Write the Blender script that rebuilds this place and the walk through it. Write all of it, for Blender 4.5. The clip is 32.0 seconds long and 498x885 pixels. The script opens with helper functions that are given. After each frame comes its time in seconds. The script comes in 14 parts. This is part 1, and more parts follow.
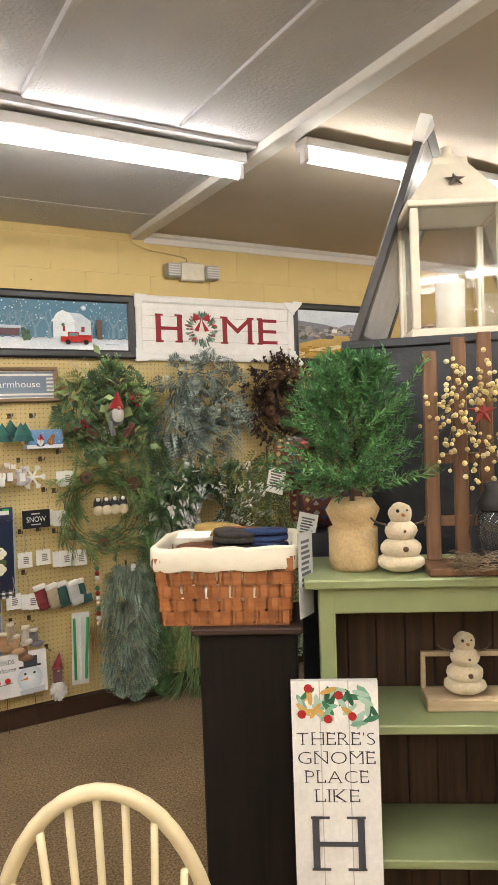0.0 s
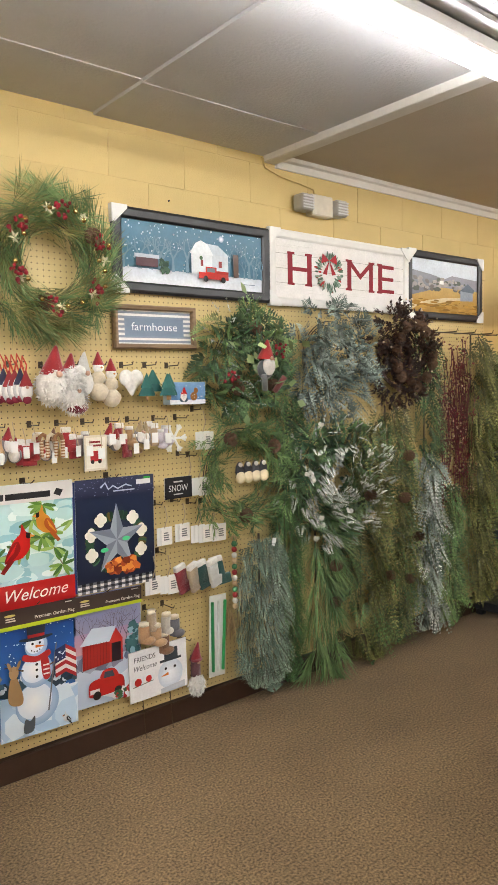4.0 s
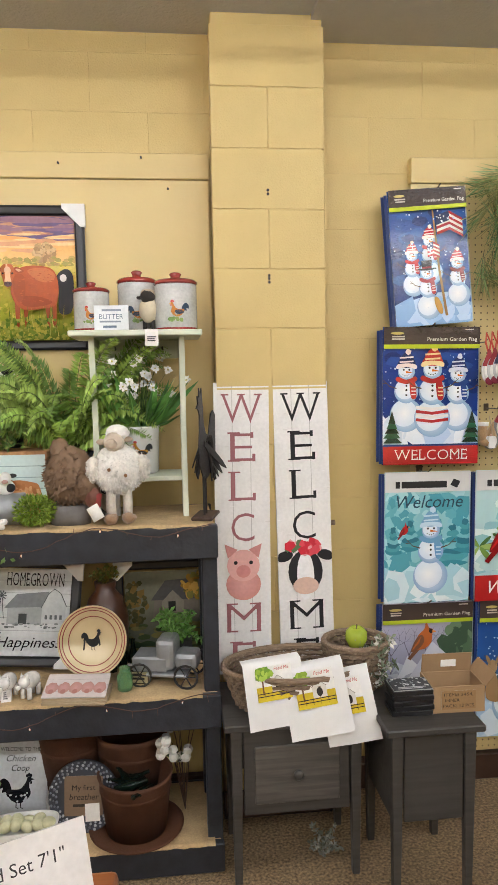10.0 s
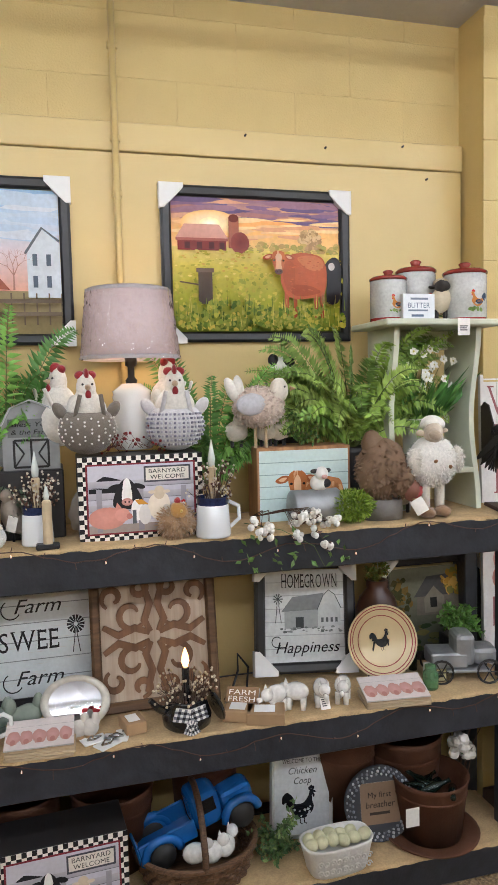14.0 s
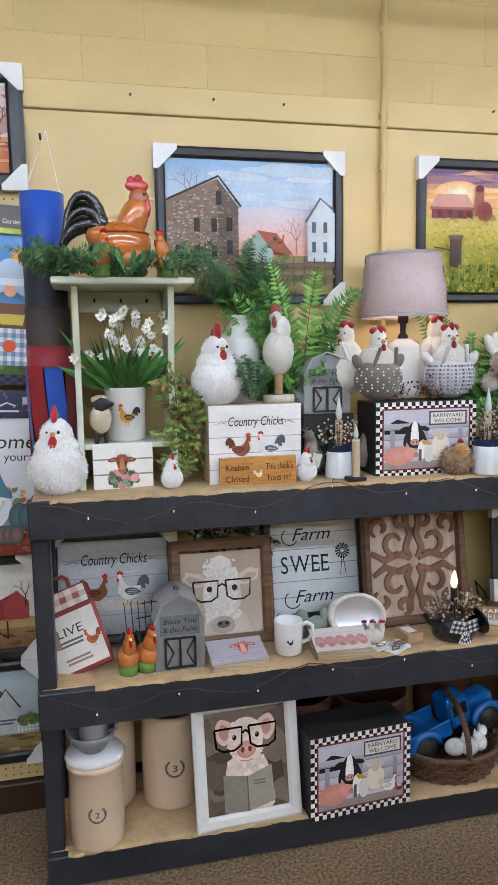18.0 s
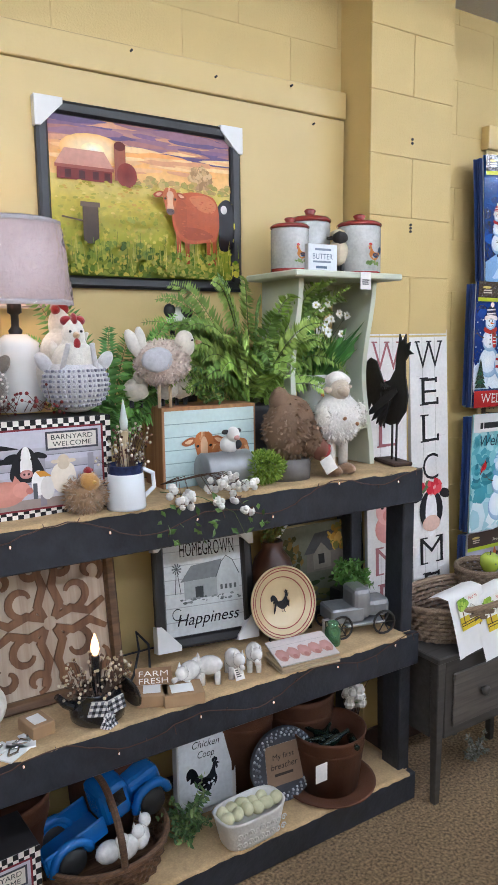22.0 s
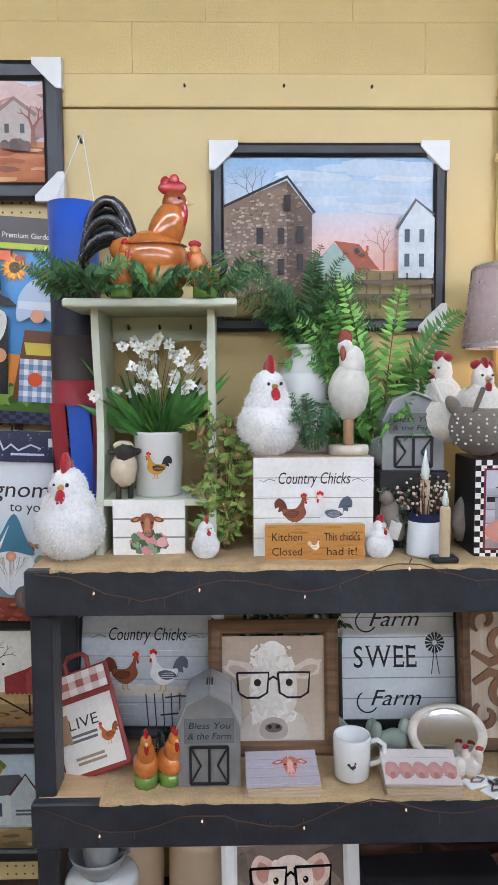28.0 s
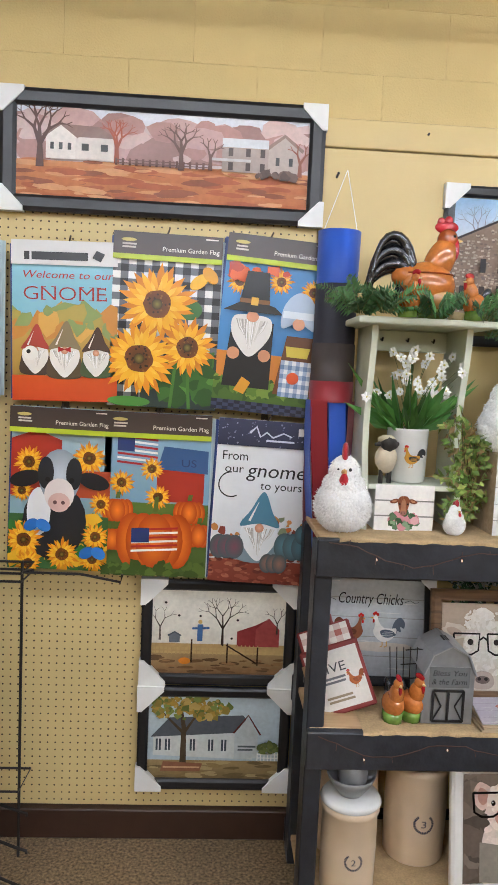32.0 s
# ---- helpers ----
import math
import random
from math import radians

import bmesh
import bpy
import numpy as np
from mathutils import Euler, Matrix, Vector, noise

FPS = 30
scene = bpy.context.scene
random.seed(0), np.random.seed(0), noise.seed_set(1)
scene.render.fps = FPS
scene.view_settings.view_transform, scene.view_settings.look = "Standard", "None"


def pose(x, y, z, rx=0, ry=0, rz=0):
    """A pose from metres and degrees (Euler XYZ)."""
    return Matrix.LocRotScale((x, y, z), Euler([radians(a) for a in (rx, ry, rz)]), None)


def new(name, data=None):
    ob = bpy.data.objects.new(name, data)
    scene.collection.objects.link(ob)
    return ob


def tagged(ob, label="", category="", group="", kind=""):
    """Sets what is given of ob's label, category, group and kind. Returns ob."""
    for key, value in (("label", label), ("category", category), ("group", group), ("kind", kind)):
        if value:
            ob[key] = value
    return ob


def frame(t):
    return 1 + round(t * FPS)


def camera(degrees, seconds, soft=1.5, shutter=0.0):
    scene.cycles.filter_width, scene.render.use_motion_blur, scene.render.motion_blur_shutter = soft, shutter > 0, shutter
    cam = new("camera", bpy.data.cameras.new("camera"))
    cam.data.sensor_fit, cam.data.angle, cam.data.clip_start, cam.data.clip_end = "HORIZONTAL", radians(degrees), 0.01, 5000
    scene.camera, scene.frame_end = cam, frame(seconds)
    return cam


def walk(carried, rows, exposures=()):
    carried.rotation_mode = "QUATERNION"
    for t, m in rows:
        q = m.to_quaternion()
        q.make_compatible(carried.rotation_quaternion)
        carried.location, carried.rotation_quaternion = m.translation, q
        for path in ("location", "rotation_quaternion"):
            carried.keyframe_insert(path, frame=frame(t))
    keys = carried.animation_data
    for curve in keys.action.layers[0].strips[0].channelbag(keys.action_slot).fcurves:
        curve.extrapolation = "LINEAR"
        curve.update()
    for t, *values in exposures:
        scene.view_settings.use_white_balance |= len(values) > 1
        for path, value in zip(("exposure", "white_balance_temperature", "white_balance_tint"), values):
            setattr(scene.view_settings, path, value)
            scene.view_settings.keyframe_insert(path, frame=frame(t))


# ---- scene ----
cam = camera(38.4, 32.0)
METRES, EYE, TILT, LEAN, TURN = 6.82, 1.665, 0.0, 0.0, -29.5
ROWS = [
    (0.0, 0.0, 0.0, 0.0, -0.06, -1.68, 1.97),
    (0.5, -0.0283, 0.0154, -0.001, 0.28, -1.2, 2.13),
    (1.0, -0.0629, 0.0129, -0.0009, -4.16, -1.22, 0.97),
    (1.5, -0.0983, 0.0113, 0.0004, -11.55, -3.81, 1.86),
    (2.0, -0.1291, 0.0313, -0.003, -12.72, -3.35, 1.2),
    (2.5, -0.1561, 0.0524, -0.0028, -14.44, -2.72, 0.34),
    (3.0, -0.1881, 0.0714, -0.0019, -16.33, -3.4, 0.1),
    (3.5, -0.2005, 0.0852, -0.0029, -13.88, -4.69, 1.01),
    (4.0, -0.2054, 0.0893, -0.0032, -9.57, -4.65, 1.02),
    (4.5, -0.2071, 0.0881, -0.0039, -5.48, -4.16, 0.66),
    (6.5, -0.2159, 0.0803, -0.0062, 2.01, -5.0, -1.06),
    (7.0, -0.2161, 0.0806, -0.0068, 1.02, -5.47, -1.37),
    (7.5, -0.2172, 0.0802, -0.0071, 0.3, -5.77, -1.33),
    (8.0, -0.2183, 0.0784, -0.0065, -1.06, -5.51, -1.17),
    (8.5, -0.2208, 0.0812, -0.0068, 1.0, -6.35, -0.53),
    (9.0, -0.2269, 0.0954, -0.0041, 10.03, -5.68, 1.74),
    (9.5, -0.2342, 0.1094, -0.0052, 20.8, -4.75, 2.66),
    (10.0, -0.2467, 0.1054, -0.0065, 23.24, -5.11, 1.05),
    (10.5, -0.2674, 0.0904, -0.0071, 20.84, -5.04, 1.81),
    (11.0, -0.2895, 0.0813, -0.0078, 21.3, -4.79, 1.32),
    (11.5, -0.3132, 0.0842, -0.0097, 20.65, -4.48, -0.16),
    (12.0, -0.3375, 0.0811, -0.0087, 18.29, -3.83, -0.36),
    (12.5, -0.3655, 0.0602, -0.0081, 14.65, -3.24, -1.45),
    (13.0, -0.3904, 0.0457, -0.0097, 14.42, -4.59, -0.55),
    (13.5, -0.414, 0.049, -0.0121, 15.13, -4.81, 0.12),
    (14.0, -0.4327, 0.0511, -0.012, 14.41, -4.42, 1.34),
    (14.5, -0.4479, 0.0369, -0.0114, 15.04, -4.58, 0.32),
    (15.0, -0.4696, 0.0146, -0.011, 14.81, -6.23, 0.77),
    (15.5, -0.4916, 0.0078, -0.0094, 17.83, -6.0, 1.12),
    (17.5, -0.5312, -0.0182, -0.0132, 17.37, -5.83, 0.8),
    (18.0, -0.5318, -0.0209, -0.0148, 16.68, -7.15, 0.94),
    (18.5, -0.5278, -0.0225, -0.0138, 15.19, -7.87, 0.22),
    (19.0, -0.5094, -0.0168, -0.0129, 15.89, -7.92, 0.25),
    (19.5, -0.4894, -0.0097, -0.0133, 14.0, -7.26, -1.52),
    (20.0, -0.4775, -0.0028, -0.0145, 10.82, -7.38, -0.42),
    (20.5, -0.4749, 0.0065, -0.0157, 7.25, -7.71, -0.73),
    (21.0, -0.4837, 0.0248, -0.0157, 3.36, -8.82, -0.9),
    (21.5, -0.4913, 0.0455, -0.0125, -1.09, -8.65, -0.92),
    (22.0, -0.4888, 0.0703, -0.0108, -3.04, -8.45, 0.62),
    (22.5, -0.4854, 0.089, -0.0099, -3.34, -6.94, 1.11),
    (23.0, -0.488, 0.0959, -0.0099, -1.59, -5.62, 0.37),
    (23.5, -0.4946, 0.0961, -0.009, 1.46, -5.23, 0.74),
    (24.0, -0.5014, 0.0946, -0.0076, 6.89, -4.54, 1.17),
    (24.5, -0.5056, 0.0937, -0.0081, 11.08, -4.21, 0.52),
    (25.0, -0.5112, 0.0933, -0.0081, 17.4, -4.07, 0.04),
    (25.5, -0.5141, 0.0924, -0.0079, 21.59, -3.99, -0.35),
    (27.5, -0.5186, 0.0652, -0.0096, 26.64, -4.93, 0.55),
    (28.0, -0.5216, 0.0542, -0.0112, 28.5, -4.85, 0.28),
    (28.5, -0.5239, 0.0511, -0.013, 29.88, -5.77, 0.53),
    (29.0, -0.5231, 0.0479, -0.0124, 31.07, -5.27, -0.02),
    (29.5, -0.5211, 0.0493, -0.0133, 36.9, -4.98, -0.82),
    (30.0, -0.5241, 0.0378, -0.0132, 41.33, -5.57, -1.26),
    (30.5, -0.5354, 0.0077, -0.0095, 40.62, -5.32, 0.37),
    (31.0, -0.5511, -0.0116, -0.0083, 34.99, -5.33, -0.87),
    (31.5, -0.576, -0.0229, -0.0083, 30.93, -4.77, -2.12),
    (32.0, -0.5995, -0.0431, -0.0081, 26.69, -5.58, -2.58),
]
# the camera's own brightness and white balance along the way: seconds, stops, kelvin, tint
EXPOSURES = [(0.0, 0.20, 6900, 10), (1.5, 0.26, 6850, 10), (3.0, 0.30, 6700, 10), (4.2, 0.46, 6500, 10), (8.0, 0.34, 6500, 10), (10.0, 0.13, 6300, 10), (12.0, 0.10, 6350, 10), (13.5, 0.03, 6150, 10), (15.0, 0.02, 5500, 10), (19.0, 0.06, 5400, 10), (21.0, 0.04, 5400, 10), (23.0, 0.10, 5450, 10), (25.0, 0.0, 5550, 10), (28.0, 0.08, 5350, 10), (29.0, 0.14, 5500, 10), (31.0, 0.20, 5750, 10), (32.0, 0.20, 5800, 10)]
walk(cam, [(t, pose(0, 0, EYE, TILT, LEAN, TURN) @ pose(METRES * x, METRES * y, METRES * z, 90 + pitch, roll, yaw)) for t, x, y, z, yaw, pitch, roll in ROWS], EXPOSURES)

# ---------------------------------------------------------------- light
world = bpy.data.worlds.new("world")
scene.world = world
world.use_nodes = True
world.node_tree.nodes["Background"].inputs["Color"].default_value = (0.9, 0.95, 1.0, 1)
world.node_tree.nodes["Background"].inputs["Strength"].default_value = 0.05
TUBE_GLOW = 34.0

# ---------------------------------------------------------------- helpers
WALL_Y, CEIL_Z, SHELF_Y = 4.125, 2.828, 3.705
MATS = {}


def mat(name, color, rough=0.6, metal=0.0, var=0.12, scale=30.0, bump=0.15, fine=400.0, coat=0.0, sheen=0.0, trans=0.0, emit=None, attr=False, rand=0.0, spec=0.5):
    """A surface: base colour with stains and grain at two scales, and fine relief."""
    if name in MATS:
        return MATS[name]
    m = bpy.data.materials.new(name)
    m.use_nodes = True
    nt = m.node_tree
    N, L = nt.nodes, nt.links
    bs = N["Principled BSDF"]
    bs.inputs["Roughness"].default_value = rough
    bs.inputs["Metallic"].default_value = metal
    bs.inputs["Coat Weight"].default_value = coat
    bs.inputs["Sheen Weight"].default_value = sheen
    bs.inputs["Specular IOR Level"].default_value = spec
    bs.inputs["Transmission Weight"].default_value = trans
    tc = N.new("ShaderNodeTexCoord")
    big = N.new("ShaderNodeTexNoise")
    big.inputs["Scale"].default_value, big.inputs["Detail"].default_value = scale * 0.15, 3.0
    small = N.new("ShaderNodeTexNoise")
    small.inputs["Scale"].default_value, small.inputs["Detail"].default_value = scale, 5.0
    L.new(tc.outputs["Object"], big.inputs["Vector"])
    L.new(tc.outputs["Object"], small.inputs["Vector"])
    mixn = N.new("ShaderNodeMath")
    mixn.operation = "ADD"
    L.new(big.outputs["Fac"], mixn.inputs[0])
    L.new(small.outputs["Fac"], mixn.inputs[1])
    rng = N.new("ShaderNodeMapRange")
    rng.inputs["From Min"].default_value, rng.inputs["From Max"].default_value = 0.6, 1.4
    rng.inputs["To Min"].default_value, rng.inputs["To Max"].default_value = 1.0 - var, 1.0 + var
    L.new(mixn.outputs[0], rng.inputs["Value"])
    hsv = N.new("ShaderNodeHueSaturation")
    hsv.inputs["Color"].default_value = (*color, 1)
    if attr:
        at = N.new("ShaderNodeAttribute")
        at.attribute_name = "Col"
        L.new(at.outputs["Color"], hsv.inputs["Color"])
    val = rng.outputs["Result"]
    if rand:
        oi = N.new("ShaderNodeObjectInfo")
        r2 = N.new("ShaderNodeMapRange")
        r2.inputs["To Min"].default_value, r2.inputs["To Max"].default_value = 1.0 - rand, 1.0 + rand
        L.new(oi.outputs["Random"], r2.inputs["Value"])
        mm = N.new("ShaderNodeMath")
        mm.operation = "MULTIPLY"
        L.new(val, mm.inputs[0])
        L.new(r2.outputs["Result"], mm.inputs[1])
        val = mm.outputs[0]
    L.new(val, hsv.inputs["Value"])
    L.new(hsv.outputs["Color"], bs.inputs["Base Color"])
    if bump:
        fn = N.new("ShaderNodeTexNoise")
        fn.inputs["Scale"].default_value, fn.inputs["Detail"].default_value = fine, 4.0
        L.new(tc.outputs["Object"], fn.inputs["Vector"])
        bp = N.new("ShaderNodeBump")
        bp.inputs["Strength"].default_value, bp.inputs["Distance"].default_value = bump, 0.004
        L.new(fn.outputs["Fac"], bp.inputs["Height"])
        L.new(bp.outputs["Normal"], bs.inputs["Normal"])
    if emit:
        bs.inputs["Emission Color"].default_value = (*emit[:3], 1)
        bs.inputs["Emission Strength"].default_value = emit[3]
    MATS[name] = m
    return m


def setup(m, **sockets):
    """Set sockets of a material's surface by plain name."""
    bs = m.node_tree.nodes["Principled BSDF"]
    for k, v in sockets.items():
        bs.inputs[k.replace("_", " ")].default_value = v
    return m


def wood(name, c1, c2, axis=0, scale=12.0, rough=0.6, rand=0.15, bump=0.25):
    """Wood with grain along one axis."""
    if name in MATS:
        return MATS[name]
    m = mat(name, c1, rough=rough, var=0.1, rand=rand, bump=0)
    nt = m.node_tree
    N, L = nt.nodes, nt.links
    tc = N.new("ShaderNodeTexCoord")
    mp = N.new("ShaderNodeMapping")
    s = [scale * 6] * 3
    s[axis] = scale * 0.35
    mp.inputs["Scale"].default_value = s
    L.new(tc.outputs["Object"], mp.inputs["Vector"])
    nz = N.new("ShaderNodeTexNoise")
    nz.inputs["Scale"].default_value, nz.inputs["Detail"].default_value, nz.inputs["Distortion"].default_value = 1.0, 6.0, 0.6
    L.new(mp.outputs["Vector"], nz.inputs["Vector"])
    cr = N.new("ShaderNodeValToRGB")
    cr.color_ramp.elements[0].position, cr.color_ramp.elements[1].position = 0.35, 0.68
    cr.color_ramp.elements[0].color, cr.color_ramp.elements[1].color = (*c2, 1), (*c1, 1)
    L.new(nz.outputs["Fac"], cr.inputs["Fac"])
    hsv = [n for n in N if n.bl_idname == "ShaderNodeHueSaturation"][0]
    L.new(cr.outputs["Color"], hsv.inputs["Color"])
    bp = N.new("ShaderNodeBump")
    bp.inputs["Strength"].default_value, bp.inputs["Distance"].default_value = bump, 0.003
    L.new(nz.outputs["Fac"], bp.inputs["Height"])
    L.new(bp.outputs["Normal"], N["Principled BSDF"].inputs["Normal"])
    return m


def mesh_of(bm, name):
    me = bpy.data.meshes.new(name)
    bm.normal_update()
    bm.to_mesh(me)
    bm.free()
    return me


def part(name, bm, material, parent=None, label="", smooth=False):
    """Link a bmesh (or a mesh) as one mesh object, under a thing where one is given."""
    me = bm if isinstance(bm, bpy.types.Mesh) else mesh_of(bm, name)
    if smooth:
        me.polygons.foreach_set("use_smooth", [True] * len(me.polygons))
    if material is not None and not me.materials:
        for m in (material if isinstance(material, (list, tuple)) else [material]):
            me.materials.append(m)
    ob = new(name, me)
    if parent is not None:
        ob.parent = parent
    if label:
        ob["label"] = label
    return ob


def thing(name, at=(0, 0, 0), rz=0.0, label="", category="", group="", kind="", rx=0.0, ry=0.0):
    ob = new(name)
    ob.empty_display_size = 0.05
    ob.matrix_basis = pose(*at, rx, ry, rz)
    return tagged(ob, label, category, group, kind)


def put(ob, at, rz=0.0, rx=0.0, ry=0.0, scale=1.0):
    ob.matrix_basis = pose(*at, rx, ry, rz) @ Matrix.Scale(scale, 4)
    return ob


def box(x0, y0, z0, x1, y1, z1, bevel=0.0, bm=None, seg=1):
    """A box between two corners, with worn edges."""
    bm = bm if bm is not None else bmesh.new()
    r = bmesh.ops.create_cube(bm, size=1.0)
    c = Vector(((x0 + x1) / 2, (y0 + y1) / 2, (z0 + z1) / 2))
    for v in r["verts"]:
        v.co = Vector((v.co.x * (x1 - x0), v.co.y * (y1 - y0), v.co.z * (z1 - z0))) + c
    if bevel:
        es = {e for v in r["verts"] for e in v.link_edges}
        bmesh.ops.bevel(bm, geom=list(es), offset=bevel, segments=seg, profile=0.5, affect="EDGES")
    return bm


def lathe(profile, seg=24, bm=None, at=(0, 0, 0), sx=1.0, sy=1.0):
    """Turn a profile of (radius, height) round the z axis."""
    bm = bm if bm is not None else bmesh.new()
    rings = []
    for r, z in profile:
        if r < 1e-5:
            rings.append([bm.verts.new((at[0], at[1], at[2] + z))])
        else:
            rings.append([bm.verts.new((at[0] + sx * r * math.cos(2 * math.pi * i / seg), at[1] + sy * r * math.sin(2 * math.pi * i / seg), at[2] + z)) for i in range(seg)])
    for a, b in zip(rings, rings[1:]):
        for i in range(seg):
            j = (i + 1) % seg
            if len(a) == 1 and len(b) == 1:
                continue
            if len(a) == 1:
                bm.faces.new((a[0], b[j], b[i]))
            elif len(b) == 1:
                bm.faces.new((a[i], a[j], b[0]))
            else:
                bm.faces.new((a[i], a[j], b[j], b[i]))
    return bm


def tube(points, r, seg=6, bm=None, taper=1.0):
    """A round bar along a line of points."""
    bm = bm if bm is not None else bmesh.new()
    pts = [Vector(p) for p in points]
    rings = []
    for i, p in enumerate(pts):
        d = (pts[min(i + 1, len(pts) - 1)] - pts[max(i - 1, 0)]).normalized()
        u = d.cross(Vector((0.31, 0.57, 0.76))).normalized()
        w = d.cross(u)
        k = r * (1 + (taper - 1) * i / max(1, len(pts) - 1))
        rings.append([bm.verts.new(p + k * (u * math.cos(2 * math.pi * a / seg) + w * math.sin(2 * math.pi * a / seg))) for a in range(seg)])
    for a, b in zip(rings, rings[1:]):
        for i in range(seg):
            bm.faces.new((a[i], a[(i + 1) % seg], b[(i + 1) % seg], b[i]))
    bm.faces.new(rings[0][::-1])
    bm.faces.new(rings[-1])
    return bm


def ball(c, r, bm=None, seg=12, rows=8):
    """An ellipsoid at c with radii r (a number or three)."""
    bm = bm if bm is not None else bmesh.new()
    rr = (r, r, r) if not isinstance(r, (tuple, list)) else r
    res = bmesh.ops.create_uvsphere(bm, u_segments=seg, v_segments=rows, radius=1.0)
    for v in res["verts"]:
        v.co = Vector((v.co.x * rr[0] + c[0], v.co.y * rr[1] + c[1], v.co.z * rr[2] + c[2]))
    return bm

# ---------------------------------------------------------------- main materials
YELLOW = (0.61, 0.46, 0.185)
paint_block = mat("painted_block", YELLOW, rough=0.55, var=0.05, scale=9, bump=0.35, fine=160, rand=0.025)
paint_board = mat("painted_board", (0.63, 0.48, 0.20), rough=0.42, var=0.04, scale=7, bump=0.12, fine=90)
ceiling_white = mat("ceiling_panel", (0.53, 0.53, 0.55), rough=0.9, var=0.07, scale=4, bump=0.8, fine=70)
ceiling_trim = mat("ceiling_trim", (0.66, 0.64, 0.60), rough=0.6, var=0.05)
ceiling_tan = mat("ceiling_tan", (0.50, 0.44, 0.35), rough=0.85, var=0.06, scale=4, bump=0.5, fine=140)
baseboard_brown = mat("baseboard_brown", (0.045, 0.022, 0.014), rough=0.4, var=0.2, scale=20)
shelf_black = mat("shelf_paint", (0.024, 0.027, 0.035), rough=0.42, var=0.45, scale=22, bump=0.6, fine=45)
board_wood = wood("shelf_board", (0.66, 0.46, 0.25), (0.54, 0.35, 0.17), axis=0, scale=6, rough=0.6, rand=0)
black_frame = mat("black_frame", (0.012, 0.012, 0.014), rough=0.33, var=0.3, bump=0.1)
white_paper = mat("white_paper", (0.82, 0.82, 0.80), rough=0.6, var=0.05)
white_paint = mat("white_paint", (0.80, 0.79, 0.76), rough=0.55, var=0.06)
grey_wood = wood("grey_wood", (0.062, 0.056, 0.050), (0.040, 0.036, 0.032), axis=0, scale=8, rough=0.55)
print_mat = mat("printed", (1, 1, 1), rough=0.5, var=0.10, scale=90, bump=0.05, attr=True, spec=0.3)
gloss_print = mat("glossy_print", (1, 1, 1), rough=0.22, var=0.16, scale=70, bump=0.0, attr=True, spec=0.18)


def pegboard_material():
    m = mat("pegboard", (0.64, 0.50, 0.225), rough=0.5, var=0.04, scale=6, bump=0)
    nt = m.node_tree
    N, L = nt.nodes, nt.links
    tc = N.new("ShaderNodeTexCoord")
    sep = N.new("ShaderNodeSeparateXYZ")
    L.new(tc.outputs["Object"], sep.inputs[0])
    sq = []
    for ax in ("X", "Z"):
        md = N.new("ShaderNodeMath")
        md.operation = "PINGPONG"
        md.inputs[1].default_value = 0.0127
        L.new(sep.outputs[ax], md.inputs[0])
        pw = N.new("ShaderNodeMath")
        pw.operation = "POWER"
        pw.inputs[1].default_value = 2.0
        L.new(md.outputs[0], pw.inputs[0])
        sq.append(pw)
    ad = N.new("ShaderNodeMath")
    L.new(sq[0].outputs[0], ad.inputs[0])
    L.new(sq[1].outputs[0], ad.inputs[1])
    lt = N.new("ShaderNodeMath")
    lt.operation = "LESS_THAN"
    lt.inputs[1].default_value = 0.0030 ** 2
    L.new(ad.outputs[0], lt.inputs[0])
    mx = N.new("ShaderNodeMix")
    mx.data_type = "RGBA"
    mx.inputs["B"].default_value = (0.06, 0.035, 0.012, 1)
    hsv = [n for n in N if n.bl_idname == "ShaderNodeHueSaturation"][0]
    L.new(hsv.outputs["Color"], mx.inputs["A"])
    L.new(lt.outputs[0], mx.inputs["Factor"])
    L.new(mx.outputs["Result"], N["Principled BSDF"].inputs["Base Color"])
    return m


def carpet_material():
    m = mat("carpet", (0.136, 0.092, 0.053), rough=0.95, var=0.25, scale=2.5, bump=0, sheen=0.08)
    nt = m.node_tree
    N, L = nt.nodes, nt.links
    tc = N.new("ShaderNodeTexCoord")
    a = N.new("ShaderNodeTexNoise")
    a.inputs["Scale"].default_value, a.inputs["Detail"].default_value = 105.0, 7.0
    L.new(tc.outputs["Object"], a.inputs["Vector"])
    cr = N.new("ShaderNodeValToRGB")
    cr.color_ramp.elements[0].position, cr.color_ramp.elements[1].position = 0.36, 0.66
    cr.color_ramp.elements[0].color, cr.color_ramp.elements[1].color = (0.106, 0.068, 0.031, 1), (0.355, 0.236, 0.118, 1)
    L.new(a.outputs["Fac"], cr.inputs["Fac"])
    hsv = [n for n in N if n.bl_idname == "ShaderNodeHueSaturation"][0]
    L.new(cr.outputs["Color"], hsv.inputs["Color"])
    bp = N.new("ShaderNodeBump")
    bp.inputs["Strength"].default_value, bp.inputs["Distance"].default_value = 0.8, 0.006
    L.new(a.outputs["Fac"], bp.inputs["Height"])
    L.new(bp.outputs["Normal"], N["Principled BSDF"].inputs["Normal"])
    return m


pegboard = pegboard_material()
carpet = carpet_material()

# ---------------------------------------------------------------- the room
X0, X1, Y0, Y1 = -7.0, 8.0, -4.0, WALL_Y


def structure(name, bm, m, label="", parent=None):
    ob = part(name, bm, m, parent)
    return tagged(ob, label, "", "", "structure")


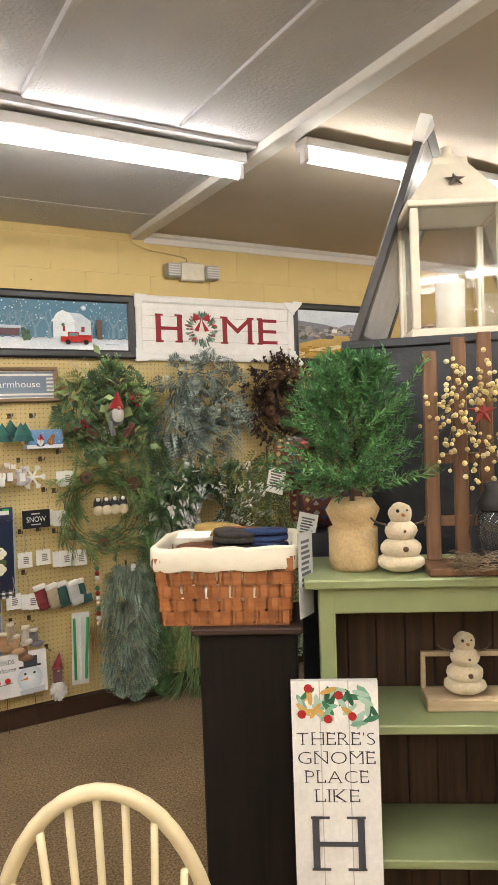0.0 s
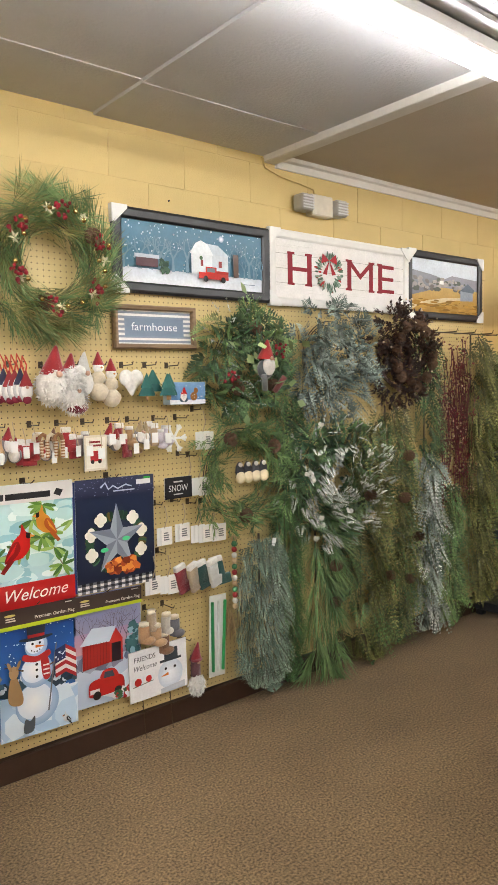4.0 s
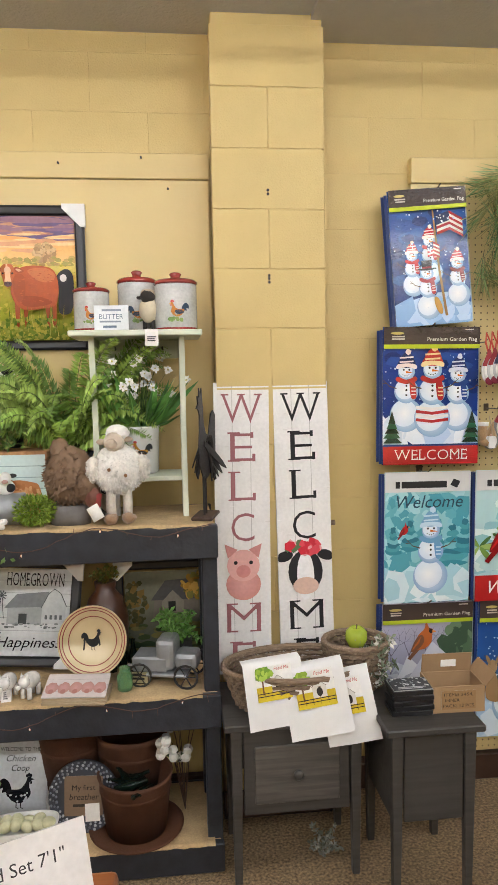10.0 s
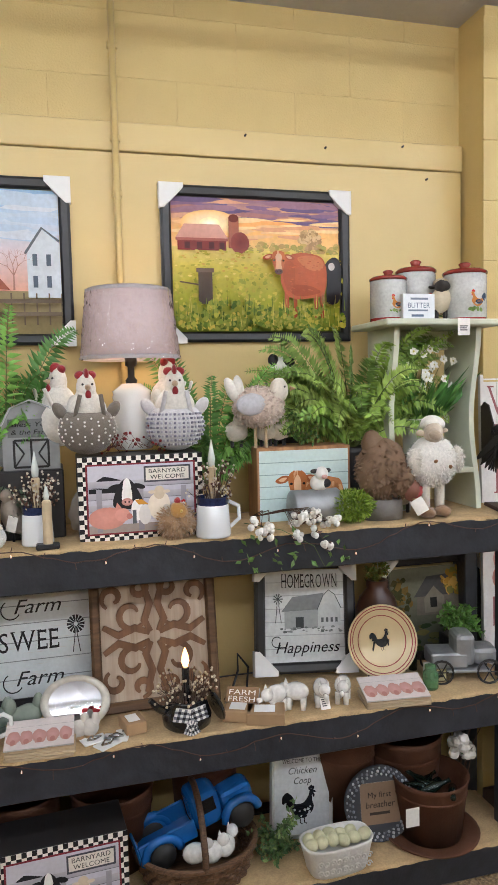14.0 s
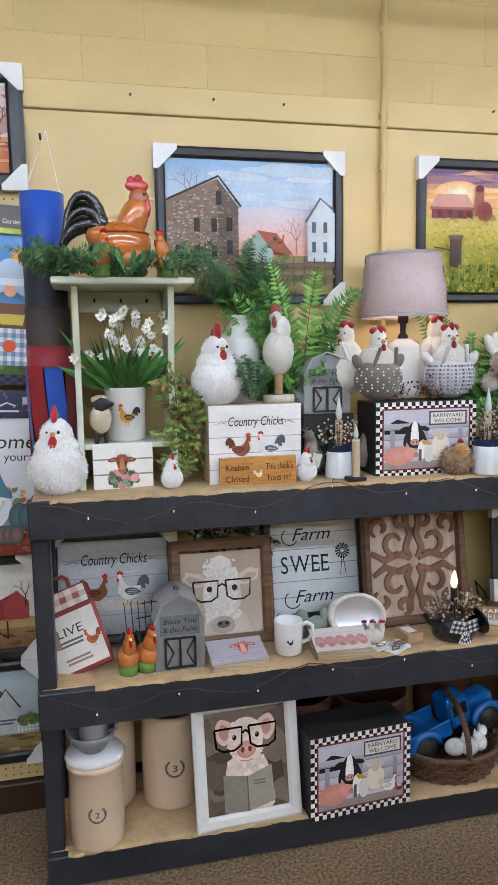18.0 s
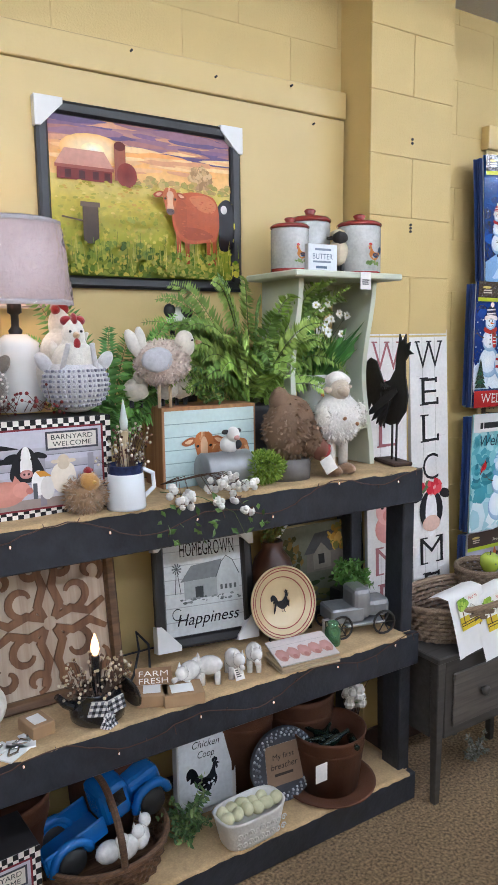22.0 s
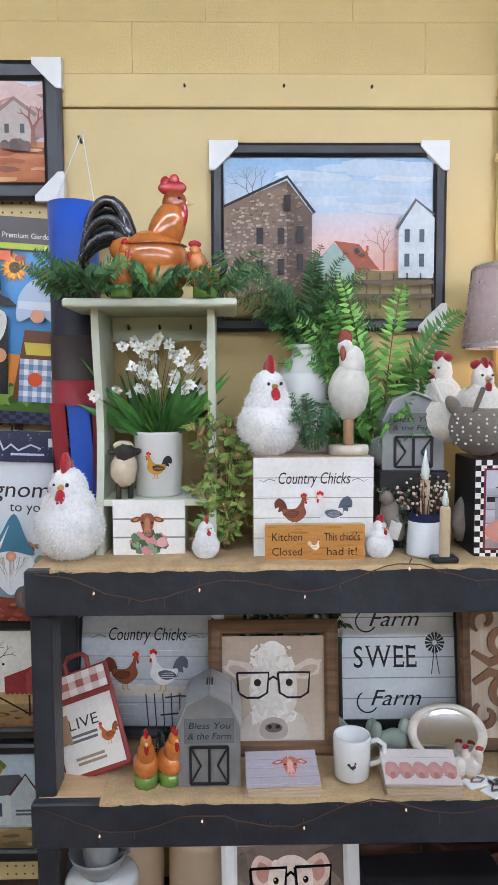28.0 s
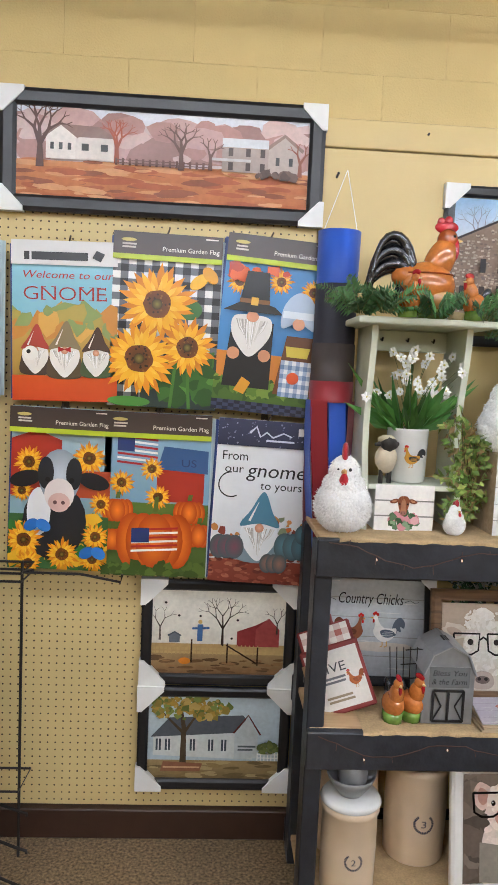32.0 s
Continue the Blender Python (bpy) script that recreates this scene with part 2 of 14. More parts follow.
structure("floor", box(X0 - 0.2, Y0 - 0.2, -0.1, X1 + 0.2, Y1 + 0.2, 0.0), carpet, "brown flecked low-pile shop carpet")
wall_back = structure("wall_back", box(X0 - 0.2, Y1 + 0.014, 0, X1 + 0.2, Y1 + 0.2, CEIL_Z + 0.1), paint_block, "yellow painted concrete block wall")
structure("wall_west", box(X0 - 0.2, Y0, 0, X0, Y1 + 0.014, CEIL_Z + 0.1), paint_block, "yellow painted plain side wall")
structure("wall_east", box(X1, Y0, 0, X1 + 0.2, Y1 + 0.014, CEIL_Z + 0.1), paint_block, "yellow painted plain side wall")
structure("wall_front", box(X0 - 0.2, Y0 - 0.2, 0, X1 + 0.2, Y0, CEIL_Z + 0.1), paint_block, "yellow painted plain front wall")

# ceiling: sheets with narrow gaps, in one mesh
bm = bmesh.new()
BEAM_X = 1.60
xs = [X0] + [round(-6.6 + 0.6 * 2 * i, 2) for i in range(7)] + [BEAM_X]
for i in range(len(xs) - 1):
    for ya, yb in ((Y0, -2.2), (-2.2, 0.2), (0.2, 2.6), (2.6, 3.72), (3.72, Y1 + 0.014)):
        dz = 0.0012 * ((i * 3 + int(ya * 5)) % 3) - (0.002 if ya > 3.5 else 0) + (0.026 if xs[i + 1] < 0 else 0.012 if xs[i] < 0 else 0)
        box(xs[i] + 0.002, ya + 0.002, CEIL_Z + dz, xs[i + 1] - 0.002, yb - 0.002, CEIL_Z + 0.05, bm=bm)
box(X0 - 0.2, Y0 - 0.2, CEIL_Z + 0.05, X1 + 0.2, Y1 + 0.2, CEIL_Z + 0.1, bm=bm)
structure("ceiling", bm, ceiling_white, "grey-white textured ceiling sheets with seams")
structure("ceiling_east", box(BEAM_X + 0.05, Y0, CEIL_Z + 0.006, X1, Y1 + 0.014, CEIL_Z + 0.048), ceiling_tan, "plain tan ceiling beyond the white batten")
structure("trim_ceiling_batten", box(BEAM_X - 0.035, Y0, CEIL_Z - 0.035, BEAM_X + 0.045, Y1 + 0.01, CEIL_Z + 0.04, 0.004), ceiling_trim, "white painted ceiling batten")
bm = bmesh.new()
for x in (-0.6, 0.0, 0.6, 1.2):
    box(x - 0.014, 0.2, CEIL_Z - 0.012, x + 0.014, 2.56, CEIL_Z + 0.02, 0.002, bm)
structure("trim_seam_battens", bm, ceiling_white, "thin white strips over the ceiling seams")
structure("trim_row_batten", box(X0, 2.60, CEIL_Z - 0.014, BEAM_X - 0.035, 2.66, CEIL_Z + 0.02, 0.002), ceiling_white, "thin white strip along the lamps")
bm = bmesh.new()
prof = [(0.0, 0.0), (0.014, 0.0), (0.03, 0.03), (0.045, 0.038), (0.055, 0.055), (0.0, 0.055)]
for xa in (BEAM_X + 0.05, X1 - 0.001):
    for y, z in prof:
        bm.verts.new((xa, Y1 + 0.012 - y, CEIL_Z - 0.05 + z))
bm.verts.ensure_lookup_table()
n = len(prof)
for i in range(n):
    bm.faces.new((bm.verts[i], bm.verts[(i + 1) % n], bm.verts[n + (i + 1) % n], bm.verts[n + i]))
structure("trim_crown", bm, ceiling_trim, "white moulded crown along the ceiling")

# pilaster core and pegboard bays
PX0, PX1, PY = -0.950, -0.557, 3.969
structure("wall_pilaster", box(PX0 + 0.006, PY + 0.006, 0, PX1 - 0.006, Y1 + 0.02, CEIL_Z + 0.045), paint_block, "yellow painted block pilaster")
structure("panel_pegboard_east", box(-0.2, Y1 - 0.020, 0.11, 3.55, Y1 - 0.013, 2.33), pegboard, "yellow pegboard panel")
structure("panel_board_west", box(-3.385, Y1 - 0.020, 0.11, PX0 - 0.006, Y1 - 0.013, 2.333), paint_board, "smooth yellow painted wall panel")
structure("panel_pegboard_west", box(-5.6, Y1 - 0.020, 0.11, -3.389, Y1 - 0.013, 2.333), pegboard, "yellow pegboard panel")
structure("trim_batten_east", box(-0.203, Y1 - 0.030, 2.333, 3.55, Y1 + 0.012, 2.425, 0.003), paint_board, "yellow painted wall batten")
structure("trim_batten_west", box(-5.6, Y1 - 0.030, 2.336, PX0 - 0.003, Y1 + 0.012, 2.425, 0.003), paint_board, "yellow painted wall batten")
structure("baseboard_east", box(PX1 + 0.004, Y1 - 0.045, 0, X1, Y1 + 0.013, 0.105, 0.004), baseboard_brown, "dark brown rubber baseboard")
structure("baseboard_pilaster", box(PX0 - 0.003, PY - 0.014, 0, PX1 + 0.003, PY - 0.001, 0.105, 0.003), baseboard_brown, "dark brown rubber baseboard")
structure("baseboard_west", box(X0, Y1 - 0.045, 0, PX0 - 0.004, Y1 + 0.013, 0.105, 0.004), baseboard_brown, "dark brown rubber baseboard")

# ceiling lamps: rows of bare tubes
lamp_white = mat("lamp_housing", (0.55, 0.54, 0.53), rough=0.5, var=0.04)
tube_glow = mat("tube_glow", (0.9, 0.9, 0.9), rough=0.3, var=0.0, bump=0, emit=(1.0, 0.985, 0.97, TUBE_GLOW))
dark_metal = mat("dark_metal", (0.03, 0.03, 0.032), rough=0.45, metal=0.6)


def tube_light(x0, x1, y, z, tubes=(0.0,)):
    t = thing("ceiling_light", (x0, y, z), label="white fluorescent strip light with a bare lit tube", category="ceiling light", group="ceiling lights")
    w = x1 - x0
    h = part("housing", box(0, -0.043, 0.036, w, 0.043, CEIL_Z - z - 0.02, 0.006), lamp_white, t)
    for ty in tubes:
        part("tube", tube([(0.03, ty, 0), (w - 0.03, ty, 0)], 0.019, 10), tube_glow, t, "glowing white tube", True)
    for xx in (0.006, w - 0.03):
        part("socket", box(xx, -0.02, -0.024, xx + 0.024, 0.02, 0.036, 0.004), lamp_white, h)
    return t


for k in range(-5, 1):
    tube_light(0.37 + 1.19 * k, 0.37 + 1.19 * k + 1.175, 2.70, 2.725)
for xa, xb in ((1.67, 2.38), (2.39, 3.56), (3.58, 4.75), (4.77, 5.94)):
    tube_light(xa, xb, 2.44, 2.735)
# rows out of view; the second tube is added for more frontal light
for y in (0.45, -1.8):
    for k in range(-5, 3):
        tube_light(0.37 + 1.19 * k, 0.37 + 1.19 * k + 1.175, y, 2.725, (-0.032, 0.032))

# ---------------------------------------------------------------- the long shelf
SX0, SX1 = -3.40, -0.975
shelf = thing("shelving_unit", ((SX0 + SX1) / 2, SHELF_Y, 0), label="long black painted wooden shelving unit with three decks", category="shelf")
hw = (SX1 - SX0) / 2
DECKS = (0.105, 0.610, 1.165)
for z, ap in zip(DECKS, (0.10, 0.112, 0.108)):
    part("deck", box(-hw + 0.01, -0.004, z - 0.018, hw - 0.01, 0.344, z, 0.002), board_wood, shelf, "bare plywood deck")
    part("front_rail", box(-hw + 0.0, -0.035, z - ap, hw - 0.0, -0.004, z - 0.001, 0.004), shelf_black, shelf)
    part("back_rail", box(-hw, 0.345, z - 0.09, hw, 0.36, z - 0.0, 0.004), shelf_black, shelf)
for x in (-hw + 0.002, hw - 0.052):
    for y in (-0.003, 0.255):
        part("post", box(x, y, 0, x + 0.05, y + 0.085, DECKS[2] - 0.02, 0.004), shelf_black, shelf)

# ---------------------------------------------------------------- flat artwork: prints, signs, flags
def rgb(h):
    """Linear colour from a hex string."""
    v = [int(h[i:i + 2], 16) / 255 for i in (0, 2, 4)]
    return tuple(c / 12.92 if c <= 0.04045 else ((c + 0.055) / 1.055) ** 2.4 for c in v)


GLYPHS = {}


def glyphs(s, bold=0.0):
    """Flat triangles of a line of text in the built-in font, one unit high."""
    key = (s, bold)
    if key not in GLYPHS:
        cu = bpy.data.curves.new("letters", "FONT")
        cu.body, cu.resolution_u, cu.offset = s, 3, bold
        ob = bpy.data.objects.new("letters", cu)
        scene.collection.objects.link(ob)
        bpy.context.view_layer.update()
        me = ob.evaluated_get(bpy.context.evaluated_depsgraph_get()).to_mesh()
        v = np.array([p.co[:2] for p in me.vertices]) if len(me.vertices) else np.zeros((1, 2))
        f = [tuple(p.vertices) for p in me.polygons]
        ob.evaluated_get(bpy.context.evaluated_depsgraph_get()).to_mesh_clear()
        bpy.data.objects.remove(ob)
        bpy.data.curves.remove(cu)
        GLYPHS[key] = (v, f)
    return GLYPHS[key]


class Art:
    """Layers of flat coloured shapes on a sheet of w by h metres; places run from 0 to 1 across and up."""

    def __init__(self, w, h, base="ffffff", seed=1, base2=None):
        self.w, self.h, self.v, self.f, self.c, self.lift = w, h, [], [], [], 0.0
        self.rng = random.Random(seed)
        self.rect(0, 0, 1, 1, base, base2)

    def add(self, pts, faces, cols):
        n = len(self.v)
        self.lift += 0.00004
        for x, y in pts:
            x, y = min(1.0, max(0.0, x)), min(1.0, max(0.0, y))
            self.v.append(((x - 0.5) * self.w, -self.lift, y * self.h))
        self.f += [tuple(n + i for i in f) for f in faces]
        self.c += cols if len(cols) == len(pts) else [cols[0]] * len(pts)
        return self

    def rect(self, x0, y0, x1, y1, c, c2=None):
        a, b = rgb(c), rgb(c2 or c)
        return self.add([(x0, y0), (x1, y0), (x1, y1), (x0, y1)], [(0, 1, 2, 3)], [a, a, b, b])

    def poly(self, pts, c):
        return self.add(pts, [tuple(range(len(pts)))], [rgb(c)])

    def ell(self, cx, cy, rx, c, ry=None, n=18, rot=0.0, rough=0.0, edge=None):
        ry = ry if ry is not None else rx * self.w / self.h
        k, q = math.cos(rot), math.sin(rot)
        asp = self.w / self.h
        pts = [(cx, cy)]
        for i in range(n):
            a = 2 * math.pi * i / n
            s = 1 + rough * (self.rng.random() - 0.5) * 2
            ex, ey = rx * s * math.cos(a), ry * s * math.sin(a) / asp
            pts.append((cx + ex * k - ey * q, cy + (ex * q + ey * k) * asp))
        return self.add(pts, [(0, i + 1, (i + 1) % n + 1) for i in range(n)], [rgb(c)] + [rgb(edge or c)] * n)

    def line(self, pts, w, c, w2=None):
        """A stroke of width w (of the sheet's width), tapering to w2."""
        asp = self.w / self.h
        L, R = [], []
        for i, p in enumerate(pts):
            a, b = pts[max(0, i - 1)], pts[min(len(pts) - 1, i + 1)]
            dx, dy = b[0] - a[0], (b[1] - a[1]) / asp
            d = math.hypot(dx, dy) or 1
            k = (w + ((w2 if w2 is not None else w) - w) * i / max(1, len(pts) - 1)) / 2
            L.append((p[0] - dy / d * k, p[1] + dx / d * k * asp))
            R.append((p[0] + dy / d * k, p[1] - dx / d * k * asp))
        n = len(pts)
        return self.add(L + R, [(i, i + 1, n + i + 1, n + i) for i in range(n - 1)], [rgb(c)])

    def arc(self, cx, cy, r, a0, a1, w, c, ry=None, n=14):
        ry = ry if ry is not None else r * self.w / self.h
        return self.line([(cx + r * math.cos(radians(a0 + (a1 - a0) * i / n)), cy + ry * math.sin(radians(a0 + (a1 - a0) * i / n))) for i in range(n + 1)], w, c)

    def text(self, s, x, y, size, c, align="c", shear=0.0, wide=1.0, bold=0.0, rot=0.0, fit=None):
        """Letters, size = cap height as a share of the sheet's height; fit = whole width as a share of the sheet."""
        v, f = glyphs(s, bold)
        k = size / 0.70
        w = v[:, 0].max() - v[:, 0].min()
        kx = k * self.h / self.w * wide
        if fit:
            kx = fit / w
        x0 = x - {"l": 0, "c": w / 2, "r": w}[align] * kx
        pts = []
        for a, b in v:
            px, py = x0 + (a - v[:, 0].min() + shear * b) * kx - x, b * k
            cs, sn, asp = math.cos(rot), math.sin(rot), self.w / self.h
            pts.append((x + px * cs - py / asp * sn, y + px * asp * sn + py * cs))
        return self.add(pts, f, [rgb(c)])

    def serif(self, s, x, y, size, c, fit, thin=-0.012):
        """A centred line of the built-in letters with slab ends on their strokes."""
        ends = {"W": "t0t5t10", "E": "T1B1", "L": "T1B1", "M": "t1b1t9b9", "H": "t1b1t9b9", "T": "b5", "R": "T1b1b9", "N": "t1b1t9", "P": "T1b1", "A": "b0b10", "I": "t5b5", "K": "t1b1t9b9"}
        gl = [glyphs(ch, thin) for ch in s]
        ws = [v[:, 0].max() - v[:, 0].min() for v, f in gl]
        k = fit / (sum(ws) + 0.13 * (len(s) - 1))
        px = x - fit / 2
        for ch, (v, f), w in zip(s, gl, ws):
            self.text(ch, px + w * k / 2, y, size, c, fit=w * k, bold=thin)
            e, h = 0.10 * k, size * 0.05
            for kind, q in ((m[0], int(m[1:])) for m in ends.get(ch, "").replace("t", " t").replace("T", " T").replace("b", " b").replace("B", " B").split()):
                qx = px + w * k * (0.07 + 0.86 * q / 10)
                yy = y if kind in "bB" else y + size
                self.rect(qx - e, yy - (h if kind in "tT" else 0), qx + e, yy + (0 if kind in "tT" else h), c)
            if ch in "EL":
                self.rect(px + w * k - 0.02 * k, y, px + w * k + 0.03 * k, y + size * 0.26, c)
            if ch == "E":
                self.rect(px + w * k - 0.05 * k, y + size * 0.8, px + w * k, y + size, c)
            px += (w + 0.13) * k
        return self

    def bars(self, x0, y0, x1, y1, n, c):
        """Rows of writing too small to read."""
        for i in range(n):
            y = y1 - (y1 - y0) * (i + 0.5) / n
            e = (y1 - y0) / n * 0.28
            self.rect(x0 + (x1 - x0) * 0.06 * self.rng.random(), y - e, x1 - (x1 - x0) * 0.25 * self.rng.random(), y + e, c)
        return self

    def scatter(self, x0, y0, x1, y1, n, r, cols, rough=0.4, flat=1.0):
        for _ in range(n):
            x, y = x0 + (x1 - x0) * self.rng.random(), y0 + (y1 - y0) * self.rng.random()
            q = r * (0.5 + self.rng.random())
            self.ell(x, y, q, self.rng.choice(cols), q * flat * self.w / self.h, n=9, rough=rough * (0.4 if flat < 0.7 else 1), rot=(self.rng.random() - 0.5) * (0.15 if flat < 0.7 else 3))
        return self

    def clump(self, cx, cy, rx, ry, n, r, cols):
        for _ in range(n):
            a, d = self.rng.random() * 6.283, math.sqrt(self.rng.random())
            q = r * (0.5 + self.rng.random())
            self.ell(cx + rx * d * math.cos(a), cy + ry * d * math.sin(a), q, self.rng.choice(cols), n=7, rough=0.4)
        return self

    def bare_tree(self, x, y, h, c, depth=4, ang=1.57, w=None):
        w = w or h * 0.045
        x2, y2 = x + h * math.cos(ang) * 0.42 * self.h / self.w, y + h * 0.42 * math.sin(ang)
        self.line([(x, y), (x2, y2)], w, c, w * 0.6)
        if depth:
            for k in (-1, 1) if depth < 4 else (-1, 0.1, 1):
                self.bare_tree(x2, y2, h * 0.72, c, depth - 1, ang + k * (0.30 + 0.35 * self.rng.random()), w * 0.6)
        return self

    def flower(self, cx, cy, r, n=16, c1="f2b21b", c2="e08a10", mid="4a2a12"):
        a = self.w / self.h
        for ring, cols in ((1.0, (c2, "d07c10", "e8981a")), (0.86, (c1, "f6c02c", "eaa41a")), (0.66, ("f8cc48", "f2b424", c1))):
            for i in range(n):
                t = 6.283 * (i + ring * 3.3) / n + (self.rng.random() - 0.5) * 0.16
                q = r * ring * (0.92 + 0.16 * self.rng.random())
                P = [(0.22, 0.0), (0.5, 0.095), (0.75, 0.085), (1.0, 0.0), (0.75, -0.085), (0.5, -0.095)]
                pts = [(cx + q * (u * math.cos(t) - v * math.sin(t)), cy + q * (u * math.sin(t) + v * math.cos(t)) * a) for u, v in P]
                k = [rgb("b8620c"), rgb(cols[i % 3]), rgb(cols[i % 3]), rgb(cols[(i + 1) % 3]), rgb(cols[i % 3]), rgb(cols[i % 3])]
                self.add(pts, [(0, 1, 2, 3, 4, 5)], k)
        self.ell(cx, cy, r * 0.36, mid, rough=0.06, edge="7a4416")
        for _ in range(26):
            t, d = 6.283 * self.rng.random(), r * 0.33 * math.sqrt(self.rng.random())
            self.ell(cx + d * math.cos(t), cy + d * math.sin(t) * a, r * 0.03, self.rng.choice(["2c180a", "6a4018", "8a5a20", "3a2010"]), n=6)
        return self.ell(cx, cy, r * 0.14, "8a7a34", edge="3a2510")

    def checks(self, x0, y0, x1, y1, nx, ny, c1, c2, mid=None):
        for i in range(nx):
            for j in range(ny):
                c = c1 if (i + j) % 2 == 0 else c2
                if mid:
                    c = c1 if (i % 2 and j % 2) else (c2 if not (i % 2 or j % 2) else mid)
                self.rect(x0 + (x1 - x0) * i / nx, y0 + (y1 - y0) * j / ny, x0 + (x1 - x0) * (i + 1) / nx, y0 + (y1 - y0) * (j + 1) / ny, c)
                self.lift -= 0.00004
        self.lift += 0.00004
        return self

    def planks(self, n, c="8d8a84", x0=0.0, x1=1.0):
        for i in range(1, n):
            self.rect(x0, i / n - 0.004, x1, i / n + 0.004, c)
        for _ in range(n * 5):
            y = self.rng.random()
            x = x0 + (x1 - x0) * self.rng.random() * 0.8
            self.rect(x, y, x + 0.08 + 0.15 * self.rng.random(), y + 0.004, "d9d7d2")
        return self

    def house(self, x, y, w, h, wall, roof, side=None, sw=0.0, windows=0, wcol="4a4a4a"):
        """A gabled house front with an optional long side."""
        if side:
            self.poly([(x + w, y), (x + w + sw, y), (x + w + sw, y + h), (x + w, y + h)], side)
            self.poly([(x + w / 2, y + h * 1.5), (x + w / 2 + sw, y + h * 1.45), (x + w + sw + 0.01, y + h * 0.97), (x + w, y + h * 0.97)], roof)
        self.poly([(x, y), (x + w, y), (x + w, y + h), (x + w / 2, y + h * 1.5), (x, y + h)], wall)
        self.line([(x - 0.01, y + h * 0.97), (x + w / 2, y + h * 1.53), (x + w + 0.01, y + h * 0.97)], 0.012, roof)
        for i in range(windows):
            wx = x + w * (i + 0.7) / (windows + 0.4)
            self.rect(wx - 0.06 * w, y + h * 0.4, wx + 0.06 * w, y + h * 0.7, wcol)
        for i in range(int(sw / max(w, 0.01) * 2)):
            wx = x + w + sw * (i + 0.5) / max(1, int(sw / w * 2))
            if side:
                self.rect(wx - 0.012, y + h * 0.4, wx + 0.012, y + h * 0.7, wcol)
        return self

    def fence(self, x0, x1, y, h, n, c):
        for k in (0.35, 0.75):
            self.rect(x0, y + h * k - h * 0.06, x1, y + h * k + h * 0.06, c)
        for i in range(n + 1):
            x = x0 + (x1 - x0) * i / n
            self.rect(x - 0.004, y, x + 0.004, y + h, c)
        return self

    def snowman(self, x, y, r, hat="20202a", scarf="b02a2a", knit=False, band="ece6e0"):
        a = self.w / self.h
        P = lambda *pts: [(x + u * r, y + v * r * a) for u, v in pts]
        for v, q in ((1.0, 1.0), (2.45, 0.74), (3.6, 0.52)):
            self.ell(x, y + v * r * a, r * q, "e6effa", edge="8fb0d4", n=28).ell(x - 0.12 * q * r, y + (v + 0.12 * q) * r * a, r * q * 0.8, "fbfdff", edge="dfeaf7", n=24)
        for k in (-1, 1):
            self.line(P((k * 0.6, 2.6), (k * 1.05, 2.75), (k * 1.4, 3.1)), r * 0.07, "5a4434", r * 0.03).line(P((k * 1.2, 2.9), (k * 1.45, 2.9)), r * 0.04, "5a4434")
        self.blob(P((-0.55, 3.3), (0, 3.12), (0.55, 3.3), (0.62, 3.05), (0, 2.86), (-0.62, 3.05)), scarf).blob(P((0.2, 3.05), (0.5, 3.05), (0.62, 2.1), (0.3, 2.05)), scarf)
        for v in (2.2, 2.4, 2.6):
            self.rect(x + r * 0.3, y + r * v * a, x + r * 0.58, y + r * (v + 0.07) * a, band)
        if knit:
            self.blob(P((-0.52, 3.85), (-0.45, 4.25), (-0.1, 4.7), (0.3, 4.6), (0.5, 4.2), (0.52, 3.85)), hat).ell(x + 0.1 * r, y + r * 4.75 * a, r * 0.17, band, rough=0.15)
            for v in (4.15, 4.4):
                self.line(P((-0.42, v), (0.42, v + 0.05)), r * 0.09, band)
            self.blob(P((-0.58, 3.75), (0, 3.86), (0.58, 3.75), (0.56, 4.0), (0, 4.08), (-0.56, 4.0)), band)
        else:
            self.blob(P((-0.7, 3.9), (0, 3.82), (0.7, 3.9), (0.68, 4.0), (0, 3.98), (-0.68, 4.0)), hat).poly(P((-0.38, 3.96), (0.38, 3.96), (0.44, 4.6), (-0.44, 4.6)), hat).poly(P((-0.38, 3.98), (0.38, 3.98), (0.39, 4.12), (-0.39, 4.12)), scarf)
        for k in (-0.17, 0.17):
            self.ell(x + k * r, y + r * 3.7 * a, r * 0.06, "101010", n=8)
        for k in (-0.22, -0.1, 0.03, 0.15):
            self.ell(x + k * r, y + r * (3.33 + 2.2 * (k + 0.03) ** 2) * a, r * 0.035, "202020", n=6)
        for k in (2.2, 2.5, 2.75):
            self.ell(x, y + r * k * a, r * 0.065, "202020", n=8)
        return self.poly(P((-0.04, 3.64), (0.42, 3.52), (-0.04, 3.5)), "e0771c")

    def cardinal(self, x, y, r, c="c4221f", dark="8a1416", flip=1):
        """A crested bird on a branch."""
        a = self.w / self.h
        P = lambda *pts: [(x + flip * u * r, y + v * r * a) for u, v in pts]
        self.poly(P((-0.3, -0.4), (-1.25, -1.6), (-1.0, -1.75), (0.0, -0.6)), dark)
        self.blob(P((-0.75, -0.7), (-0.35, 0.35), (0.15, 0.85), (0.3, 1.5), (0.55, 1.0), (0.95, 0.75), (0.85, 0.45), (0.75, -0.3), (0.1, -0.85)), c)
        self.blob(P((-0.95, -1.0), (-0.5, 0.1), (0.0, 0.35), (0.15, -0.2), (-0.3, -0.8)), dark)
        for k in range(4):
            self.line(P((-0.1 - 0.05 * k, 0.2 - 0.15 * k), (-0.75 - 0.03 * k, -0.7 - 0.06 * k)), r * 0.05, c)
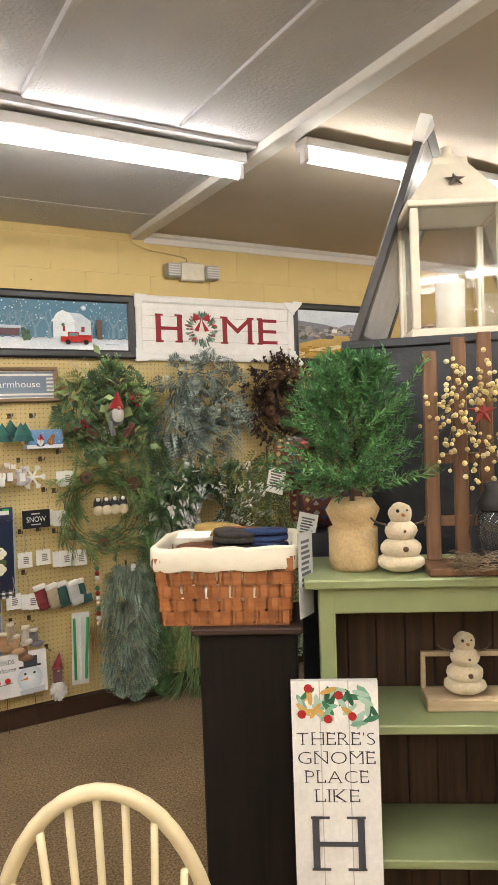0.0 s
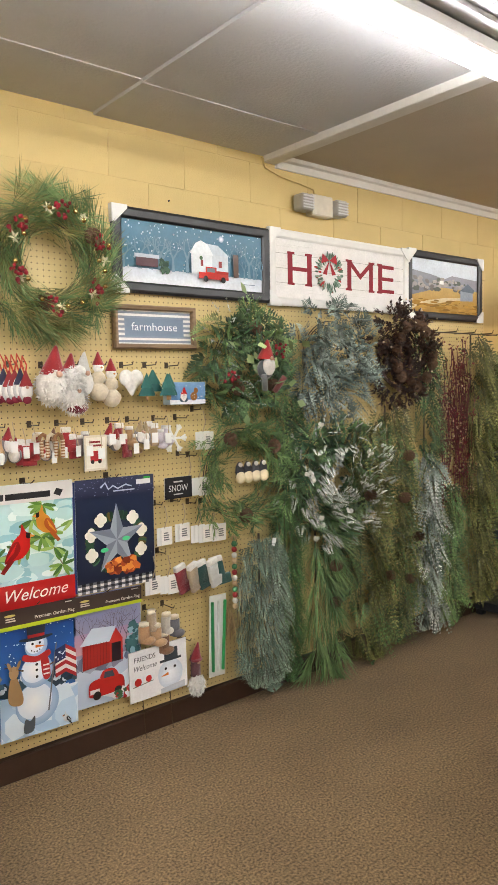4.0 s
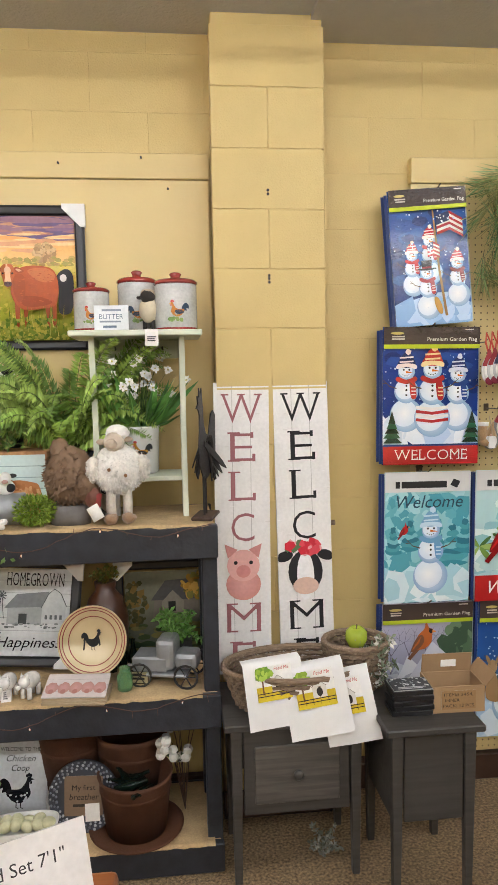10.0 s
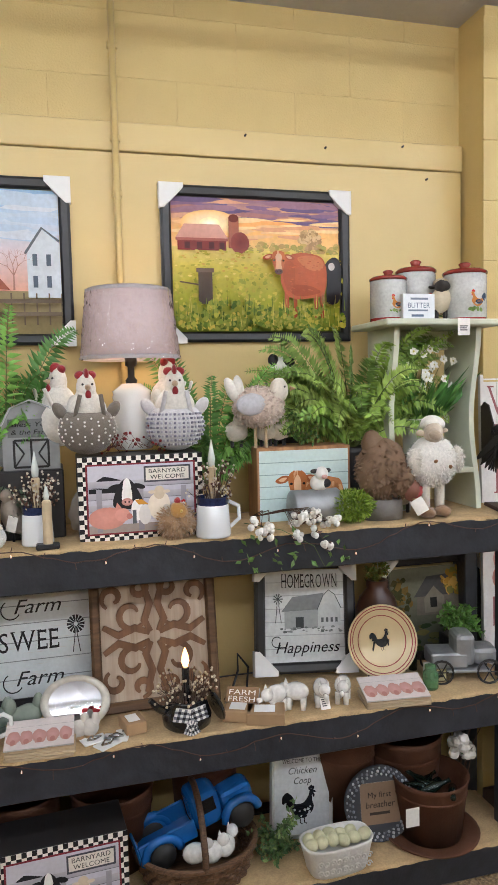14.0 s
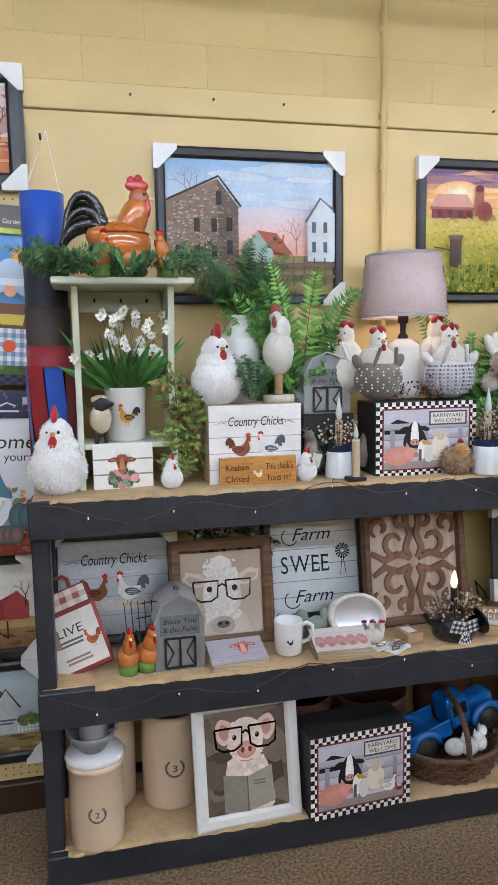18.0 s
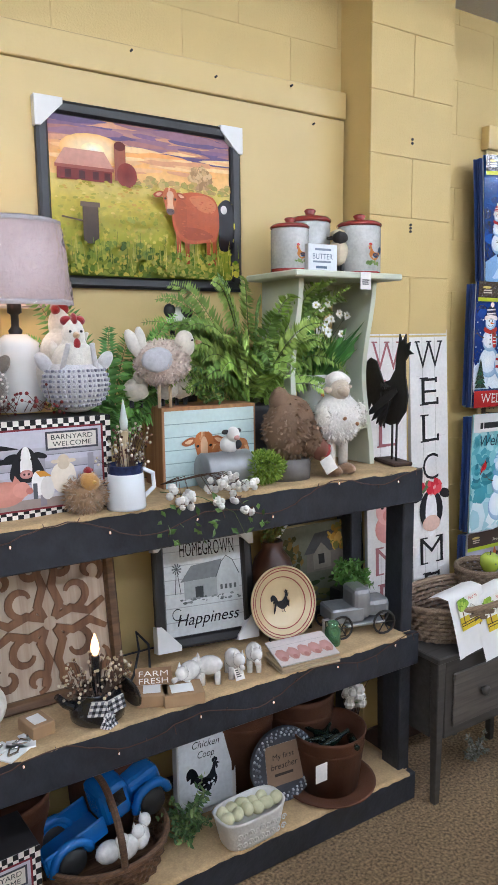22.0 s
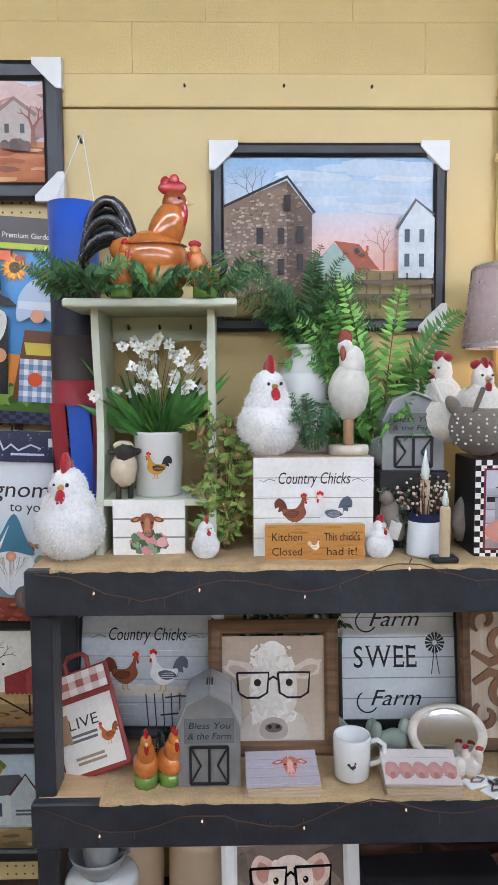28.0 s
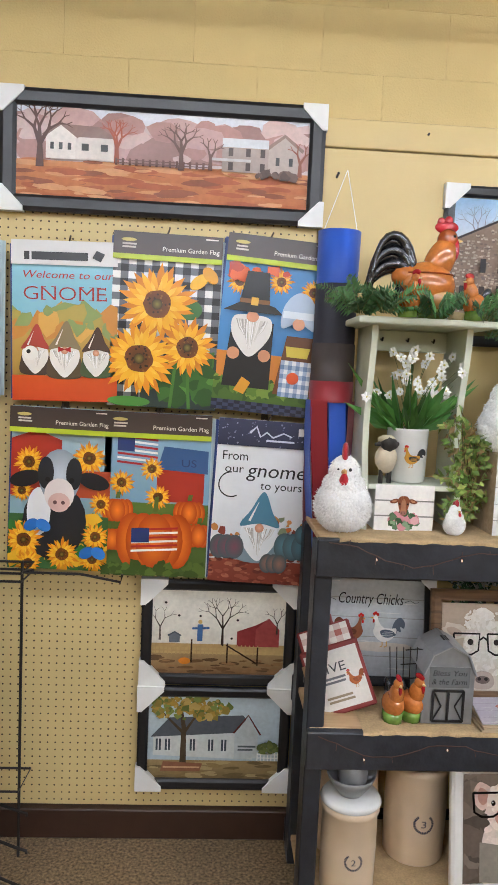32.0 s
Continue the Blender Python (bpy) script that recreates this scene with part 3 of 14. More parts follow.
        return self.ell(x + flip * 0.75 * r, y + 0.68 * r * a, r * 0.2, "241214").poly(P((0.85, 0.8), (1.2, 0.6), (0.85, 0.52)), "e6923a").ell(x + flip * 0.62 * r, y + 0.86 * r * a, r * 0.06, "0c0808", n=8)

    def us_flag(self, x0, y0, x1, y1, sag=0.03):
        """A waving striped flag with a starred corner."""
        for i in range(7):
            u0, u1 = y1 - (y1 - y0) * i / 7, y1 - (y1 - y0) * (i + 1) / 7
            self.poly([(x0, u0), ((x0 + x1) / 2, u0 + sag), (x1, u0 - sag), (x1, u1 - sag), ((x0 + x1) / 2, u1 + sag), (x0, u1)], "a8242a" if i % 2 == 0 else "e4dcd6")
        xm, ym = (x0 + x1) / 2, (y0 + y1) / 2
        self.poly([(x0, y1), (xm, y1 + sag), (xm, ym + sag), (x0, ym)], "222e58")
        return self.scatter(x0, ym + sag * 0.5, xm, y1, 14, 0.008, ["dfe4ee"])

    def beard(self, x, y, r, c="ece8e0", n=34):
        """A full beard of hanging strands, its top at y."""
        a = self.w / self.h
        self.blob([(x - r * 0.8, y), (x - r * 0.85, y - r * 0.7 * a), (x - r * 0.45, y - r * 1.35 * a), (x, y - r * 1.7 * a), (x + r * 0.45, y - r * 1.35 * a), (x + r * 0.85, y - r * 0.7 * a), (x + r * 0.8, y), (x, y + r * 0.12 * a)], c)
        for i in range(n):
            u = (self.rng.random() - 0.5) * 1.5
            ln = (1.55 - abs(u) * 1.1) * (0.5 + 0.5 * self.rng.random())
            self.line([(x + u * r, y - 0.1 * r * a), (x + u * r * 0.8, y - ln * 0.6 * r * a), (x + u * r * 0.45, y - ln * r * a)], r * 0.05, self.rng.choice(["ffffff", "c8c4bc", "dcd8d0", "f4f2ee", "b4b0a8"]), r * 0.01)
        return self

    def gnome(self, x, y, r, hat="a83232", body="3a3f4a", beard="ece8e0"):
        a = self.w / self.h
        self.blob([(x - r * 0.9, y), (x - r, y + r * 0.9 * a), (x - r * 0.6, y + r * 1.7 * a), (x + r * 0.6, y + r * 1.7 * a), (x + r, y + r * 0.9 * a), (x + r * 0.9, y)], body)
        self.beard(x, y + r * 1.7 * a, r, beard)
        self.blob([(x - r * 0.95, y + r * 1.7 * a), (x, y + r * 1.85 * a), (x + r * 0.95, y + r * 1.7 * a), (x + r * 0.6, y + r * 2.4 * a), (x + r * 0.12, y + r * 3.4 * a), (x - r * 0.45, y + r * 2.5 * a)], hat)
        self.line([(x - r * 0.5, y + r * 1.95 * a), (x - r * 0.1, y + r * 2.9 * a)], r * 0.12, "e8e0d8", r * 0.02)
        return self.ell(x, y + r * 1.62 * a, r * 0.22, "e8b494", n=12, edge="c88a6a")

    def blob(self, pts, c, n=5):
        """A smooth closed shape through a few points."""
        k, out = len(pts), []
        for i in range(k):
            p = [np.array(pts[(i + j) % k]) for j in (-1, 0, 1, 2)]
            for u in np.linspace(0, 1, n, endpoint=False):
                q = 0.5 * (2 * p[1] + (p[2] - p[0]) * u + (2 * p[0] - 5 * p[1] + 4 * p[2] - p[3]) * u * u + (3 * p[1] - p[0] - 3 * p[2] + p[3]) * u ** 3)
                out.append((float(q[0]), float(q[1])))
        return self.poly(out, c)

    def hen(self, x, y, r, c="f0ece4", c2="b9b2a6", flip=1, comb="c2241f"):
        """A fowl seen from the side."""
        a = self.w / self.h
        P = lambda *pts: [(x + flip * u * r, y + v * r * a) for u, v in pts]
        for k in (-0.15, 0.2):
            self.line(P((k, 0.5), (k, -0.1), (k + 0.2, -0.18)), r * 0.08, "c99a4a" if comb != c else c)
        self.blob(P((-0.5, 0.75), (-0.6, 1.4), (-0.85, 2.0), (-1.3, 2.25), (-1.65, 1.9), (-1.6, 1.4), (-1.3, 1.5), (-1.35, 1.1), (-1.05, 1.15), (-0.9, 0.8)), c2)
        self.blob(P((0.75, 0.6), (0.98, 1.05), (0.84, 1.55), (0.86, 1.95), (1.0, 2.15), (0.9, 2.38), (0.68, 2.35), (0.5, 1.85), (0.1, 1.4), (-0.5, 1.35), (-0.95, 1.35), (-0.9, 0.9), (-0.45, 0.4), (0.2, 0.25)), c)
        self.blob(P((0.4, 1.1), (-0.1, 1.25), (-0.7, 1.1), (-0.85, 0.8), (-0.3, 0.6), (0.2, 0.7)), c2)
        for k in range(3):
            self.line(P((0.3 - 0.1 * k, 0.75 + 0.15 * k), (-0.7, 0.75 + 0.15 * k)), r * 0.035, c)
        for u, v in ((0.62, 2.45), (0.78, 2.56), (0.93, 2.48)):
            self.ell(x + flip * u * r, y + v * r * a, r * 0.11, comb, r * 0.15 * a, n=8)
        self.ell(x + flip * 0.96 * r, y + 1.92 * r * a, r * 0.09, comb, r * 0.17 * a, n=8)
        return self.poly(P((1.0, 2.28), (1.24, 2.14), (0.98, 2.1)), "d99a2a" if comb != c else c)

    def cow_face(self, x, y, r, c="a85a2e", c2="d9a77a", ear="8a4522", nose="d9a0a0"):
        a = self.w / self.h
        P = lambda *pts: [(x + u * r, y + v * r * a) for u, v in pts]
        for k in (-1, 1):
            self.blob(P((k * 0.5, 1.35), (k * 0.95, 1.42), (k * 1.45, 1.12), (k * 1.2, 0.92), (k * 0.7, 1.02)), ear)
            self.blob(P((k * 0.7, 1.28), (k * 1.0, 1.28), (k * 1.25, 1.12), (k * 0.95, 1.04)), c2)
        self.blob(P((0, 1.72), (0.45, 1.6), (0.62, 1.15), (0.52, 0.6), (0.4, 0.15), (0.3, -0.22), (0, -0.34), (-0.3, -0.22), (-0.4, 0.15), (-0.52, 0.6), (-0.62, 1.15), (-0.45, 1.6)), c)
        self.blob(P((0, 1.45), (0.22, 1.1), (0.24, 0.5), (0.3, 0.1), (0, 0.0), (-0.3, 0.1), (-0.24, 0.5), (-0.22, 1.1)), c2)
        for q in range(10):
            u = (self.rng.random() - 0.5) * 0.7
            self.line(P((u, 1.72), (u * 1.3, 1.35 - 0.2 * self.rng.random())), r * 0.06, c if q % 2 else c2, r * 0.01)
        self.blob(P((0.3, 0.08), (0.32, -0.18), (0, -0.32), (-0.32, -0.18), (-0.3, 0.08), (0, 0.14)), nose)
        for k in (-1, 1):
            self.ell(x + k * r * 0.42, y + r * 0.88 * a, r * 0.1, "120c0a", r * 0.085 * a, n=9)
            self.ell(x + k * r * 0.16, y - r * 0.06 * a, r * 0.06, "3a2020", r * 0.05 * a, n=8)
        return self

    def glasses(self, x, y, r, gap, c="14110f", w=None):
        w = w or r * 0.16
        a = self.w / self.h
        for k in (-1, 1):
            cx = x + k * gap
            self.line([(cx - r, y + r * 0.75 * a), (cx + r, y + r * 0.75 * a), (cx + r * 0.9, y - r * 0.5 * a), (cx + r * 0.4, y - r * 0.8 * a), (cx - r * 0.4, y - r * 0.8 * a), (cx - r * 0.9, y - r * 0.5 * a), (cx - r, y + r * 0.75 * a)], w, c)
        self.line([(x - gap + r, y + r * 0.3 * a), (x, y + r * 0.5 * a), (x + gap - r, y + r * 0.3 * a)], w, c)
        return self

    def mesh(self, material, thick=0.002, wrap=0.0):
        """The finished sheet: the picture on the front of a thin board."""
        if thick < 0.00055:
            # a transfer: the shapes alone, bent round the ware
            me = bpy.data.meshes.new("transfer")
            me.from_pydata([(x, y + (wrap - math.sqrt(wrap * wrap - x * x) if wrap else 0.0), z) for x, y, z in self.v[4:]], [], [tuple(i - 4 for i in f) for f in self.f[1:]])
            col = me.color_attributes.new("Col", "FLOAT_COLOR", "POINT")
            col.data.foreach_set("color", [v for c in self.c[4:] for v in (*c, 1.0)])
            me.materials.append(material)
            return me
        n = len(self.v)
        x, z = self.w / 2, self.h
        back = [(-x, 0.0, 0), (x, 0.0, 0), (x, 0.0, z), (-x, 0.0, z), (-x, thick, 0), (x, thick, 0), (x, thick, z), (-x, thick, z)]
        side = [(0, 4, 5, 1), (1, 5, 6, 2), (2, 6, 7, 3), (3, 7, 4, 0), (5, 4, 7, 6)]
        me = bpy.data.meshes.new("print")
        me.from_pydata(self.v + back, [], self.f + [tuple(n + i for i in f) for f in side])
        col = me.color_attributes.new("Col", "FLOAT_COLOR", "POINT")
        cs = self.c + [(0.55, 0.54, 0.52)] * 8
        col.data.foreach_set("color", [v for c in cs for v in (*c, 1.0)])
        me.materials.append(material)
        return me


def frame_bars(w, h, fw, depth, bm=None, lip=0.006):
    """Four mitred mouldings round an opening of w by h, standing on z = 0, front at y = -depth."""
    bm = bm or bmesh.new()
    prof = [(0.0, 0.0), (0.0, -depth * 0.75), (0.25, -depth), (0.8, -depth * 0.9), (1.0, -depth * 0.55), (1.0, 0.0)]
    W, H = w + 2 * fw, h + 2 * fw
    loops = []
    for s, y in prof:
        o = fw * s
        loops.append([bm.verts.new(p) for p in ((-W / 2 + o, y, o), (W / 2 - o, y, o), (W / 2 - o, y, H - o), (-W / 2 + o, y, H - o))])
    for a, b in zip(loops, loops[1:] + loops[:1]):
        for i in range(4):
            j = (i + 1) % 4
            bm.faces.new((a[i], a[j], b[j], b[i]))
    return bm


def protector(W, H, which, depth, r=0.07):
    """A folded card corner over a frame."""
    sx, sz = {"bl": (-1, 0), "br": (1, 0), "tl": (-1, 1), "tr": (1, 1)}[which]
    bm = bmesh.new()
    cx, cz = sx * W / 2, sz * H
    dx, dz = -sx, (1 if sz == 0 else -1)
    e = 0.004
    tri = [(cx + sx * e, cz - dz * e), (cx + dx * r, cz - dz * e), (cx + dx * r, cz + dz * 0.012), (cx + dx * 0.012, cz + dz * r), (cx + sx * e, cz + dz * r)]
    f = [bm.verts.new((x, -depth - e, z)) for x, z in tri]
    b = [bm.verts.new((x, e, z)) for x, z in tri]
    bm.faces.new(f)
    bm.faces.new(b[::-1])
    for i in range(5):
        bm.faces.new((f[i], f[(i + 1) % 5], b[(i + 1) % 5], b[i]))
    bmesh.ops.recalc_face_normals(bm, faces=bm.faces)
    return bm


def picture(cx, z, y, W, H, art, label, fw=0.035, fmat=None, depth=0.022, lean=0.0, rz=0.0, roll=0.0, corners="tl tr bl br", pr=0.07, pmat=None, glass=True):
    """A framed picture: W by H outside, standing or hanging with its lower edge at z."""
    t = thing("framed_picture", (cx, y, z), rz, label, "picture", rx=-lean, ry=roll)
    fr = part("frame", frame_bars(W - 2 * fw, H - 2 * fw, fw, depth), fmat or black_frame, t)
    p = part("print", art.mesh(pmat or gloss_print), None, t)
    p.location = (0, -0.004, fw)
    for c in corners.split():
        part("corner_protector", protector(W, H, c, depth, pr), white_paper, fr, "white card corner")
    return t


def signboard(cx, z, y, art, label, name="sign", lean=0.0, rz=0.0, roll=0.0, thick=0.012, category="sign", pmat=None):
    t = part(name, art.mesh(pmat or print_mat, thick), None)
    t.matrix_basis = pose(cx, y, z, -lean, roll, rz)
    return tagged(t, label, category)

# ---- pictures over the shelf
a = Art(0.58, 0.44, "8fb4d8", 3, "c9d6e4")
a.rect(0, 0.3, 1, 0.62, "f0b49a", "d8cfd6").rect(0, 0.62, 1, 0.78, "d8cfd6", "c4d2e2").rect(0, 0.78, 1, 1, "c4d2e2", "93b6da").scatter(0.3, 0.66, 1, 0.98, 30, 0.16, ["c2d0e0", "bccde0", "cbd6e4", "d4dae4"], flat=0.12)
a.rect(0, 0, 1, 0.3, "8a7a52", "a59366")
a.bare_tree(0.14, 0.60, 0.30, "86828a", 4, w=0.012)
a.poly([(0.0, 0.18), (0.30, 0.13), (0.30, 0.86), (0.0, 0.70)], "8d7766").poly([(0.30, 0.13), (0.42, 0.18), (0.42, 0.66), (0.30, 0.86)], "6f5c4f")
for i in range(520):
    r = a.rng
    x, y = r.random() * 0.41, 0.17 + r.random() * 0.62
    if y < 0.66 + min(x / 0.30, (0.42 - x) / 0.13) * 0.17:
        a.rect(x, y, x + 0.010 + 0.012 * r.random(), y + 0.012, r.choice(["b8a692", "8a7666", "a4917e", "75655a", "c4b29c"] if x < 0.3 else ["94806e", "6f5e52", "857262", "5f5048"]))
a.line([(-0.01, 0.69), (0.30, 0.87), (0.43, 0.65)], 0.014, "3b3432")
for x, y in ((0.06, 0.26), (0.17, 0.26), (0.17, 0.46), (0.27, 0.46), (0.27, 0.27), (0.36, 0.30), (0.36, 0.47), (0.30, 0.66)):
    a.rect(x - 0.016, y, x + 0.016, y + 0.10, "2d2624")
a.poly([(0.43, 0.2), (0.62, 0.2), (0.62, 0.34), (0.52, 0.47), (0.43, 0.34)], "9fb0a8").poly([(0.52, 0.48), (0.64, 0.46), (0.74, 0.30), (0.62, 0.32)], "a0573f")
a.poly([(0.83, 0.25), (1, 0.25), (1, 0.62), (0.91, 0.72), (0.83, 0.55)], "cdd3d8").line([(0.82, 0.55), (0.91, 0.73), (1, 0.64)], 0.014, "5a5f66")
for x in (0.87, 0.94):
    for y in (0.32, 0.47):
        a.rect(x - 0.012, y, x + 0.012, y + 0.08, "4e5966")
a.bare_tree(0.76, 0.30, 0.24, "b07c6c", 4, w=0.01).fence(0.42, 1.0, 0.06, 0.22, 9, "6b5b48")
a.hen(0.66, 0.36, 0.025, "b3562a", "2d3a34")
a.clump(0.2, 0.08, 0.3, 0.06, 40, 0.03, ["6f6a3c", "57582f", "8a7d4a"])
picture(-2.656, 1.729, WALL_Y - 0.022, 0.650, 0.510, a, "black framed print of a stone mill at dusk", 0.034, corners="tl tr br", pr=0.075)

a = Art(0.58, 0.44, "d8b84a", 4, "f3b268")
a.rect(0, 0.60, 1, 0.74, "f6cf86", "f4bd72").rect(0, 0.74, 1, 0.88, "f4bd72", "d49a78").rect(0, 0.88, 1, 1, "d49a78", "86688a")
a.scatter(0, 0.82, 1, 1, 60, 0.15, ["8a6a86", "b07a76", "9c7484", "d8a080", "6f5c80"], flat=0.10).scatter(0, 0.70, 1, 0.86, 40, 0.14, ["f0c088", "f4b068", "e0a478", "f8d498"], flat=0.08)
a.ell(0.22, 0.80, 0.17, "fff6d0", 0.10, edge="f4c078").ell(0.22, 0.80, 0.06, "fffdf0", 0.045, edge="fff0b8")
a.rect(0, 0.48, 1, 0.63, "d2c04a", "e6cf74").rect(0, 0.24, 1, 0.48, "a8a82e", "d2c04a").rect(0, 0, 1, 0.24, "5a6a1e", "a8a82e")
a.clump(0.82, 0.70, 0.06, 0.07, 90, 0.014, ["c09a68", "d4ac74", "ac8658", "e0bc88"]).scatter(0.4, 0.60, 1, 0.66, 70, 0.016, ["c8a860", "b89858", "a89a50"], flat=0.6)
a.poly([(0.03, 0.60), (0.31, 0.60), (0.31, 0.70), (0.03, 0.69)], "7c2c26").poly([(0.02, 0.69), (0.07, 0.79), (0.27, 0.79), (0.32, 0.69)], "d09a88").poly([(0.02, 0.69), (0.32, 0.69), (0.32, 0.67), (0.02, 0.67)], "a05a4c")
for x in (0.07, 0.14, 0.21, 0.27):
    a.rect(x, 0.61, x + 0.03, 0.66, "4f1a18")
a.rect(0.325, 0.62, 0.385, 0.84, "94503e", "a8644c").ell(0.355, 0.84, 0.03, "6e3028", 0.03).ell(0.39, 0.66, 0.055, "74261f", 0.08, edge="8a3c30")
a.scatter(0, 0.40, 1, 0.60, 260, 0.010, ["d8c456", "e8d470", "c0b040", "b0a83c", "cfa848"], flat=0.5).scatter(0, 0.18, 1, 0.42, 320, 0.010, ["c0b438", "a8a630", "94982a", "d0c048", "b8a83a"], flat=0.8)
a.rect(0.135, 0.20, 0.215, 0.44, "3a2e22", "54402e").rect(0.125, 0.43, 0.225, 0.46, "6a5440").line([(0.03, 0.36), (0.135, 0.34)], 0.008, "5a4a34")
a.blob([(0.90, 0.22), (0.90, 0.40), (0.89, 0.50), (0.94, 0.56), (0.985, 0.52), (0.99, 0.36), (0.97, 0.22)], "1e1a1c").ell(0.93, 0.49, 0.02, "d8d0c8", 0.03)
for x0, x1 in ((0.655, 0.65), (0.70, 0.705), (0.83, 0.835), (0.87, 0.87)):
    a.line([(x0, 0.36), (x1, 0.10)], 0.034, "a04c24", 0.02)
a.blob([(0.62, 0.44), (0.64, 0.54), (0.72, 0.585), (0.82, 0.58), (0.88, 0.54), (0.90, 0.42), (0.88, 0.28), (0.80, 0.25), (0.70, 0.24), (0.65, 0.28), (0.62, 0.36)], "b4582c")
a.blob([(0.72, 0.55), (0.82, 0.57), (0.88, 0.52), (0.86, 0.46), (0.78, 0.47)], "c87444").blob([(0.66, 0.34), (0.70, 0.27), (0.80, 0.27), (0.86, 0.30), (0.80, 0.34), (0.72, 0.35)], "9a4620").blob([(0.63, 0.42), (0.65, 0.52), (0.70, 0.50), (0.70, 0.36), (0.66, 0.30)], "a44e26")
a.scatter(0.66, 0.30, 0.87, 0.55, 80, 0.006, ["b05428", "b85c30", "a84e26", "bc6436"], flat=0.4)
a.cow_face(0.605, 0.45, 0.066, "b86434", "e0b084", "a04a24", "5a443c").ell(0.605, 0.55, 0.02, "d8b08a", 0.03)
a.clump(0.28, 0.10, 0.32, 0.12, 260, 0.011, ["5f7420", "4a6018", "7c8c2c", "a8a838", "8c9430", "c0ac3c"]).clump(0.75, 0.07, 0.27, 0.10, 240, 0.010, ["6f8024", "8a8c30", "56701c", "b0a438", "98983a"])
for i in range(70):
    x, y = a.rng.random(), 0.02 + 0.16 * a.rng.random()
    a.line([(x, y), (x + 0.02 * (a.rng.random() - 0.5), y + 0.10)], 0.005, a.rng.choice(["6f8024", "a8a440", "4f661c", "c8b84c"]), 0.001)
picture(-1.724, 1.735, WALL_Y - 0.022, 0.652, 0.504, a, "black framed print of a brown cow at sunset", 0.034, corners="tl tr bl", pr=0.075)

# long picture over the west pegboard
a = Art(0.91, 0.268, "c9a79a", 5, "dcdfe6")
a.rect(0, 0.45, 1, 0.85, "b48a80", "c9b6b4").scatter(0, 0.5, 1, 0.9, 90, 0.06, ["b08880", "c2a09a", "9d7a74", "cfb4ae"], flat=0.5)
a.rect(0, 0, 1, 0.40, "b06a44", "c98a5c").scatter(0, 0, 1, 0.4, 120, 0.05, ["b9744c", "a86244", "d09a6c", "8f5a44"], flat=0.16)
a.house(0.10, 0.42, 0.10, 0.26, "e4dcd4", "8a7068", "d9d0c8", 0.13, 3).bare_tree(0.08, 0.32, 0.62, "5a4038", 4).bare_tree(0.34, 0.40, 0.42, "a0563e", 4)
a.house(0.86, 0.36, 0.11, 0.30, "b5a69c", "8b746a", None, 0, 2).rect(0.70, 0.38, 0.86, 0.68, "a8988e").rect(0.70, 0.66, 0.86, 0.76, "d2d4d6").rect(0.66, 0.50, 0.80, 0.53, "c9c4c2")
for x in (0.73, 0.79, 0.84):
    for y in (0.40, 0.56):
        a.rect(x - 0.008, y, x + 0.008, y + 0.09, "4f4440")
a.bare_tree(0.56, 0.36, 0.46, "6a5048", 4).bare_tree(0.66, 0.38, 0.34, "6a5048", 3).bare_tree(0.97, 0.36, 0.36, "8a5848", 3)
a.fence(0.34, 0.66, 0.38, 0.08, 14, "6b5048").clump(0.9, 0.36, 0.09, 0.02, 20, 0.012, ["5a4a44", "6f5a50"])
picture(-3.886, 2.082, WALL_Y - 0.032, 1.01, 0.368, a, "wide black framed print of autumn farmhouses", 0.05, depth=0.022, pr=0.075)

a = Art(0.445, 0.292, "d9d3c4", 6, "e6e2d6")
a.rect(0, 0, 1, 0.26, "7d5f42", "a38a60").rect(0, 0.24, 1, 0.36, "c2a66e", "b89c68").scatter(0, 0.02, 1, 0.2, 40, 0.05, ["6f5439", "8d6c4a", "5f4a34"], flat=0.2)
a.poly([(0.64, 0.34), (0.96, 0.34), (0.96, 0.55), (0.88, 0.68), (0.78, 0.60), (0.64, 0.52)], "8e3a3a").poly([(0.78, 0.34), (0.96, 0.34), (0.96, 0.55), (0.87, 0.68), (0.78, 0.55)], "a24a48")
a.bare_tree(0.53, 0.34, 0.50, "3a302a", 4).bare_tree(0.06, 0.40, 0.38, "6a625a", 3).bare_tree(0.94, 0.5, 0.3, "4a403a", 3).house(0.13, 0.38, 0.08, 0.08, "6a7078", "565c64")
a.fence(0.0, 0.8, 0.24, 0.12, 26, "b89a68").line([(0.30, 0.14), (0.30, 0.42)], 0.012, "3b2c20").line([(0.56, 0.36), (0.80, 0.14)], 0.012, "3b2c20").line([(0.80, 0.12), (0.80, 0.34)], 0.012, "3b2c20").line([(0.57, 0.14), (0.57, 0.38)], 0.012, "3b2c20")
a.rect(0.34, 0.40, 0.38, 0.60, "4a6a9a").line([(0.30, 0.55), (0.43, 0.56)], 0.016, "4a6a9a").ell(0.36, 0.63, 0.016, "c8a868").ell(0.25, 0.16, 0.045, "c97a28", 0.04)
for x, y in ((0.1, 0.85), (0.2, 0.70), (0.36, 0.70), (0.64, 0.66), (0.60, 0.44)):
    a.ell(x, y, 0.01, "26221f", n=6)
picture(-3.652, 0.556, 4.096, 0.515, 0.362, a, "black framed scarecrow and red barn print", 0.035, pr=0.085, corners="tl bl br tr", lean=-1.5)

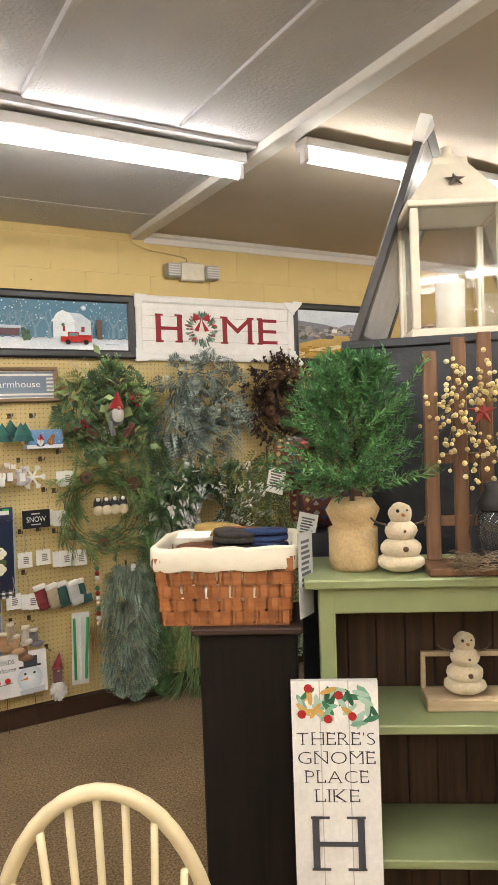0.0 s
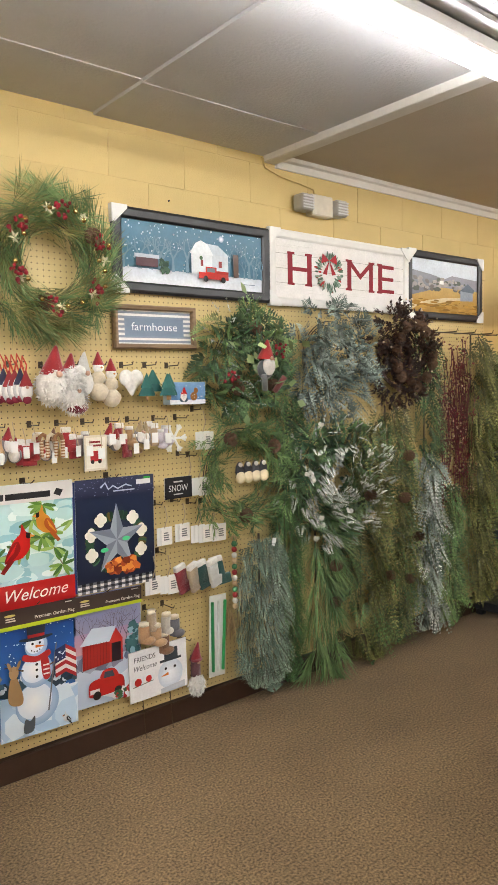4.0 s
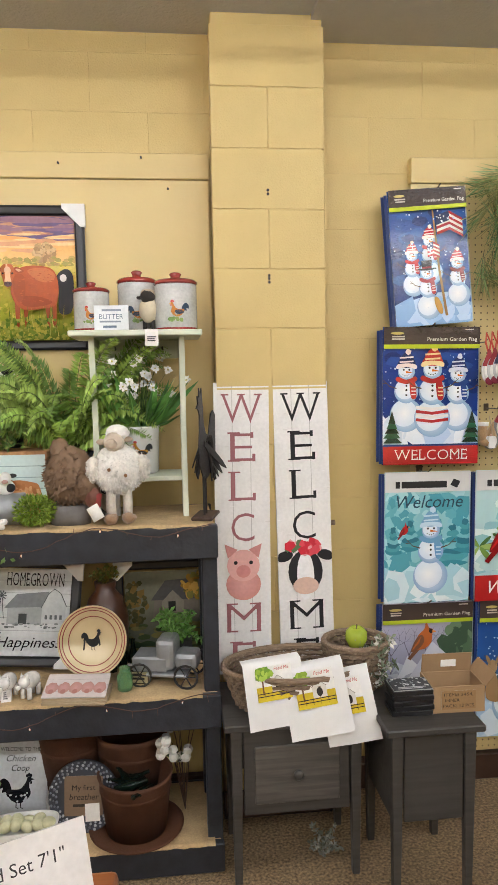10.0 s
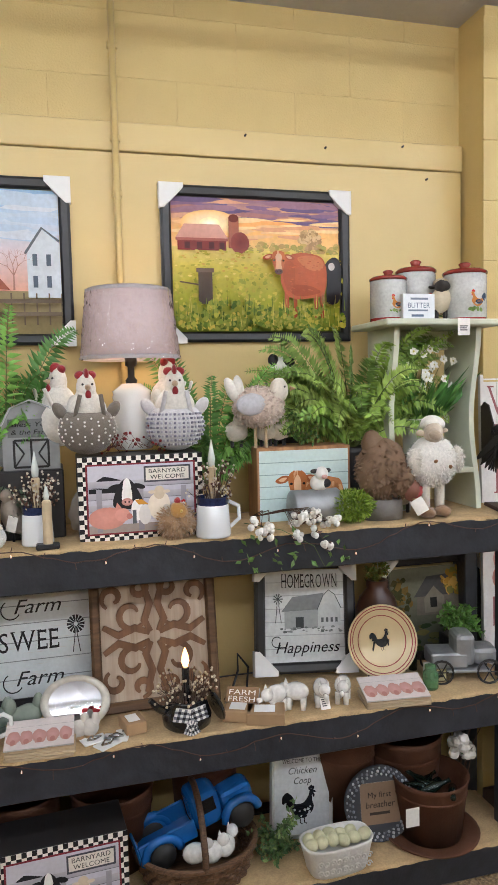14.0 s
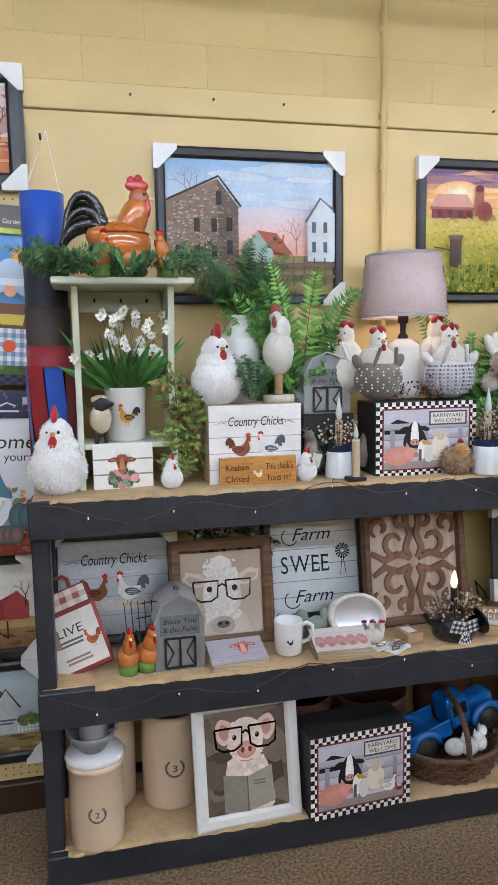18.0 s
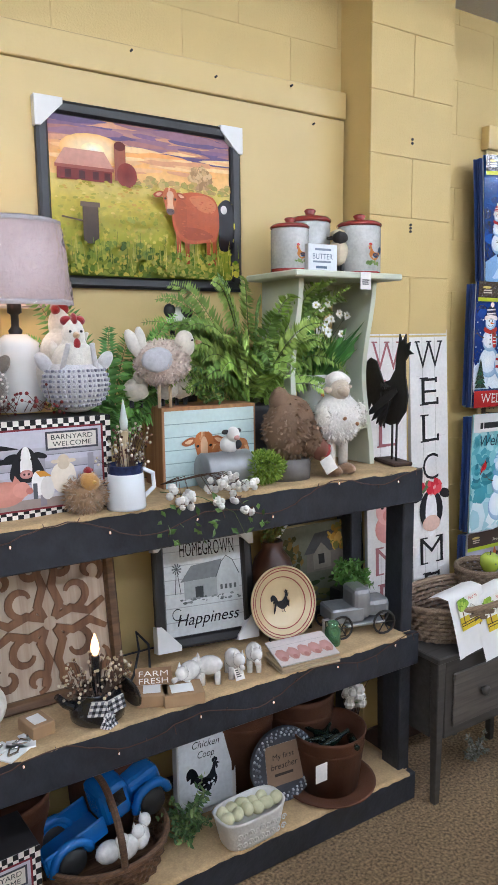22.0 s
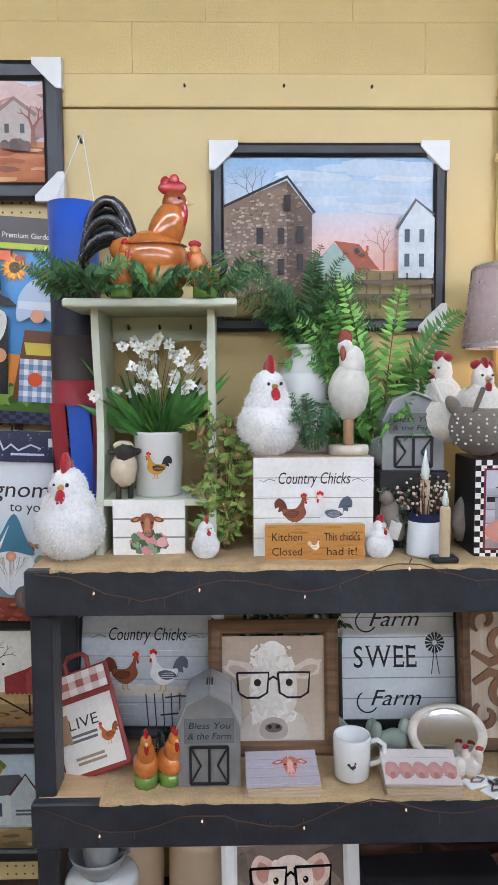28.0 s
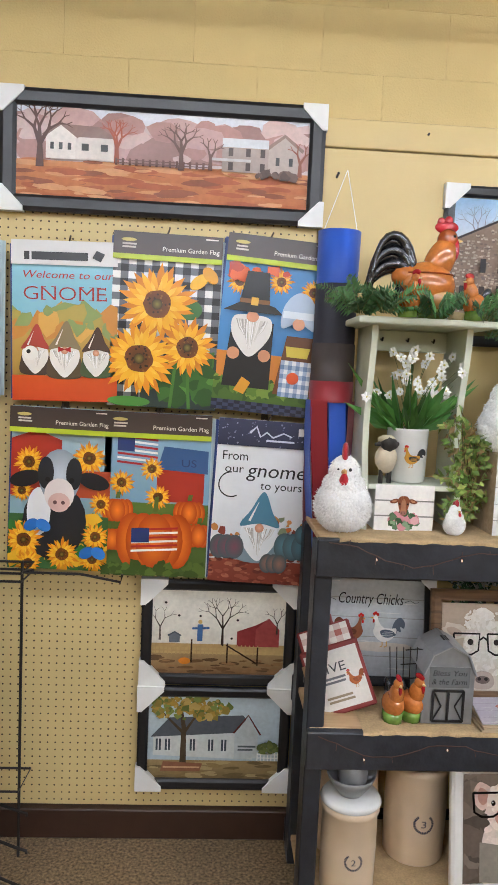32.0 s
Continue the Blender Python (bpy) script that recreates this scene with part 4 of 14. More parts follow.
a = Art(0.445, 0.296, "a9b9c2", 7, "bccad2")
a.rect(0, 0, 1, 0.22, "7d6a48", "9a855c").scatter(0, 0, 1, 0.2, 40, 0.06, ["8d7850", "6f5f40", "a89468"], flat=0.2)
a.poly([(0.04, 0.28), (0.80, 0.24), (0.80, 0.60), (0.04, 0.52)], "c9cdca").poly([(0.02, 0.50), (0.16, 0.74), (0.72, 0.78), (0.82, 0.58)], "565a60").poly([(0.66, 0.24), (0.84, 0.26), (0.84, 0.56), (0.76, 0.76), (0.66, 0.56)], "b9c0c2").line([(0.65, 0.56), (0.76, 0.78), (0.86, 0.54)], 0.014, "5d2f2c")
for x in (0.08, 0.15, 0.34, 0.48, 0.58):
    a.rect(x - 0.02, 0.34, x + 0.02, 0.48, "4a525a").rect(x - 0.004, 0.34, x + 0.004, 0.48, "dfe2e2")
a.bars(0.68, 0.34, 0.83, 0.42, 2, "5a6266")
a.line([(0.27, 0.18), (0.27, 0.62), (0.24, 0.9)], 0.05, "4f4234", 0.02).line([(0.27, 0.55), (0.40, 0.86)], 0.025, "4f4234", 0.01).line([(0.27, 0.55), (0.08, 0.84)], 0.025, "4f4234", 0.01)
a.clump(0.32, 0.86, 0.30, 0.14, 140, 0.022, ["8a7a3c", "7d8a4a", "a88a40", "66703a", "b59a58"]).fence(0.84, 1, 0.24, 0.10, 6, "e4e6e4").clump(0.93, 0.40, 0.08, 0.05, 24, 0.02, ["6f7a48", "5c6a40"])
a.poly([(0.10, 0.10), (0.40, 0.10), (0.42, 0.20), (0.12, 0.22)], "8a6048").rect(0.12, 0.14, 0.40, 0.16, "c9a078")
picture(-3.654, 0.184, 4.096, 0.515, 0.366, a, "black framed white country schoolhouse print", 0.035, pr=0.085, lean=-1.5)

# pictures over the east pegboard
a = Art(0.815, 0.278, "5a8298", 8, "4c7890")
a.rect(0, 0, 1, 0.24, "e9edf2", "d3dce6").scatter(0, 0.25, 1, 1, 160, 0.004, ["b9cfe0", "dfeaf2"], rough=0.1)
for i in range(16):
    a.bare_tree(a.rng.random(), 0.22, 0.3 + 0.3 * a.rng.random(), "7496a8", 3)
a.house(0.45, 0.22, 0.15, 0.36, "dfe6ea", "c3d0da", "c9d3da", 0.12, 1, "8a4040").poly([(0.44, 0.56), (0.48, 0.74), (0.52, 0.80), (0.57, 0.74), (0.61, 0.56)], "e4ebef").rect(0.76, 0.22, 0.80, 0.62, "5f5048").ell(0.52, 0.50, 0.012, "4f6a50").ell(0.67, 0.86, 0.02, "eef6ff", edge="7fa0b8")
a.rect(0.08, 0.26, 0.22, 0.42, "5a4248").rect(0.07, 0.40, 0.23, 0.46, "c5d0da").clump(0.26, 0.28, 0.03, 0.1, 30, 0.012, ["2f4a3c", "476650"])
a.rect(0.50, 0.15, 0.72, 0.26, "b8322c").rect(0.55, 0.26, 0.63, 0.36, "b8322c").rect(0.56, 0.27, 0.62, 0.34, "6f8088").rect(0.63, 0.25, 0.72, 0.30, "a02a26")
for x in (0.55, 0.68):
    a.ell(x, 0.15, 0.018, "1c1c1e")
a.bars(0.82, 0.1, 0.95, 0.12, 1, "7a8a98")
picture(1.098, 2.064, WALL_Y - 0.032, 0.915, 0.378, a, "black framed snowy barn with red truck print", 0.05, depth=0.022, pr=0.075, corners="tl bl")

a = Art(1.045, 0.306, "ece9e6", 9)
a.planks(4, "b5b0aa")
a.text("H", 0.17, 0.24, 0.55, "8e1f2c", fit=0.17).text("M", 0.63, 0.24, 0.55, "8e1f2c", fit=0.21).text("E", 0.85, 0.24, 0.55, "8e1f2c", fit=0.14)
for x, w in ((0.108, 0.05), (0.232, 0.05), (0.537, 0.05), (0.723, 0.05), (0.79, 0.04)):
    a.rect(x - w / 2, 0.225, x + w / 2, 0.265, "8e1f2c").rect(x - w / 2, 0.755, x + w / 2, 0.795, "8e1f2c").rect(x - 0.011, 0.24, x + 0.011, 0.78, "8e1f2c")
for i in range(150):
    t = a.rng.random() * 6.283
    d = 0.082 + 0.035 * (a.rng.random() - 0.5)
    a.ell(0.38 + d * math.cos(t), 0.50 + d * math.sin(t) * a.w / a.h, 0.016, a.rng.choice(["5f7a68", "46604f", "7f9684", "93a598", "b03030"]), 0.018, n=6, rot=t, rough=0.3)
for k in (-1, 1):
    a.poly([(0.38, 0.72), (0.38 + k * 0.05, 0.84), (0.38 + k * 0.06, 0.66)], "a5202c").poly([(0.38, 0.72), (0.38 + k * 0.02, 0.46), (0.38 + k * 0.05, 0.48)], "a5202c")
picture(2.118, 2.056, WALL_Y - 0.036, 1.135, 0.396, a, "white framed sign reading HOME with wreath", 0.045, fmat=white_paint, depth=0.018, pr=0.075, corners="tl tr bl br", pmat=print_mat)

a = Art(0.71, 0.332, "b9c4d2", 10, "d2dae2")
a.rect(0, 0, 1, 0.50, "b08a4a", "c9a868").poly([(0, 0.30), (0.35, 0.46), (0.6, 0.62), (0.30, 0.72), (0, 0.78)], "7f7f86").poly([(0.25, 0.5), (0.6, 0.74), (1, 0.70), (1, 0.48)], "8f8f98").scatter(0, 0.42, 0.8, 0.66, 70, 0.03, ["6f6a66", "9a9490", "5c6058", "a8a098"], flat=0.5)
a.poly([(0, 0.16), (0.5, 0.3), (0.9, 0.34), (0.9, 0.3), (0.5, 0.22), (0, 0.05)], "d9c8a0").scatter(0, 0.0, 1, 0.25, 60, 0.05, ["a8803c", "8f6f38", "c29a50"], flat=0.2)
a.poly([(0.72, 0.26), (0.92, 0.28), (0.92, 0.50), (0.84, 0.60), (0.72, 0.46)], "9aa4b4").poly([(0.72, 0.46), (0.84, 0.62), (0.95, 0.50), (0.93, 0.44)], "66707e").rect(0.40, 0.55, 0.46, 0.62, "e4e2de")
picture(3.082, 2.040, WALL_Y - 0.032, 0.80, 0.422, a, "black framed autumn hillside farm print", 0.045, depth=0.022, pr=0.07)

# framed farmhouse sign hung on pegs
a = Art(0.396, 0.152, "e8e6e2", 11)
for i in range(7):
    a.rect(0.0, (i + 0.25) / 7, 1, (i + 0.75) / 7, "8b93a0")
a.rect(0.10, 0.20, 0.90, 0.80, "8492a4").rect(0.115, 0.235, 0.885, 0.765, "7b8a9e").text("farmhouse", 0.5, 0.40, 0.24, "eef0f2", fit=0.62)
picture(0.852, 1.815, WALL_Y - 0.036, 0.440, 0.196, a, "framed farmhouse sign with grey stripes", 0.022, fmat=wood("oak_frame", (0.36, 0.24, 0.14), (0.22, 0.14, 0.08), 0), depth=0.03, corners="", roll=-0.5, pmat=print_mat)

# ---- decks: leaning pictures and box signs
WOOD_RIM = wood("rustic_rim", (0.20, 0.11, 0.05), (0.11, 0.06, 0.03), 0, 10)


def country_art(w, h, seed, grey=False):
    a = Art(w, h, "e9e7e4" if not grey else "b8bcc0", seed)
    a.planks(5, "9b9a97")
    a.text("Country Chicks", 0.5, 0.74, 0.115, "23262b", fit=0.60, shear=0.25)
    for k in (-1, 1):
        a.line([(0.5 + k * 0.32, 0.77), (0.5 + k * 0.37, 0.79), (0.5 + k * 0.42, 0.76), (0.5 + k * 0.45, 0.78)], 0.006, "33363b", 0.003)
    a.ell(0.5, 0.30, 0.40, "cfc6ba", 0.05, rough=0.1)
    a.hen(0.34, 0.33, 0.10, "8a5238", "6b3d2c", 1).hen(0.64, 0.32, 0.11, "e4e2de", "5c6470", -1)
    return a


def box_sign(cx, z, y, w, h, d, art, label, rim, rz=0.0):
    """A wooden box with the picture on its front."""
    t = thing("box_sign", (cx, y, z), rz, label, "box sign")
    b = part("box", box(-w / 2, 0, 0, w / 2, d, h, 0.002), rim, t)
    p = part("print", art.mesh(print_mat, 0.001), None, b)
    p.location = (0, -0.0012, 0)
    return t


pale_box = wood("pale_box", (0.52, 0.40, 0.26), (0.40, 0.29, 0.17), 0, 8)
box_sign(-2.731, 1.165, 3.770, 0.288, 0.243, 0.15, country_art(0.288, 0.243, 21), "white planked box sign of two hens", pale_box)
a = Art(0.236, 0.088, "b8813f", 22, "c18c48")
a.scatter(0, 0, 1, 1, 40, 0.08, ["b07a3a", "c28f4c", "a87336"], flat=0.12)
for s, x, y in (("Kitchen", 0.22, 0.56), ("Closed", 0.22, 0.16), ("This chick's", 0.77, 0.56), ("had it!", 0.77, 0.16)):
    a.text(s, x, y, 0.22, "2d1c0e", fit=0.30 if len(s) < 8 else 0.36)
a.hen(0.5, 0.28, 0.045, "ece4d8", "d0c4b4", 1)
box_sign(-2.731, 1.165, 3.735, 0.236, 0.088, 0.02, a, "small tan wooden sign with painted lettering", pale_box)


def barnyard_art(w, h, seed):
    a = Art(w, h, "e9e4dc", seed)
    a.checks(0, 0, 1, 1, 26, 18, "16161a", "e9e4dc")
    a.rect(0.06, 0.085, 0.94, 0.915, "7a2630").rect(0.075, 0.105, 0.925, 0.895, "b9b6c4", "c9c6d0")
    a.rect(0.075, 0.105, 0.925, 0.20, "9c8f88").rect(0.46, 0.20, 0.92, 0.24, "d0ccd0").rect(0.46, 0.52, 0.92, 0.56, "d0ccd0")
    a.poly([(0.14, 0.72), (0.20, 0.77), (0.24, 0.76), (0.34, 0.72), (0.22, 0.68)], "1c1c22").rect(0.08, 0.55, 0.30, 0.63, "16181c").rect(0.12, 0.50, 0.26, 0.56, "22242a")
    for y in (0.36, 0.50, 0.64):
        a.rect(0.075, y, 0.925, y + 0.075, "a8a4ae", "bab6be").rect(0.075, y - 0.006, 0.925, y, "6c6872")
    for x in (0.16, 0.49, 0.84):
        a.rect(x - 0.022, 0.12, x + 0.022, 0.62, "8c8790", "a09ca4")
    a.blob([(0.28, 0.40), (0.30, 0.62), (0.38, 0.74), (0.46, 0.62), (0.50, 0.40)], "1e1e22").blob([(0.36, 0.72), (0.34, 0.56), (0.345, 0.46), (0.38, 0.43), (0.415, 0.46), (0.42, 0.56), (0.40, 0.72)], "f1efec").ell(0.28, 0.64, 0.05, "1b1b1f", 0.03, rot=0.3).ell(0.48, 0.64, 0.05, "1b1b1f", 0.03, rot=-0.3).ell(0.38, 0.46, 0.045, "d9a9a0", 0.045, edge="b88078").ell(0.365, 0.46, 0.008, "4a2c2a").ell(0.395, 0.46, 0.008, "4a2c2a").ell(0.34, 0.61, 0.009, "0c0c0e").ell(0.42, 0.61, 0.009, "0c0c0e")
    a.ell(0.22, 0.28, 0.15, "d8998a", 0.13, edge="c98a7c").ell(0.34, 0.31, 0.06, "d8998a", 0.08).ell(0.395, 0.29, 0.025, "c07a70", 0.035).poly([(0.28, 0.38), (0.30, 0.46), (0.34, 0.38)], "c98a7c")
    a.ell(0.46, 0.36, 0.05, "f2f0ee", 0.13).ell(0.52, 0.30, 0.05, "dedad6", 0.12).rect(0.42, 0.20, 0.45, 0.36, "5c6066").poly([(0.44, 0.48), (0.50, 0.48), (0.55, 0.42), (0.47, 0.42)], "d99a3c")
    a.ell(0.64, 0.40, 0.09, "e6dccb", 0.16, rough=0.1).ell(0.64, 0.55, 0.045, "cfbfa6", 0.08).ell(0.58, 0.56, 0.03, "d8c8b0", 0.02).ell(0.70, 0.56, 0.03, "d8c8b0", 0.02)
    a.rect(0.52, 0.68, 0.90, 0.87, "4a4a52").rect(0.535, 0.70, 0.885, 0.85, "dcd6cc").text("BARNYARD", 0.71, 0.785, 0.05, "2a2a2e", fit=0.30).text("WELCOME", 0.71, 0.715, 0.05, "2a2a2e", fit=0.28)
    a.hen(0.78, 0.18, 0.07, "f0ede8", "cfc8be", 1).hen(0.88, 0.16, 0.04, "a5522c", "26303a", -1)
    return a


black_rim = mat("box_black", (0.015, 0.014, 0.015), rough=0.5)
box_sign(-2.177, 1.165, 3.745, 0.345, 0.237, 0.16, barnyard_art(0.345, 0.237, 23), "checker-edged box sign with farm animals", black_rim)
box_sign(-2.430, 0.105, 3.655, 0.345, 0.272, 0.16, barnyard_art(0.345, 0.272, 24), "checker-edged box sign with farm animals", black_rim, 4)

a = Art(0.285, 0.222, "b9cfd0", 25, "cadbd8")
for i in range(1, 6):
    a.rect(0, i / 6 - 0.006, 1, i / 6 + 0.006, "8fa5a2")
a.blob([(0.45, 0.0), (0.46, 0.5), (0.62, 0.62), (0.82, 0.6), (0.93, 0.5), (0.94, 0.0)], "b9794a").blob([(0.6, 0.05), (0.62, 0.45), (0.78, 0.52), (0.86, 0.3), (0.8, 0.05)], "cc9566").scatter(0.5, 0.05, 0.92, 0.55, 60, 0.02, ["b07040", "c48a58", "d2a272", "a4683a"], flat=1.8).cow_face(0.42, 0.34, 0.17, "b06a38", "dcb690", "a05c30", "d8a898")
rim = wood("honey_box", (0.42, 0.22, 0.09), (0.26, 0.12, 0.05), 2, 8)
box_sign(-1.665, 1.165, 3.838, 0.30, 0.232, 0.13, a, "pale blue box sign with a calf's head", rim, -3)

a = Art(0.175, 0.138, "ece9e4", 26)
a.rect(0, 0.32, 1, 0.35, "8c8a86").rect(0, 0.65, 1, 0.68, "8c8a86")
a.clump(0.5, 0.25, 0.24, 0.17, 60, 0.05, ["5f7a58", "45603f", "86a07c", "c98a90"]).cow_face(0.48, 0.42, 0.16, "8a4e30", "b07a58", "7a4228", "9a6a5c").ell(0.68, 0.25, 0.07, "d9a6a8")
box_sign(-3.130, 1.165, 3.800, 0.176, 0.138, 0.12, a, "white slatted box sign with a cow and wreath", white_paint)

# middle deck
picture(-3.17, 0.630, 3.945, 0.415, 0.365, country_art(0.355, 0.305, 27, True), "black framed print of two country hens", 0.03, lean=12, pr=0.06, corners="tl tr", roll=1)
a = Art(0.27, 0.272, "cbbba8", 28, "b7a490")
a.ell(0.5, 0.05, 0.36, "ddd4c8", 0.30, rough=0.08, edge="cfc4b6")
for k in (-1, 1):
    a.ell(0.5 + k * 0.33, 0.68, 0.16, "d8ccbe", 0.085, rough=0.2, rot=k * 0.35).ell(0.5 + k * 0.34, 0.67, 0.10, "c4ae9e", 0.045, rot=k * 0.35)
a.ell(0.5, 0.50, 0.235, "f0ebe3", 0.40, rough=0.05, edge="ded5c9").ell(0.5, 0.86, 0.12, "f6f2ec", 0.08, rough=0.25)
a.scatter(0.3, 0.2, 0.7, 0.9, 150, 0.016, ["f2ede6", "ece6dd", "efe9e1"], flat=2.2)
for k in (-1, 1):
    a.ell(0.5 + k * 0.155, 0.56, 0.035, "241a16", 0.035)
a.blob([(0.40, 0.20), (0.36, 0.10), (0.42, 0.03), (0.58, 0.03), (0.64, 0.10), (0.60, 0.20), (0.5, 0.23)], "b8a89e").ell(0.5, 0.13, 0.085, "6a5c58", 0.045).ell(0.46, 0.14, 0.022, "1f1816", 0.02).ell(0.54, 0.14, 0.022, "1f1816", 0.02)
a.glasses(0.5, 0.54, 0.155, 0.20, w=0.022)
picture(-2.822, 0.611, 3.88, 0.342, 0.352, a, "rustic wood framed print of a white calf in glasses", 0.036, fmat=WOOD_RIM, corners="", lean=8, pmat=print_mat)

a = Art(0.315, 0.33, "dbe0e2", 29)
a.planks(6, "8f9496")
a.text("Farm", 0.46, 0.76, 0.13, "2a2c30", fit=0.42, shear=0.35).serif("SWEE", 0.38, 0.42, 0.18, "1f2124", 0.55, 0.0).text("Farm", 0.46, 0.11, 0.13, "2a2c30", fit=0.42, shear=0.35)
a.line([(0.79, 0.36), (0.82, 0.56)], 0.008, "3a3c40").line([(0.86, 0.36), (0.83, 0.56)], 0.008, "3a3c40")
for i in range(14):
    t = 6.283 * i / 14
    a.line([(0.825 + 0.02 * math.cos(t), 0.62 + 0.02 * math.sin(t)), (0.825 + 0.085 * math.cos(t), 0.62 + 0.085 * math.sin(t))], 0.008, "33363a", 0.026)
for yy in (0.80, 0.14):
    a.arc(0.22, yy, 0.09, 120, 330, 0.012, "2a2c30")
picture(-2.470, 0.626, 3.965, 0.385, 0.40, a, "black framed Farm Sweet Farm plank sign", 0.035, lean=10, pr=0.06, corners="tr bl", pmat=print_mat)

a = Art(0.28, 0.30, "d9dcdc", 30)
a.planks(7, "b3b6b6")
a.serif("HOMEGROWN", 0.56, 0.80, 0.15, "26282c", 0.70, -0.004).line([(0.13, 0.42), (0.15, 0.62)], 0.008, "55595c").line([(0.20, 0.42), (0.17, 0.62)], 0.008, "55595c")
for i in range(10):
    t = 6.283 * i / 10
    a.line([(0.16, 0.68), (0.16 + 0.06 * math.cos(t), 0.68 + 0.06 * math.sin(t))], 0.006, "55595c", 0.016)
a.poly([(0.24, 0.36), (0.70, 0.36), (0.70, 0.56), (0.24, 0.54)], "a9adae").poly([(0.20, 0.54), (0.34, 0.70), (0.74, 0.74), (0.70, 0.56)], "85898b").poly([(0.66, 0.36), (0.95, 0.38), (0.95, 0.58), (0.88, 0.72), (0.80, 0.76), (0.72, 0.70), (0.66, 0.56)], "c9cdcd").line([(0.65, 0.55), (0.73, 0.71), (0.80, 0.77), (0.88, 0.72), (0.96, 0.57)], 0.010, "5c6062")
a.rect(0.38, 0.36, 0.48, 0.48, "4e5254").scatter(0.2, 0.32, 0.95, 0.37, 30, 0.02, ["8f9494", "6f7474"], flat=0.5)
for x in (0.70, 0.76, 0.82, 0.88):
    a.rect(x, 0.42, x + 0.03, 0.47, "6a6e70")
a.text("Happiness", 0.52, 0.10, 0.12, "26282c", fit=0.78, shear=0.3).arc(0.14, 0.22, 0.06, 40, 320, 0.010, "33363a")
picture(-1.640, 0.640, 3.93, 0.352, 0.372, a, "black framed Homegrown Happiness barn print", 0.035, lean=13, pr=0.075, corners="tl tr bl br", roll=4.5)

a = Art(0.33, 0.29, "4f5348", 31, "6f6e5c")
a.poly([(0.30, 0.42), (0.80, 0.40), (0.82, 0.66), (0.32, 0.66)], "6b645a").poly([(0.28, 0.64), (0.44, 0.88), (0.74, 0.90), (0.86, 0.64)], "4c4a4a").poly([(0.40, 0.44), (0.64, 0.44), (0.64, 0.62), (0.52, 0.76), (0.40, 0.62)], "7b7468").rect(0.47, 0.5, 0.55, 0.62, "2f2e2c")
a.clump(0.80, 0.82, 0.18, 0.16, 70, 0.03, ["8a6a2c", "a87f34", "6f6a34", "b58f44"]).clump(0.12, 0.6, 0.12, 0.3, 50, 0.03, ["50482c", "6f5a30", "3f4028"]).scatter(0, 0, 1, 0.35, 60, 0.06, ["3f4a30", "5a5a3a", "33402c", "6f6840"], flat=0.4)
picture(-1.130, 0.612, 3.985, 0.40, 0.36, a, "black framed autumn cottage print", 0.03, lean=7, pr=0.065, corners="tl tr")

# pig in glasses, white frame on the bottom deck
a = Art(0.262, 0.318, "5c5046", 32, "7c6e62")
a.scatter(0, 0, 1, 1, 60, 0.16, ["665a50", "72665a", "544a42", "7e7064"], flat=0.8).blob([(0.26, 0.0), (0.22, 0.25), (0.28, 0.50), (0.5, 0.58), (0.72, 0.50), (0.80, 0.25), (0.78, 0.0)], "dccbbe")
for k in (-1, 1):
    a.blob([(0.5 + k * 0.12, 0.82), (0.5 + k * 0.30, 0.92), (0.5 + k * 0.38, 0.78), (0.5 + k * 0.26, 0.66)], "e0c4b6").blob([(0.5 + k * 0.18, 0.80), (0.5 + k * 0.29, 0.87), (0.5 + k * 0.32, 0.77), (0.5 + k * 0.25, 0.71)], "c49484")
a.blob([(0.30, 0.60), (0.30, 0.80), (0.42, 0.90), (0.58, 0.90), (0.70, 0.80), (0.70, 0.60), (0.60, 0.48), (0.40, 0.48)], "ecdcd0").scatter(0.30, 0.2, 0.7, 0.86, 60, 0.03, ["e8d6ca", "f0e2d8", "dcc8bc"], flat=1.3)
a.ell(0.5, 0.60, 0.12, "e0b4a6", 0.085, edge="c88e80").ell(0.455, 0.60, 0.024, "7a4a44", 0.03).ell(0.545, 0.60, 0.024, "7a4a44", 0.03).line([(0.42, 0.50), (0.5, 0.485), (0.58, 0.50)], 0.012, "b48476")
for k in (-1, 1):
    a.ell(0.5 + k * 0.14, 0.73, 0.026, "1c1412", 0.026).ell(0.5 + k * 0.14 - 0.008, 0.738, 0.008, "f0ece8", n=8)
a.glasses(0.5, 0.72, 0.17, 0.21, w=0.028).poly([(0.20, 0.02), (0.50, 0.0), (0.50, 0.34), (0.20, 0.38)], "8c8478").poly([(0.50, 0.0), (0.82, 0.06), (0.80, 0.42), (0.50, 0.34)], "a09888").rect(0.485, 0.0, 0.50, 0.34, "6a6258").bars(0.56, 0.24, 0.74, 0.30, 2, "7c7468")
picture(-2.787, 0.106, 3.69, 0.338, 0.394, a, "white framed print of a pig in glasses", 0.038, fmat=white_paint, corners="", lean=9, rz=3, pmat=gloss_print)

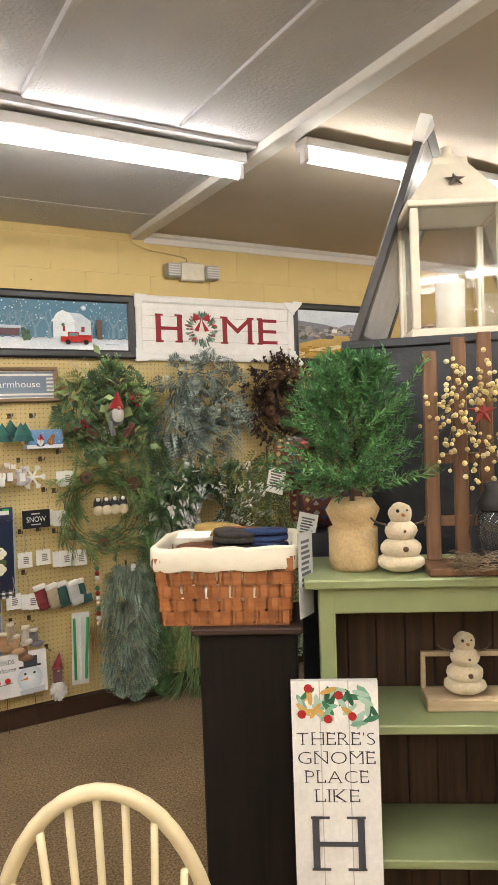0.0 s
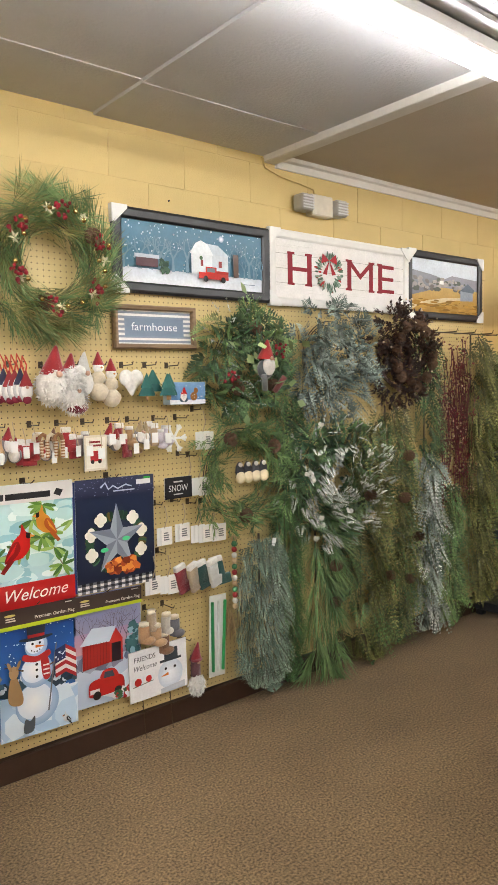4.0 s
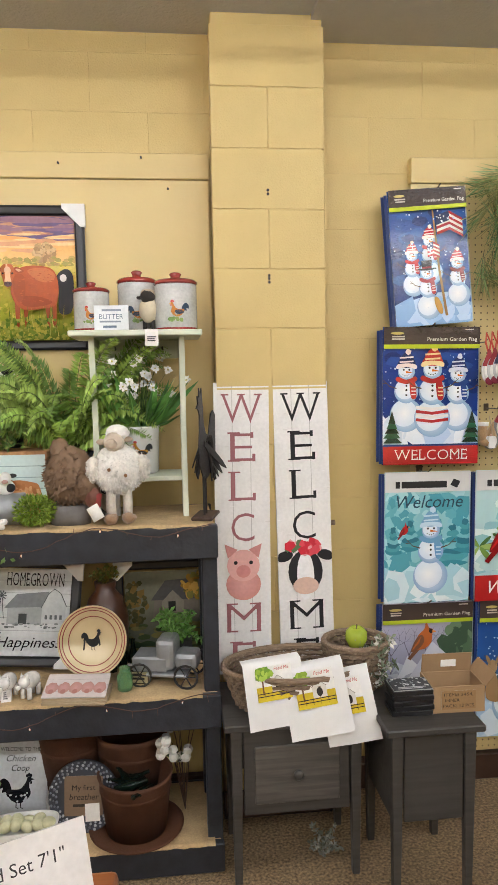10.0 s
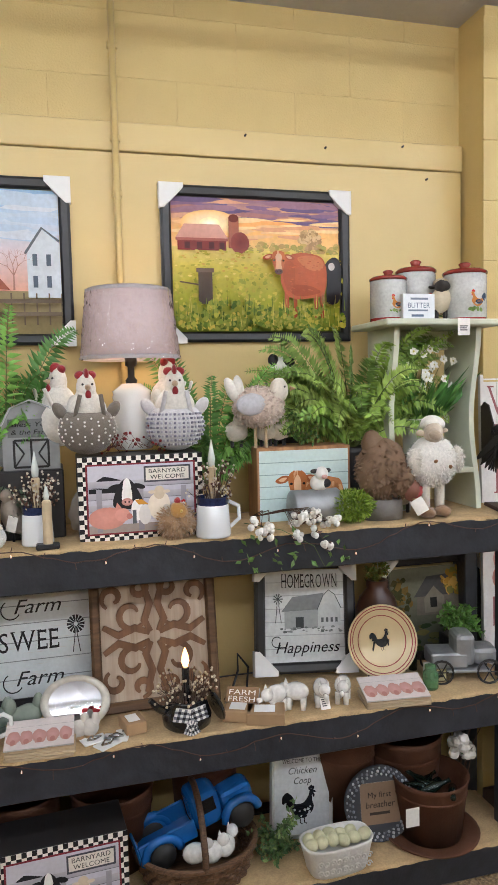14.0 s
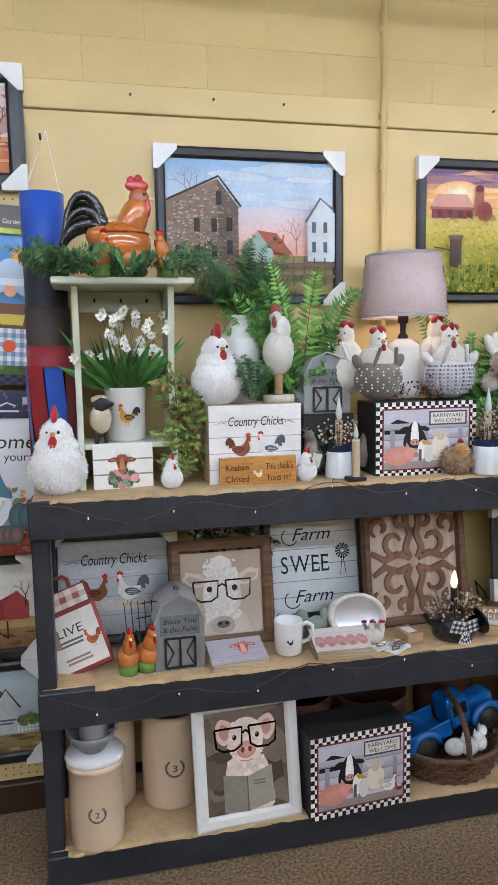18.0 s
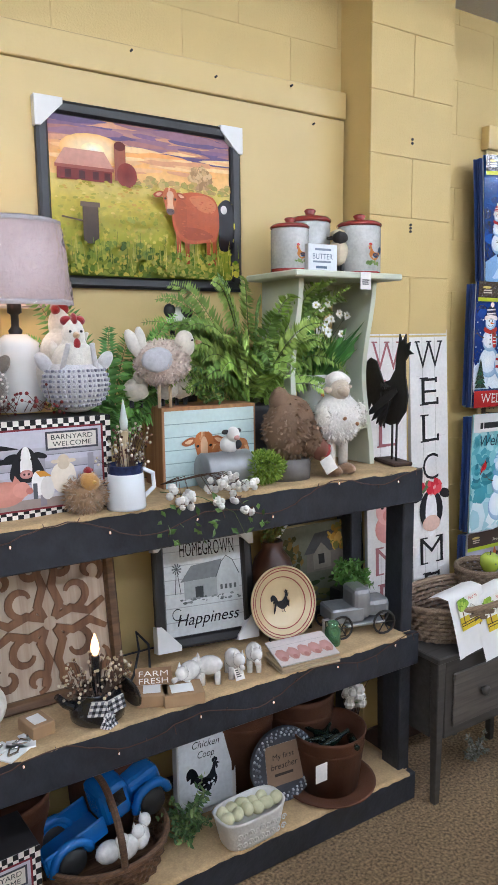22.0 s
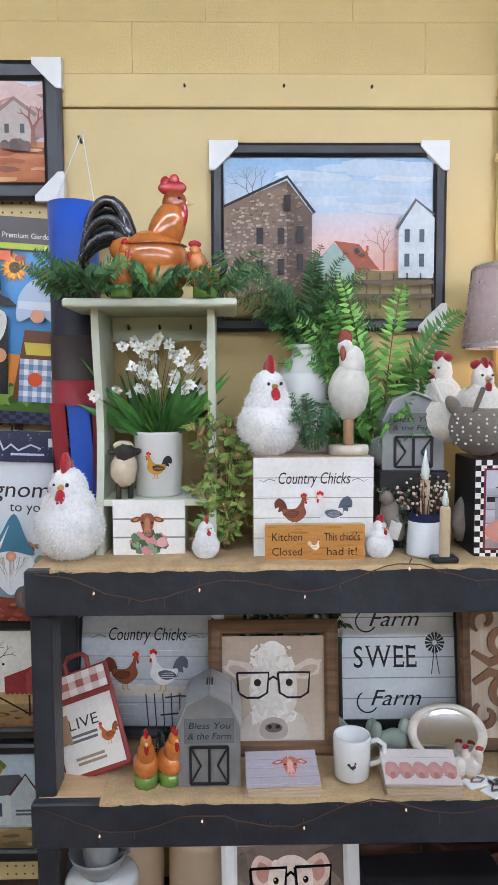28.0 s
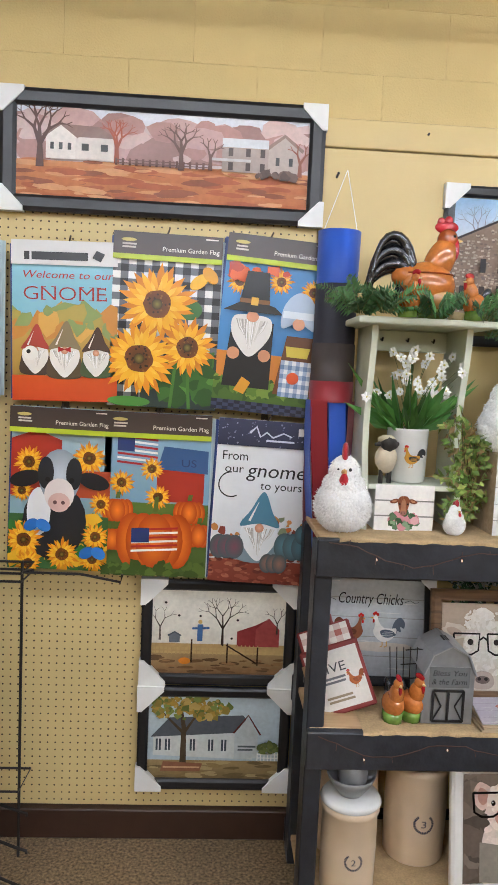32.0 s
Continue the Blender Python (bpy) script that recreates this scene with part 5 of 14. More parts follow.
# ---------------------------------------------------------------- garden flags on pegs
def film_material():
    """A print under crinkled clear film."""
    m = mat("film_print", (1, 1, 1), rough=0.14, var=0.02, scale=60, bump=0, attr=True, coat=1.0)
    nt = m.node_tree
    N, L = nt.nodes, nt.links
    tc = N.new("ShaderNodeTexCoord")
    nz = N.new("ShaderNodeTexNoise")
    nz.inputs["Scale"].default_value, nz.inputs["Detail"].default_value, nz.inputs["Distortion"].default_value = 1.0, 2.0, 2.2
    mp = N.new("ShaderNodeMapping")
    mp.inputs["Scale"].default_value = (26.0, 26.0, 55.0)
    L.new(tc.outputs["Object"], mp.inputs["Vector"])
    L.new(mp.outputs["Vector"], nz.inputs["Vector"])
    bp = N.new("ShaderNodeBump")
    bp.inputs["Strength"].default_value, bp.inputs["Distance"].default_value = 1.0, 0.03
    L.new(nz.outputs["Fac"], bp.inputs["Height"])
    L.new(bp.outputs["Normal"], N["Principled BSDF"].inputs["Coat Normal"])
    return m


film_print = film_material()
sleeve_print = mat("sleeve_print", (1, 1, 1), rough=0.28, var=0.03, scale=50, bump=0.06, fine=40, attr=True)
wire = mat("peg_wire", (0.10, 0.075, 0.05), rough=0.4, metal=0.8, var=0.2)
white_plastic = mat("white_plastic", (0.72, 0.72, 0.70), rough=0.35, var=0.05)


def header_brown(a):
    a.rect(0, 0.865, 1, 1, "473a35", "3d322e").rect(0, 0.845, 1, 0.875, "b4c72e").text("Premium Garden Flag", 0.97, 0.90, 0.026, "ece6d8", "r", fit=0.52)
    a.ell(0.14, 0.955, 0.07, "c8b96a", 0.010).bars(0.08, 0.905, 0.22, 0.94, 2, "cfc7b8").bars(0.84, 0.975, 0.96, 0.988, 1, "e6e0d6")


def header_white(a):
    a.rect(0, 0.85, 1, 1, "dcdad8", "cfcdcb").rect(0.12, 0.88, 0.17, 0.93, "2a2a2c").rect(0.19, 0.88, 0.72, 0.93, "2a2a2c").poly([(0.76, 0.90), (0.80, 0.945), (0.88, 0.925), (0.84, 0.875)], "2a2a2c")


def header_navy(a):
    a.rect(0, 0.84, 1, 1, "2c3048", "3a3e58").scatter(0, 0.84, 1, 1, 60, 0.006, ["6f7590", "8a90a8"]).line([(0.30, 0.92), (0.36, 0.96), (0.40, 0.90), (0.46, 0.93), (0.52, 0.90), (0.62, 0.93), (0.70, 0.91)], 0.022, "c9cede", 0.014).bars(0.45, 0.87, 0.74, 0.89, 1, "c9cede").rect(0.76, 0.92, 0.95, 0.965, "e8e8e8").rect(0.86, 0.965, 0.95, 0.985, "37b24a")


def flag(cx, top, w, h, art, label, roll=0.0, lean=0.0, stack=2, pm=None, y=WALL_Y - 0.100, peg=True):
    t = thing("garden_flag", (cx, y, top - h), label=label, category="garden flag", group="garden flags on pegs", ry=roll, rx=-lean)
    part("flag", art.mesh(pm or sleeve_print, 0.003), None, t)
    for i in range(stack + 4):
        dx = 0.004 * (1 + i % 3) * (-1 if i % 2 else 1)
        q = part("spare_flag", box(-w / 2 + dx, 0.005 + 0.0062 * i, 0.004 * (i % 3), w / 2 + dx, 0.0085 + 0.0062 * i, h - 0.01), sleeve_navy if i % 2 else sleeve_pale, t)
    if peg:
        hk = thing("peg_hook", (cx, WALL_Y - 0.02, top - 0.004), label="bronze wire peg hook in the pegboard", category="hook", group="peg hooks")
        part("rod", tube([(0, 0, 0), (0.0, -0.045, 0.0), (0.005, -0.085, 0.004), (0.012, -0.10, 0.018)], 0.0028, 6), wire, hk)
        part("clip", box(-0.012, -0.004, -0.012, 0.012, 0.0, 0.02, 0.001), wire, hk)
    return t


sleeve_navy = mat("sleeve_navy", (0.03, 0.06, 0.22), rough=0.3)
sleeve_pale = mat("sleeve_pale", (0.45, 0.55, 0.60), rough=0.3)

# west bay, upper row
a = Art(0.323, 0.49, "7fb8cc", 41, "8fc4d4")
a.rect(0, 0.16, 1, 0.48, "a5843c", "c9a24c").clump(0.5, 0.50, 0.6, 0.06, 50, 0.09, ["c98a3c", "b5a04c", "d9a850", "8fa060"])
a.rect(0, 0, 1, 0.16, "c8481c", "d4561f").text("Welcome to our", 0.52, 0.77, 0.045, "b02f2a", fit=0.86, shear=0.2).serif("GNOME", 0.5, 0.635, 0.085, "a82a22", 0.78)
a.gnome(0.22, 0.17, 0.14, "b04438", "4a3a30").gnome(0.5, 0.15, 0.16, "8a7a58", "5a4a34", "f0ece4").gnome(0.80, 0.16, 0.14, "4a3428", "4a5a3a")
a.ell(0.18, 0.30, 0.07, "f0efe9").ell(0.16, 0.31, 0.02, "22201e").poly([(0.44, 0.31), (0.5, 0.325), (0.56, 0.31), (0.56, 0.345), (0.5, 0.33), (0.44, 0.345)], "b3261f")
header_white(a)
flag(-4.165, 1.985, 0.323, 0.49, a, "autumn garden flag with three gnomes", -1.0)

a = Art(0.335, 0.535, "e9e7e2", 42)
a.checks(0, 0, 1, 0.86, 14, 21, "17181c", "eceae6", "6a6b70")
a.rect(0.3, 0, 1, 0.30, "2c3a3a").clump(0.7, 0.18, 0.30, 0.14, 40, 0.09, ["3f6b2c", "2f5524", "568a38"]).line([(0.62, 0.3), (0.58, 0.0)], 0.03, "4a7a30").line([(0.72, 0.3), (0.76, 0.0)], 0.03, "4a7a30").ell(0.72, 0.58, 0.12, "3c6a2e", 0.06)
a.flower(0.42, 0.60, 0.36, 18).flower(0.72, 0.36, 0.28, 16).flower(0.28, 0.28, 0.36, 18)
a.ell(0.80, 0.74, 0.10, "e9b52a", 0.035, rot=0.7).ell(0.90, 0.78, 0.09, "d99a1c", 0.035, rot=-0.8).ell(0.20, 0.03, 0.2, "4f8a3a", 0.03)
header_brown(a)
flag(-3.866, 2.022, 0.335, 0.535, a, "garden flag with large yellow sunflowers", 1.0)

a = Art(0.325, 0.545, "3f7ec0", 43, "5a98d0")
a.rect(0, 0, 1, 0.34, "c9782c", "d98a34").flower(0.15, 0.74, 0.13, 12).flower(0.55, 0.76, 0.13, 12).flower(0.87, 0.72, 0.13, 12).clump(0.3, 0.8, 0.3, 0.03, 14, 0.05, ["d9622c", "b5401f"])
a.rect(0, 0.05, 1, 0.16, "4a6a28").scatter(0, 0.10, 1, 0.18, 60, 0.03, ["5f8030", "3c5a20", "78943c"], flat=1.6).checks(0, 0, 1, 0.06, 18, 3, "1c2238", "3a4260")
a.poly([(0.08, 0.14), (0.54, 0.14), (0.52, 0.52), (0.12, 0.52)], "1d1d20").beard(0.31, 0.54, 0.22, "ece9e4", 60).ell(0.31, 0.545, 0.06, "d99a78", 0.03).poly([(0.02, 0.57), (0.60, 0.57), (0.52, 0.61), (0.46, 0.62), (0.43, 0.80), (0.22, 0.80), (0.17, 0.62)], "161618").rect(0.17, 0.62, 0.46, 0.645, "7a5228").rect(0.28, 0.61, 0.35, 0.655, "d9a83c")
for x in (0.16, 0.46):
    a.ell(x, 0.33, 0.06, "d0946e", 0.035)
a.poly([(0.58, 0.12), (0.98, 0.12), (0.92, 0.46), (0.66, 0.46)], "6a4026").checks(0.63, 0.11, 0.93, 0.32, 8, 8, "e9ecf0", "6f88b0", "a9b8d0").ell(0.76, 0.22, 0.06, "d9582c", 0.035).blob([(0.60, 0.50), (0.60, 0.62), (0.70, 0.70), (0.82, 0.70), (0.92, 0.62), (0.92, 0.50), (0.76, 0.54)], "b9cbe0").ell(0.76, 0.53, 0.06, "e0a888", 0.034).rect(0.60, 0.56, 0.92, 0.60, "dfe8f2").poly([(0.66, 0.40), (0.90, 0.40), (0.88, 0.34), (0.68, 0.34)], "d9c24a")
a.poly([(0.20, 0.12), (0.27, 0.20), (0.36, 0.17), (0.30, 0.10)], "d99a28")
header_brown(a)
flag(-3.548, 2.028, 0.325, 0.545, a, "garden flag with pilgrim gnome couple", 4.0, peg=True)

# west bay, lower row
a = Art(0.312, 0.515, "7fa4b8", 44, "a8c0c8")
a.poly([(0, 0.45), (0, 0.80), (0.25, 0.86), (0.5, 0.80), (0.5, 0.45)], "b03426").rect(0.5, 0.45, 1, 0.62, "b54a2a").flower(0.18, 0.66, 0.17, 13).flower(0.78, 0.70, 0.18, 13).flower(0.12, 0.48, 0.12, 11).flower(0.92, 0.42, 0.13, 11)
a.rect(0, 0, 1, 0.34, "3f6a3c").clump(0.5, 0.16, 0.6, 0.2, 90, 0.06, ["3c7a34", "2f5a28", "d99a1c", "e8b428"])
a.ell(0.46, 0.30, 0.32, "23252a", 0.24).ell(0.30, 0.36, 0.12, "e9e9ea", 0.15)
for k in (-1, 1):
    a.ell(0.5 + k * 0.34, 0.56, 0.16, "1d1e22", 0.05, rot=-k * 0.25)
a.ell(0.5, 0.58, 0.21, "c9d2da", 0.17, edge="8f9aa6").ell(0.36, 0.60, 0.08, "26282e", 0.10).ell(0.64, 0.60, 0.08, "26282e", 0.10).ell(0.5, 0.47, 0.15, "e6dcd8", 0.10).ell(0.5, 0.42, 0.11, "d9b5ac", 0.06).ell(0.46, 0.42, 0.02, "6a4a48").ell(0.54, 0.42, 0.02, "6a4a48").ell(0.38, 0.56, 0.025, "0c0c0e").ell(0.62, 0.56, 0.025, "0c0c0e")
for x, y, r in ((0.16, 0.18, 0.20), (0.55, 0.10, 0.18), (0.88, 0.22, 0.15), (0.86, 0.08, 0.14), (0.22, 0.04, 0.14)):
    a.flower(x, y, r, 13)
for x, y in ((0.30, 0.28), (0.86, 0.12)):
    a.ell(x - 0.06, y, 0.08, "2c6ab8", 0.035, rot=0.6).ell(x + 0.06, y, 0.08, "3a7ac8", 0.035, rot=-0.6)
header_brown(a)
flag(-4.178, 1.474, 0.312, 0.515, a, "garden flag with a cow among sunflowers", 1.0)

a = Art(0.335, 0.525, "6f98b8", 45, "8fb0c4")
a.rect(0, 0, 1, 0.45, "4a5f2c", "5f7a34").poly([(0.5, 0.46), (0.95, 0.46), (0.95, 0.66), (0.86, 0.74), (0.55, 0.74), (0.5, 0.62)], "a83224").poly([(0.5, 0.66), (0.56, 0.80), (0.98, 0.78), (0.98, 0.64)], "3a5a88").text("US", 0.80, 0.68, 0.045, "2c3c66", fit=0.14)
for i in range(7):
    a.poly([(0.12, 0.86 - i * 0.026), (0.50, 0.84 - i * 0.026), (0.50, 0.827 - i * 0.026), (0.12, 0.847 - i * 0.026)], "b3262a" if i % 2 == 0 else "ece9e4")
a.poly([(0.12, 0.865), (0.28, 0.86), (0.28, 0.76), (0.12, 0.765)], "2a3a70").flower(0.45, 0.66, 0.12, 12).flower(0.17, 0.57, 0.13, 12).flower(0.52, 0.49, 0.13, 12)
for x, y, r in ((0.14, 0.40, 0.15), (0.10, 0.22, 0.14), (0.82, 0.40, 0.15), (0.92, 0.26, 0.15), (0.50, 0.22, 0.36)):
    for k in (-0.6, 0.6, -0.3, 0.3, 0):
        a.ell(x + k * r, y, r * (0.50 - 0.15 * abs(k)), "f08424", r * 0.62 * a.w / a.h * 1.2, edge="b2440e")
    a.poly([(x - 0.02, y + r * 0.5), (x + 0.02, y + r * 0.5), (x + 0.03, y + r * 0.75), (x - 0.01, y + r * 0.75)], "5a6a2c")
for i in range(6):
    a.poly([(0.28, 0.29 - i * 0.026), (0.72, 0.31 - i * 0.026), (0.72, 0.297 - i * 0.026), (0.28, 0.277 - i * 0.026)], "b3262a" if i % 2 == 0 else "ece9e4")
a.poly([(0.28, 0.295), (0.45, 0.30), (0.45, 0.21), (0.28, 0.205)], "2a3a70").scatter(0, 0, 1, 0.08, 40, 0.04, ["5a7030", "3f5522"], flat=1.2)
header_brown(a)
flag(-3.873, 1.470, 0.335, 0.525, a, "garden flag with pumpkins and a red barn", 0.5)

a = Art(0.335, 0.53, "d9dce0", 46, "e4e6ea")
a.text("From", 0.18, 0.75, 0.055, "26282c", fit=0.24).text("our", 0.18, 0.675, 0.05, "26282c", fit=0.18).text("gnome", 0.58, 0.655, 0.085, "1f2125", fit=0.56, shear=0.15).text("to yours", 0.64, 0.58, 0.05, "26282c", fit=0.40)
a.arc(0.16, 0.60, 0.12, 90, 300, 0.012, "26282c").clump(0.5, 0.30, 0.5, 0.12, 60, 0.03, ["b5642c", "c98a4a", "7f8a6a", "a0b0a0", "8a3a2c"]).rect(0, 0, 1, 0.14, "7a3428", "8a4030").scatter(0, 0, 1, 0.16, 90, 0.03, ["6a2a22", "94503c", "a86a50"], flat=0.5)
a.gnome(0.46, 0.14, 0.20, "4f8098", "7f94a0", "e9ecee")
for x, y, r, c in ((0.16, 0.22, 0.15, "7d4a5a"), (0.80, 0.24, 0.17, "5f8c98"), (0.62, 0.13, 0.12, "a07868"), (0.94, 0.32, 0.12, "5f8c98")):
    for k in (-0.5, 0, 0.5):
        a.ell(x + k * r, y, r * 0.6, c, r * 0.50, edge="4a5a60")
header_navy(a)
flag(-3.530, 1.460, 0.335, 0.53, a, "garden flag reading From our gnome to yours", 2.0)
a = Art(0.30, 0.49, "a8c0c8", 47)
header_navy(a)
flag(-4.52, 1.99, 0.30, 0.49, a, "pale garden flag with dark header", 0.0)

# east bay
a = Art(0.290, 0.487, "0f2c6c", 51, "1e4e9c")
a.scatter(0, 0, 1, 0.85, 50, 0.09, ["163c84", "1c4890", "123270", "2658a4"], flat=0.6).rect(0, 0, 1, 0.10, "8fb8e4").clump(0.5, 0.10, 0.55, 0.04, 26, 0.12, ["a8ccf0", "c4dcf6", "8fb4e0"])
a.snowman(0.50, 0.30, 0.15, "b02a34", "b02a34", True).snowman(0.26, 0.22, 0.14, "b02a34", "b8343a", True).snowman(0.84, 0.12, 0.15, "b02a34", "7a2430", True).snowman(0.44, 0.04, 0.16, "20242c", "a03038")
a.line([(0.66, 0.06), (0.60, 0.40), (0.56, 0.84)], 0.035, "9a7648", 0.02).us_flag(0.60, 0.66, 0.94, 0.80).us_flag(0.46, 0.50, 0.62, 0.60, 0.012).ell(0.56, 0.14, 0.04, "c89a4c", 0.07, rot=0.3).scatter(0, 0.1, 1, 0.84, 70, 0.008, ["cfe0f4", "9fbce4"])
header_brown(a)
flag(-0.137, 2.293, 0.290, 0.487, a, "blue snowmen garden flag in clear crinkled film", -4.4, 0, 2, film_print)

a = Art(0.365, 0.507, "142c72", 52, "204294")
a.scatter(0, 0.3, 1, 0.86, 40, 0.09, ["1c3a86", "142c70", "284c9c"], flat=0.6).clump(0.5, 0.24, 0.55, 0.06, 40, 0.12, ["dbe6f4", "c0d4ee", "eef4fc"]).scatter(0, 0.3, 1, 0.86, 80, 0.007, ["dce8f8", "a9c2ea"])
a.snowman(0.24, 0.24, 0.17, "23305c", "c0392f", True, "f0e4e0").snowman(0.78, 0.24, 0.16, "2a3a70", "2a4a90", True, "dfe8f6").snowman(0.51, 0.20, 0.19, "c0392f", "b02a2a", True, "f0d8a0")
for i in range(4):
    a.line([(0.34, 0.33 + i * 0.03), (0.51, 0.315 + i * 0.03), (0.68, 0.33 + i * 0.03)], 0.03, "b3262a" if i % 2 == 0 else "f0ece8")
for x in (0.09, 0.93):
    for i in range(5):
        a.poly([(x - 0.11 + 0.018 * i, 0.16 + 0.035 * i), (x + 0.11 - 0.018 * i, 0.16 + 0.035 * i), (x, 0.23 + 0.042 * i)], ["173a2a", "24543a"][i % 2])
a.rect(0, 0.135, 1, 0.15, "22386e").rect(0, 0, 1, 0.135, "a51c1e", "b82824").serif("WELCOME", 0.5, 0.035, 0.075, "ece4dc", 0.76)
header_brown(a)
flag(-0.154, 1.797, 0.365, 0.507, a, "snowmen WELCOME garden flag in clear film", 0.5, 0, 3, film_print)

a = Art(0.33, 0.50, "7cc0c6", 53, "a8d4d6")
a.scatter(0, 0.2, 1, 0.84, 90, 0.10, ["6cb4bf", "8fcad0", "b4dde0", "54a2b2"], flat=0.7)
for x, y, k in ((0.80, 0.30, 1.0), (0.30, 0.42, 0.7), (0.95, 0.40, 0.8), (0.10, 0.40, 0.6), (0.62, 0.46, 0.5)):
    for i in range(7):
        a.ell(x, y + 0.045 * k * i, (0.17 - 0.02 * i) * k, ["3a8c9c", "4f9eaa", "2c7688", "7fc0c8"][i % 4], 0.026, n=10, rough=0.25)
a.clump(0.5, 0.12, 0.6, 0.06, 40, 0.14, ["dcecf2", "c4e2ea", "eaf4f8", "aed6e0"]).text("Welcome", 0.5, 0.73, 0.095, "24485a", fit=0.80, shear=0.25).snowman(0.54, 0.07, 0.205, "7fb0d0", "6fa0c8", True, "cfe2f0").cardinal(0.22, 0.56, 0.06)
header_white(a)
flag(-0.166, 1.261, 0.33, 0.50, a, "teal snowman Welcome garden flag", 0.5, 0, 3)

a = Art(0.355, 0.505, "a9cfd4", 54, "c4dede")
a.scatter(0, 0.2, 1, 0.84, 90, 0.12, ["b9dada", "94c4cc", "d2e8e6", "e2f0ee"], flat=0.5)
for p in (((0.05, 0.42), (0.35, 0.47), (0.7, 0.58), (1.0, 0.66)), ((0.45, 0.50), (0.5, 0.70), (0.62, 0.82)), ((0.6, 0.55), (0.75, 0.45), (0.85, 0.30))):
    a.line(list(p), 0.02, "8a7a68", 0.012)
    for x, y in p:
        for k in range(9):
            t = a.rng.random() * 6.28
            a.ell(x + 0.09 * math.cos(t), y + 0.06 * math.sin(t), 0.085, a.rng.choice(["5f8a3a", "7aa24c", "466f34", "9fbc68"]), 0.015, n=10, rot=t)
a.cardinal(0.32, 0.50, 0.17).cardinal(0.66, 0.67, 0.14, "cf8a30", "a8501e", -1)
a.rect(0, 0, 1, 0.20, "a81a1c", "ba2624").text("Welcome", 0.5, 0.06, 0.10, "f2ede6", fit=0.78, shear=0.35)
header_white(a)
flag(0.200, 1.258, 0.355, 0.505, a, "cardinals Welcome garden flag on pegs", 0.5, 0, 3)

a = Art(0.385, 0.495, "1c2236", 55, "26304a")
for i in range(60):
    t = a.rng.random() * 6.283
    a.ell(0.5 + 0.34 * math.cos(t), 0.42 + 0.24 * math.sin(t), 0.06, a.rng.choice(["2f5038", "3f6444", "26402e", "6a5a2c"]), 0.02, n=8, rot=t)
for t in (0.3, 0.9, 2.2, 2.8, 3.5, 5.9):
    for k in range(4):
        a.ell(0.5 + 0.34 * math.cos(t) + 0.035 * math.cos(k * 1.57), 0.42 + 0.26 * math.sin(t) + 0.03 * math.sin(k * 1.57), 0.045, "ece6d6")
star = [(0.5 + (0.36 if i % 2 == 0 else 0.14) * math.sin(i * math.pi / 5), 0.44 + (0.33 if i % 2 == 0 else 0.125) * math.cos(i * math.pi / 5)) for i in range(10)]
for i in range(10):
    a.poly([(0.5, 0.44), star[i], star[(i + 1) % 10]], "9aa2ae" if i % 2 else "7c8492")
a.ell(0.34, 0.36, 0.05, "4fd08a", 0.02).ell(0.62, 0.44, 0.05, "4fd08a", 0.02).clump(0.55, 0.20, 0.22, 0.06, 50, 0.04, ["a84a24", "c2622c", "7f3420", "d98a3c"]).checks(0, 0, 1, 0.09, 22, 4, "17181c", "eceae6", "6a6b70")
header_navy(a)
flag(0.584, 1.246, 0.385, 0.495, a, "dark garden flag with a silver star", 0.5, 0, 2)

a = Art(0.355, 0.50, "8f98b4", 56, "b8b4c8")
for i in range(5):
    a.bare_tree(0.1 + 0.2 * i, 0.45, 0.34, "6a6478", 3)
a.clump(0.85, 0.70, 0.2, 0.12, 40, 0.07, ["4f6a50", "6c8468", "3c5440"]).clump(0.5, 0.36, 0.5, 0.12, 40, 0.12, ["c9ced8", "dfe2ea", "aeb4c4"]).poly([(0.22, 0.34), (0.55, 0.70), (0.95, 0.44), (0.95, 0.3)], "cfd2e0").poly([(0.5, 0.3), (0.92, 0.3), (0.72, 0.54)], "b0281e").poly([(0.62, 0.3), (0.82, 0.3), (0.72, 0.44)], "7a1a16").cardinal(0.44, 0.72, 0.13, "b8622c", "7a5038")
header_brown(a)
flag(-0.164, 0.758, 0.355, 0.50, a, "winter cottage garden flag in brown header", 0.5, 0, 3)

a = Art(0.335, 0.545, "3a78c0", 57, "173c80")
a.clump(0.5, 0.40, 0.55, 0.06, 120, 0.05, ["22384c", "2c4a5c", "3c5a6c", "d4e2ee"]).clump(0.85, 0.46, 0.16, 0.07, 60, 0.045, ["16283a", "28445a", "c4d6e6"]).rect(0, 0, 1, 0.32, "a8c8e6", "e4eef8").clump(0.5, 0.14, 0.55, 0.12, 40, 0.15, ["c4dcf0", "dceaf6", "b0cee8"]).scatter(0, 0.4, 1, 0.84, 60, 0.007, ["e0ecf8"])
a.snowman(0.46, 0.07, 0.28, "2c3440", "b02a2a").line([(0.60, 0.16), (0.72, 0.68)], 0.018, "6a6a72").us_flag(0.70, 0.40, 0.98, 0.62, 0.03)
a.blob([(0.10, 0.30), (0.12, 0.46), (0.20, 0.48), (0.28, 0.32), (0.24, 0.26)], "a5845c").ell(0.17, 0.52, 0.06, "b5946c", 0.05).ell(0.12, 0.57, 0.02, "a5845c", 0.04, rot=0.4).ell(0.23, 0.57, 0.02, "a5845c", 0.04, rot=-0.4).blob([(0.28, 0.04), (0.30, 0.14), (0.36, 0.12), (0.42, 0.15), (0.40, 0.04)], "4f565e").cardinal(0.84, 0.06, 0.06, "d0d6dc", "26282c", -1)
header_brown(a)
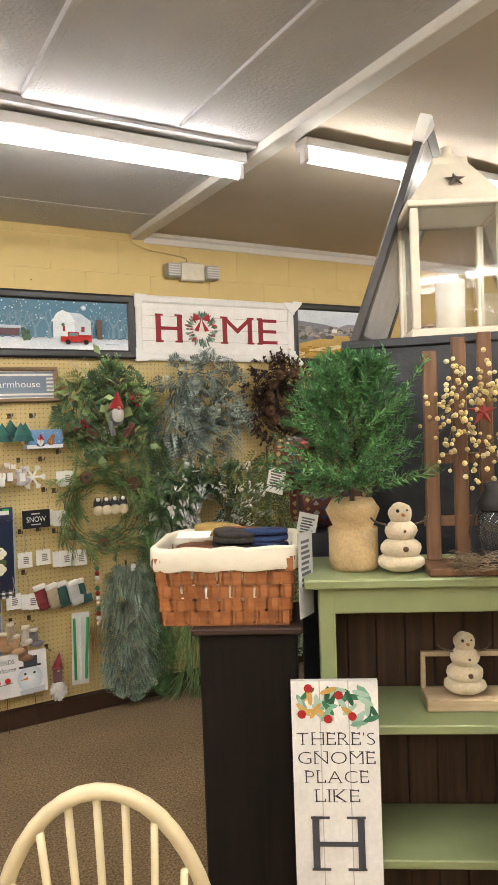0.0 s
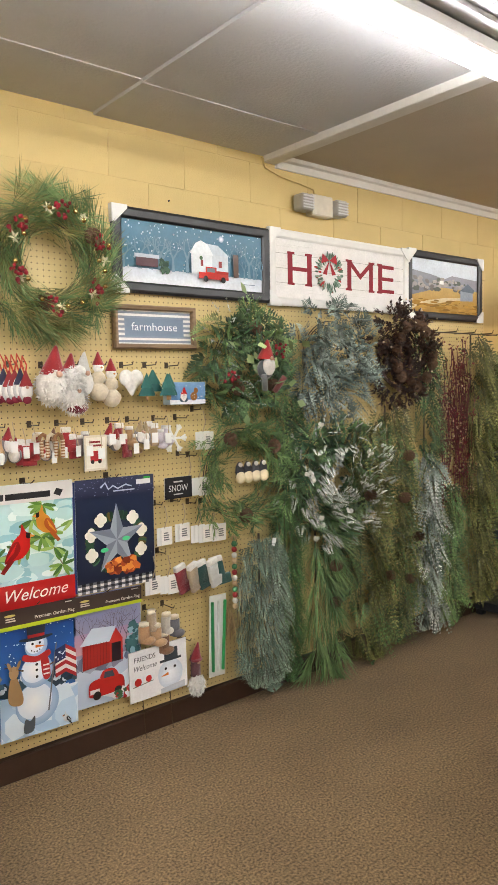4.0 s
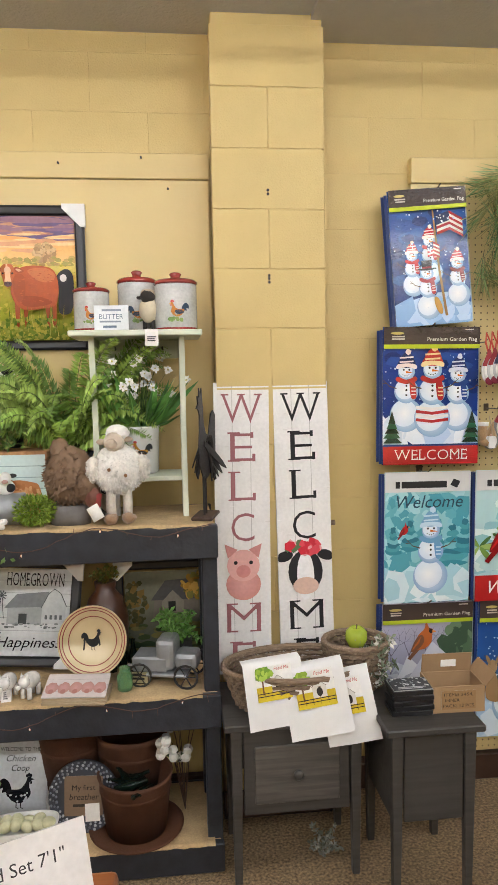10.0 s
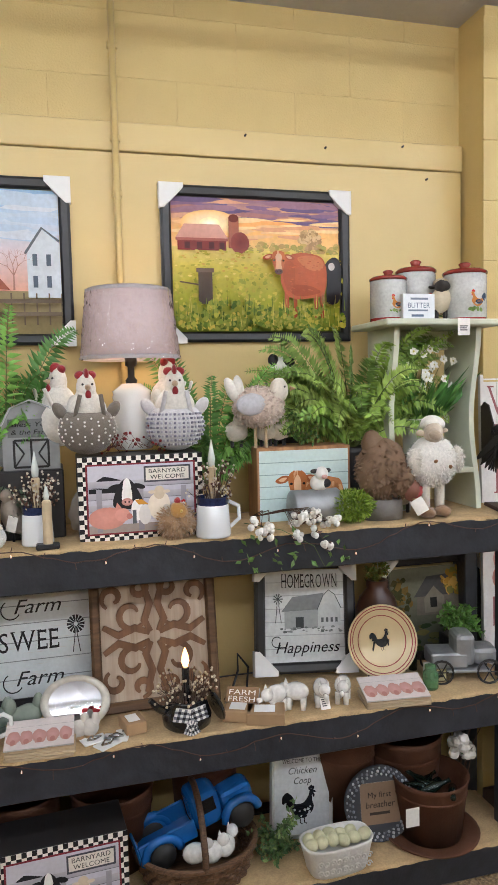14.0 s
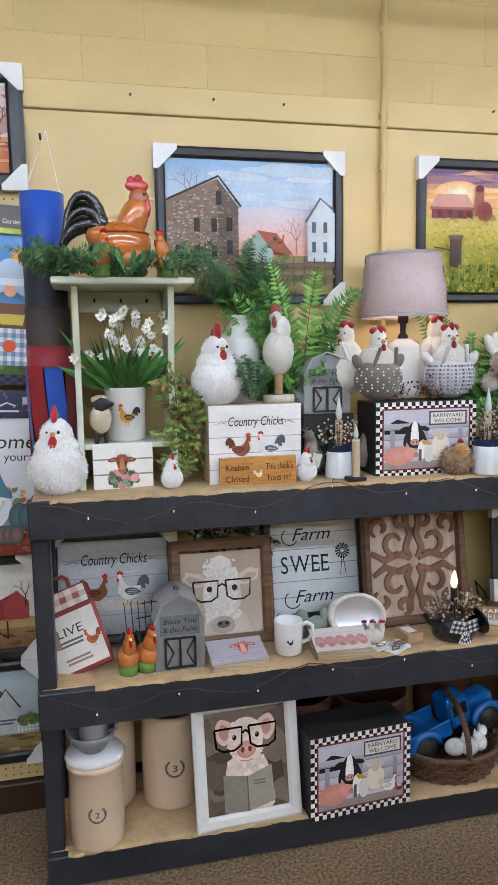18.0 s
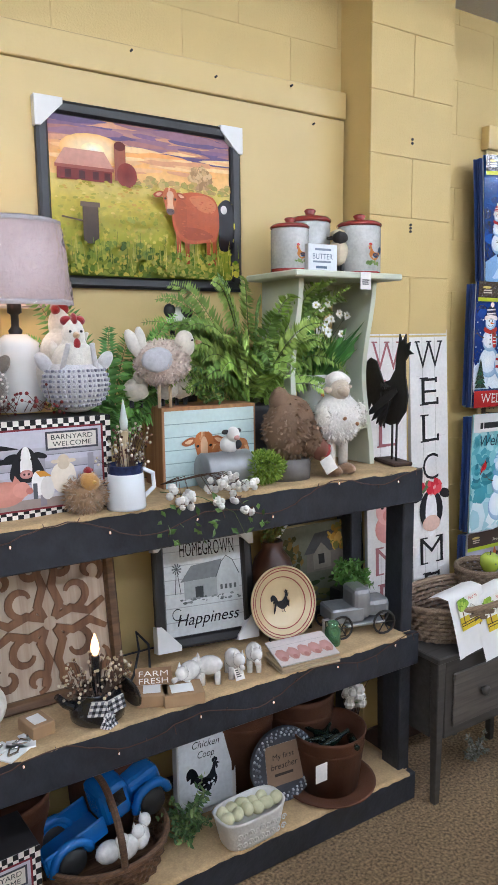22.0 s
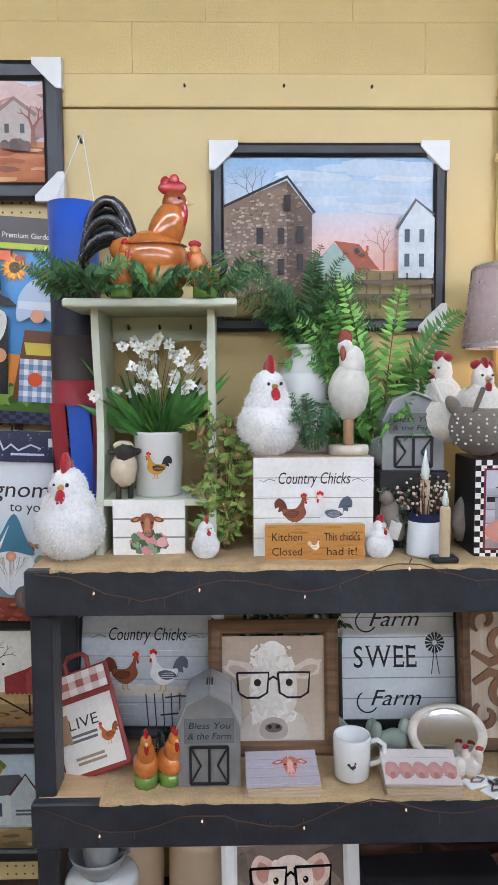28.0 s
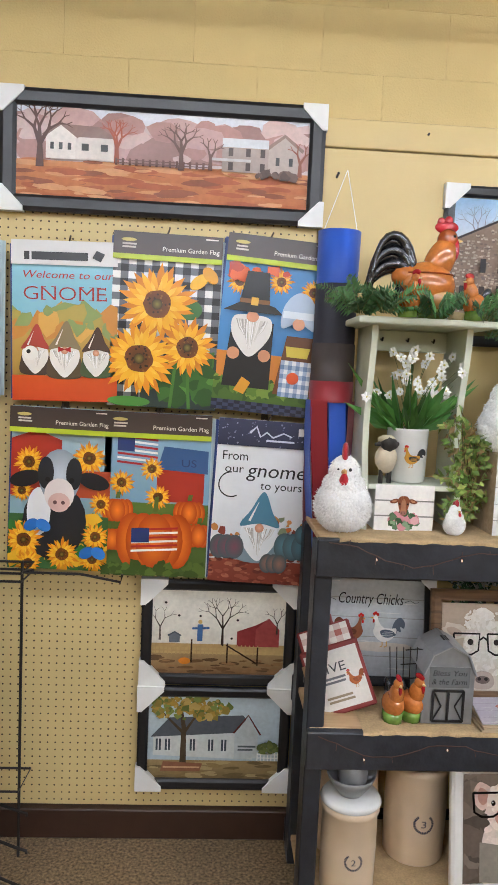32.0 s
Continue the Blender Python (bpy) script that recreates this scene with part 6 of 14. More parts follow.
flag(0.201, 0.755, 0.335, 0.545, a, "snowman with flag garden flag", 1.0, 0, 3)

a = Art(0.325, 0.50, "b8a8b8", 58, "7f88b0")
a.rect(0, 0.48, 1, 0.66, "c99aa0", "a890b0").rect(0, 0, 1, 0.42, "b4c4da", "ccd8e6").clump(0.5, 0.40, 0.55, 0.04, 40, 0.08, ["8a8ca4", "a8b0c4", "6f7890"])
for i in range(7):
    a.bare_tree(a.rng.random(), 0.42, 0.38, "5a4e58", 3)
a.clump(0.88, 0.50, 0.10, 0.18, 60, 0.04, ["2f5a60", "8fb4c0", "3f6a6c"]).poly([(0.10, 0.34), (0.50, 0.36), (0.50, 0.56), (0.10, 0.58)], "9a2622").poly([(0.50, 0.36), (0.70, 0.36), (0.70, 0.56), (0.60, 0.66), (0.50, 0.56)], "b8302a").poly([(0.06, 0.56), (0.24, 0.70), (0.60, 0.68), (0.50, 0.55)], "c4d0dc").rect(0.53, 0.36, 0.67, 0.53, "2a2028")
for i in range(8):
    a.rect(0.12 + 0.047 * i, 0.36, 0.125 + 0.047 * i, 0.56, "741a1a")
a.poly([(0.28, 0.10), (1.0, 0.34), (1.0, 0.22), (0.6, 0.02)], "dfe6ee").blob([(0.18, 0.12), (0.20, 0.21), (0.36, 0.24), (0.66, 0.23), (0.72, 0.14), (0.66, 0.09), (0.24, 0.08)], "b0221f").blob([(0.36, 0.22), (0.40, 0.30), (0.56, 0.30), (0.62, 0.22)], "b82a26").poly([(0.40, 0.23), (0.42, 0.285), (0.54, 0.285), (0.57, 0.23)], "3c4854").rect(0.2, 0.11, 0.34, 0.15, "d4d4d8").ell(0.30, 0.09, 0.06, "1a1a1c").ell(0.62, 0.09, 0.06, "1a1a1c").clump(0.8, 0.05, 0.25, 0.05, 60, 0.03, ["2f5a3c", "b02a2c", "e4e8ea", "3c6c44"])
header_brown(a)
flag(0.525, 0.745, 0.325, 0.50, a, "red covered bridge winter garden flag", 1.0, 0, 1)

a = Art(0.31, 0.235, "e6e6e8", 59)
a.text("FRIENDS", 0.27, 0.78, 0.10, "33363a", fit=0.36).text("Welcome", 0.26, 0.60, 0.11, "4a5056", fit=0.40, shear=0.3).ell(0.70, 0.36, 0.22, "f4f6fa", 0.30, edge="c9d4e0").rect(0.52, 0.62, 0.90, 0.67, "3a4048").rect(0.60, 0.66, 0.84, 0.88, "3f464e").poly([(0.66, 0.40), (0.52, 0.34), (0.67, 0.34)], "e0822c").ell(0.62, 0.48, 0.022, "16181a").ell(0.78, 0.48, 0.022, "16181a").line([(0.05, 0.30), (0.40, 0.34)], 0.012, "5a4a40").ell(0.14, 0.38, 0.06, "c22a28").ell(0.32, 0.40, 0.05, "c22a28").poly([(0.52, 0.0), (0.95, 0.0), (0.95, 0.14), (0.52, 0.10)], "b9bec6")
signboard(0.771, 0.212, WALL_Y - 0.125, a, "white snowman sign reading Friends Welcome", roll=-1.0, thick=0.006)

# ---------------------------------------------------------------- welcome boards on the pilaster
def welcome(cx, c1, face, label, roll):
    a = Art(0.196, 1.04, "e6e3e0", 60 + face)
    for x in (0.33, 0.66):
        a.rect(x - 0.006, 0, x + 0.006, 1, "bdb9b4")
    a.scatter(0, 0, 1, 1, 30, 0.05, ["dcd8d4", "efedea"], flat=0.15)
    for s, y in (("W", 0.862), ("E", 0.732), ("L", 0.598), ("C", 0.458), ("M", 0.145), ("E", 0.012)):
        a.serif(s, 0.5, y, 0.100, c1, {"W": 0.70, "M": 0.62}.get(s, 0.42))
    if face == 0:
        a.ell(0.5, 0.31, 0.32, "d9a09a", 0.055, edge="cf9088").ell(0.5, 0.375, 0.30, "dfaaa4", 0.055).poly([(0.22, 0.40), (0.16, 0.45), (0.40, 0.43)], "c98a84").poly([(0.78, 0.40), (0.84, 0.45), (0.60, 0.43)], "c98a84").ell(0.5, 0.355, 0.13, "d08a84", 0.022).ell(0.36, 0.385, 0.035, "1c1614").ell(0.64, 0.385, 0.035, "1c1614")
    else:
        a.ell(0.5, 0.345, 0.32, "232327", 0.075).ell(0.5, 0.33, 0.16, "eceaea", 0.085).ell(0.5, 0.295, 0.24, "dcb9a8", 0.03).ell(0.12, 0.40, 0.16, "1f1f23", 0.018, rot=0.3).ell(0.88, 0.40, 0.16, "1f1f23", 0.018, rot=-0.3)
        a.clump(0.5, 0.43, 0.32, 0.018, 34, 0.07, ["c9283a", "d94a54", "5f7a50", "e0a0a0"])
    return signboard(cx, 0.568, 3.925, a, label, lean=2.6, roll=roll, thick=0.015)


welcome(-0.874, "9c6468", 0, "tall white plank WELCOME sign with a pig", 0.6)
welcome(-0.642, "1d1d20", 1, "tall white plank WELCOME sign with a cow", -0.6)

# ---------------------------------------------------------------- greenery
foliage = mat("foliage", (0.1, 0.2, 0.1), rough=0.5, var=0.3, scale=40, bump=0, attr=True)
petal = mat("petal", (0.8, 0.8, 0.8), rough=0.6, var=0.08, scale=60, bump=0, attr=True)
bark = mat("bark", (0.10, 0.06, 0.035), rough=0.9, var=0.3, scale=60, bump=0.6)


class Plant:
    """Collects leaves, stems and small balls into one mesh with a colour for each piece."""

    def __init__(self, seed=1):
        self.v, self.f, self.c, self.n = [], [], [], 0
        self.r = np.random.RandomState(seed)

    def tones(self, n, cols, lo=0.75, hi=1.3):
        """A colour for each of n sprays, picked from a palette."""
        return np.array(cols)[self.r.randint(0, len(cols), n)] * self.r.uniform(lo, hi, (n, 1))

    def leaves(self, P, D, L, W, cols, fold=0.15, wide=0.45, face=None, tone=None, vary=(0.7, 1.25)):
        """Pointed leaves: base points, directions, lengths, widths; colours picked from a palette, or given as tones;
        face: the way that they turn."""
        P, D = np.asarray(P, float).reshape(-1, 3), np.asarray(D, float).reshape(-1, 3)
        n = len(P)
        if n == 0:
            return self
        D = D / (np.linalg.norm(D, axis=1, keepdims=True) + 1e-9)
        U = np.cross(D, self.r.normal(size=(n, 3)) if face is None else face + self.r.normal(size=(n, 3)) * 0.22)
        U /= np.linalg.norm(U, axis=1, keepdims=True) + 1e-9
        N = np.cross(D, U)
        L = np.broadcast_to(np.asarray(L, float), (n,))[:, None] * self.r.uniform(0.75, 1.2, (n, 1))
        W = np.broadcast_to(np.asarray(W, float), (n,))[:, None] * self.r.uniform(0.8, 1.2, (n, 1))
        mid = P + D * L * wide
        v = np.stack([P, mid + U * W / 2 + N * W * fold, P + D * L, mid - U * W / 2 + N * W * fold], 1).reshape(-1, 3)
        f = (np.arange(n) * 4)[:, None] + np.array([0, 1, 2, 3])
        pal = np.array(cols)
        c = (pal[self.r.randint(0, len(pal), n)] if tone is None else tone) * self.r.uniform(*vary, (n, 1))
        self.v.append(v)
        self.f.append(f + self.n)
        self.c.append(np.repeat(c, 4, 0))
        self.n += 4 * n
        return self

    def stem(self, pts, w, col):
        """A thin four-sided stalk along a line."""
        pts = np.asarray(pts, float)
        k = len(pts)
        d = np.gradient(pts, axis=0)
        u = np.cross(d, [0.3, 0.5, 0.8])
        u /= np.linalg.norm(u, axis=1, keepdims=True) + 1e-9
        q = np.cross(d, u)
        q /= np.linalg.norm(q, axis=1, keepdims=True) + 1e-9
        tap = np.linspace(1, 0.5, k)[:, None] * w
        ring = np.stack([pts + u * tap, pts + q * tap, pts - u * tap, pts - q * tap], 1).reshape(-1, 3)
        f = [(4 * i + a, 4 * i + (a + 1) % 4, 4 * i + 4 + (a + 1) % 4, 4 * i + 4 + a) for i in range(k - 1) for a in range(4)]
        self.v.append(ring)
        self.f.append(np.array(f) + self.n)
        self.c.append(np.tile(np.array(col, float), (4 * k, 1)))
        self.n += 4 * k
        return self

    def balls(self, P, r, cols):
        """Small faceted balls (berries, buds)."""
        P = np.asarray(P, float).reshape(-1, 3)
        lat, lon = 4, 7
        V = [(0, 0, 1)] + [(math.sin(math.pi * i / lat) * math.cos(2 * math.pi * j / lon), math.sin(math.pi * i / lat) * math.sin(2 * math.pi * j / lon), math.cos(math.pi * i / lat)) for i in range(1, lat) for j in range(lon)] + [(0, 0, -1)]
        F = []
        for j in range(lon):
            k = (j + 1) % lon
            F.append((0, 1 + j, 1 + k, 1 + k))
            F.append((len(V) - 1, 1 + (lat - 2) * lon + k, 1 + (lat - 2) * lon + j, 1 + (lat - 2) * lon + j))
            for i in range(lat - 2):
                F.append((1 + i * lon + j, 1 + (i + 1) * lon + j, 1 + (i + 1) * lon + k, 1 + i * lon + k))
        V, pal = np.array(V), np.array(cols)
        for p in P:
            s = r * self.r.uniform(0.8, 1.2)
            self.v.append(V * s + p)
            self.f.append(np.array(F) + self.n)
            self.c.append(np.tile(pal[self.r.randint(len(pal))] * self.r.uniform(0.8, 1.2), (len(V), 1)))
            self.n += len(V)
        return self

    def sprigs(self, B, D, S, m, nl, nw, cols, spread=0.9, droop=0.0, stem=None):
        """Needle sprigs: bases B, directions D, stem length S, m needles each of length nl and width nw."""
        B, D = np.asarray(B, float), np.asarray(D, float)
        D = D / (np.linalg.norm(D, axis=1, keepdims=True) + 1e-9)
        n = len(B)
        t = (np.arange(m) + self.r.uniform(0, 1, (n, m))) / m
        S = np.broadcast_to(np.asarray(S, float), (n,))
        pts = B[:, None, :] + D[:, None, :] * (t * S[:, None])[..., None]
        pts[..., 2] -= droop * (t * S[:, None]) ** 2 / np.maximum(S[:, None], 1e-6)
        side = self.r.normal(size=(n, m, 3))
        side -= (side * D[:, None, :]).sum(-1, keepdims=True) * D[:, None, :]
        side /= np.linalg.norm(side, axis=-1, keepdims=True) + 1e-9
        nd = D[:, None, :] * self.r.uniform(0.5, 1.0, (n, m, 1)) + side * spread * self.r.uniform(0.5, 1.1, (n, m, 1))
        nd[..., 2] -= droop * 0.5
        self.leaves(pts.reshape(-1, 3), nd.reshape(-1, 3), nl, nw, cols, tone=np.repeat(self.tones(n, cols), m, 0), vary=(0.82, 1.15))
        if stem is not None:
            for i in range(n):
                e = B[i] + D[i] * S[i]
                mid = B[i] + D[i] * S[i] * 0.5
                mid[2] -= droop * S[i] * 0.25
                e[2] -= droop * S[i]
                self.stem([B[i], mid, e], 0.0012, stem)
        return self

    def sprays(self, B, D, S, pairs, plen, q, cols, droop=0.2, leaf=0.66, stem=(0.06, 0.05, 0.02), wr=0.42):
        """Flat feathery sprays (fir, cedar): each a stalk with paired side twigs of small leaves, turned to the room."""
        B, D = np.asarray(B, float), np.asarray(D, float)
        D = D / (np.linalg.norm(D, axis=1, keepdims=True) + 1e-9)
        n = len(B)
        S = np.broadcast_to(np.asarray(S, float), (n,))
        N = np.array([0, -1.0, 0.25]) + self.r.normal(size=(n, 3)) * 0.45
        A = np.cross(D, N)
        A /= np.linalg.norm(A, axis=1, keepdims=True) + 1e-9
        s = (np.arange(pairs) + 0.6) / pairs
        pt = B[:, None] + D[:, None] * (S[:, None] * s)[..., None]
        pt[..., 2] -= droop * S[:, None] * s ** 2
        dd = D[:, None] - np.array([0, 0, 1.0]) * (2 * droop * s)[None, :, None]
        dd /= np.linalg.norm(dd, axis=-1, keepdims=True)
        ln = plen * (1.05 - 0.8 * s)
        P, W, L = [], [], []
        for sg in (-1, 1):
            w = A[:, None] * sg + dd * 0.38
            w /= np.linalg.norm(w, axis=-1, keepdims=True)
            for k in range(q):
                u = (k + 0.4) / q
                for s2 in (-1, 1):
                    P.append(pt + w * (ln * u)[None, :, None])
                    W.append(w * 0.8 + dd * 0.75 * s2 * (1 if s2 > 0 else 0.6))
                    L.append(np.broadcast_to(leaf * ln * (1.15 - 0.6 * u), (n, pairs)))
            P.append(pt + w * (ln * 0.85)[None, :, None])
            W.append(w)
            L.append(np.broadcast_to(leaf * ln, (n, pairs)))
        k = len(P)
        P, W, L = (np.stack(v) for v in (P, W, L))
        L = L.reshape(-1)
        # paler new tips, and bases darkened to put gap shade into the colour
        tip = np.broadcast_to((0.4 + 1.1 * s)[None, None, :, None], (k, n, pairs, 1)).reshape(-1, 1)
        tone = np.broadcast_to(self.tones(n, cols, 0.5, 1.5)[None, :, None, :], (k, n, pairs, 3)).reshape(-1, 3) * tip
        face = np.broadcast_to(N[None, :, None, :], (k, n, pairs, 3)).reshape(-1, 3)
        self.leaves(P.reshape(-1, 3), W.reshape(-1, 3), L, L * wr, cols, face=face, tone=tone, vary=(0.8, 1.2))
        for i in range(n):
            self.stem(np.concatenate([B[i:i + 1], pt[i, ::max(1, pairs // 3)]]), 0.0016, stem)
        return self

    def frond(self, base, tip, lift, pairs, plen, pw, cols, leaflets=6, stem=(0.10, 0.13, 0.03)):
        """A fern frond: an arched stalk with paired, toothed side leaves."""
        base, tip = np.array(base, float), np.array(tip, float)
        t = np.linspace(0, 1, 12)
        line = base + (tip - base) * t[:, None] + np.outer(np.sin(t * math.pi * 0.72) * lift * 1.35, [0, 0, 1])
        self.stem(line, 0.0016, stem)
        d = np.gradient(line, axis=0)
        B, D, L = [], [], []
        across = np.cross(tip - base, np.array([0, -0.85, 0.45]) + self.r.normal(size=3) * 0.3)
        across /= np.linalg.norm(across) + 1e-9
        for i in range(pairs):
            s = 0.12 + 0.87 * i / pairs
            p = np.array([np.interp(s, t, line[:, k]) for k in range(3)])
            dd = np.array([np.interp(s, t, d[:, k]) for k in range(3)])
            dd /= np.linalg.norm(dd) + 1e-9
            ln = plen * (1 - abs(s - 0.35) ** 1.4 * 1.35)
            for sg in (-1, 1):
                w = across * sg + dd * 0.45 + np.array([0, 0, -0.12])
                w /= np.linalg.norm(w)
                if leaflets <= 1:
                    B.append(p), D.append(w), L.append(ln)
                else:
                    for q in range(leaflets):
                        u = (q + 0.3) / leaflets
                        for s2 in (-1, 1):
                            B.append(p + w * ln * u)
                            D.append(w * 0.75 + dd * s2 * 0.8)
                            L.append(ln * 0.34 * (1.05 - u))
        self.leaves(B, D, np.maximum(L, 0.003), np.maximum(np.array(L) * (0.5 if leaflets > 1 else pw / plen), 0.002), cols, 0.1, 0.3, face=np.cross(across, tip - base), tone=self.tones(1, cols), vary=(0.85, 1.15))
        return self

    def mesh(self, name, material):
        me = bpy.data.meshes.new(name)
        v, f, c = np.concatenate(self.v), [], np.concatenate(self.c)
        for a in self.f:
            f += [tuple(dict.fromkeys(q)) for q in a.tolist()]
        me.from_pydata(v.tolist(), [], f)
        col = me.color_attributes.new("Col", "FLOAT_COLOR", "POINT")
        col.data.foreach_set("color", np.concatenate([c, np.ones((len(c), 1))], 1).ravel())
        me.materials.append(material)
        return me


def plant_part(name, plant, parent, material=None, label=""):
    return part(name, plant.mesh(name, material or foliage), None, parent, label)


GREEN = [(0.12, 0.22, 0.08), (0.085, 0.165, 0.06), (0.18, 0.28, 0.10)]
DEEP = [(0.045, 0.105, 0.05), (0.07, 0.15, 0.065), (0.12, 0.21, 0.085)]
BLUE = [(0.20, 0.26, 0.225), (0.28, 0.345, 0.30), (0.14, 0.195, 0.165), (0.38, 0.45, 0.40)]
OLIVE = [(0.18, 0.19, 0.055), (0.27, 0.265, 0.09), (0.125, 0.14, 0.045)]
FROST = [(0.42, 0.48, 0.42), (0.20, 0.28, 0.18), (0.66, 0.69, 0.64), (0.11, 0.18, 0.09)]
PINE = [(0.15, 0.26, 0.09), (0.22, 0.34, 0.13), (0.10, 0.19, 0.065)]
cone_brown = mat("pine_cone", (0.13, 0.070, 0.040), rough=0.8, var=0.4, scale=80)
berry_red = mat("berry", (0.30, 0.012, 0.02), rough=0.3, var=0.2)
gold = mat("gold_bell", (0.70, 0.52, 0.22), rough=0.25, metal=1.0, var=0.1)


def pine_cone(parent, at, r=0.03, tilt=(60, 0, 0)):
    """A cone of overlapping scales."""
    bm = bmesh.new()
    for row in range(7):
        z = r * 2.2 * row / 7
        rr = r * (0.55 + 0.9 * math.sin(math.pi * (row + 1.2) / 8.5))
        for k in range(9):
            a = 2 * math.pi * (k + 0.5 * (row % 2)) / 9
            c, s = math.cos(a), math.sin(a)
            b = [(0.35 * rr * c, 0.35 * rr * s, z), (rr * math.cos(a - 0.3), rr * math.sin(a - 0.3), z + 0.2 * r), (rr * 1.12 * c, rr * 1.12 * s, z + 0.34 * r), (rr * math.cos(a + 0.3), rr * math.sin(a + 0.3), z + 0.2 * r)]
            bm.faces.new([bm.verts.new(p) for p in b])
    lathe([(0, 0), (0.5 * r, 0.1 * r), (0.62 * r, r), (0.3 * r, 2.1 * r), (0, 2.3 * r)], 8, bm)
    ob = part("pine_cone", bm, cone_brown, parent, "brown pine cone")
    ob.matrix_basis = pose(*at, *tilt)
    return ob


def ring_points(P, n, R, r, front=1.0):
    """Random places on a wreath's ring (in the x-z plane) and outward directions."""
    a = P.r.uniform(0, 2 * math.pi, n)
    b = P.r.uniform(-math.pi, math.pi, n)
    q = r * np.sqrt(P.r.uniform(0.1, 1, n))
    rad = R + q * np.cos(b)
    pos = np.stack([rad * np.cos(a), -np.abs(q * np.sin(b)) * front, rad * np.sin(a)], 1)
    away = np.where(np.cos(b) < 0, 0.3, 1.0) * np.cos(b)
    out = np.stack([np.cos(a) * away, -np.abs(np.sin(b)), np.sin(a) * away], 1)
    tan = np.stack([-np.sin(a), np.zeros(n), np.cos(a)], 1)
    return pos, out, tan


def wreath(cx, z, R, r, label, pal, n=240, S=0.10, m=26, nl=0.03, nw=0.003, seed=1, along=0.7, y=WALL_Y - 0.08, droop=0.0, cones=0, berries=0, bells=0, blooms=0, flat=False, spread=0.8, lift=1.05, leaf=0.85):
    t = thing("wreath", (cx, y, z), label=label, category="wreath", group="wreaths on the pegboard")
    P = Plant(seed)
    pos, out, tan = ring_points(P, n, R, r)
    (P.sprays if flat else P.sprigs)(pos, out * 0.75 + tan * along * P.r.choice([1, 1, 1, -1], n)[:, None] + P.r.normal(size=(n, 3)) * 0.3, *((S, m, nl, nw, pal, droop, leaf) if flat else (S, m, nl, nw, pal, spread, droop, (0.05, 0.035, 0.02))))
    for k in range(3):
        a = np.linspace(0, 2 * math.pi, 40)
        P.stem(np.stack([(R + 0.02 * k - 0.02) * np.cos(a), 0.0 * a - 0.01 * k, (R + 0.02 * k - 0.02) * np.sin(a)], 1), 0.0035, (0.05, 0.035, 0.02))
    plant_part("evergreen", P, t)
    for i in range(cones):
        a = 2.4 * i + seed
        pine_cone(t, (R * math.cos(a), -r * 0.95, R * math.sin(a)), 0.024, (70 + 20 * math.sin(i), 15 * i, 0))
    if berries:
        for i in range(berries):
            Q = Plant(seed + 7 + i)
            a = 2 * math.pi * i / berries + 0.4
            c = np.array([R * math.cos(a), -r * lift, R * math.sin(a)])
            Q.balls(c + Q.r.normal(size=(14, 3)) * 0.018, 0.0085, [(0.34, 0.015, 0.03), (0.22, 0.01, 0.02)])
            plant_part("berry_cluster", Q, t, petal, "dark red berry cluster")
    if bells:
        for i in range(bells):
            a = 2 * math.pi * (i * 0.382)
            part("bell", ball((R * math.cos(a) * (0.85 + 0.3 * (i % 3) / 2), -r * lift * 1.05, R * math.sin(a)), 0.010, None, 8, 6), gold, t, "small gold bell", True)
    if blooms:
        for i in range(blooms):
            Q = Plant(seed + 9 + i)
            a = 2 * math.pi * (i * 0.291)
            c = np.array([R * math.cos(a), -r * lift, R * math.sin(a)])
            for k in range(6):
                b = k * 1.047
                Q.leaves([c], [[math.cos(b), -0.3, math.sin(b)]], 0.028, 0.012, [(0.66, 0.62, 0.42)])
            plant_part("star_flower", Q, t, petal, "cream star flower")
    return t


wreath(0.315, 2.155, 0.190, 0.085, "large long-needle pine wreath with red berries and bells", PINE + OLIVE[:2], 230, 0.09, 20, 0.115, 0.0036, 61, 1.8, berries=6, bells=14, blooms=7, cones=2, spread=0.35, lift=1.75)
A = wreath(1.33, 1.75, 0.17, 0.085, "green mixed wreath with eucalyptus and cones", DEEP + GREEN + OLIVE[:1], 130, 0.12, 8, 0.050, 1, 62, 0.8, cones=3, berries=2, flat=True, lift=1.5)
P = Plant(621)
pos, out, tan = ring_points(P, 90, 0.17, 0.09)
pos, out = pos[:16] + [0.03, 0, 0.03], out[:16]
for k in range(16):
    Q = Plant(780 + k)
    Q.leaves(pos[k] + out[k] * 0.07 - [0, 0.11, 0], out[k] + tan[k] * 0.4, 0.062, 0.062, [(0.22, 0.31, 0.13), (0.31, 0.40, 0.18)], 0.05, 0.5, face=np.array([[0, -1.0, 0.3]]))
    plant_part("eucalyptus_leaf", Q, A, None, "round grey-green leaf")
P = Plant(622)
pos, out, tan = ring_points(P, 60, 0.19, 0.09)
P.sprigs(pos[pos[:, 0] < 0], (out + tan * 0.3)[pos[:, 0] < 0], 0.08, 12, 0.014, 0.006, [(0.7, 0.73, 0.7), (0.5, 0.55, 0.52)])
tagged(plant_part("frosting", P, A, None, "frosted white sprigs"), "frosted white sprigs", kind="stuff")
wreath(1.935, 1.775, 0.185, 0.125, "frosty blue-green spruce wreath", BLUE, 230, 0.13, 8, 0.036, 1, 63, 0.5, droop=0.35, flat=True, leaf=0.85)
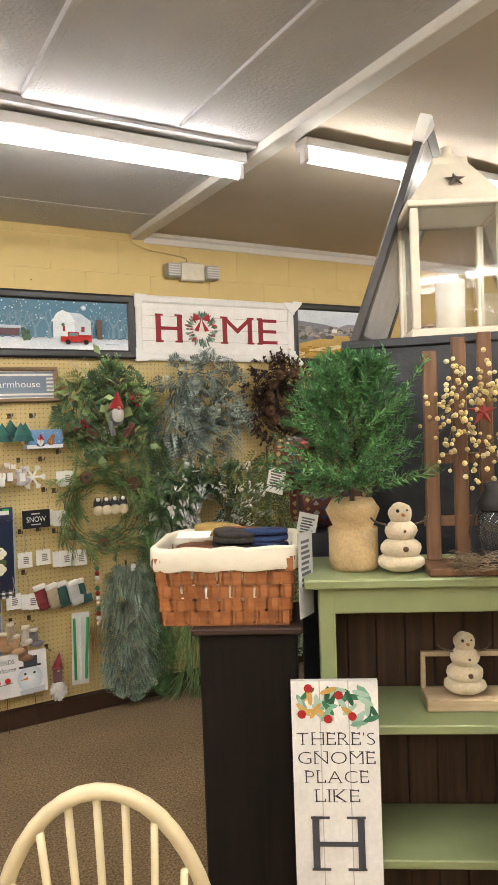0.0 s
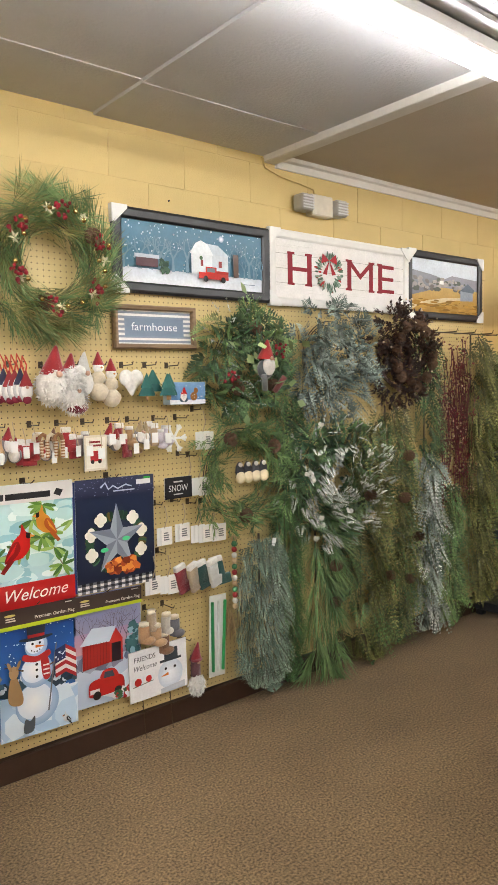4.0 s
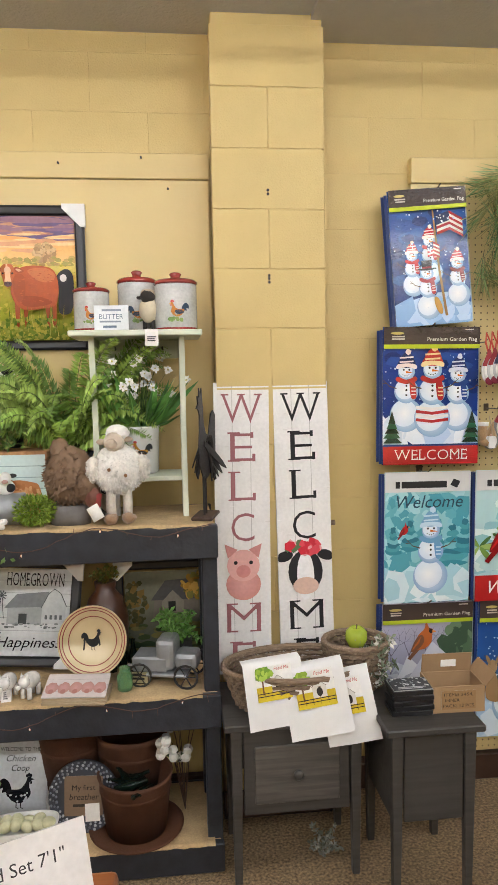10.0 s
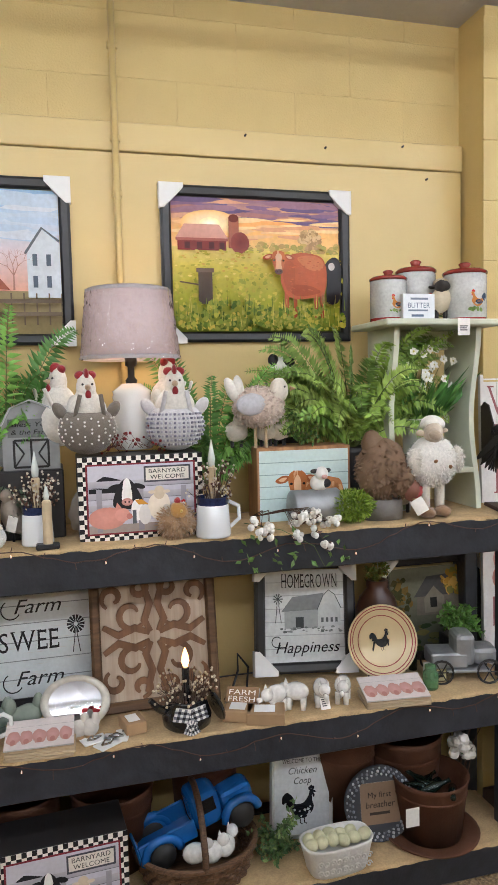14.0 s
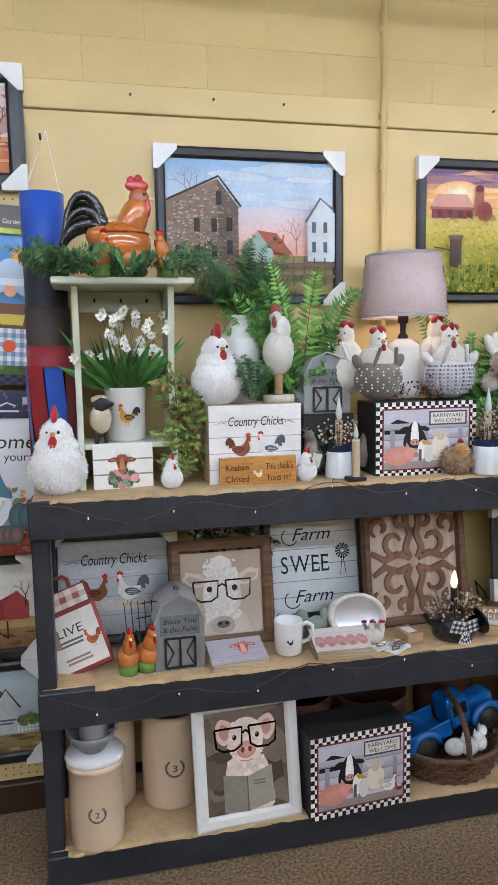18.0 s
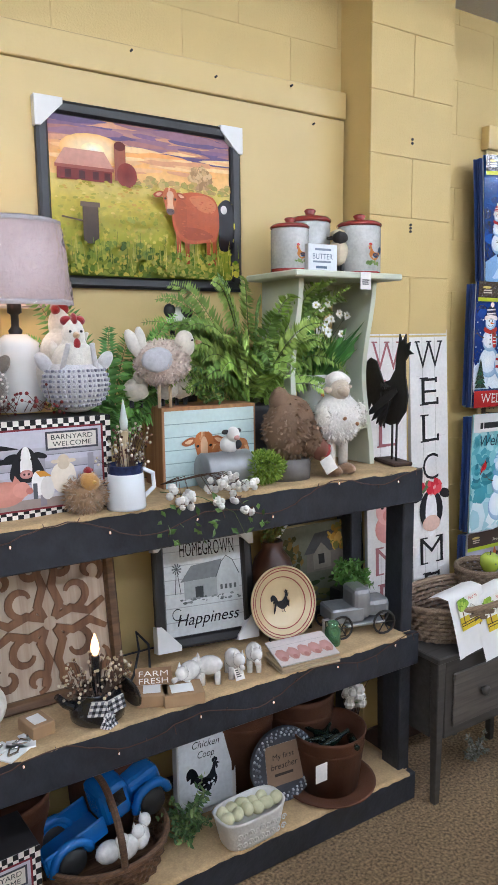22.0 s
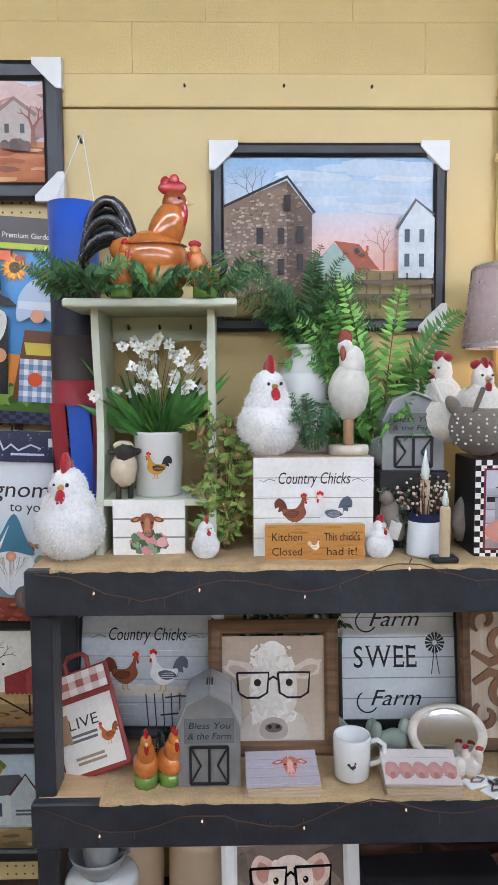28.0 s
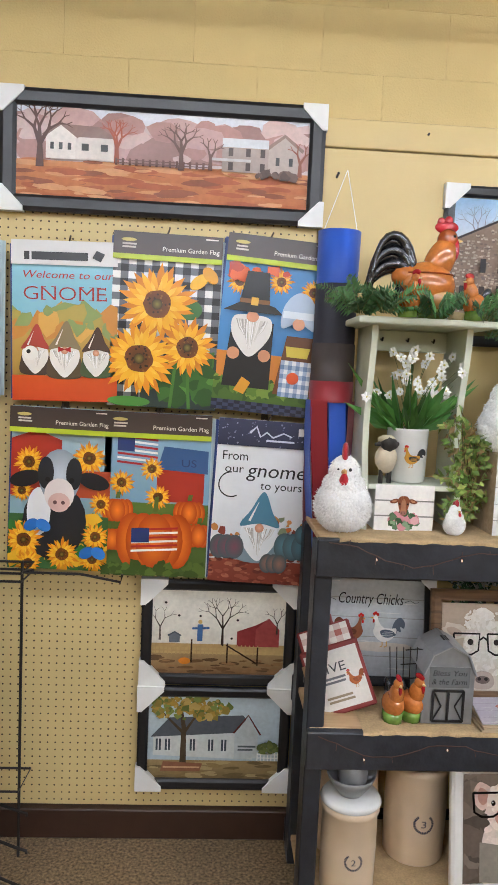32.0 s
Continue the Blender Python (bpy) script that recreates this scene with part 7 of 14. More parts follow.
C = wreath(2.53, 1.80, 0.175, 0.115, "dark brown pine cone wreath with tiny lights", [(0.05, 0.022, 0.016), (0.09, 0.04, 0.025), (0.03, 0.015, 0.012)], 460, 0.06, 14, 0.024, 0.012, 64, 0.5, cones=14)
P = Plant(641)
pos, out, tan = ring_points(P, 60, 0.2, 0.11)
P.balls(pos + out * 0.07, 0.006, [(0.75, 0.62, 0.45), (0.5, 0.4, 0.3)])
tagged(plant_part("bud_spray", P, C, petal, "pale wax buds"), "pale wax buds", kind="stuff")
wreath(1.29, 1.20, 0.205, 0.075, "loose green pine wreath with twigs", PINE + GREEN, 150, 0.11, 22, 0.052, 0.0055, 65, 1.2, cones=3, spread=0.55)
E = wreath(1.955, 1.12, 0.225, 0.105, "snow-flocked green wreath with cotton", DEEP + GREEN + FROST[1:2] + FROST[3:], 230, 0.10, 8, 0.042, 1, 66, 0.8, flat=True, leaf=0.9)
P = Plant(662)
pos, out, tan = ring_points(P, 190, 0.225, 0.115)
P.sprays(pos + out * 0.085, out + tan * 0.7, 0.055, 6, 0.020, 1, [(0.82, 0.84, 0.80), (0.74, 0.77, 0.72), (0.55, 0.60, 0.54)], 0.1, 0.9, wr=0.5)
tagged(plant_part("frosting", P, E, None, "snowy white leaf tips"), "snowy white leaf tips", kind="stuff")
P = Plant(661)
pos, out, tan = ring_points(P, 34, 0.225, 0.10)
for k in range(0, 34, 2):
    Q = Plant(760 + k)
    Q.balls(pos[k] + out[k] * 0.09 + Q.r.normal(size=(4, 3)) * 0.007, 0.011, [(0.78, 0.76, 0.72), (0.7, 0.68, 0.62)])
    plant_part("cotton_boll", Q, E, petal, "white cotton boll")



def swag(cx, top, bottom, w0, w1, label, pal, n=150, S=0.20, m=9, nl=0.045, nw=0.003, seed=1, depth=0.10, droop=0.9, y=WALL_Y - 0.07, cones=0, name="garland", peak=0.6, wr=0.36):
    """A hanging garland of drooping sprays that overlap downwards, widest at a part of its length."""
    t = thing(name, (cx, y, bottom), label=label, category="garland", group="garlands on the pegboard")
    P = Plant(seed)
    H = top - bottom
    u = (np.arange(n) + P.r.uniform(0, 1, n)) / n
    wd = w0 + (w1 - w0) * np.sin(np.clip(u / max(peak, 0.01), 0, 1) * math.pi / 2)
    wd *= np.clip((1.12 - u) / 0.3, 0.35, 1)
    x = P.r.uniform(-0.5, 0.5, n) * wd
    bulge = 1 - (2 * x / np.maximum(wd, 1e-4)) ** 2
    yy = -depth * (0.25 + bulge * P.r.uniform(0.35, 1, n))
    B = np.stack([x * 0.75, yy, H * (1 - u)], 1)
    D = np.stack([x / np.maximum(wd, 1e-4) * 1.1 + P.r.normal(size=n) * 0.36, -0.2 - 0.6 * P.r.uniform(0, 1, n), -P.r.uniform(0.7, 1.2, n)], 1)
    S = np.minimum(S * P.r.uniform(0.75, 1.25, n), np.maximum(B[:, 2] - 0.01, 0.03))
    if nl < 0.1:
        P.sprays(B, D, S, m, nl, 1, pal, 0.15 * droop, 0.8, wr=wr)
    else:
        P.sprigs(B, D, S, m, nl, nw, pal, 0.28, 0.15 * droop, (0.05, 0.04, 0.02))
    P.stem(np.stack([np.zeros(12), np.full(12, -0.01), np.linspace(H, H * 0.1, 12)], 1), 0.006, (0.05, 0.035, 0.02))
    plant_part("evergreen", P, t)
    for i in range(cones):
        pine_cone(t, (P.r.uniform(-0.3, 0.3) * w1, -depth * 1.35 - 0.02, H * (0.2 + 0.7 * (i + 0.5) / cones)), 0.025, (155, 25 * math.sin(i * 2.1), 30 * i))
    return t


def card_tag(parent, at, w=0.03, h=0.04):
    ob = part("price_tag", box(-w / 2, -0.001, 0, w / 2, 0.001, h, 0), white_paper, parent, "white price tag")
    ob.matrix_basis = pose(*at, 0, 8, 10)


t = swag(1.42, 0.87, 0.085, 0.20, 0.40, "frosty blue-green cypress teardrop swag", [(0.20, 0.29, 0.215), (0.29, 0.38, 0.29), (0.14, 0.22, 0.155), (0.42, 0.50, 0.41)], 420, 0.095, 7, 0.026, 1, 71, 0.10, 0.5, peak=0.35, name="teardrop_swag", wr=0.4)
card_tag(t, (0.0, -0.13, 0.74))
swag(1.60, 1.05, 0.06, 0.14, 0.20, "deep green cedar garland", [(0.07, 0.17, 0.05), (0.11, 0.23, 0.07), (0.05, 0.12, 0.04)], 170, 0.13, 9, 0.030, 1, 72, 0.05)
swag(1.83, 0.86, 0.02, 0.06, 0.14, "long-needle green pine spray with cones", PINE, 30, 0.10, 30, 0.20, 0.0046, 73, 0.10, 1.2, cones=3)
swag(2.20, 1.42, 0.03, 0.24, 0.36, "olive green cypress garland", OLIVE + OLIVE + GREEN[:1], 190, 0.19, 9, 0.046, 1, 74, 0.11, cones=2)
swag(2.42, 1.50, 0.10, 0.26, 0.34, "mixed green garland with pine cones", GREEN + OLIVE + OLIVE, 190, 0.20, 9, 0.048, 1, 75, 0.12, cones=4)
swag(2.68, 1.20, 0.10, 0.14, 0.26, "frosted blue-green hanging spray", FROST[:1] + FROST[2:3] + BLUE[1:], 120, 0.17, 9, 0.040, 1, 76, 0.17, 1.1, wr=0.42)
swag(2.80, 1.95, 0.25, 0.12, 0.22, "green fir garland on a hook", DEEP + GREEN, 130, 0.18, 9, 0.042, 1, 77, 0.06)
swag(2.98, 1.00, 0.08, 0.16, 0.34, "bright green fir garland low on the wall", GREEN + PINE, 120, 0.18, 9, 0.045, 1, 84, 0.10)
swag(3.30, 1.95, 0.14, 0.20, 0.32, "olive green cedar garland on a hook", OLIVE, 190, 0.20, 9, 0.048, 1, 78, 0.11)
swag(3.52, 1.85, 0.20, 0.18, 0.34, "light green cedar garland on a hook", OLIVE + PINE, 170, 0.20, 9, 0.050, 1, 79, 0.13)
swag(2.02, 1.00, 0.42, 0.16, 0.28, "dark green fir garland below the wreath", DEEP, 70, 0.17, 9, 0.042, 1, 80, 0.03)
swag(1.62, 1.62, 0.90, 0.10, 0.22, "green fir garland between the wreaths", DEEP + GREEN, 75, 0.16, 9, 0.042, 1, 83, 0.03)
for cx, sd in ((2.98, 81), (3.15, 82)):
    t = thing("berry_garland", (cx, WALL_Y - 0.11, 0.5), label="dark red berry twig garland on a hook", category="garland", group="garlands on the pegboard")
    P = Plant(sd)
    for k in range(22):
        x0 = P.r.uniform(-0.11, 0.11)
        z0 = P.r.uniform(0.9, 1.43)
        ln = P.r.uniform(0.5, 0.85)
        s = np.linspace(0, 1, 9)
        line = np.stack([x0 + 0.02 * np.sin(s * 9 + k), -0.02 - 0.05 * P.r.uniform(0, 1) + 0.01 * np.cos(s * 7 + k), z0 - ln * s], 1)
        P.stem(line, 0.0028, (0.11, 0.018, 0.02))
        at = line[P.r.randint(0, 9, 22)] + P.r.normal(size=(22, 3)) * 0.014
        P.balls(at, 0.0055, [(0.18, 0.014, 0.022), (0.10, 0.008, 0.014)])
        P.leaves(line, P.r.normal(size=(9, 3)), 0.03, 0.008, [(0.10, 0.02, 0.02), (0.06, 0.05, 0.02)])
        P.balls(at[:3] + P.r.normal(size=(3, 3)) * 0.02, 0.005, [(0.75, 0.6, 0.42)])
    plant_part("twig_spray", P, t, petal)

# ---------------------------------------------------------------- ornaments on hooks
def blend(parts, seed=1, fuzz=0.0, segs=12, fur=()):
    """One mesh of rounded shapes, each with its own colour: (kind, centre, radii, colour[, turn]).
    fur: (index of a ball, number of tufts, their length, width, hang)."""
    V, F, C = [], [], []
    rn = np.random.RandomState(seed)
    for p in parts:
        kind, c, r, col = p[:4]
        bm = bmesh.new()
        if kind == "ball":
            ball((0, 0, 0), r, bm, segs, max(6, segs * 2 // 3))
        elif kind == "cone":
            lathe([(r[0], 0), (r[0] * 0.96, r[2] * 0.1), (r[0] * 0.55, r[2] * 0.5), (r[0] * 0.16, r[2] * 0.92), (0, r[2])], segs, bm, sy=r[1] / r[0])
        elif kind == "rod":
            lathe([(0, 0), (r[0], 0), (r[0] * 1.02, r[2] * 0.5), (r[0], r[2]), (0, r[2])], max(6, segs - 4), bm, sy=r[1] / r[0])
        elif kind == "rope":
            tube(c, r, 7, bm, p[4] if len(p) > 4 else 1.0)
        elif kind == "box":
            box(-r[0], -r[1], -r[2], r[0], r[1], r[2], min(r) * 0.3, bm)
        m = Matrix() if kind == "rope" else pose(*c, *(p[4] if len(p) > 4 else (0, 0, 0)))
        n = len(V)
        bm.verts.index_update()
        for v in bm.verts:
            q = m @ v.co
            if fuzz and kind == "ball":
                q = q + (q - Vector(c)).normalized() * fuzz * (noise.noise(q * 40) + 0.5 * noise.noise(q * 110))
            V.append(q[:])
        F += [tuple(n + v.index for v in f.verts) for f in bm.faces]
        C += [col] * len(bm.verts)
        bm.free()
    for i, cnt, ln, wd, sag in fur:
        c, r, col = np.array(parts[i][1], float), parts[i][2], parts[i][3]
        r = np.array(r if isinstance(r, (tuple, list)) else (r, r, r), float)
        u = rn.normal(size=(cnt, 3))
        u /= np.linalg.norm(u, axis=1, keepdims=True)
        P = Plant(seed + i)
        P.leaves(c + u * r * 0.97, u / r * r.mean() * 0.7 + rn.normal(size=(cnt, 3)) * 0.5 + np.array([0, 0, -sag]), ln, wd, [col], vary=(0.9, 1.06))
        n = len(V)
        V += [tuple(q) for q in np.concatenate(P.v)]
        F += [tuple(n + j for j in q) for a in P.f for q in a.tolist()]
        C += [tuple(q) for q in np.concatenate(P.c)]
    me = bpy.data.meshes.new("figure")
    me.from_pydata(V, [], F)
    a = me.color_attributes.new("Col", "FLOAT_COLOR", "POINT")
    a.data.foreach_set("color", [v for c in C for v in (*c, 1.0)])
    me.polygons.foreach_set("use_smooth", [True] * len(me.polygons))
    return me


felt = mat("felt", (0.5, 0.5, 0.5), rough=0.95, var=0.18, scale=120, bump=0.6, fine=300, attr=True, sheen=0.4)
glaze = mat("glaze", (0.5, 0.5, 0.5), rough=0.12, var=0.26, scale=70, bump=0.0, attr=True, coat=0.6)
matte = mat("matte_paint", (0.5, 0.5, 0.5), rough=0.65, var=0.15, scale=70, bump=0.3, fine=200, attr=True)
string = mat("string", (0.45, 0.36, 0.24), rough=0.9, var=0.2)


def figure(name, parts, at, label, category, material=None, rz=0.0, seed=1, fuzz=0.0, group="", scale=1.0, segs=12, rx=0.0, ry=0.0, fur=()):
    """A statuette or toy: one plain mesh."""
    me = blend(parts, seed, fuzz, segs, fur)
    me.materials.append(material or matte)
    ob = new(name, me)
    ob.matrix_basis = pose(*at, rx, ry, rz) @ Matrix.Scale(scale, 4)
    return tagged(ob, label, category, group)


WHITE, RED, CREAM, GREY, BLACK, TAN = (0.78, 0.76, 0.72), (0.30, 0.015, 0.02), (0.66, 0.58, 0.44), (0.22, 0.22, 0.22), (0.02, 0.02, 0.022), (0.42, 0.26, 0.13)


def gnome_parts(hat, body, beard=WHITE, s=1.0):
    return [("ball", (0, 0, 0.035 * s), (0.035 * s, 0.025 * s, 0.04 * s), body), ("cone", (0, -0.004, 0.055 * s), (0.027 * s, 0.024 * s, 0.066 * s), hat, (0, 10, 0)), ("ball", (0, -0.016 * s, 0.035 * s), (0.026 * s, 0.016 * s, 0.034 * s), beard), ("ball", (0, -0.03 * s, 0.060 * s), 0.007 * s, (0.6, 0.36, 0.26))]


def hook(x, z, n=0.10):
    hk = thing("peg_hook", (x, WALL_Y - 0.02, z), label="bronze wire peg hook in the pegboard", category="hook", group="peg hooks")
    part("rod", tube([(0, 0, 0), (0, -n, 0.002), (0, -n - 0.01, 0.016)], 0.0024, 6), wire, hk)
    part("plate", box(-0.010, -0.003, -0.010, 0.010, 0.0, 0.018, 0.001), wire, hk)
    return hk


rs = random.Random(5)
OY = WALL_Y - 0.11
CHAR = (0.03, 0.03, 0.035)
ribbon_red = mat("ribbon_red", (0.55, 0.06, 0.025), rough=0.5, var=0.15)
row1 = [(0.30, "santa", RED, WHITE), (0.38, "gn", RED, WHITE), (0.44, "gn", (0.6, 0.58, 0.55), WHITE), (0.52, "snow", 0, 0), (0.58, "snow", 0, 0), (0.68, "heart", 0, 0), (0.79, "tree", 0, 0)]
for x, k, c1, c2 in row1:
    z = 1.58 + 0.03 * rs.random()
    if k == "gn":
        figure("gnome_ornament", gnome_parts(c1, c2, s=1.55), (x, OY, z), "plush gnome ornament on a peg hook", "ornament", felt, rs.uniform(-20, 20), group="ornaments")
    elif k == "santa":
        figure("gnome_ornament", gnome_parts(c1, WHITE, s=2.0), (x, OY - 0.02, z - 0.02), "furry white gnome ornament with red hat", "ornament", felt, 5, fuzz=0.006, group="ornaments", fur=((2, 500, 0.02, 0.005, 0.6), (0, 500, 0.016, 0.005, 0.5)))
    elif k == "snow":
        figure("snowman_ornament", [("ball", (0, 0, 0.03), 0.036, CREAM), ("ball", (0, 0, 0.082), 0.027, CREAM), ("ball", (0, 0, 0.12), 0.020, WHITE), ("cone", (0, 0, 0.13), (0.022, 0.022, 0.05), RED), ("ball", (0, -0.02, 0.12), 0.004, (0.6, 0.25, 0.05))], (x, OY, z - 0.02), "cream plush snowman ornament on a hook", "ornament", felt, 10, fuzz=0.003, group="ornaments", scale=1.15)
    elif k == "heart":
        figure("heart_ornament", [("ball", (-0.022, 0, 0.05), (0.032, 0.008, 0.032), WHITE), ("ball", (0.022, 0, 0.05), (0.032, 0.008, 0.032), WHITE), ("cone", (0, 0, 0.04), (0.045, 0.008, 0.06), WHITE, (180, 0, 0))], (x, OY, z + 0.03), "white painted heart ornament with lettering", "ornament", glaze, group="ornaments", scale=1.15)
    else:
        figure("tree_ornament", [("cone", (0, 0, 0.0), (0.055, 0.012, 0.075), (0.02, 0.10, 0.09)), ("cone", (0, 0, 0.035), (0.040, 0.012, 0.065), (0.025, 0.12, 0.10)), ("rod", (0, 0, -0.02), (0.006, 0.006, 0.022), TAN)], (x, OY, z + 0.01), "teal wooden tree ornament", "ornament", matte, group="ornaments")
for i in range(7):
    x, z = 0.045 + 0.022 * i, 1.585 + 0.004 * (i % 3)
    c = [(0.28, 0.02, 0.025), (0.24, 0.015, 0.02), (0.03, 0.03, 0.07)][i % 3]
    q = figure("gnome_disc", [("ball", (0, 0, 0.05), (0.040, 0.004, 0.048), (0.55, 0.55, 0.55)), ("cone", (0, -0.003, 0.065), (0.036, 0.005, 0.065), c), ("ball", (0, -0.005, 0.045), (0.030, 0.004, 0.032), WHITE), ("ball", (0, -0.006, 0.012), (0.024, 0.004, 0.016), (0.20, 0.01, 0.03)), ("ball", (0, -0.009, 0.062), 0.007, (0.6, 0.36, 0.26))], (x, OY - 0.05, z), "flat gnome ornament hung on an orange-red ribbon", "ornament", matte, 24, group="ornaments")
    part("ribbon", tube([(0, 0, 0.11), (-0.012, 0.004, 0.15), (0.0, 0.012, 0.185), (0.014, 0.004, 0.15), (0.002, 0, 0.11)], 0.0034, 5), ribbon_red, q)
figure("gnome_ornament", [("ball", (0, 0, 0.05), (0.05, 0.04, 0.05), WHITE), ("ball", (0, 0, 0.125), (0.044, 0.036, 0.05), WHITE), ("ball", (0.028, -0.005, 0.165), (0.028, 0.024, 0.022), WHITE), ("ball", (0.01, -0.008, 0.012), (0.046, 0.034, 0.024), (0.16, 0.01, 0.025)), ("ball", (0.0, -0.04, 0.085), 0.009, (0.6, 0.36, 0.26))], (0.375, OY - 0.06, 1.545), "furry white gnome ornament with maroon base", "ornament", felt, 10, fuzz=0.004, group="ornaments", fur=((0, 500, 0.03, 0.006, 1.0), (1, 500, 0.022, 0.006, 0.3)))
for x, d in ((0.74, 0.03), (0.83, 0.06), (0.86, 0.03)):
    figure("tree_ornament", [("cone", (0, 0, 0.0), (0.055, 0.008, 0.075), (0.02, 0.12, 0.11)), ("cone", (0, 0, 0.035), (0.040, 0.008, 0.065), (0.03, 0.15, 0.13)), ("rod", (0, 0, -0.02), (0.006, 0.006, 0.022), TAN)], (x, OY - d, 1.60), "teal wooden tree ornament", "ornament", matte, 15, group="ornaments")
for x in (0.05, 0.16, 0.30, 0.42, 0.55, 0.68, 0.80, 0.92):
    hook(x, 1.735 + 0.004 * rs.random())
t = thing("gift_box", (0.965, OY - 0.02, 1.555), label="small gift box printed with a gnome and reindeer", category="box")
part("carton", box(-0.10, 0.0, 0, 0.10, 0.06, 0.105, 0.002), mat("carton_blue", (0.30, 0.42, 0.55), rough=0.5), t)
a = Art(0.198, 0.10, "5f88b8", 91, "7fa4cc")
a.rect(0, 0, 1, 0.2, "e8ecf2").gnome(0.38, 0.12, 0.10, "b02a2a", "4a5a6a").ell(0.66, 0.35, 0.10, "9a6a3c", 0.20).ell(0.72, 0.62, 0.06, "9a6a3c", 0.14).scatter(0, 0.3, 1, 1, 20, 0.01, ["e4ecf4"])
q = part("print", a.mesh(gloss_print, 0.001), None, t)
q.location = (0, -0.0015, 0.002)
# second row: small figures, boots, tags
tan_cane = mat("cane_tan", (0.28, 0.13, 0.05), rough=0.5, var=0.2)
cream_cane = mat("cane_cream", (0.62, 0.52, 0.38), rough=0.5, var=0.15)
row2 = [(0.05, TAN), (0.11, RED), (0.16, RED), (0.21, RED), (0.27, (0.2, 0.1, 0.06)), (0.36, RED), (0.42, (0.25, 0.2, 0.2)), (0.56, RED), (0.61, (0.25, 0.02, 0.03)), (0.66, (0.36, 0.22, 0.1)), (0.71, (0.40, 0.30, 0.16)), (0.76, (0.45, 0.33, 0.2)), (0.82, (0.6, 0.55, 0.6))]
row2 += [(x + 0.028, c) for x, c in row2[1:] + row2[:1]]
for i, (x, c) in enumerate(row2):
    z = 1.32 + 0.055 * rs.random()
    if i % 3 == 0:
        figure("boot_ornament", [("rod", (0, 0, 0.02), (0.016, 0.014, 0.06), c), ("ball", (0.012, -0.004, 0.015), (0.028, 0.015, 0.016), c), ("rod", (0, 0, 0.076), (0.019, 0.017, 0.014), WHITE)], (x, OY, z + 0.02), "small felt boot ornament with white cuff", "ornament", felt, rs.uniform(-30, 30), group="ornaments")
    elif i % 3 == 1:
        figure("gnome_ornament", gnome_parts(c, GREY, s=0.85), (x, OY, z + 0.02), "small plush gnome ornament on a hook", "ornament", felt, rs.uniform(-30, 30), group="ornaments")
    else:
        figure("stocking_ornament", [("box", (0, 0, 0.06), (0.016, 0.007, 0.035), c), ("box", (0.012, 0, 0.022), (0.028, 0.007, 0.015), c), ("box", (0, 0, 0.10), (0.020, 0.009, 0.012), WHITE)], (x, OY, z), "small felt stocking ornament", "ornament", felt, rs.uniform(-20, 20), group="ornaments")
for i in range(15):
    x = 0.06 + 0.055 * i + rs.uniform(-0.01, 0.01)
    t = thing("price_card", (x, OY - 0.035 - 0.01 * (i % 3), 1.335 + 0.06 * rs.random()), rs.uniform(-25, 25), "small white price card on twine", "tag", "price cards on ornaments")
    part("card", box(-0.014, -0.001, 0, 0.014, 0.001, 0.045, 0.0004), white_paper, t)
    part("twine", tube([(0, 0, 0.045), (0.004, 0.01, 0.08), (0, 0.02, 0.12)], 0.0016, 5), string, t)
for i, x in enumerate((0.225, 0.245, 0.275, 0.30)):
    p = [(0.0, 0, 0), (0.0, 0, 0.07), (-0.006, 0, 0.088), (-0.02, 0, 0.096), (-0.034, 0, 0.088), (-0.038, 0, 0.07)]
    q = thing("candy_cane", (x + 0.02, OY - 0.02 - 0.012 * i, 1.36), 10, "brown and cream striped candy cane ornament", "ornament", "ornaments")
    part("cane", tube(p, 0.0085, 7), tan_cane if i % 2 else cream_cane, q)
    for k in range(6):
        part("stripe", lathe([(0.0089, 0), (0.0092, 0.003), (0.0089, 0.006)], 8), cream_cane if i % 2 else tan_cane, q).location = (0, 0, 0.006 + 0.012 * k)
for x in (0.10, 0.24, 0.36, 0.48, 0.60, 0.70, 0.84, 0.96):
    hook(x, 1.49)
a = Art(0.105, 0.15, "d8cdb8", 92)
a.rect(0.08, 0.06, 0.92, 0.94, "e6dfd0").rect(0.25, 0.26, 0.75, 0.42, "b02a2c").rect(0.36, 0.42, 0.64, 0.56, "b02a2c").ell(0.34, 0.25, 0.08, "26201e").ell(0.66, 0.25, 0.08, "26201e").bars(0.2, 0.66, 0.8, 0.86, 2, "8a2a2a")
signboard(0.475, 1.29, OY - 0.04, a, "small cream jar-shaped ornament with red truck", "ornament_sign", category="ornament", thick=0.008)
# wooden snowflake
bm = bmesh.new()
for k in range(3):
    a_ = math.pi * k / 3
    tube([(-0.07 * math.cos(a_), 0, -0.07 * math.sin(a_)), (0.07 * math.cos(a_), 0, 0.07 * math.sin(a_))], 0.006, 6, bm)
for k in range(6):
    a_ = math.pi * k / 3
    for s_ in (-0.5, 0.5):
        p0 = Vector((0.04 * math.cos(a_), 0, 0.04 * math.sin(a_)))
        tube([p0, p0 + Vector((0.028 * math.cos(a_ + s_), 0, 0.028 * math.sin(a_ + s_)))], 0.005, 5, bm)
tagged(put(part("snowflake_ornament", bm, white_paint), (0.895, OY, 1.40)), "white wooden snowflake ornament on string", "ornament")


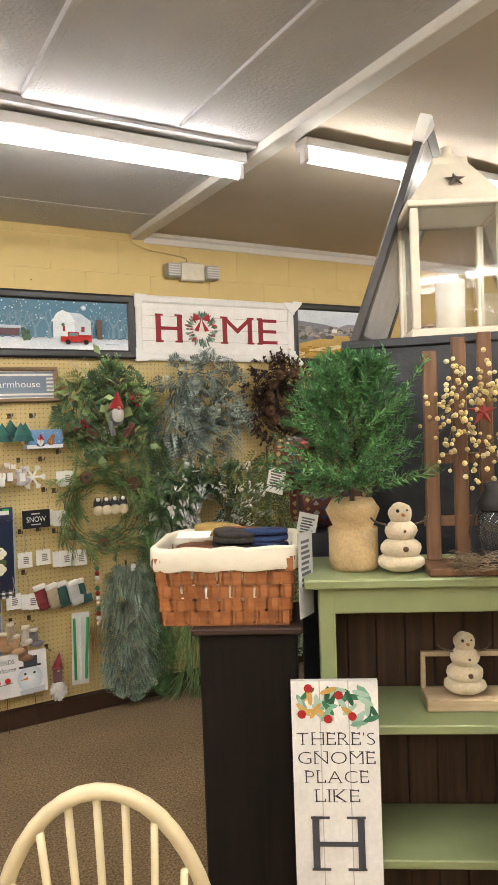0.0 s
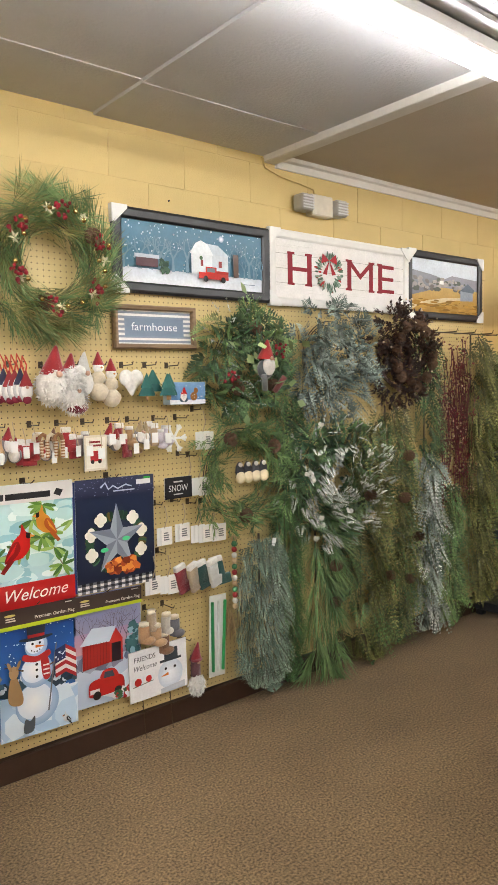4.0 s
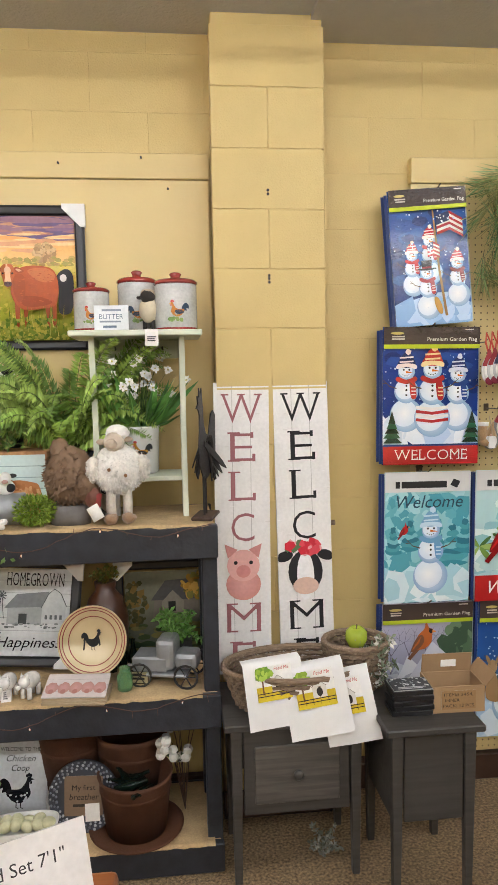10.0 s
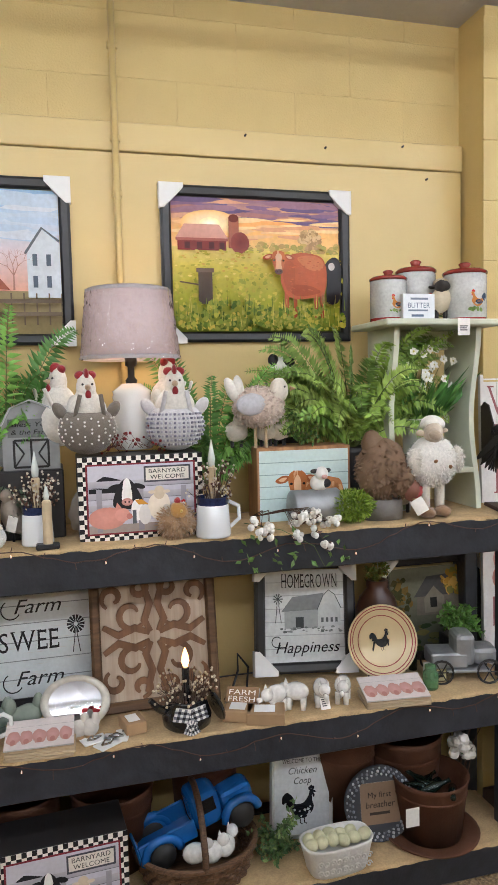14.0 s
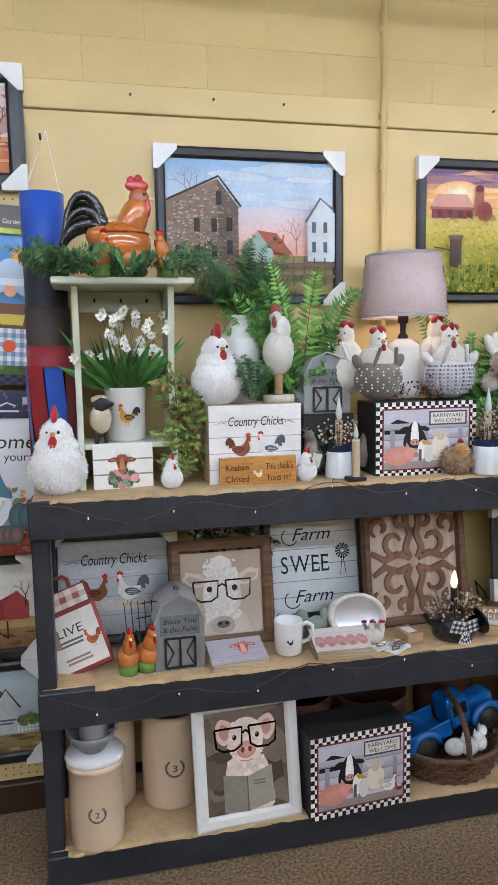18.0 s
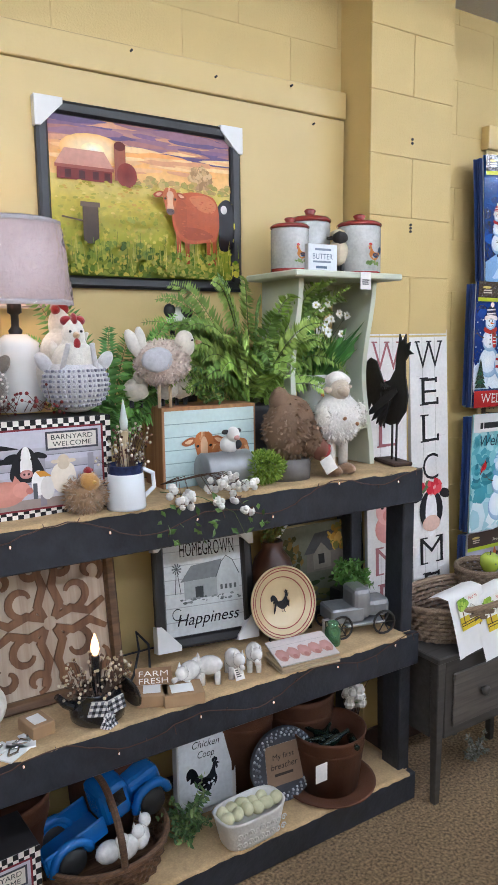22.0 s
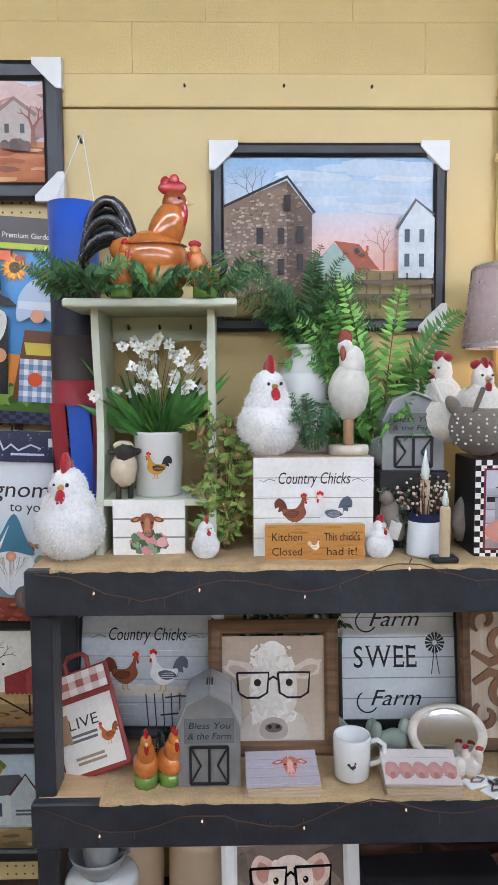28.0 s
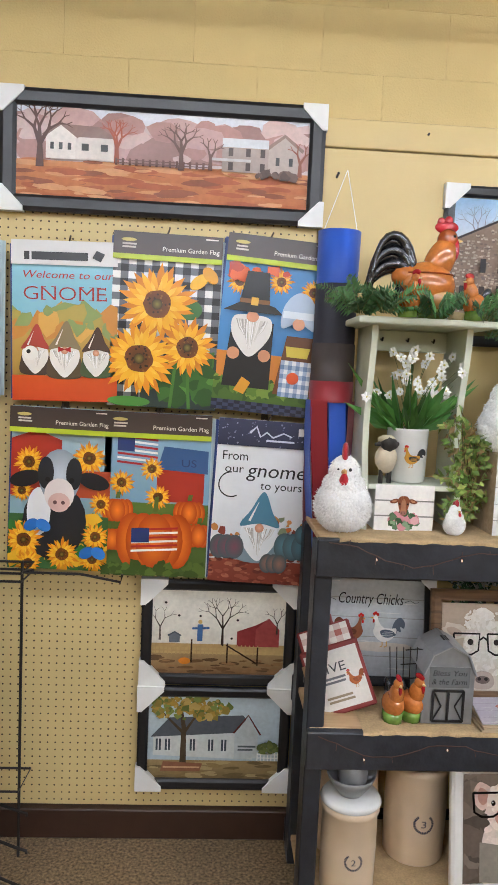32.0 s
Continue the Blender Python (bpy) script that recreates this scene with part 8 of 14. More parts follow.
def tag_stack(x, z, n, w=0.062, h=0.085, tone=None):
    """Several card tags on twine, one behind the other."""
    t = thing("gift_tags", (x, OY, z), label="stack of white lettered gift tags on twine", category="tag", group="gift tags")
    for i in range(n):
        b = part("tag", box(-w / 2, -0.002, 0, w / 2, 0.0, h, 0.0008), tone or white_paper, t)
        b.location = (0.014 * i, -0.012 * i + 0.02, 0.003 * (i % 2))
        if i == n - 1:
            a = Art(w * 0.9, h * 0.9, "e9e6e0", int(x * 100))
            a.bars(0.2, 0.25, 0.8, 0.8, 4, "6a6a6c")
            q = part("lettering", a.mesh(print_mat, 0.0006), None, t)
            q.location = (0.014 * i, -0.012 * i + 0.0165, h * 0.05)
    part("twine", tube([(0, 0.0, h), (0.01, -0.01, h + 0.05), (0.005, 0.0, h + 0.10)], 0.0025, 5), string, t)
    return t


for x, z, n in ((1.06, 1.335, 3), (0.97, 1.125, 1), (1.03, 1.115, 3), (0.83, 0.90, 2), (0.93, 0.905, 2), (1.02, 0.885, 4), (1.10, 0.88, 4), (0.76, 0.68, 2), (0.84, 0.67, 3)):
    tag_stack(x, z, n)
    hook(x, z + 0.19, 0.07)
a = Art(0.15, 0.10, "1a1a1e", 93)
a.text("SNOW", 0.5, 0.34, 0.30, "d8d8d8", fit=0.7).bars(0.3, 0.72, 0.7, 0.85, 1, "bcbcbc").bars(0.3, 0.15, 0.7, 0.25, 1, "bcbcbc")
signboard(0.90, 1.12, OY - 0.02, a, "small black sign lettered SNOW", "ornament_sign", category="ornament", thick=0.006)
for i, (x, c) in enumerate(((0.93, (0.22, 0.02, 0.03)), (0.99, (0.45, 0.36, 0.25)), (1.05, (0.015, 0.07, 0.06)), (1.11, (0.5, 0.5, 0.48)), (1.15, (0.015, 0.07, 0.06)))):
    figure("mitten_ornament", [("box", (0, 0, 0.08), (0.032, 0.010, 0.05), c), ("box", (0.016, 0, 0.028), (0.042, 0.010, 0.024), c), ("box", (0, 0, 0.135), (0.034, 0.012, 0.014), WHITE)], (x, OY - 0.01 * (i % 2), 0.655), "plaid felt stocking ornament on a hook", "ornament", felt, rs.uniform(-25, 25), group="ornaments", ry=-12)
# bead strand with tassel
t = thing("bead_strand", (1.235, OY, 0.40), label="wooden bead strand with jute tassel", category="garland")
for i in range(13):
    c = [(0.55, 0.40, 0.22), (0.7, 0.68, 0.62), (0.30, 0.02, 0.02), (0.05, 0.2, 0.08)][i % 4]
    part("bead", ball((0, 0, 0.13 + 0.029 * i), 0.0145, None, 10, 7), mat("bead_%d" % (i % 4), c, rough=0.5), t, "", True)
P = Plant(94)
P.leaves(np.tile([[-0.03, 0, 0.12]], (70, 1)) + P.r.normal(size=(70, 3)) * 0.012, np.array([0, 0, -1]) + P.r.normal(size=(70, 3)) * 0.12, 0.15, 0.004, [(0.35, 0.24, 0.11)])
plant_part("tassel", P, t, petal)
for x, z, c in ((0.70, 0.47, (0.42, 0.24, 0.12)), (0.76, 0.45, (0.45, 0.28, 0.15)), (0.82, 0.49, (0.5, 0.46, 0.4)), (0.86, 0.47, (0.13, 0.13, 0.15)), (0.80, 0.40, (0.2, 0.1, 0.05)), (0.74, 0.52, (0.4, 0.3, 0.2))):
    figure("plush_ornament", [("box", (0, 0, 0.045), (0.026, 0.014, 0.04), c), ("ball", (0.018, -0.006, 0.012), (0.036, 0.018, 0.020), c), ("rod", (0, 0, 0.082), (0.026, 0.018, 0.018), CREAM)], (x, OY - 0.01, z), "brown knitted boot ornament on a hook", "ornament", felt, rs.uniform(-30, 30), group="ornaments")
hook(0.76, 0.60), hook(0.86, 0.60), hook(0.95, 0.42)
figure("hanging_gnome", [("cone", (0, 0, 0.165), (0.030, 0.026, 0.085), (0.20, 0.012, 0.02), (0, 12, 0)), ("ball", (0, -0.004, 0.165), (0.034, 0.03, 0.012), (0.16, 0.02, 0.03)), ("rod", (0, 0, 0.06), (0.026, 0.02, 0.11), (0.13, 0.05, 0.06)), ("ball", (0, -0.008, 0.045), (0.036, 0.024, 0.05), WHITE), ("ball", (0, -0.026, 0.158), 0.008, (0.6, 0.36, 0.26))], (0.985, OY, 0.155), "plaid gnome with long white beard on a hook", "ornament", felt, 0, fuzz=0.004, fur=((3, 520, 0.022, 0.005, 1.2),))
t = thing("packaged_picks", (1.115, OY, 0.20), label="clear packet of green and white picks", category="packet", ry=2)
part("packet", box(-0.05, 0, 0, 0.05, 0.006, 0.41, 0.002), white_plastic, t)
for x, c in ((-0.03, (0.02, 0.25, 0.08)), (0.0, (0.7, 0.72, 0.7)), (0.03, (0.03, 0.35, 0.10))):
    part("pick", tube([(x, -0.006, 0.03), (x * 1.3, -0.006, 0.38)], 0.008, 6), mat("pick_%.2f" % x, c, rough=0.3), t)
t = thing("garden_stake", (0.792, WALL_Y - 0.05, 0.0), label="thin wire flag stakes against the wall", category="stake")
for x in (-0.075, 0.075):
    part("leg", tube([(x, -0.03, 0.0), (x, 0.0, 0.26)], 0.0022, 6), wire, t)
part("crossbar", tube([(-0.075, -0.005, 0.20), (0.075, -0.005, 0.20)], 0.002, 6), wire, t)
# gnome and tiny sheep on the wreaths
figure("wreath_gnome", [("ball", (0, 0, 0.05), (0.045, 0.035, 0.05), (0.12, 0.13, 0.14)), ("cone", (0, -0.006, 0.095), (0.046, 0.040, 0.10), (0.35, 0.02, 0.02), (0, 6, 0)), ("ball", (0, -0.028, 0.065), (0.036, 0.022, 0.045), (0.60, 0.58, 0.55)), ("ball", (0, -0.05, 0.10), 0.010, (0.6, 0.36, 0.26)), ("rod", (-0.03, -0.03, -0.05), (0.014, 0.014, 0.08), (0.16, 0.17, 0.18), (20, -20, 0)), ("rod", (0.03, -0.03, -0.06), (0.014, 0.014, 0.09), (0.2, 0.05, 0.05), (20, 30, 0))], (1.34, WALL_Y - 0.25, 1.665), "small gnome in a red hat on the wreath", "ornament", felt, 0)
for i, x in enumerate((1.24, 1.29, 1.34, 1.39)):
    figure("penguin_ornament", [("ball", (0, 0, 0.04), (0.026, 0.012, 0.05), CHAR), ("ball", (0, -0.008, 0.012), (0.030, 0.012, 0.03), (0.66, 0.56, 0.38)), ("ball", (0, -0.008, 0.075), (0.012, 0.010, 0.012), WHITE)], (x, WALL_Y - 0.16, 1.175), "flat wooden penguin ornament", "ornament", matte, group="penguin ornaments")

# emergency lamp with its cable
t = thing("emergency_light", (1.935, WALL_Y + 0.012, 2.548), label="white twin-head emergency light on the wall", category="emergency light")
part("case", box(-0.07, -0.055, 0.01, 0.10, 0.0, 0.125, 0.008), mat("lamp_case", (0.60, 0.55, 0.44), rough=0.5), t)
for x, m_ in ((-0.125, lamp_white), (0.14, lamp_white)):
    part("lamp_head", box(x - 0.045, -0.09, 0.02, x + 0.045, -0.01, 0.11, 0.014, seg=2), mat("head_grey", (0.35, 0.34, 0.31), rough=0.35), t)
    for k in range(5):
        part("louvre", box(x - 0.04, -0.094, 0.03 + 0.015 * k, x + 0.04, -0.0905, 0.037 + 0.015 * k), lamp_white, t)
part("cable", tube([(0.0, -0.01, 0.125), (-0.01, -0.01, 0.16), (-0.10, -0.01, 0.175), (-0.25, -0.01, 0.19), (-0.36, -0.01, 0.22), (-0.38, -0.01, 0.27)], 0.006, 6), paint_board, t)

# ---------------------------------------------------------------- top deck
TOP = 1.165
sage = mat("sage_paint", (0.62, 0.65, 0.52), rough=0.5, var=0.08, scale=18, bump=0.15)
ceramic_white = mat("white_ceramic", (0.76, 0.76, 0.74), rough=0.22, var=0.04, coat=0.3)
galvanised = mat("galvanised", (0.30, 0.31, 0.32), rough=0.45, metal=0.55, var=0.25, scale=25, bump=0.2)
jute = mat("burlap", (0.52, 0.37, 0.19), rough=0.95, var=0.25, scale=150, bump=0.8, fine=420)
rust_red = mat("rust_red", (0.25, 0.03, 0.025), rough=0.4, var=0.15)
twig = (0.07, 0.035, 0.02)

# burlap runners with ragged front edges on the decks
for zd, nm in ((DECKS[2], 1), (DECKS[1], 2), (DECKS[0], 3)):
    bm = bmesh.new()
    r_ = random.Random(nm)
    n = 90
    xa, xb = (SX0 + 0.06, SX1 - 0.03) if nm != 2 else (SX0 + 0.16, SX1 - 0.06)
    rows = []
    for k, (yy, zz) in enumerate(((0.33, 0.004), (0.10, 0.004), (-0.02, 0.004), (-0.037, 0.003), (-0.0385, -0.002))):
        rows.append([bm.verts.new((xa + (xb - xa) * i / n, SHELF_Y + yy + (0.004 * r_.random() if k > 2 else 0), zd + zz + (0.0015 * math.sin(i * 0.7) if k < 3 else -0.006 * r_.random() * (k == 4)))) for i in range(n + 1)])
    for a_, b_ in zip(rows, rows[1:]):
        for i in range(n):
            bm.faces.new((a_[i], b_[i], b_[i + 1], a_[i + 1]))
    tagged(part("burlap_runner", bm, jute, None, "", True), "tan burlap runner with ragged edge on the shelf", "runner", "burlap runners")

# white fluffy hens
FLUFF = (0.95, 0.94, 0.92)


def fluffy_hen(x, y, z, h, rz, label, seed):
    k = h / 0.25
    p = [("ball", (0, 0, 0.075 * k), (0.084 * k, 0.077 * k, 0.078 * k), FLUFF), ("ball", (0, 0, 0.168 * k), (0.046 * k, 0.044 * k, 0.055 * k), FLUFF), ("ball", (0, 0, 0.128 * k), (0.063 * k, 0.059 * k, 0.055 * k), FLUFF),
         ("ball", (0, -0.012 * k, 0.232 * k), (0.009 * k, 0.022 * k, 0.030 * k), (0.42, 0.012, 0.02)), ("ball", (0, 0.012 * k, 0.225 * k), (0.008 * k, 0.016 * k, 0.022 * k), RED), ("ball", (0, -0.048 * k, 0.148 * k), (0.013 * k, 0.009 * k, 0.028 * k), (0.42, 0.012, 0.02)),
         ("cone", (0, -0.040 * k, 0.178 * k), (0.009 * k, 0.009 * k, 0.022 * k), (0.60, 0.32, 0.06), (80, 0, 0)), ("ball", (-0.017 * k, -0.043 * k, 0.186 * k), 0.004 * k, BLACK), ("ball", (0.017 * k, -0.043 * k, 0.186 * k), 0.004 * k, BLACK)]
    figure("plush_hen", p, (x, y, z), label, "hen figure", felt, rz, seed, 0.004 * k, "white hens", segs=16, fur=((0, 7000, 0.0105 * k, 0.0034 * k, 1.15), (1, 2800, 0.0075 * k, 0.0028 * k, 1.0), (2, 4200, 0.0100 * k, 0.0032 * k, 1.15)))


fluffy_hen(-3.317, 3.775, TOP + 0.004, 0.245, -12, "large fluffy white hen with red comb", 101)
fluffy_hen(-2.990, 3.765, TOP + 0.004, 0.098, 25, "small fluffy white hen with red comb", 102)
fluffy_hen(-2.575, 3.752, TOP + 0.004, 0.10, 35, "small fluffy white hen with red comb", 103)
fluffy_hen(-2.835, 3.845, 1.409, 0.235, 20, "fluffy white hen standing on a box sign", 104)

# sage stand with a scalloped back
def plank_side(bm, x0, x1, y0, y1, z0, z1, cut=0.0, n=10):
    """An upright side board whose front edge curves in at mid height."""
    f, b = [], []
    for i in range(n + 1):
        s = i / n
        yy = y0 + cut * math.sin(math.pi * s) ** 2
        f.append((bm.verts.new((x0, yy, z0 + (z1 - z0) * s)), bm.verts.new((x1, yy, z0 + (z1 - z0) * s))))
        b.append((bm.verts.new((x0, y1, z0 + (z1 - z0) * s)), bm.verts.new((x1, y1, z0 + (z1 - z0) * s))))
    for i in range(n):
        bm.faces.new((f[i][0], f[i][1], f[i + 1][1], f[i + 1][0]))
        bm.faces.new((b[i][1], b[i][0], b[i + 1][0], b[i + 1][1]))
        bm.faces.new((f[i][1], b[i][1], b[i + 1][1], f[i + 1][1]))
        bm.faces.new((b[i][0], f[i][0], f[i + 1][0], b[i + 1][0]))
    bm.faces.new((f[0][1], f[0][0], b[0][0], b[0][1]))
    bm.faces.new((f[n][0], f[n][1], b[n][1], b[n][0]))
    return bm


def stand(cx, y, w, d, h, top_w, label, shelf_z, hooks=True):
    t = thing("display_stand", (cx, y, TOP + 0.004), label=label, category="stand")
    for s in (-1, 1):
        part("side", plank_side(bmesh.new(), s * w / 2 - 0.009, s * w / 2 + 0.009, 0, d, 0, h - 0.02, 0.045), sage, t)
    part("top", box(-top_w / 2, -0.06, h - 0.0195, top_w / 2, d + 0.01, h, 0.004), sage, t)
    part("shelf", box(-w / 2 + 0.0095, 0.01, shelf_z - 0.016, w / 2 - 0.0095, d - 0.005, shelf_z, 0.002), sage, t)
    part("back_rail", box(-w / 2 + 0.0095, d - 0.025, h - 0.085, w / 2 - 0.0095, d - 0.012, h - 0.021, 0.003), sage, t)
    if hooks:
        for x in (-0.08, 0.0, 0.08):
            part("hook", tube([(x, d - 0.026, h - 0.05), (x, d - 0.045, h - 0.055), (x, d - 0.05, h - 0.045)], 0.003, 6), dark_metal, t)
    return t


stand(-3.112, 3.79, 0.275, 0.20, 0.612, 0.400, "pale sage wooden stand with curved sides", 0.135)
stand(-1.215, 3.81, 0.290, 0.20, 0.612, 0.420, "pale sage wooden stand with canisters on top", 0.135)

# big glazed rooster canister with two small ones
OR, ORD, CRM = (0.50, 0.16, 0.03), (0.32, 0.07, 0.015), (0.66, 0.54, 0.36)
Z2 = TOP + 0.004 + 0.612
tail = []
for i in range(8):
    y_ = 0.013 * (i % 3 - 1)
    p0, p1, p2, p3 = (np.array(v) for v in ((-0.045, y_, 0.12), (-0.055 - 0.004 * i, y_, 0.275 - 0.014 * i), (-0.155 - 0.004 * i, y_, 0.265 - 0.022 * i), (-0.155 - 0.002 * i, y_ * 1.3, 0.105 - 0.008 * i)))
    tail.append(("rope", [tuple((1 - u) ** 3 * p0 + 3 * u * (1 - u) ** 2 * p1 + 3 * u * u * (1 - u) * p2 + u ** 3 * p3) for u in np.linspace(0, 1, 11)], 0.018, BLACK, 0.4))
body = [("ball", (0, 0, 0.095), (0.086, 0.062, 0.070), OR), ("ball", (0.03, -0.012, 0.055), (0.055, 0.05, 0.040), (0.42, 0.20, 0.05)), ("ball", (0.035, 0, 0.165), (0.042, 0.038, 0.075), OR, (0, 22, 0)), ("ball", (0.055, 0, 0.225), (0.030, 0.026, 0.034), ORD), ("ball", (-0.055, 0, 0.12), (0.045, 0.04, 0.035), OR),
        ("ball", (0.05, 0, 0.262), (0.034, 0.010, 0.018), (0.42, 0.015, 0.02)), ("ball", (0.034, 0, 0.275), (0.012, 0.008, 0.014), (0.42, 0.015, 0.02)), ("ball", (0.055, 0, 0.280), (0.012, 0.008, 0.014), (0.42, 0.015, 0.02)), ("ball", (0.074, -0.012, 0.200), (0.013, 0.008, 0.032), (0.42, 0.015, 0.02)), ("cone", (0.078, 0, 0.226), (0.009, 0.009, 0.022), (0.7, 0.5, 0.2), (0, 90, 0)), ("ball", (0.068, -0.024, 0.234), 0.004, BLACK),
        ("ball", (0, 0, 0.02), (0.075, 0.055, 0.028), (0.16, 0.22, 0.05)), ("rod", (0.0, 0, 0.125), (0.082, 0.06, 0.004), ORD)]
figure("rooster_canister", body + tail, (-3.112, 3.80, Z2), "large glazed orange rooster canister with black tail", "rooster", glaze, 0, 1, 0, segs=18)


def small_rooster(x, y, z, rz, k=0.52):
    p = [("ball", (0, 0, 0.085), (0.070, 0.055, 0.062), OR), ("ball", (0.03, 0, 0.145), (0.042, 0.036, 0.060), OR, (0, 15, 0)), ("ball", (0.045, 0, 0.20), (0.028, 0.024, 0.028), OR), ("ball", (0.045, 0, 0.232), (0.030, 0.010, 0.017), (0.42, 0.015, 0.02)), ("ball", (0.07, 0, 0.18), (0.011, 0.009, 0.025), (0.42, 0.015, 0.02)), ("ball", (-0.07, 0, 0.13), (0.032, 0.018, 0.055), BLACK, (0, -25, 0)), ("rod", (0, 0, 0.0), (0.055, 0.05, 0.05), (0.14, 0.26, 0.04)), ("cone", (0.07, 0, 0.2), (0.008, 0.008, 0.02), (0.7, 0.5, 0.2), (0, 90, 0))]
    figure("small_rooster", p, (x, y, z), "small glazed orange rooster shaker on green base", "rooster", glaze, rz, group="small roosters", scale=k, segs=14)


small_rooster(-3.175, 3.735, Z2, -60)
small_rooster(-2.985, 3.745, Z2, 200)
small_rooster(-3.140, 3.745, DECKS[1] + 0.004, -80, 0.60)
small_rooster(-3.083, 3.755, DECKS[1] + 0.004, -60, 0.60)


def spray(name, at, label, n, reach, pal, seed, pairs=16, plen=0.05, kind="fern", up=0.4, flat=1.0, lift=0.1, pot=None, category="plant", fronts=None, leaflets=1):
    """A bunch of fern fronds from one point."""
    t = thing(name, at, label=label, category=category)
    P = Plant(seed)
    for i in range(n):
        F = Plant(seed * 60 + i)
        a_ = 2 * math.pi * i / n + P.r.uniform(-0.25, 0.25)
        if fronts:
            a_ = P.r.uniform(*fronts)
        q = reach * P.r.uniform(0.6, 1.05)
        e = P.r.uniform(-0.25, 1.0) * up
        F.frond((0.012 * math.cos(a_), 0.012 * math.sin(a_), 0), (q * math.cos(a_), q * math.sin(a_) * flat, q * e), lift * P.r.uniform(0.6, 1.2), pairs, plen, plen * 0.36, pal, leaflets)
        plant_part("frond", F, t)
    return t


FERN = [(0.13, 0.30, 0.05), (0.19, 0.39, 0.075), (0.085, 0.22, 0.04)]
FERND = [(0.06, 0.165, 0.05), (0.09, 0.22, 0.06), (0.05, 0.12, 0.04)]
for x, y, r_, sd in ((-3.235, 3.74, 0.13, 1), (-3.10, 3.735, 0.09, 2), (-2.95, 3.76, 0.15, 3), (-3.30, 3.78, 0.13, 4)):
    spray("fern_sprig", (x, y, Z2 + 0.01), "loose green fern sprig on the stand", 14, r_, FERND, 110 + sd, 13, 0.032, up=0.45, lift=0.03)

# flower pots inside the stands
def flower_pot(x, y, z, label, seed, spread=0.13, height=0.22):
    t = thing("flower_pot", (x, y, z), label=label, category="flower pot")
    part("pot", lathe([(0.050, 0), (0.058, 0.005), (0.062, 0.155), (0.065, 0.162), (0.060, 0.162), (0.056, 0.15), (0, 0.148)], 28), ceramic_white, t, "", True)
    a = Art(0.078, 0.105, "e2e2df", seed)
    a.hen(0.5, 0.12, 0.30, "b8862c", "22262a", -1)
    q = part("rooster_print", a.mesh(print_mat, 0.0005), None, t)
    q.location = (0.0, -0.0635, 0.04)
    P = Plant(seed)
    for i in range(60):
        a_ = P.r.uniform(0, 6.283)
        e = P.r.uniform(0.3, 1.0)
        d = np.array([math.cos(a_) * e * spread, math.sin(a_) * e * spread * 0.8, height * P.r.uniform(0.2, 0.62)])
        P.leaves([[0.03 * math.cos(a_), 0.03 * math.sin(a_), 0.15]], [d], np.linalg.norm(d) * 1.1, 0.038, [(0.07, 0.20, 0.04), (0.11, 0.28, 0.05)], 0.2)
    plant_part("foliage", P, t)
    Q = Plant(seed + 1)
    for i in range(38):
        a_ = P.r.uniform(0, 6.283)
        e = P.r.uniform(0.2, 1.1)
        tip = np.array([math.cos(a_) * e * spread, -0.03 + math.sin(a_) * e * spread * 0.6, 0.15 + height * P.r.uniform(0.4, 0.98)])
        Q.stem([[0, 0, 0.14], tip * [0.4, 0.4, 0.75], tip], 0.0012, (0.07, 0.13, 0.03))
        for k in range(7):
            b = k * 0.9 + e
            Q.leaves([tip], [[math.cos(b), -0.25, math.sin(b)]], 0.016, 0.011, [(0.86, 0.85, 0.80)], 0.1, 0.6, face=np.array([[0, -1.0, 0.2]]), vary=(0.9, 1.05))
        Q.balls([tip + [0, -0.004, 0]], 0.0032, [(0.55, 0.50, 0.15)])
    plant_part("blossom_spray", Q, t, petal, "small white blossoms")
    return t


flower_pot(-3.112, 3.88, TOP + 0.1395, "white rooster pot with small white flowers", 121, 0.15, 0.25)
flower_pot(-1.215, 3.93, TOP + 0.1395, "white rooster pot with small white flowers", 122, 0.15, 0.26)
SHEEP_W, SHEEP_D = (0.58, 0.50, 0.36), (0.03, 0.025, 0.022)


def small_sheep(x, y, z, rz, k=1.0, label="small cream sheep figure with black face"):
    p = [("ball", (0, 0, 0.075), (0.034, 0.03, 0.045), SHEEP_W), ("ball", (0, -0.012, 0.118), (0.026, 0.024, 0.022), SHEEP_D), ("ball", (0, 0.0, 0.132), (0.026, 0.024, 0.014), SHEEP_W), ("ball", (-0.030, 0, 0.118), (0.014, 0.008, 0.008), SHEEP_D), ("ball", (0.030, 0, 0.118), (0.014, 0.008, 0.008), SHEEP_D), ("rod", (-0.015, 0, 0), (0.007, 0.007, 0.05), SHEEP_D), ("rod", (0.015, 0, 0), (0.007, 0.007, 0.05), SHEEP_D)]
    figure("sheep_figure", p, (x, y, z), label, "sheep figure", matte, rz, fuzz=0.005, group="sheep figures", scale=k)


small_sheep(-3.190, 3.815, TOP + 0.1395, 20, 0.98)
small_sheep(-1.175, 3.865, Z2, -15, 0.95)
small_sheep(-1.330, 3.83, TOP + 0.004, 0, 0.85)

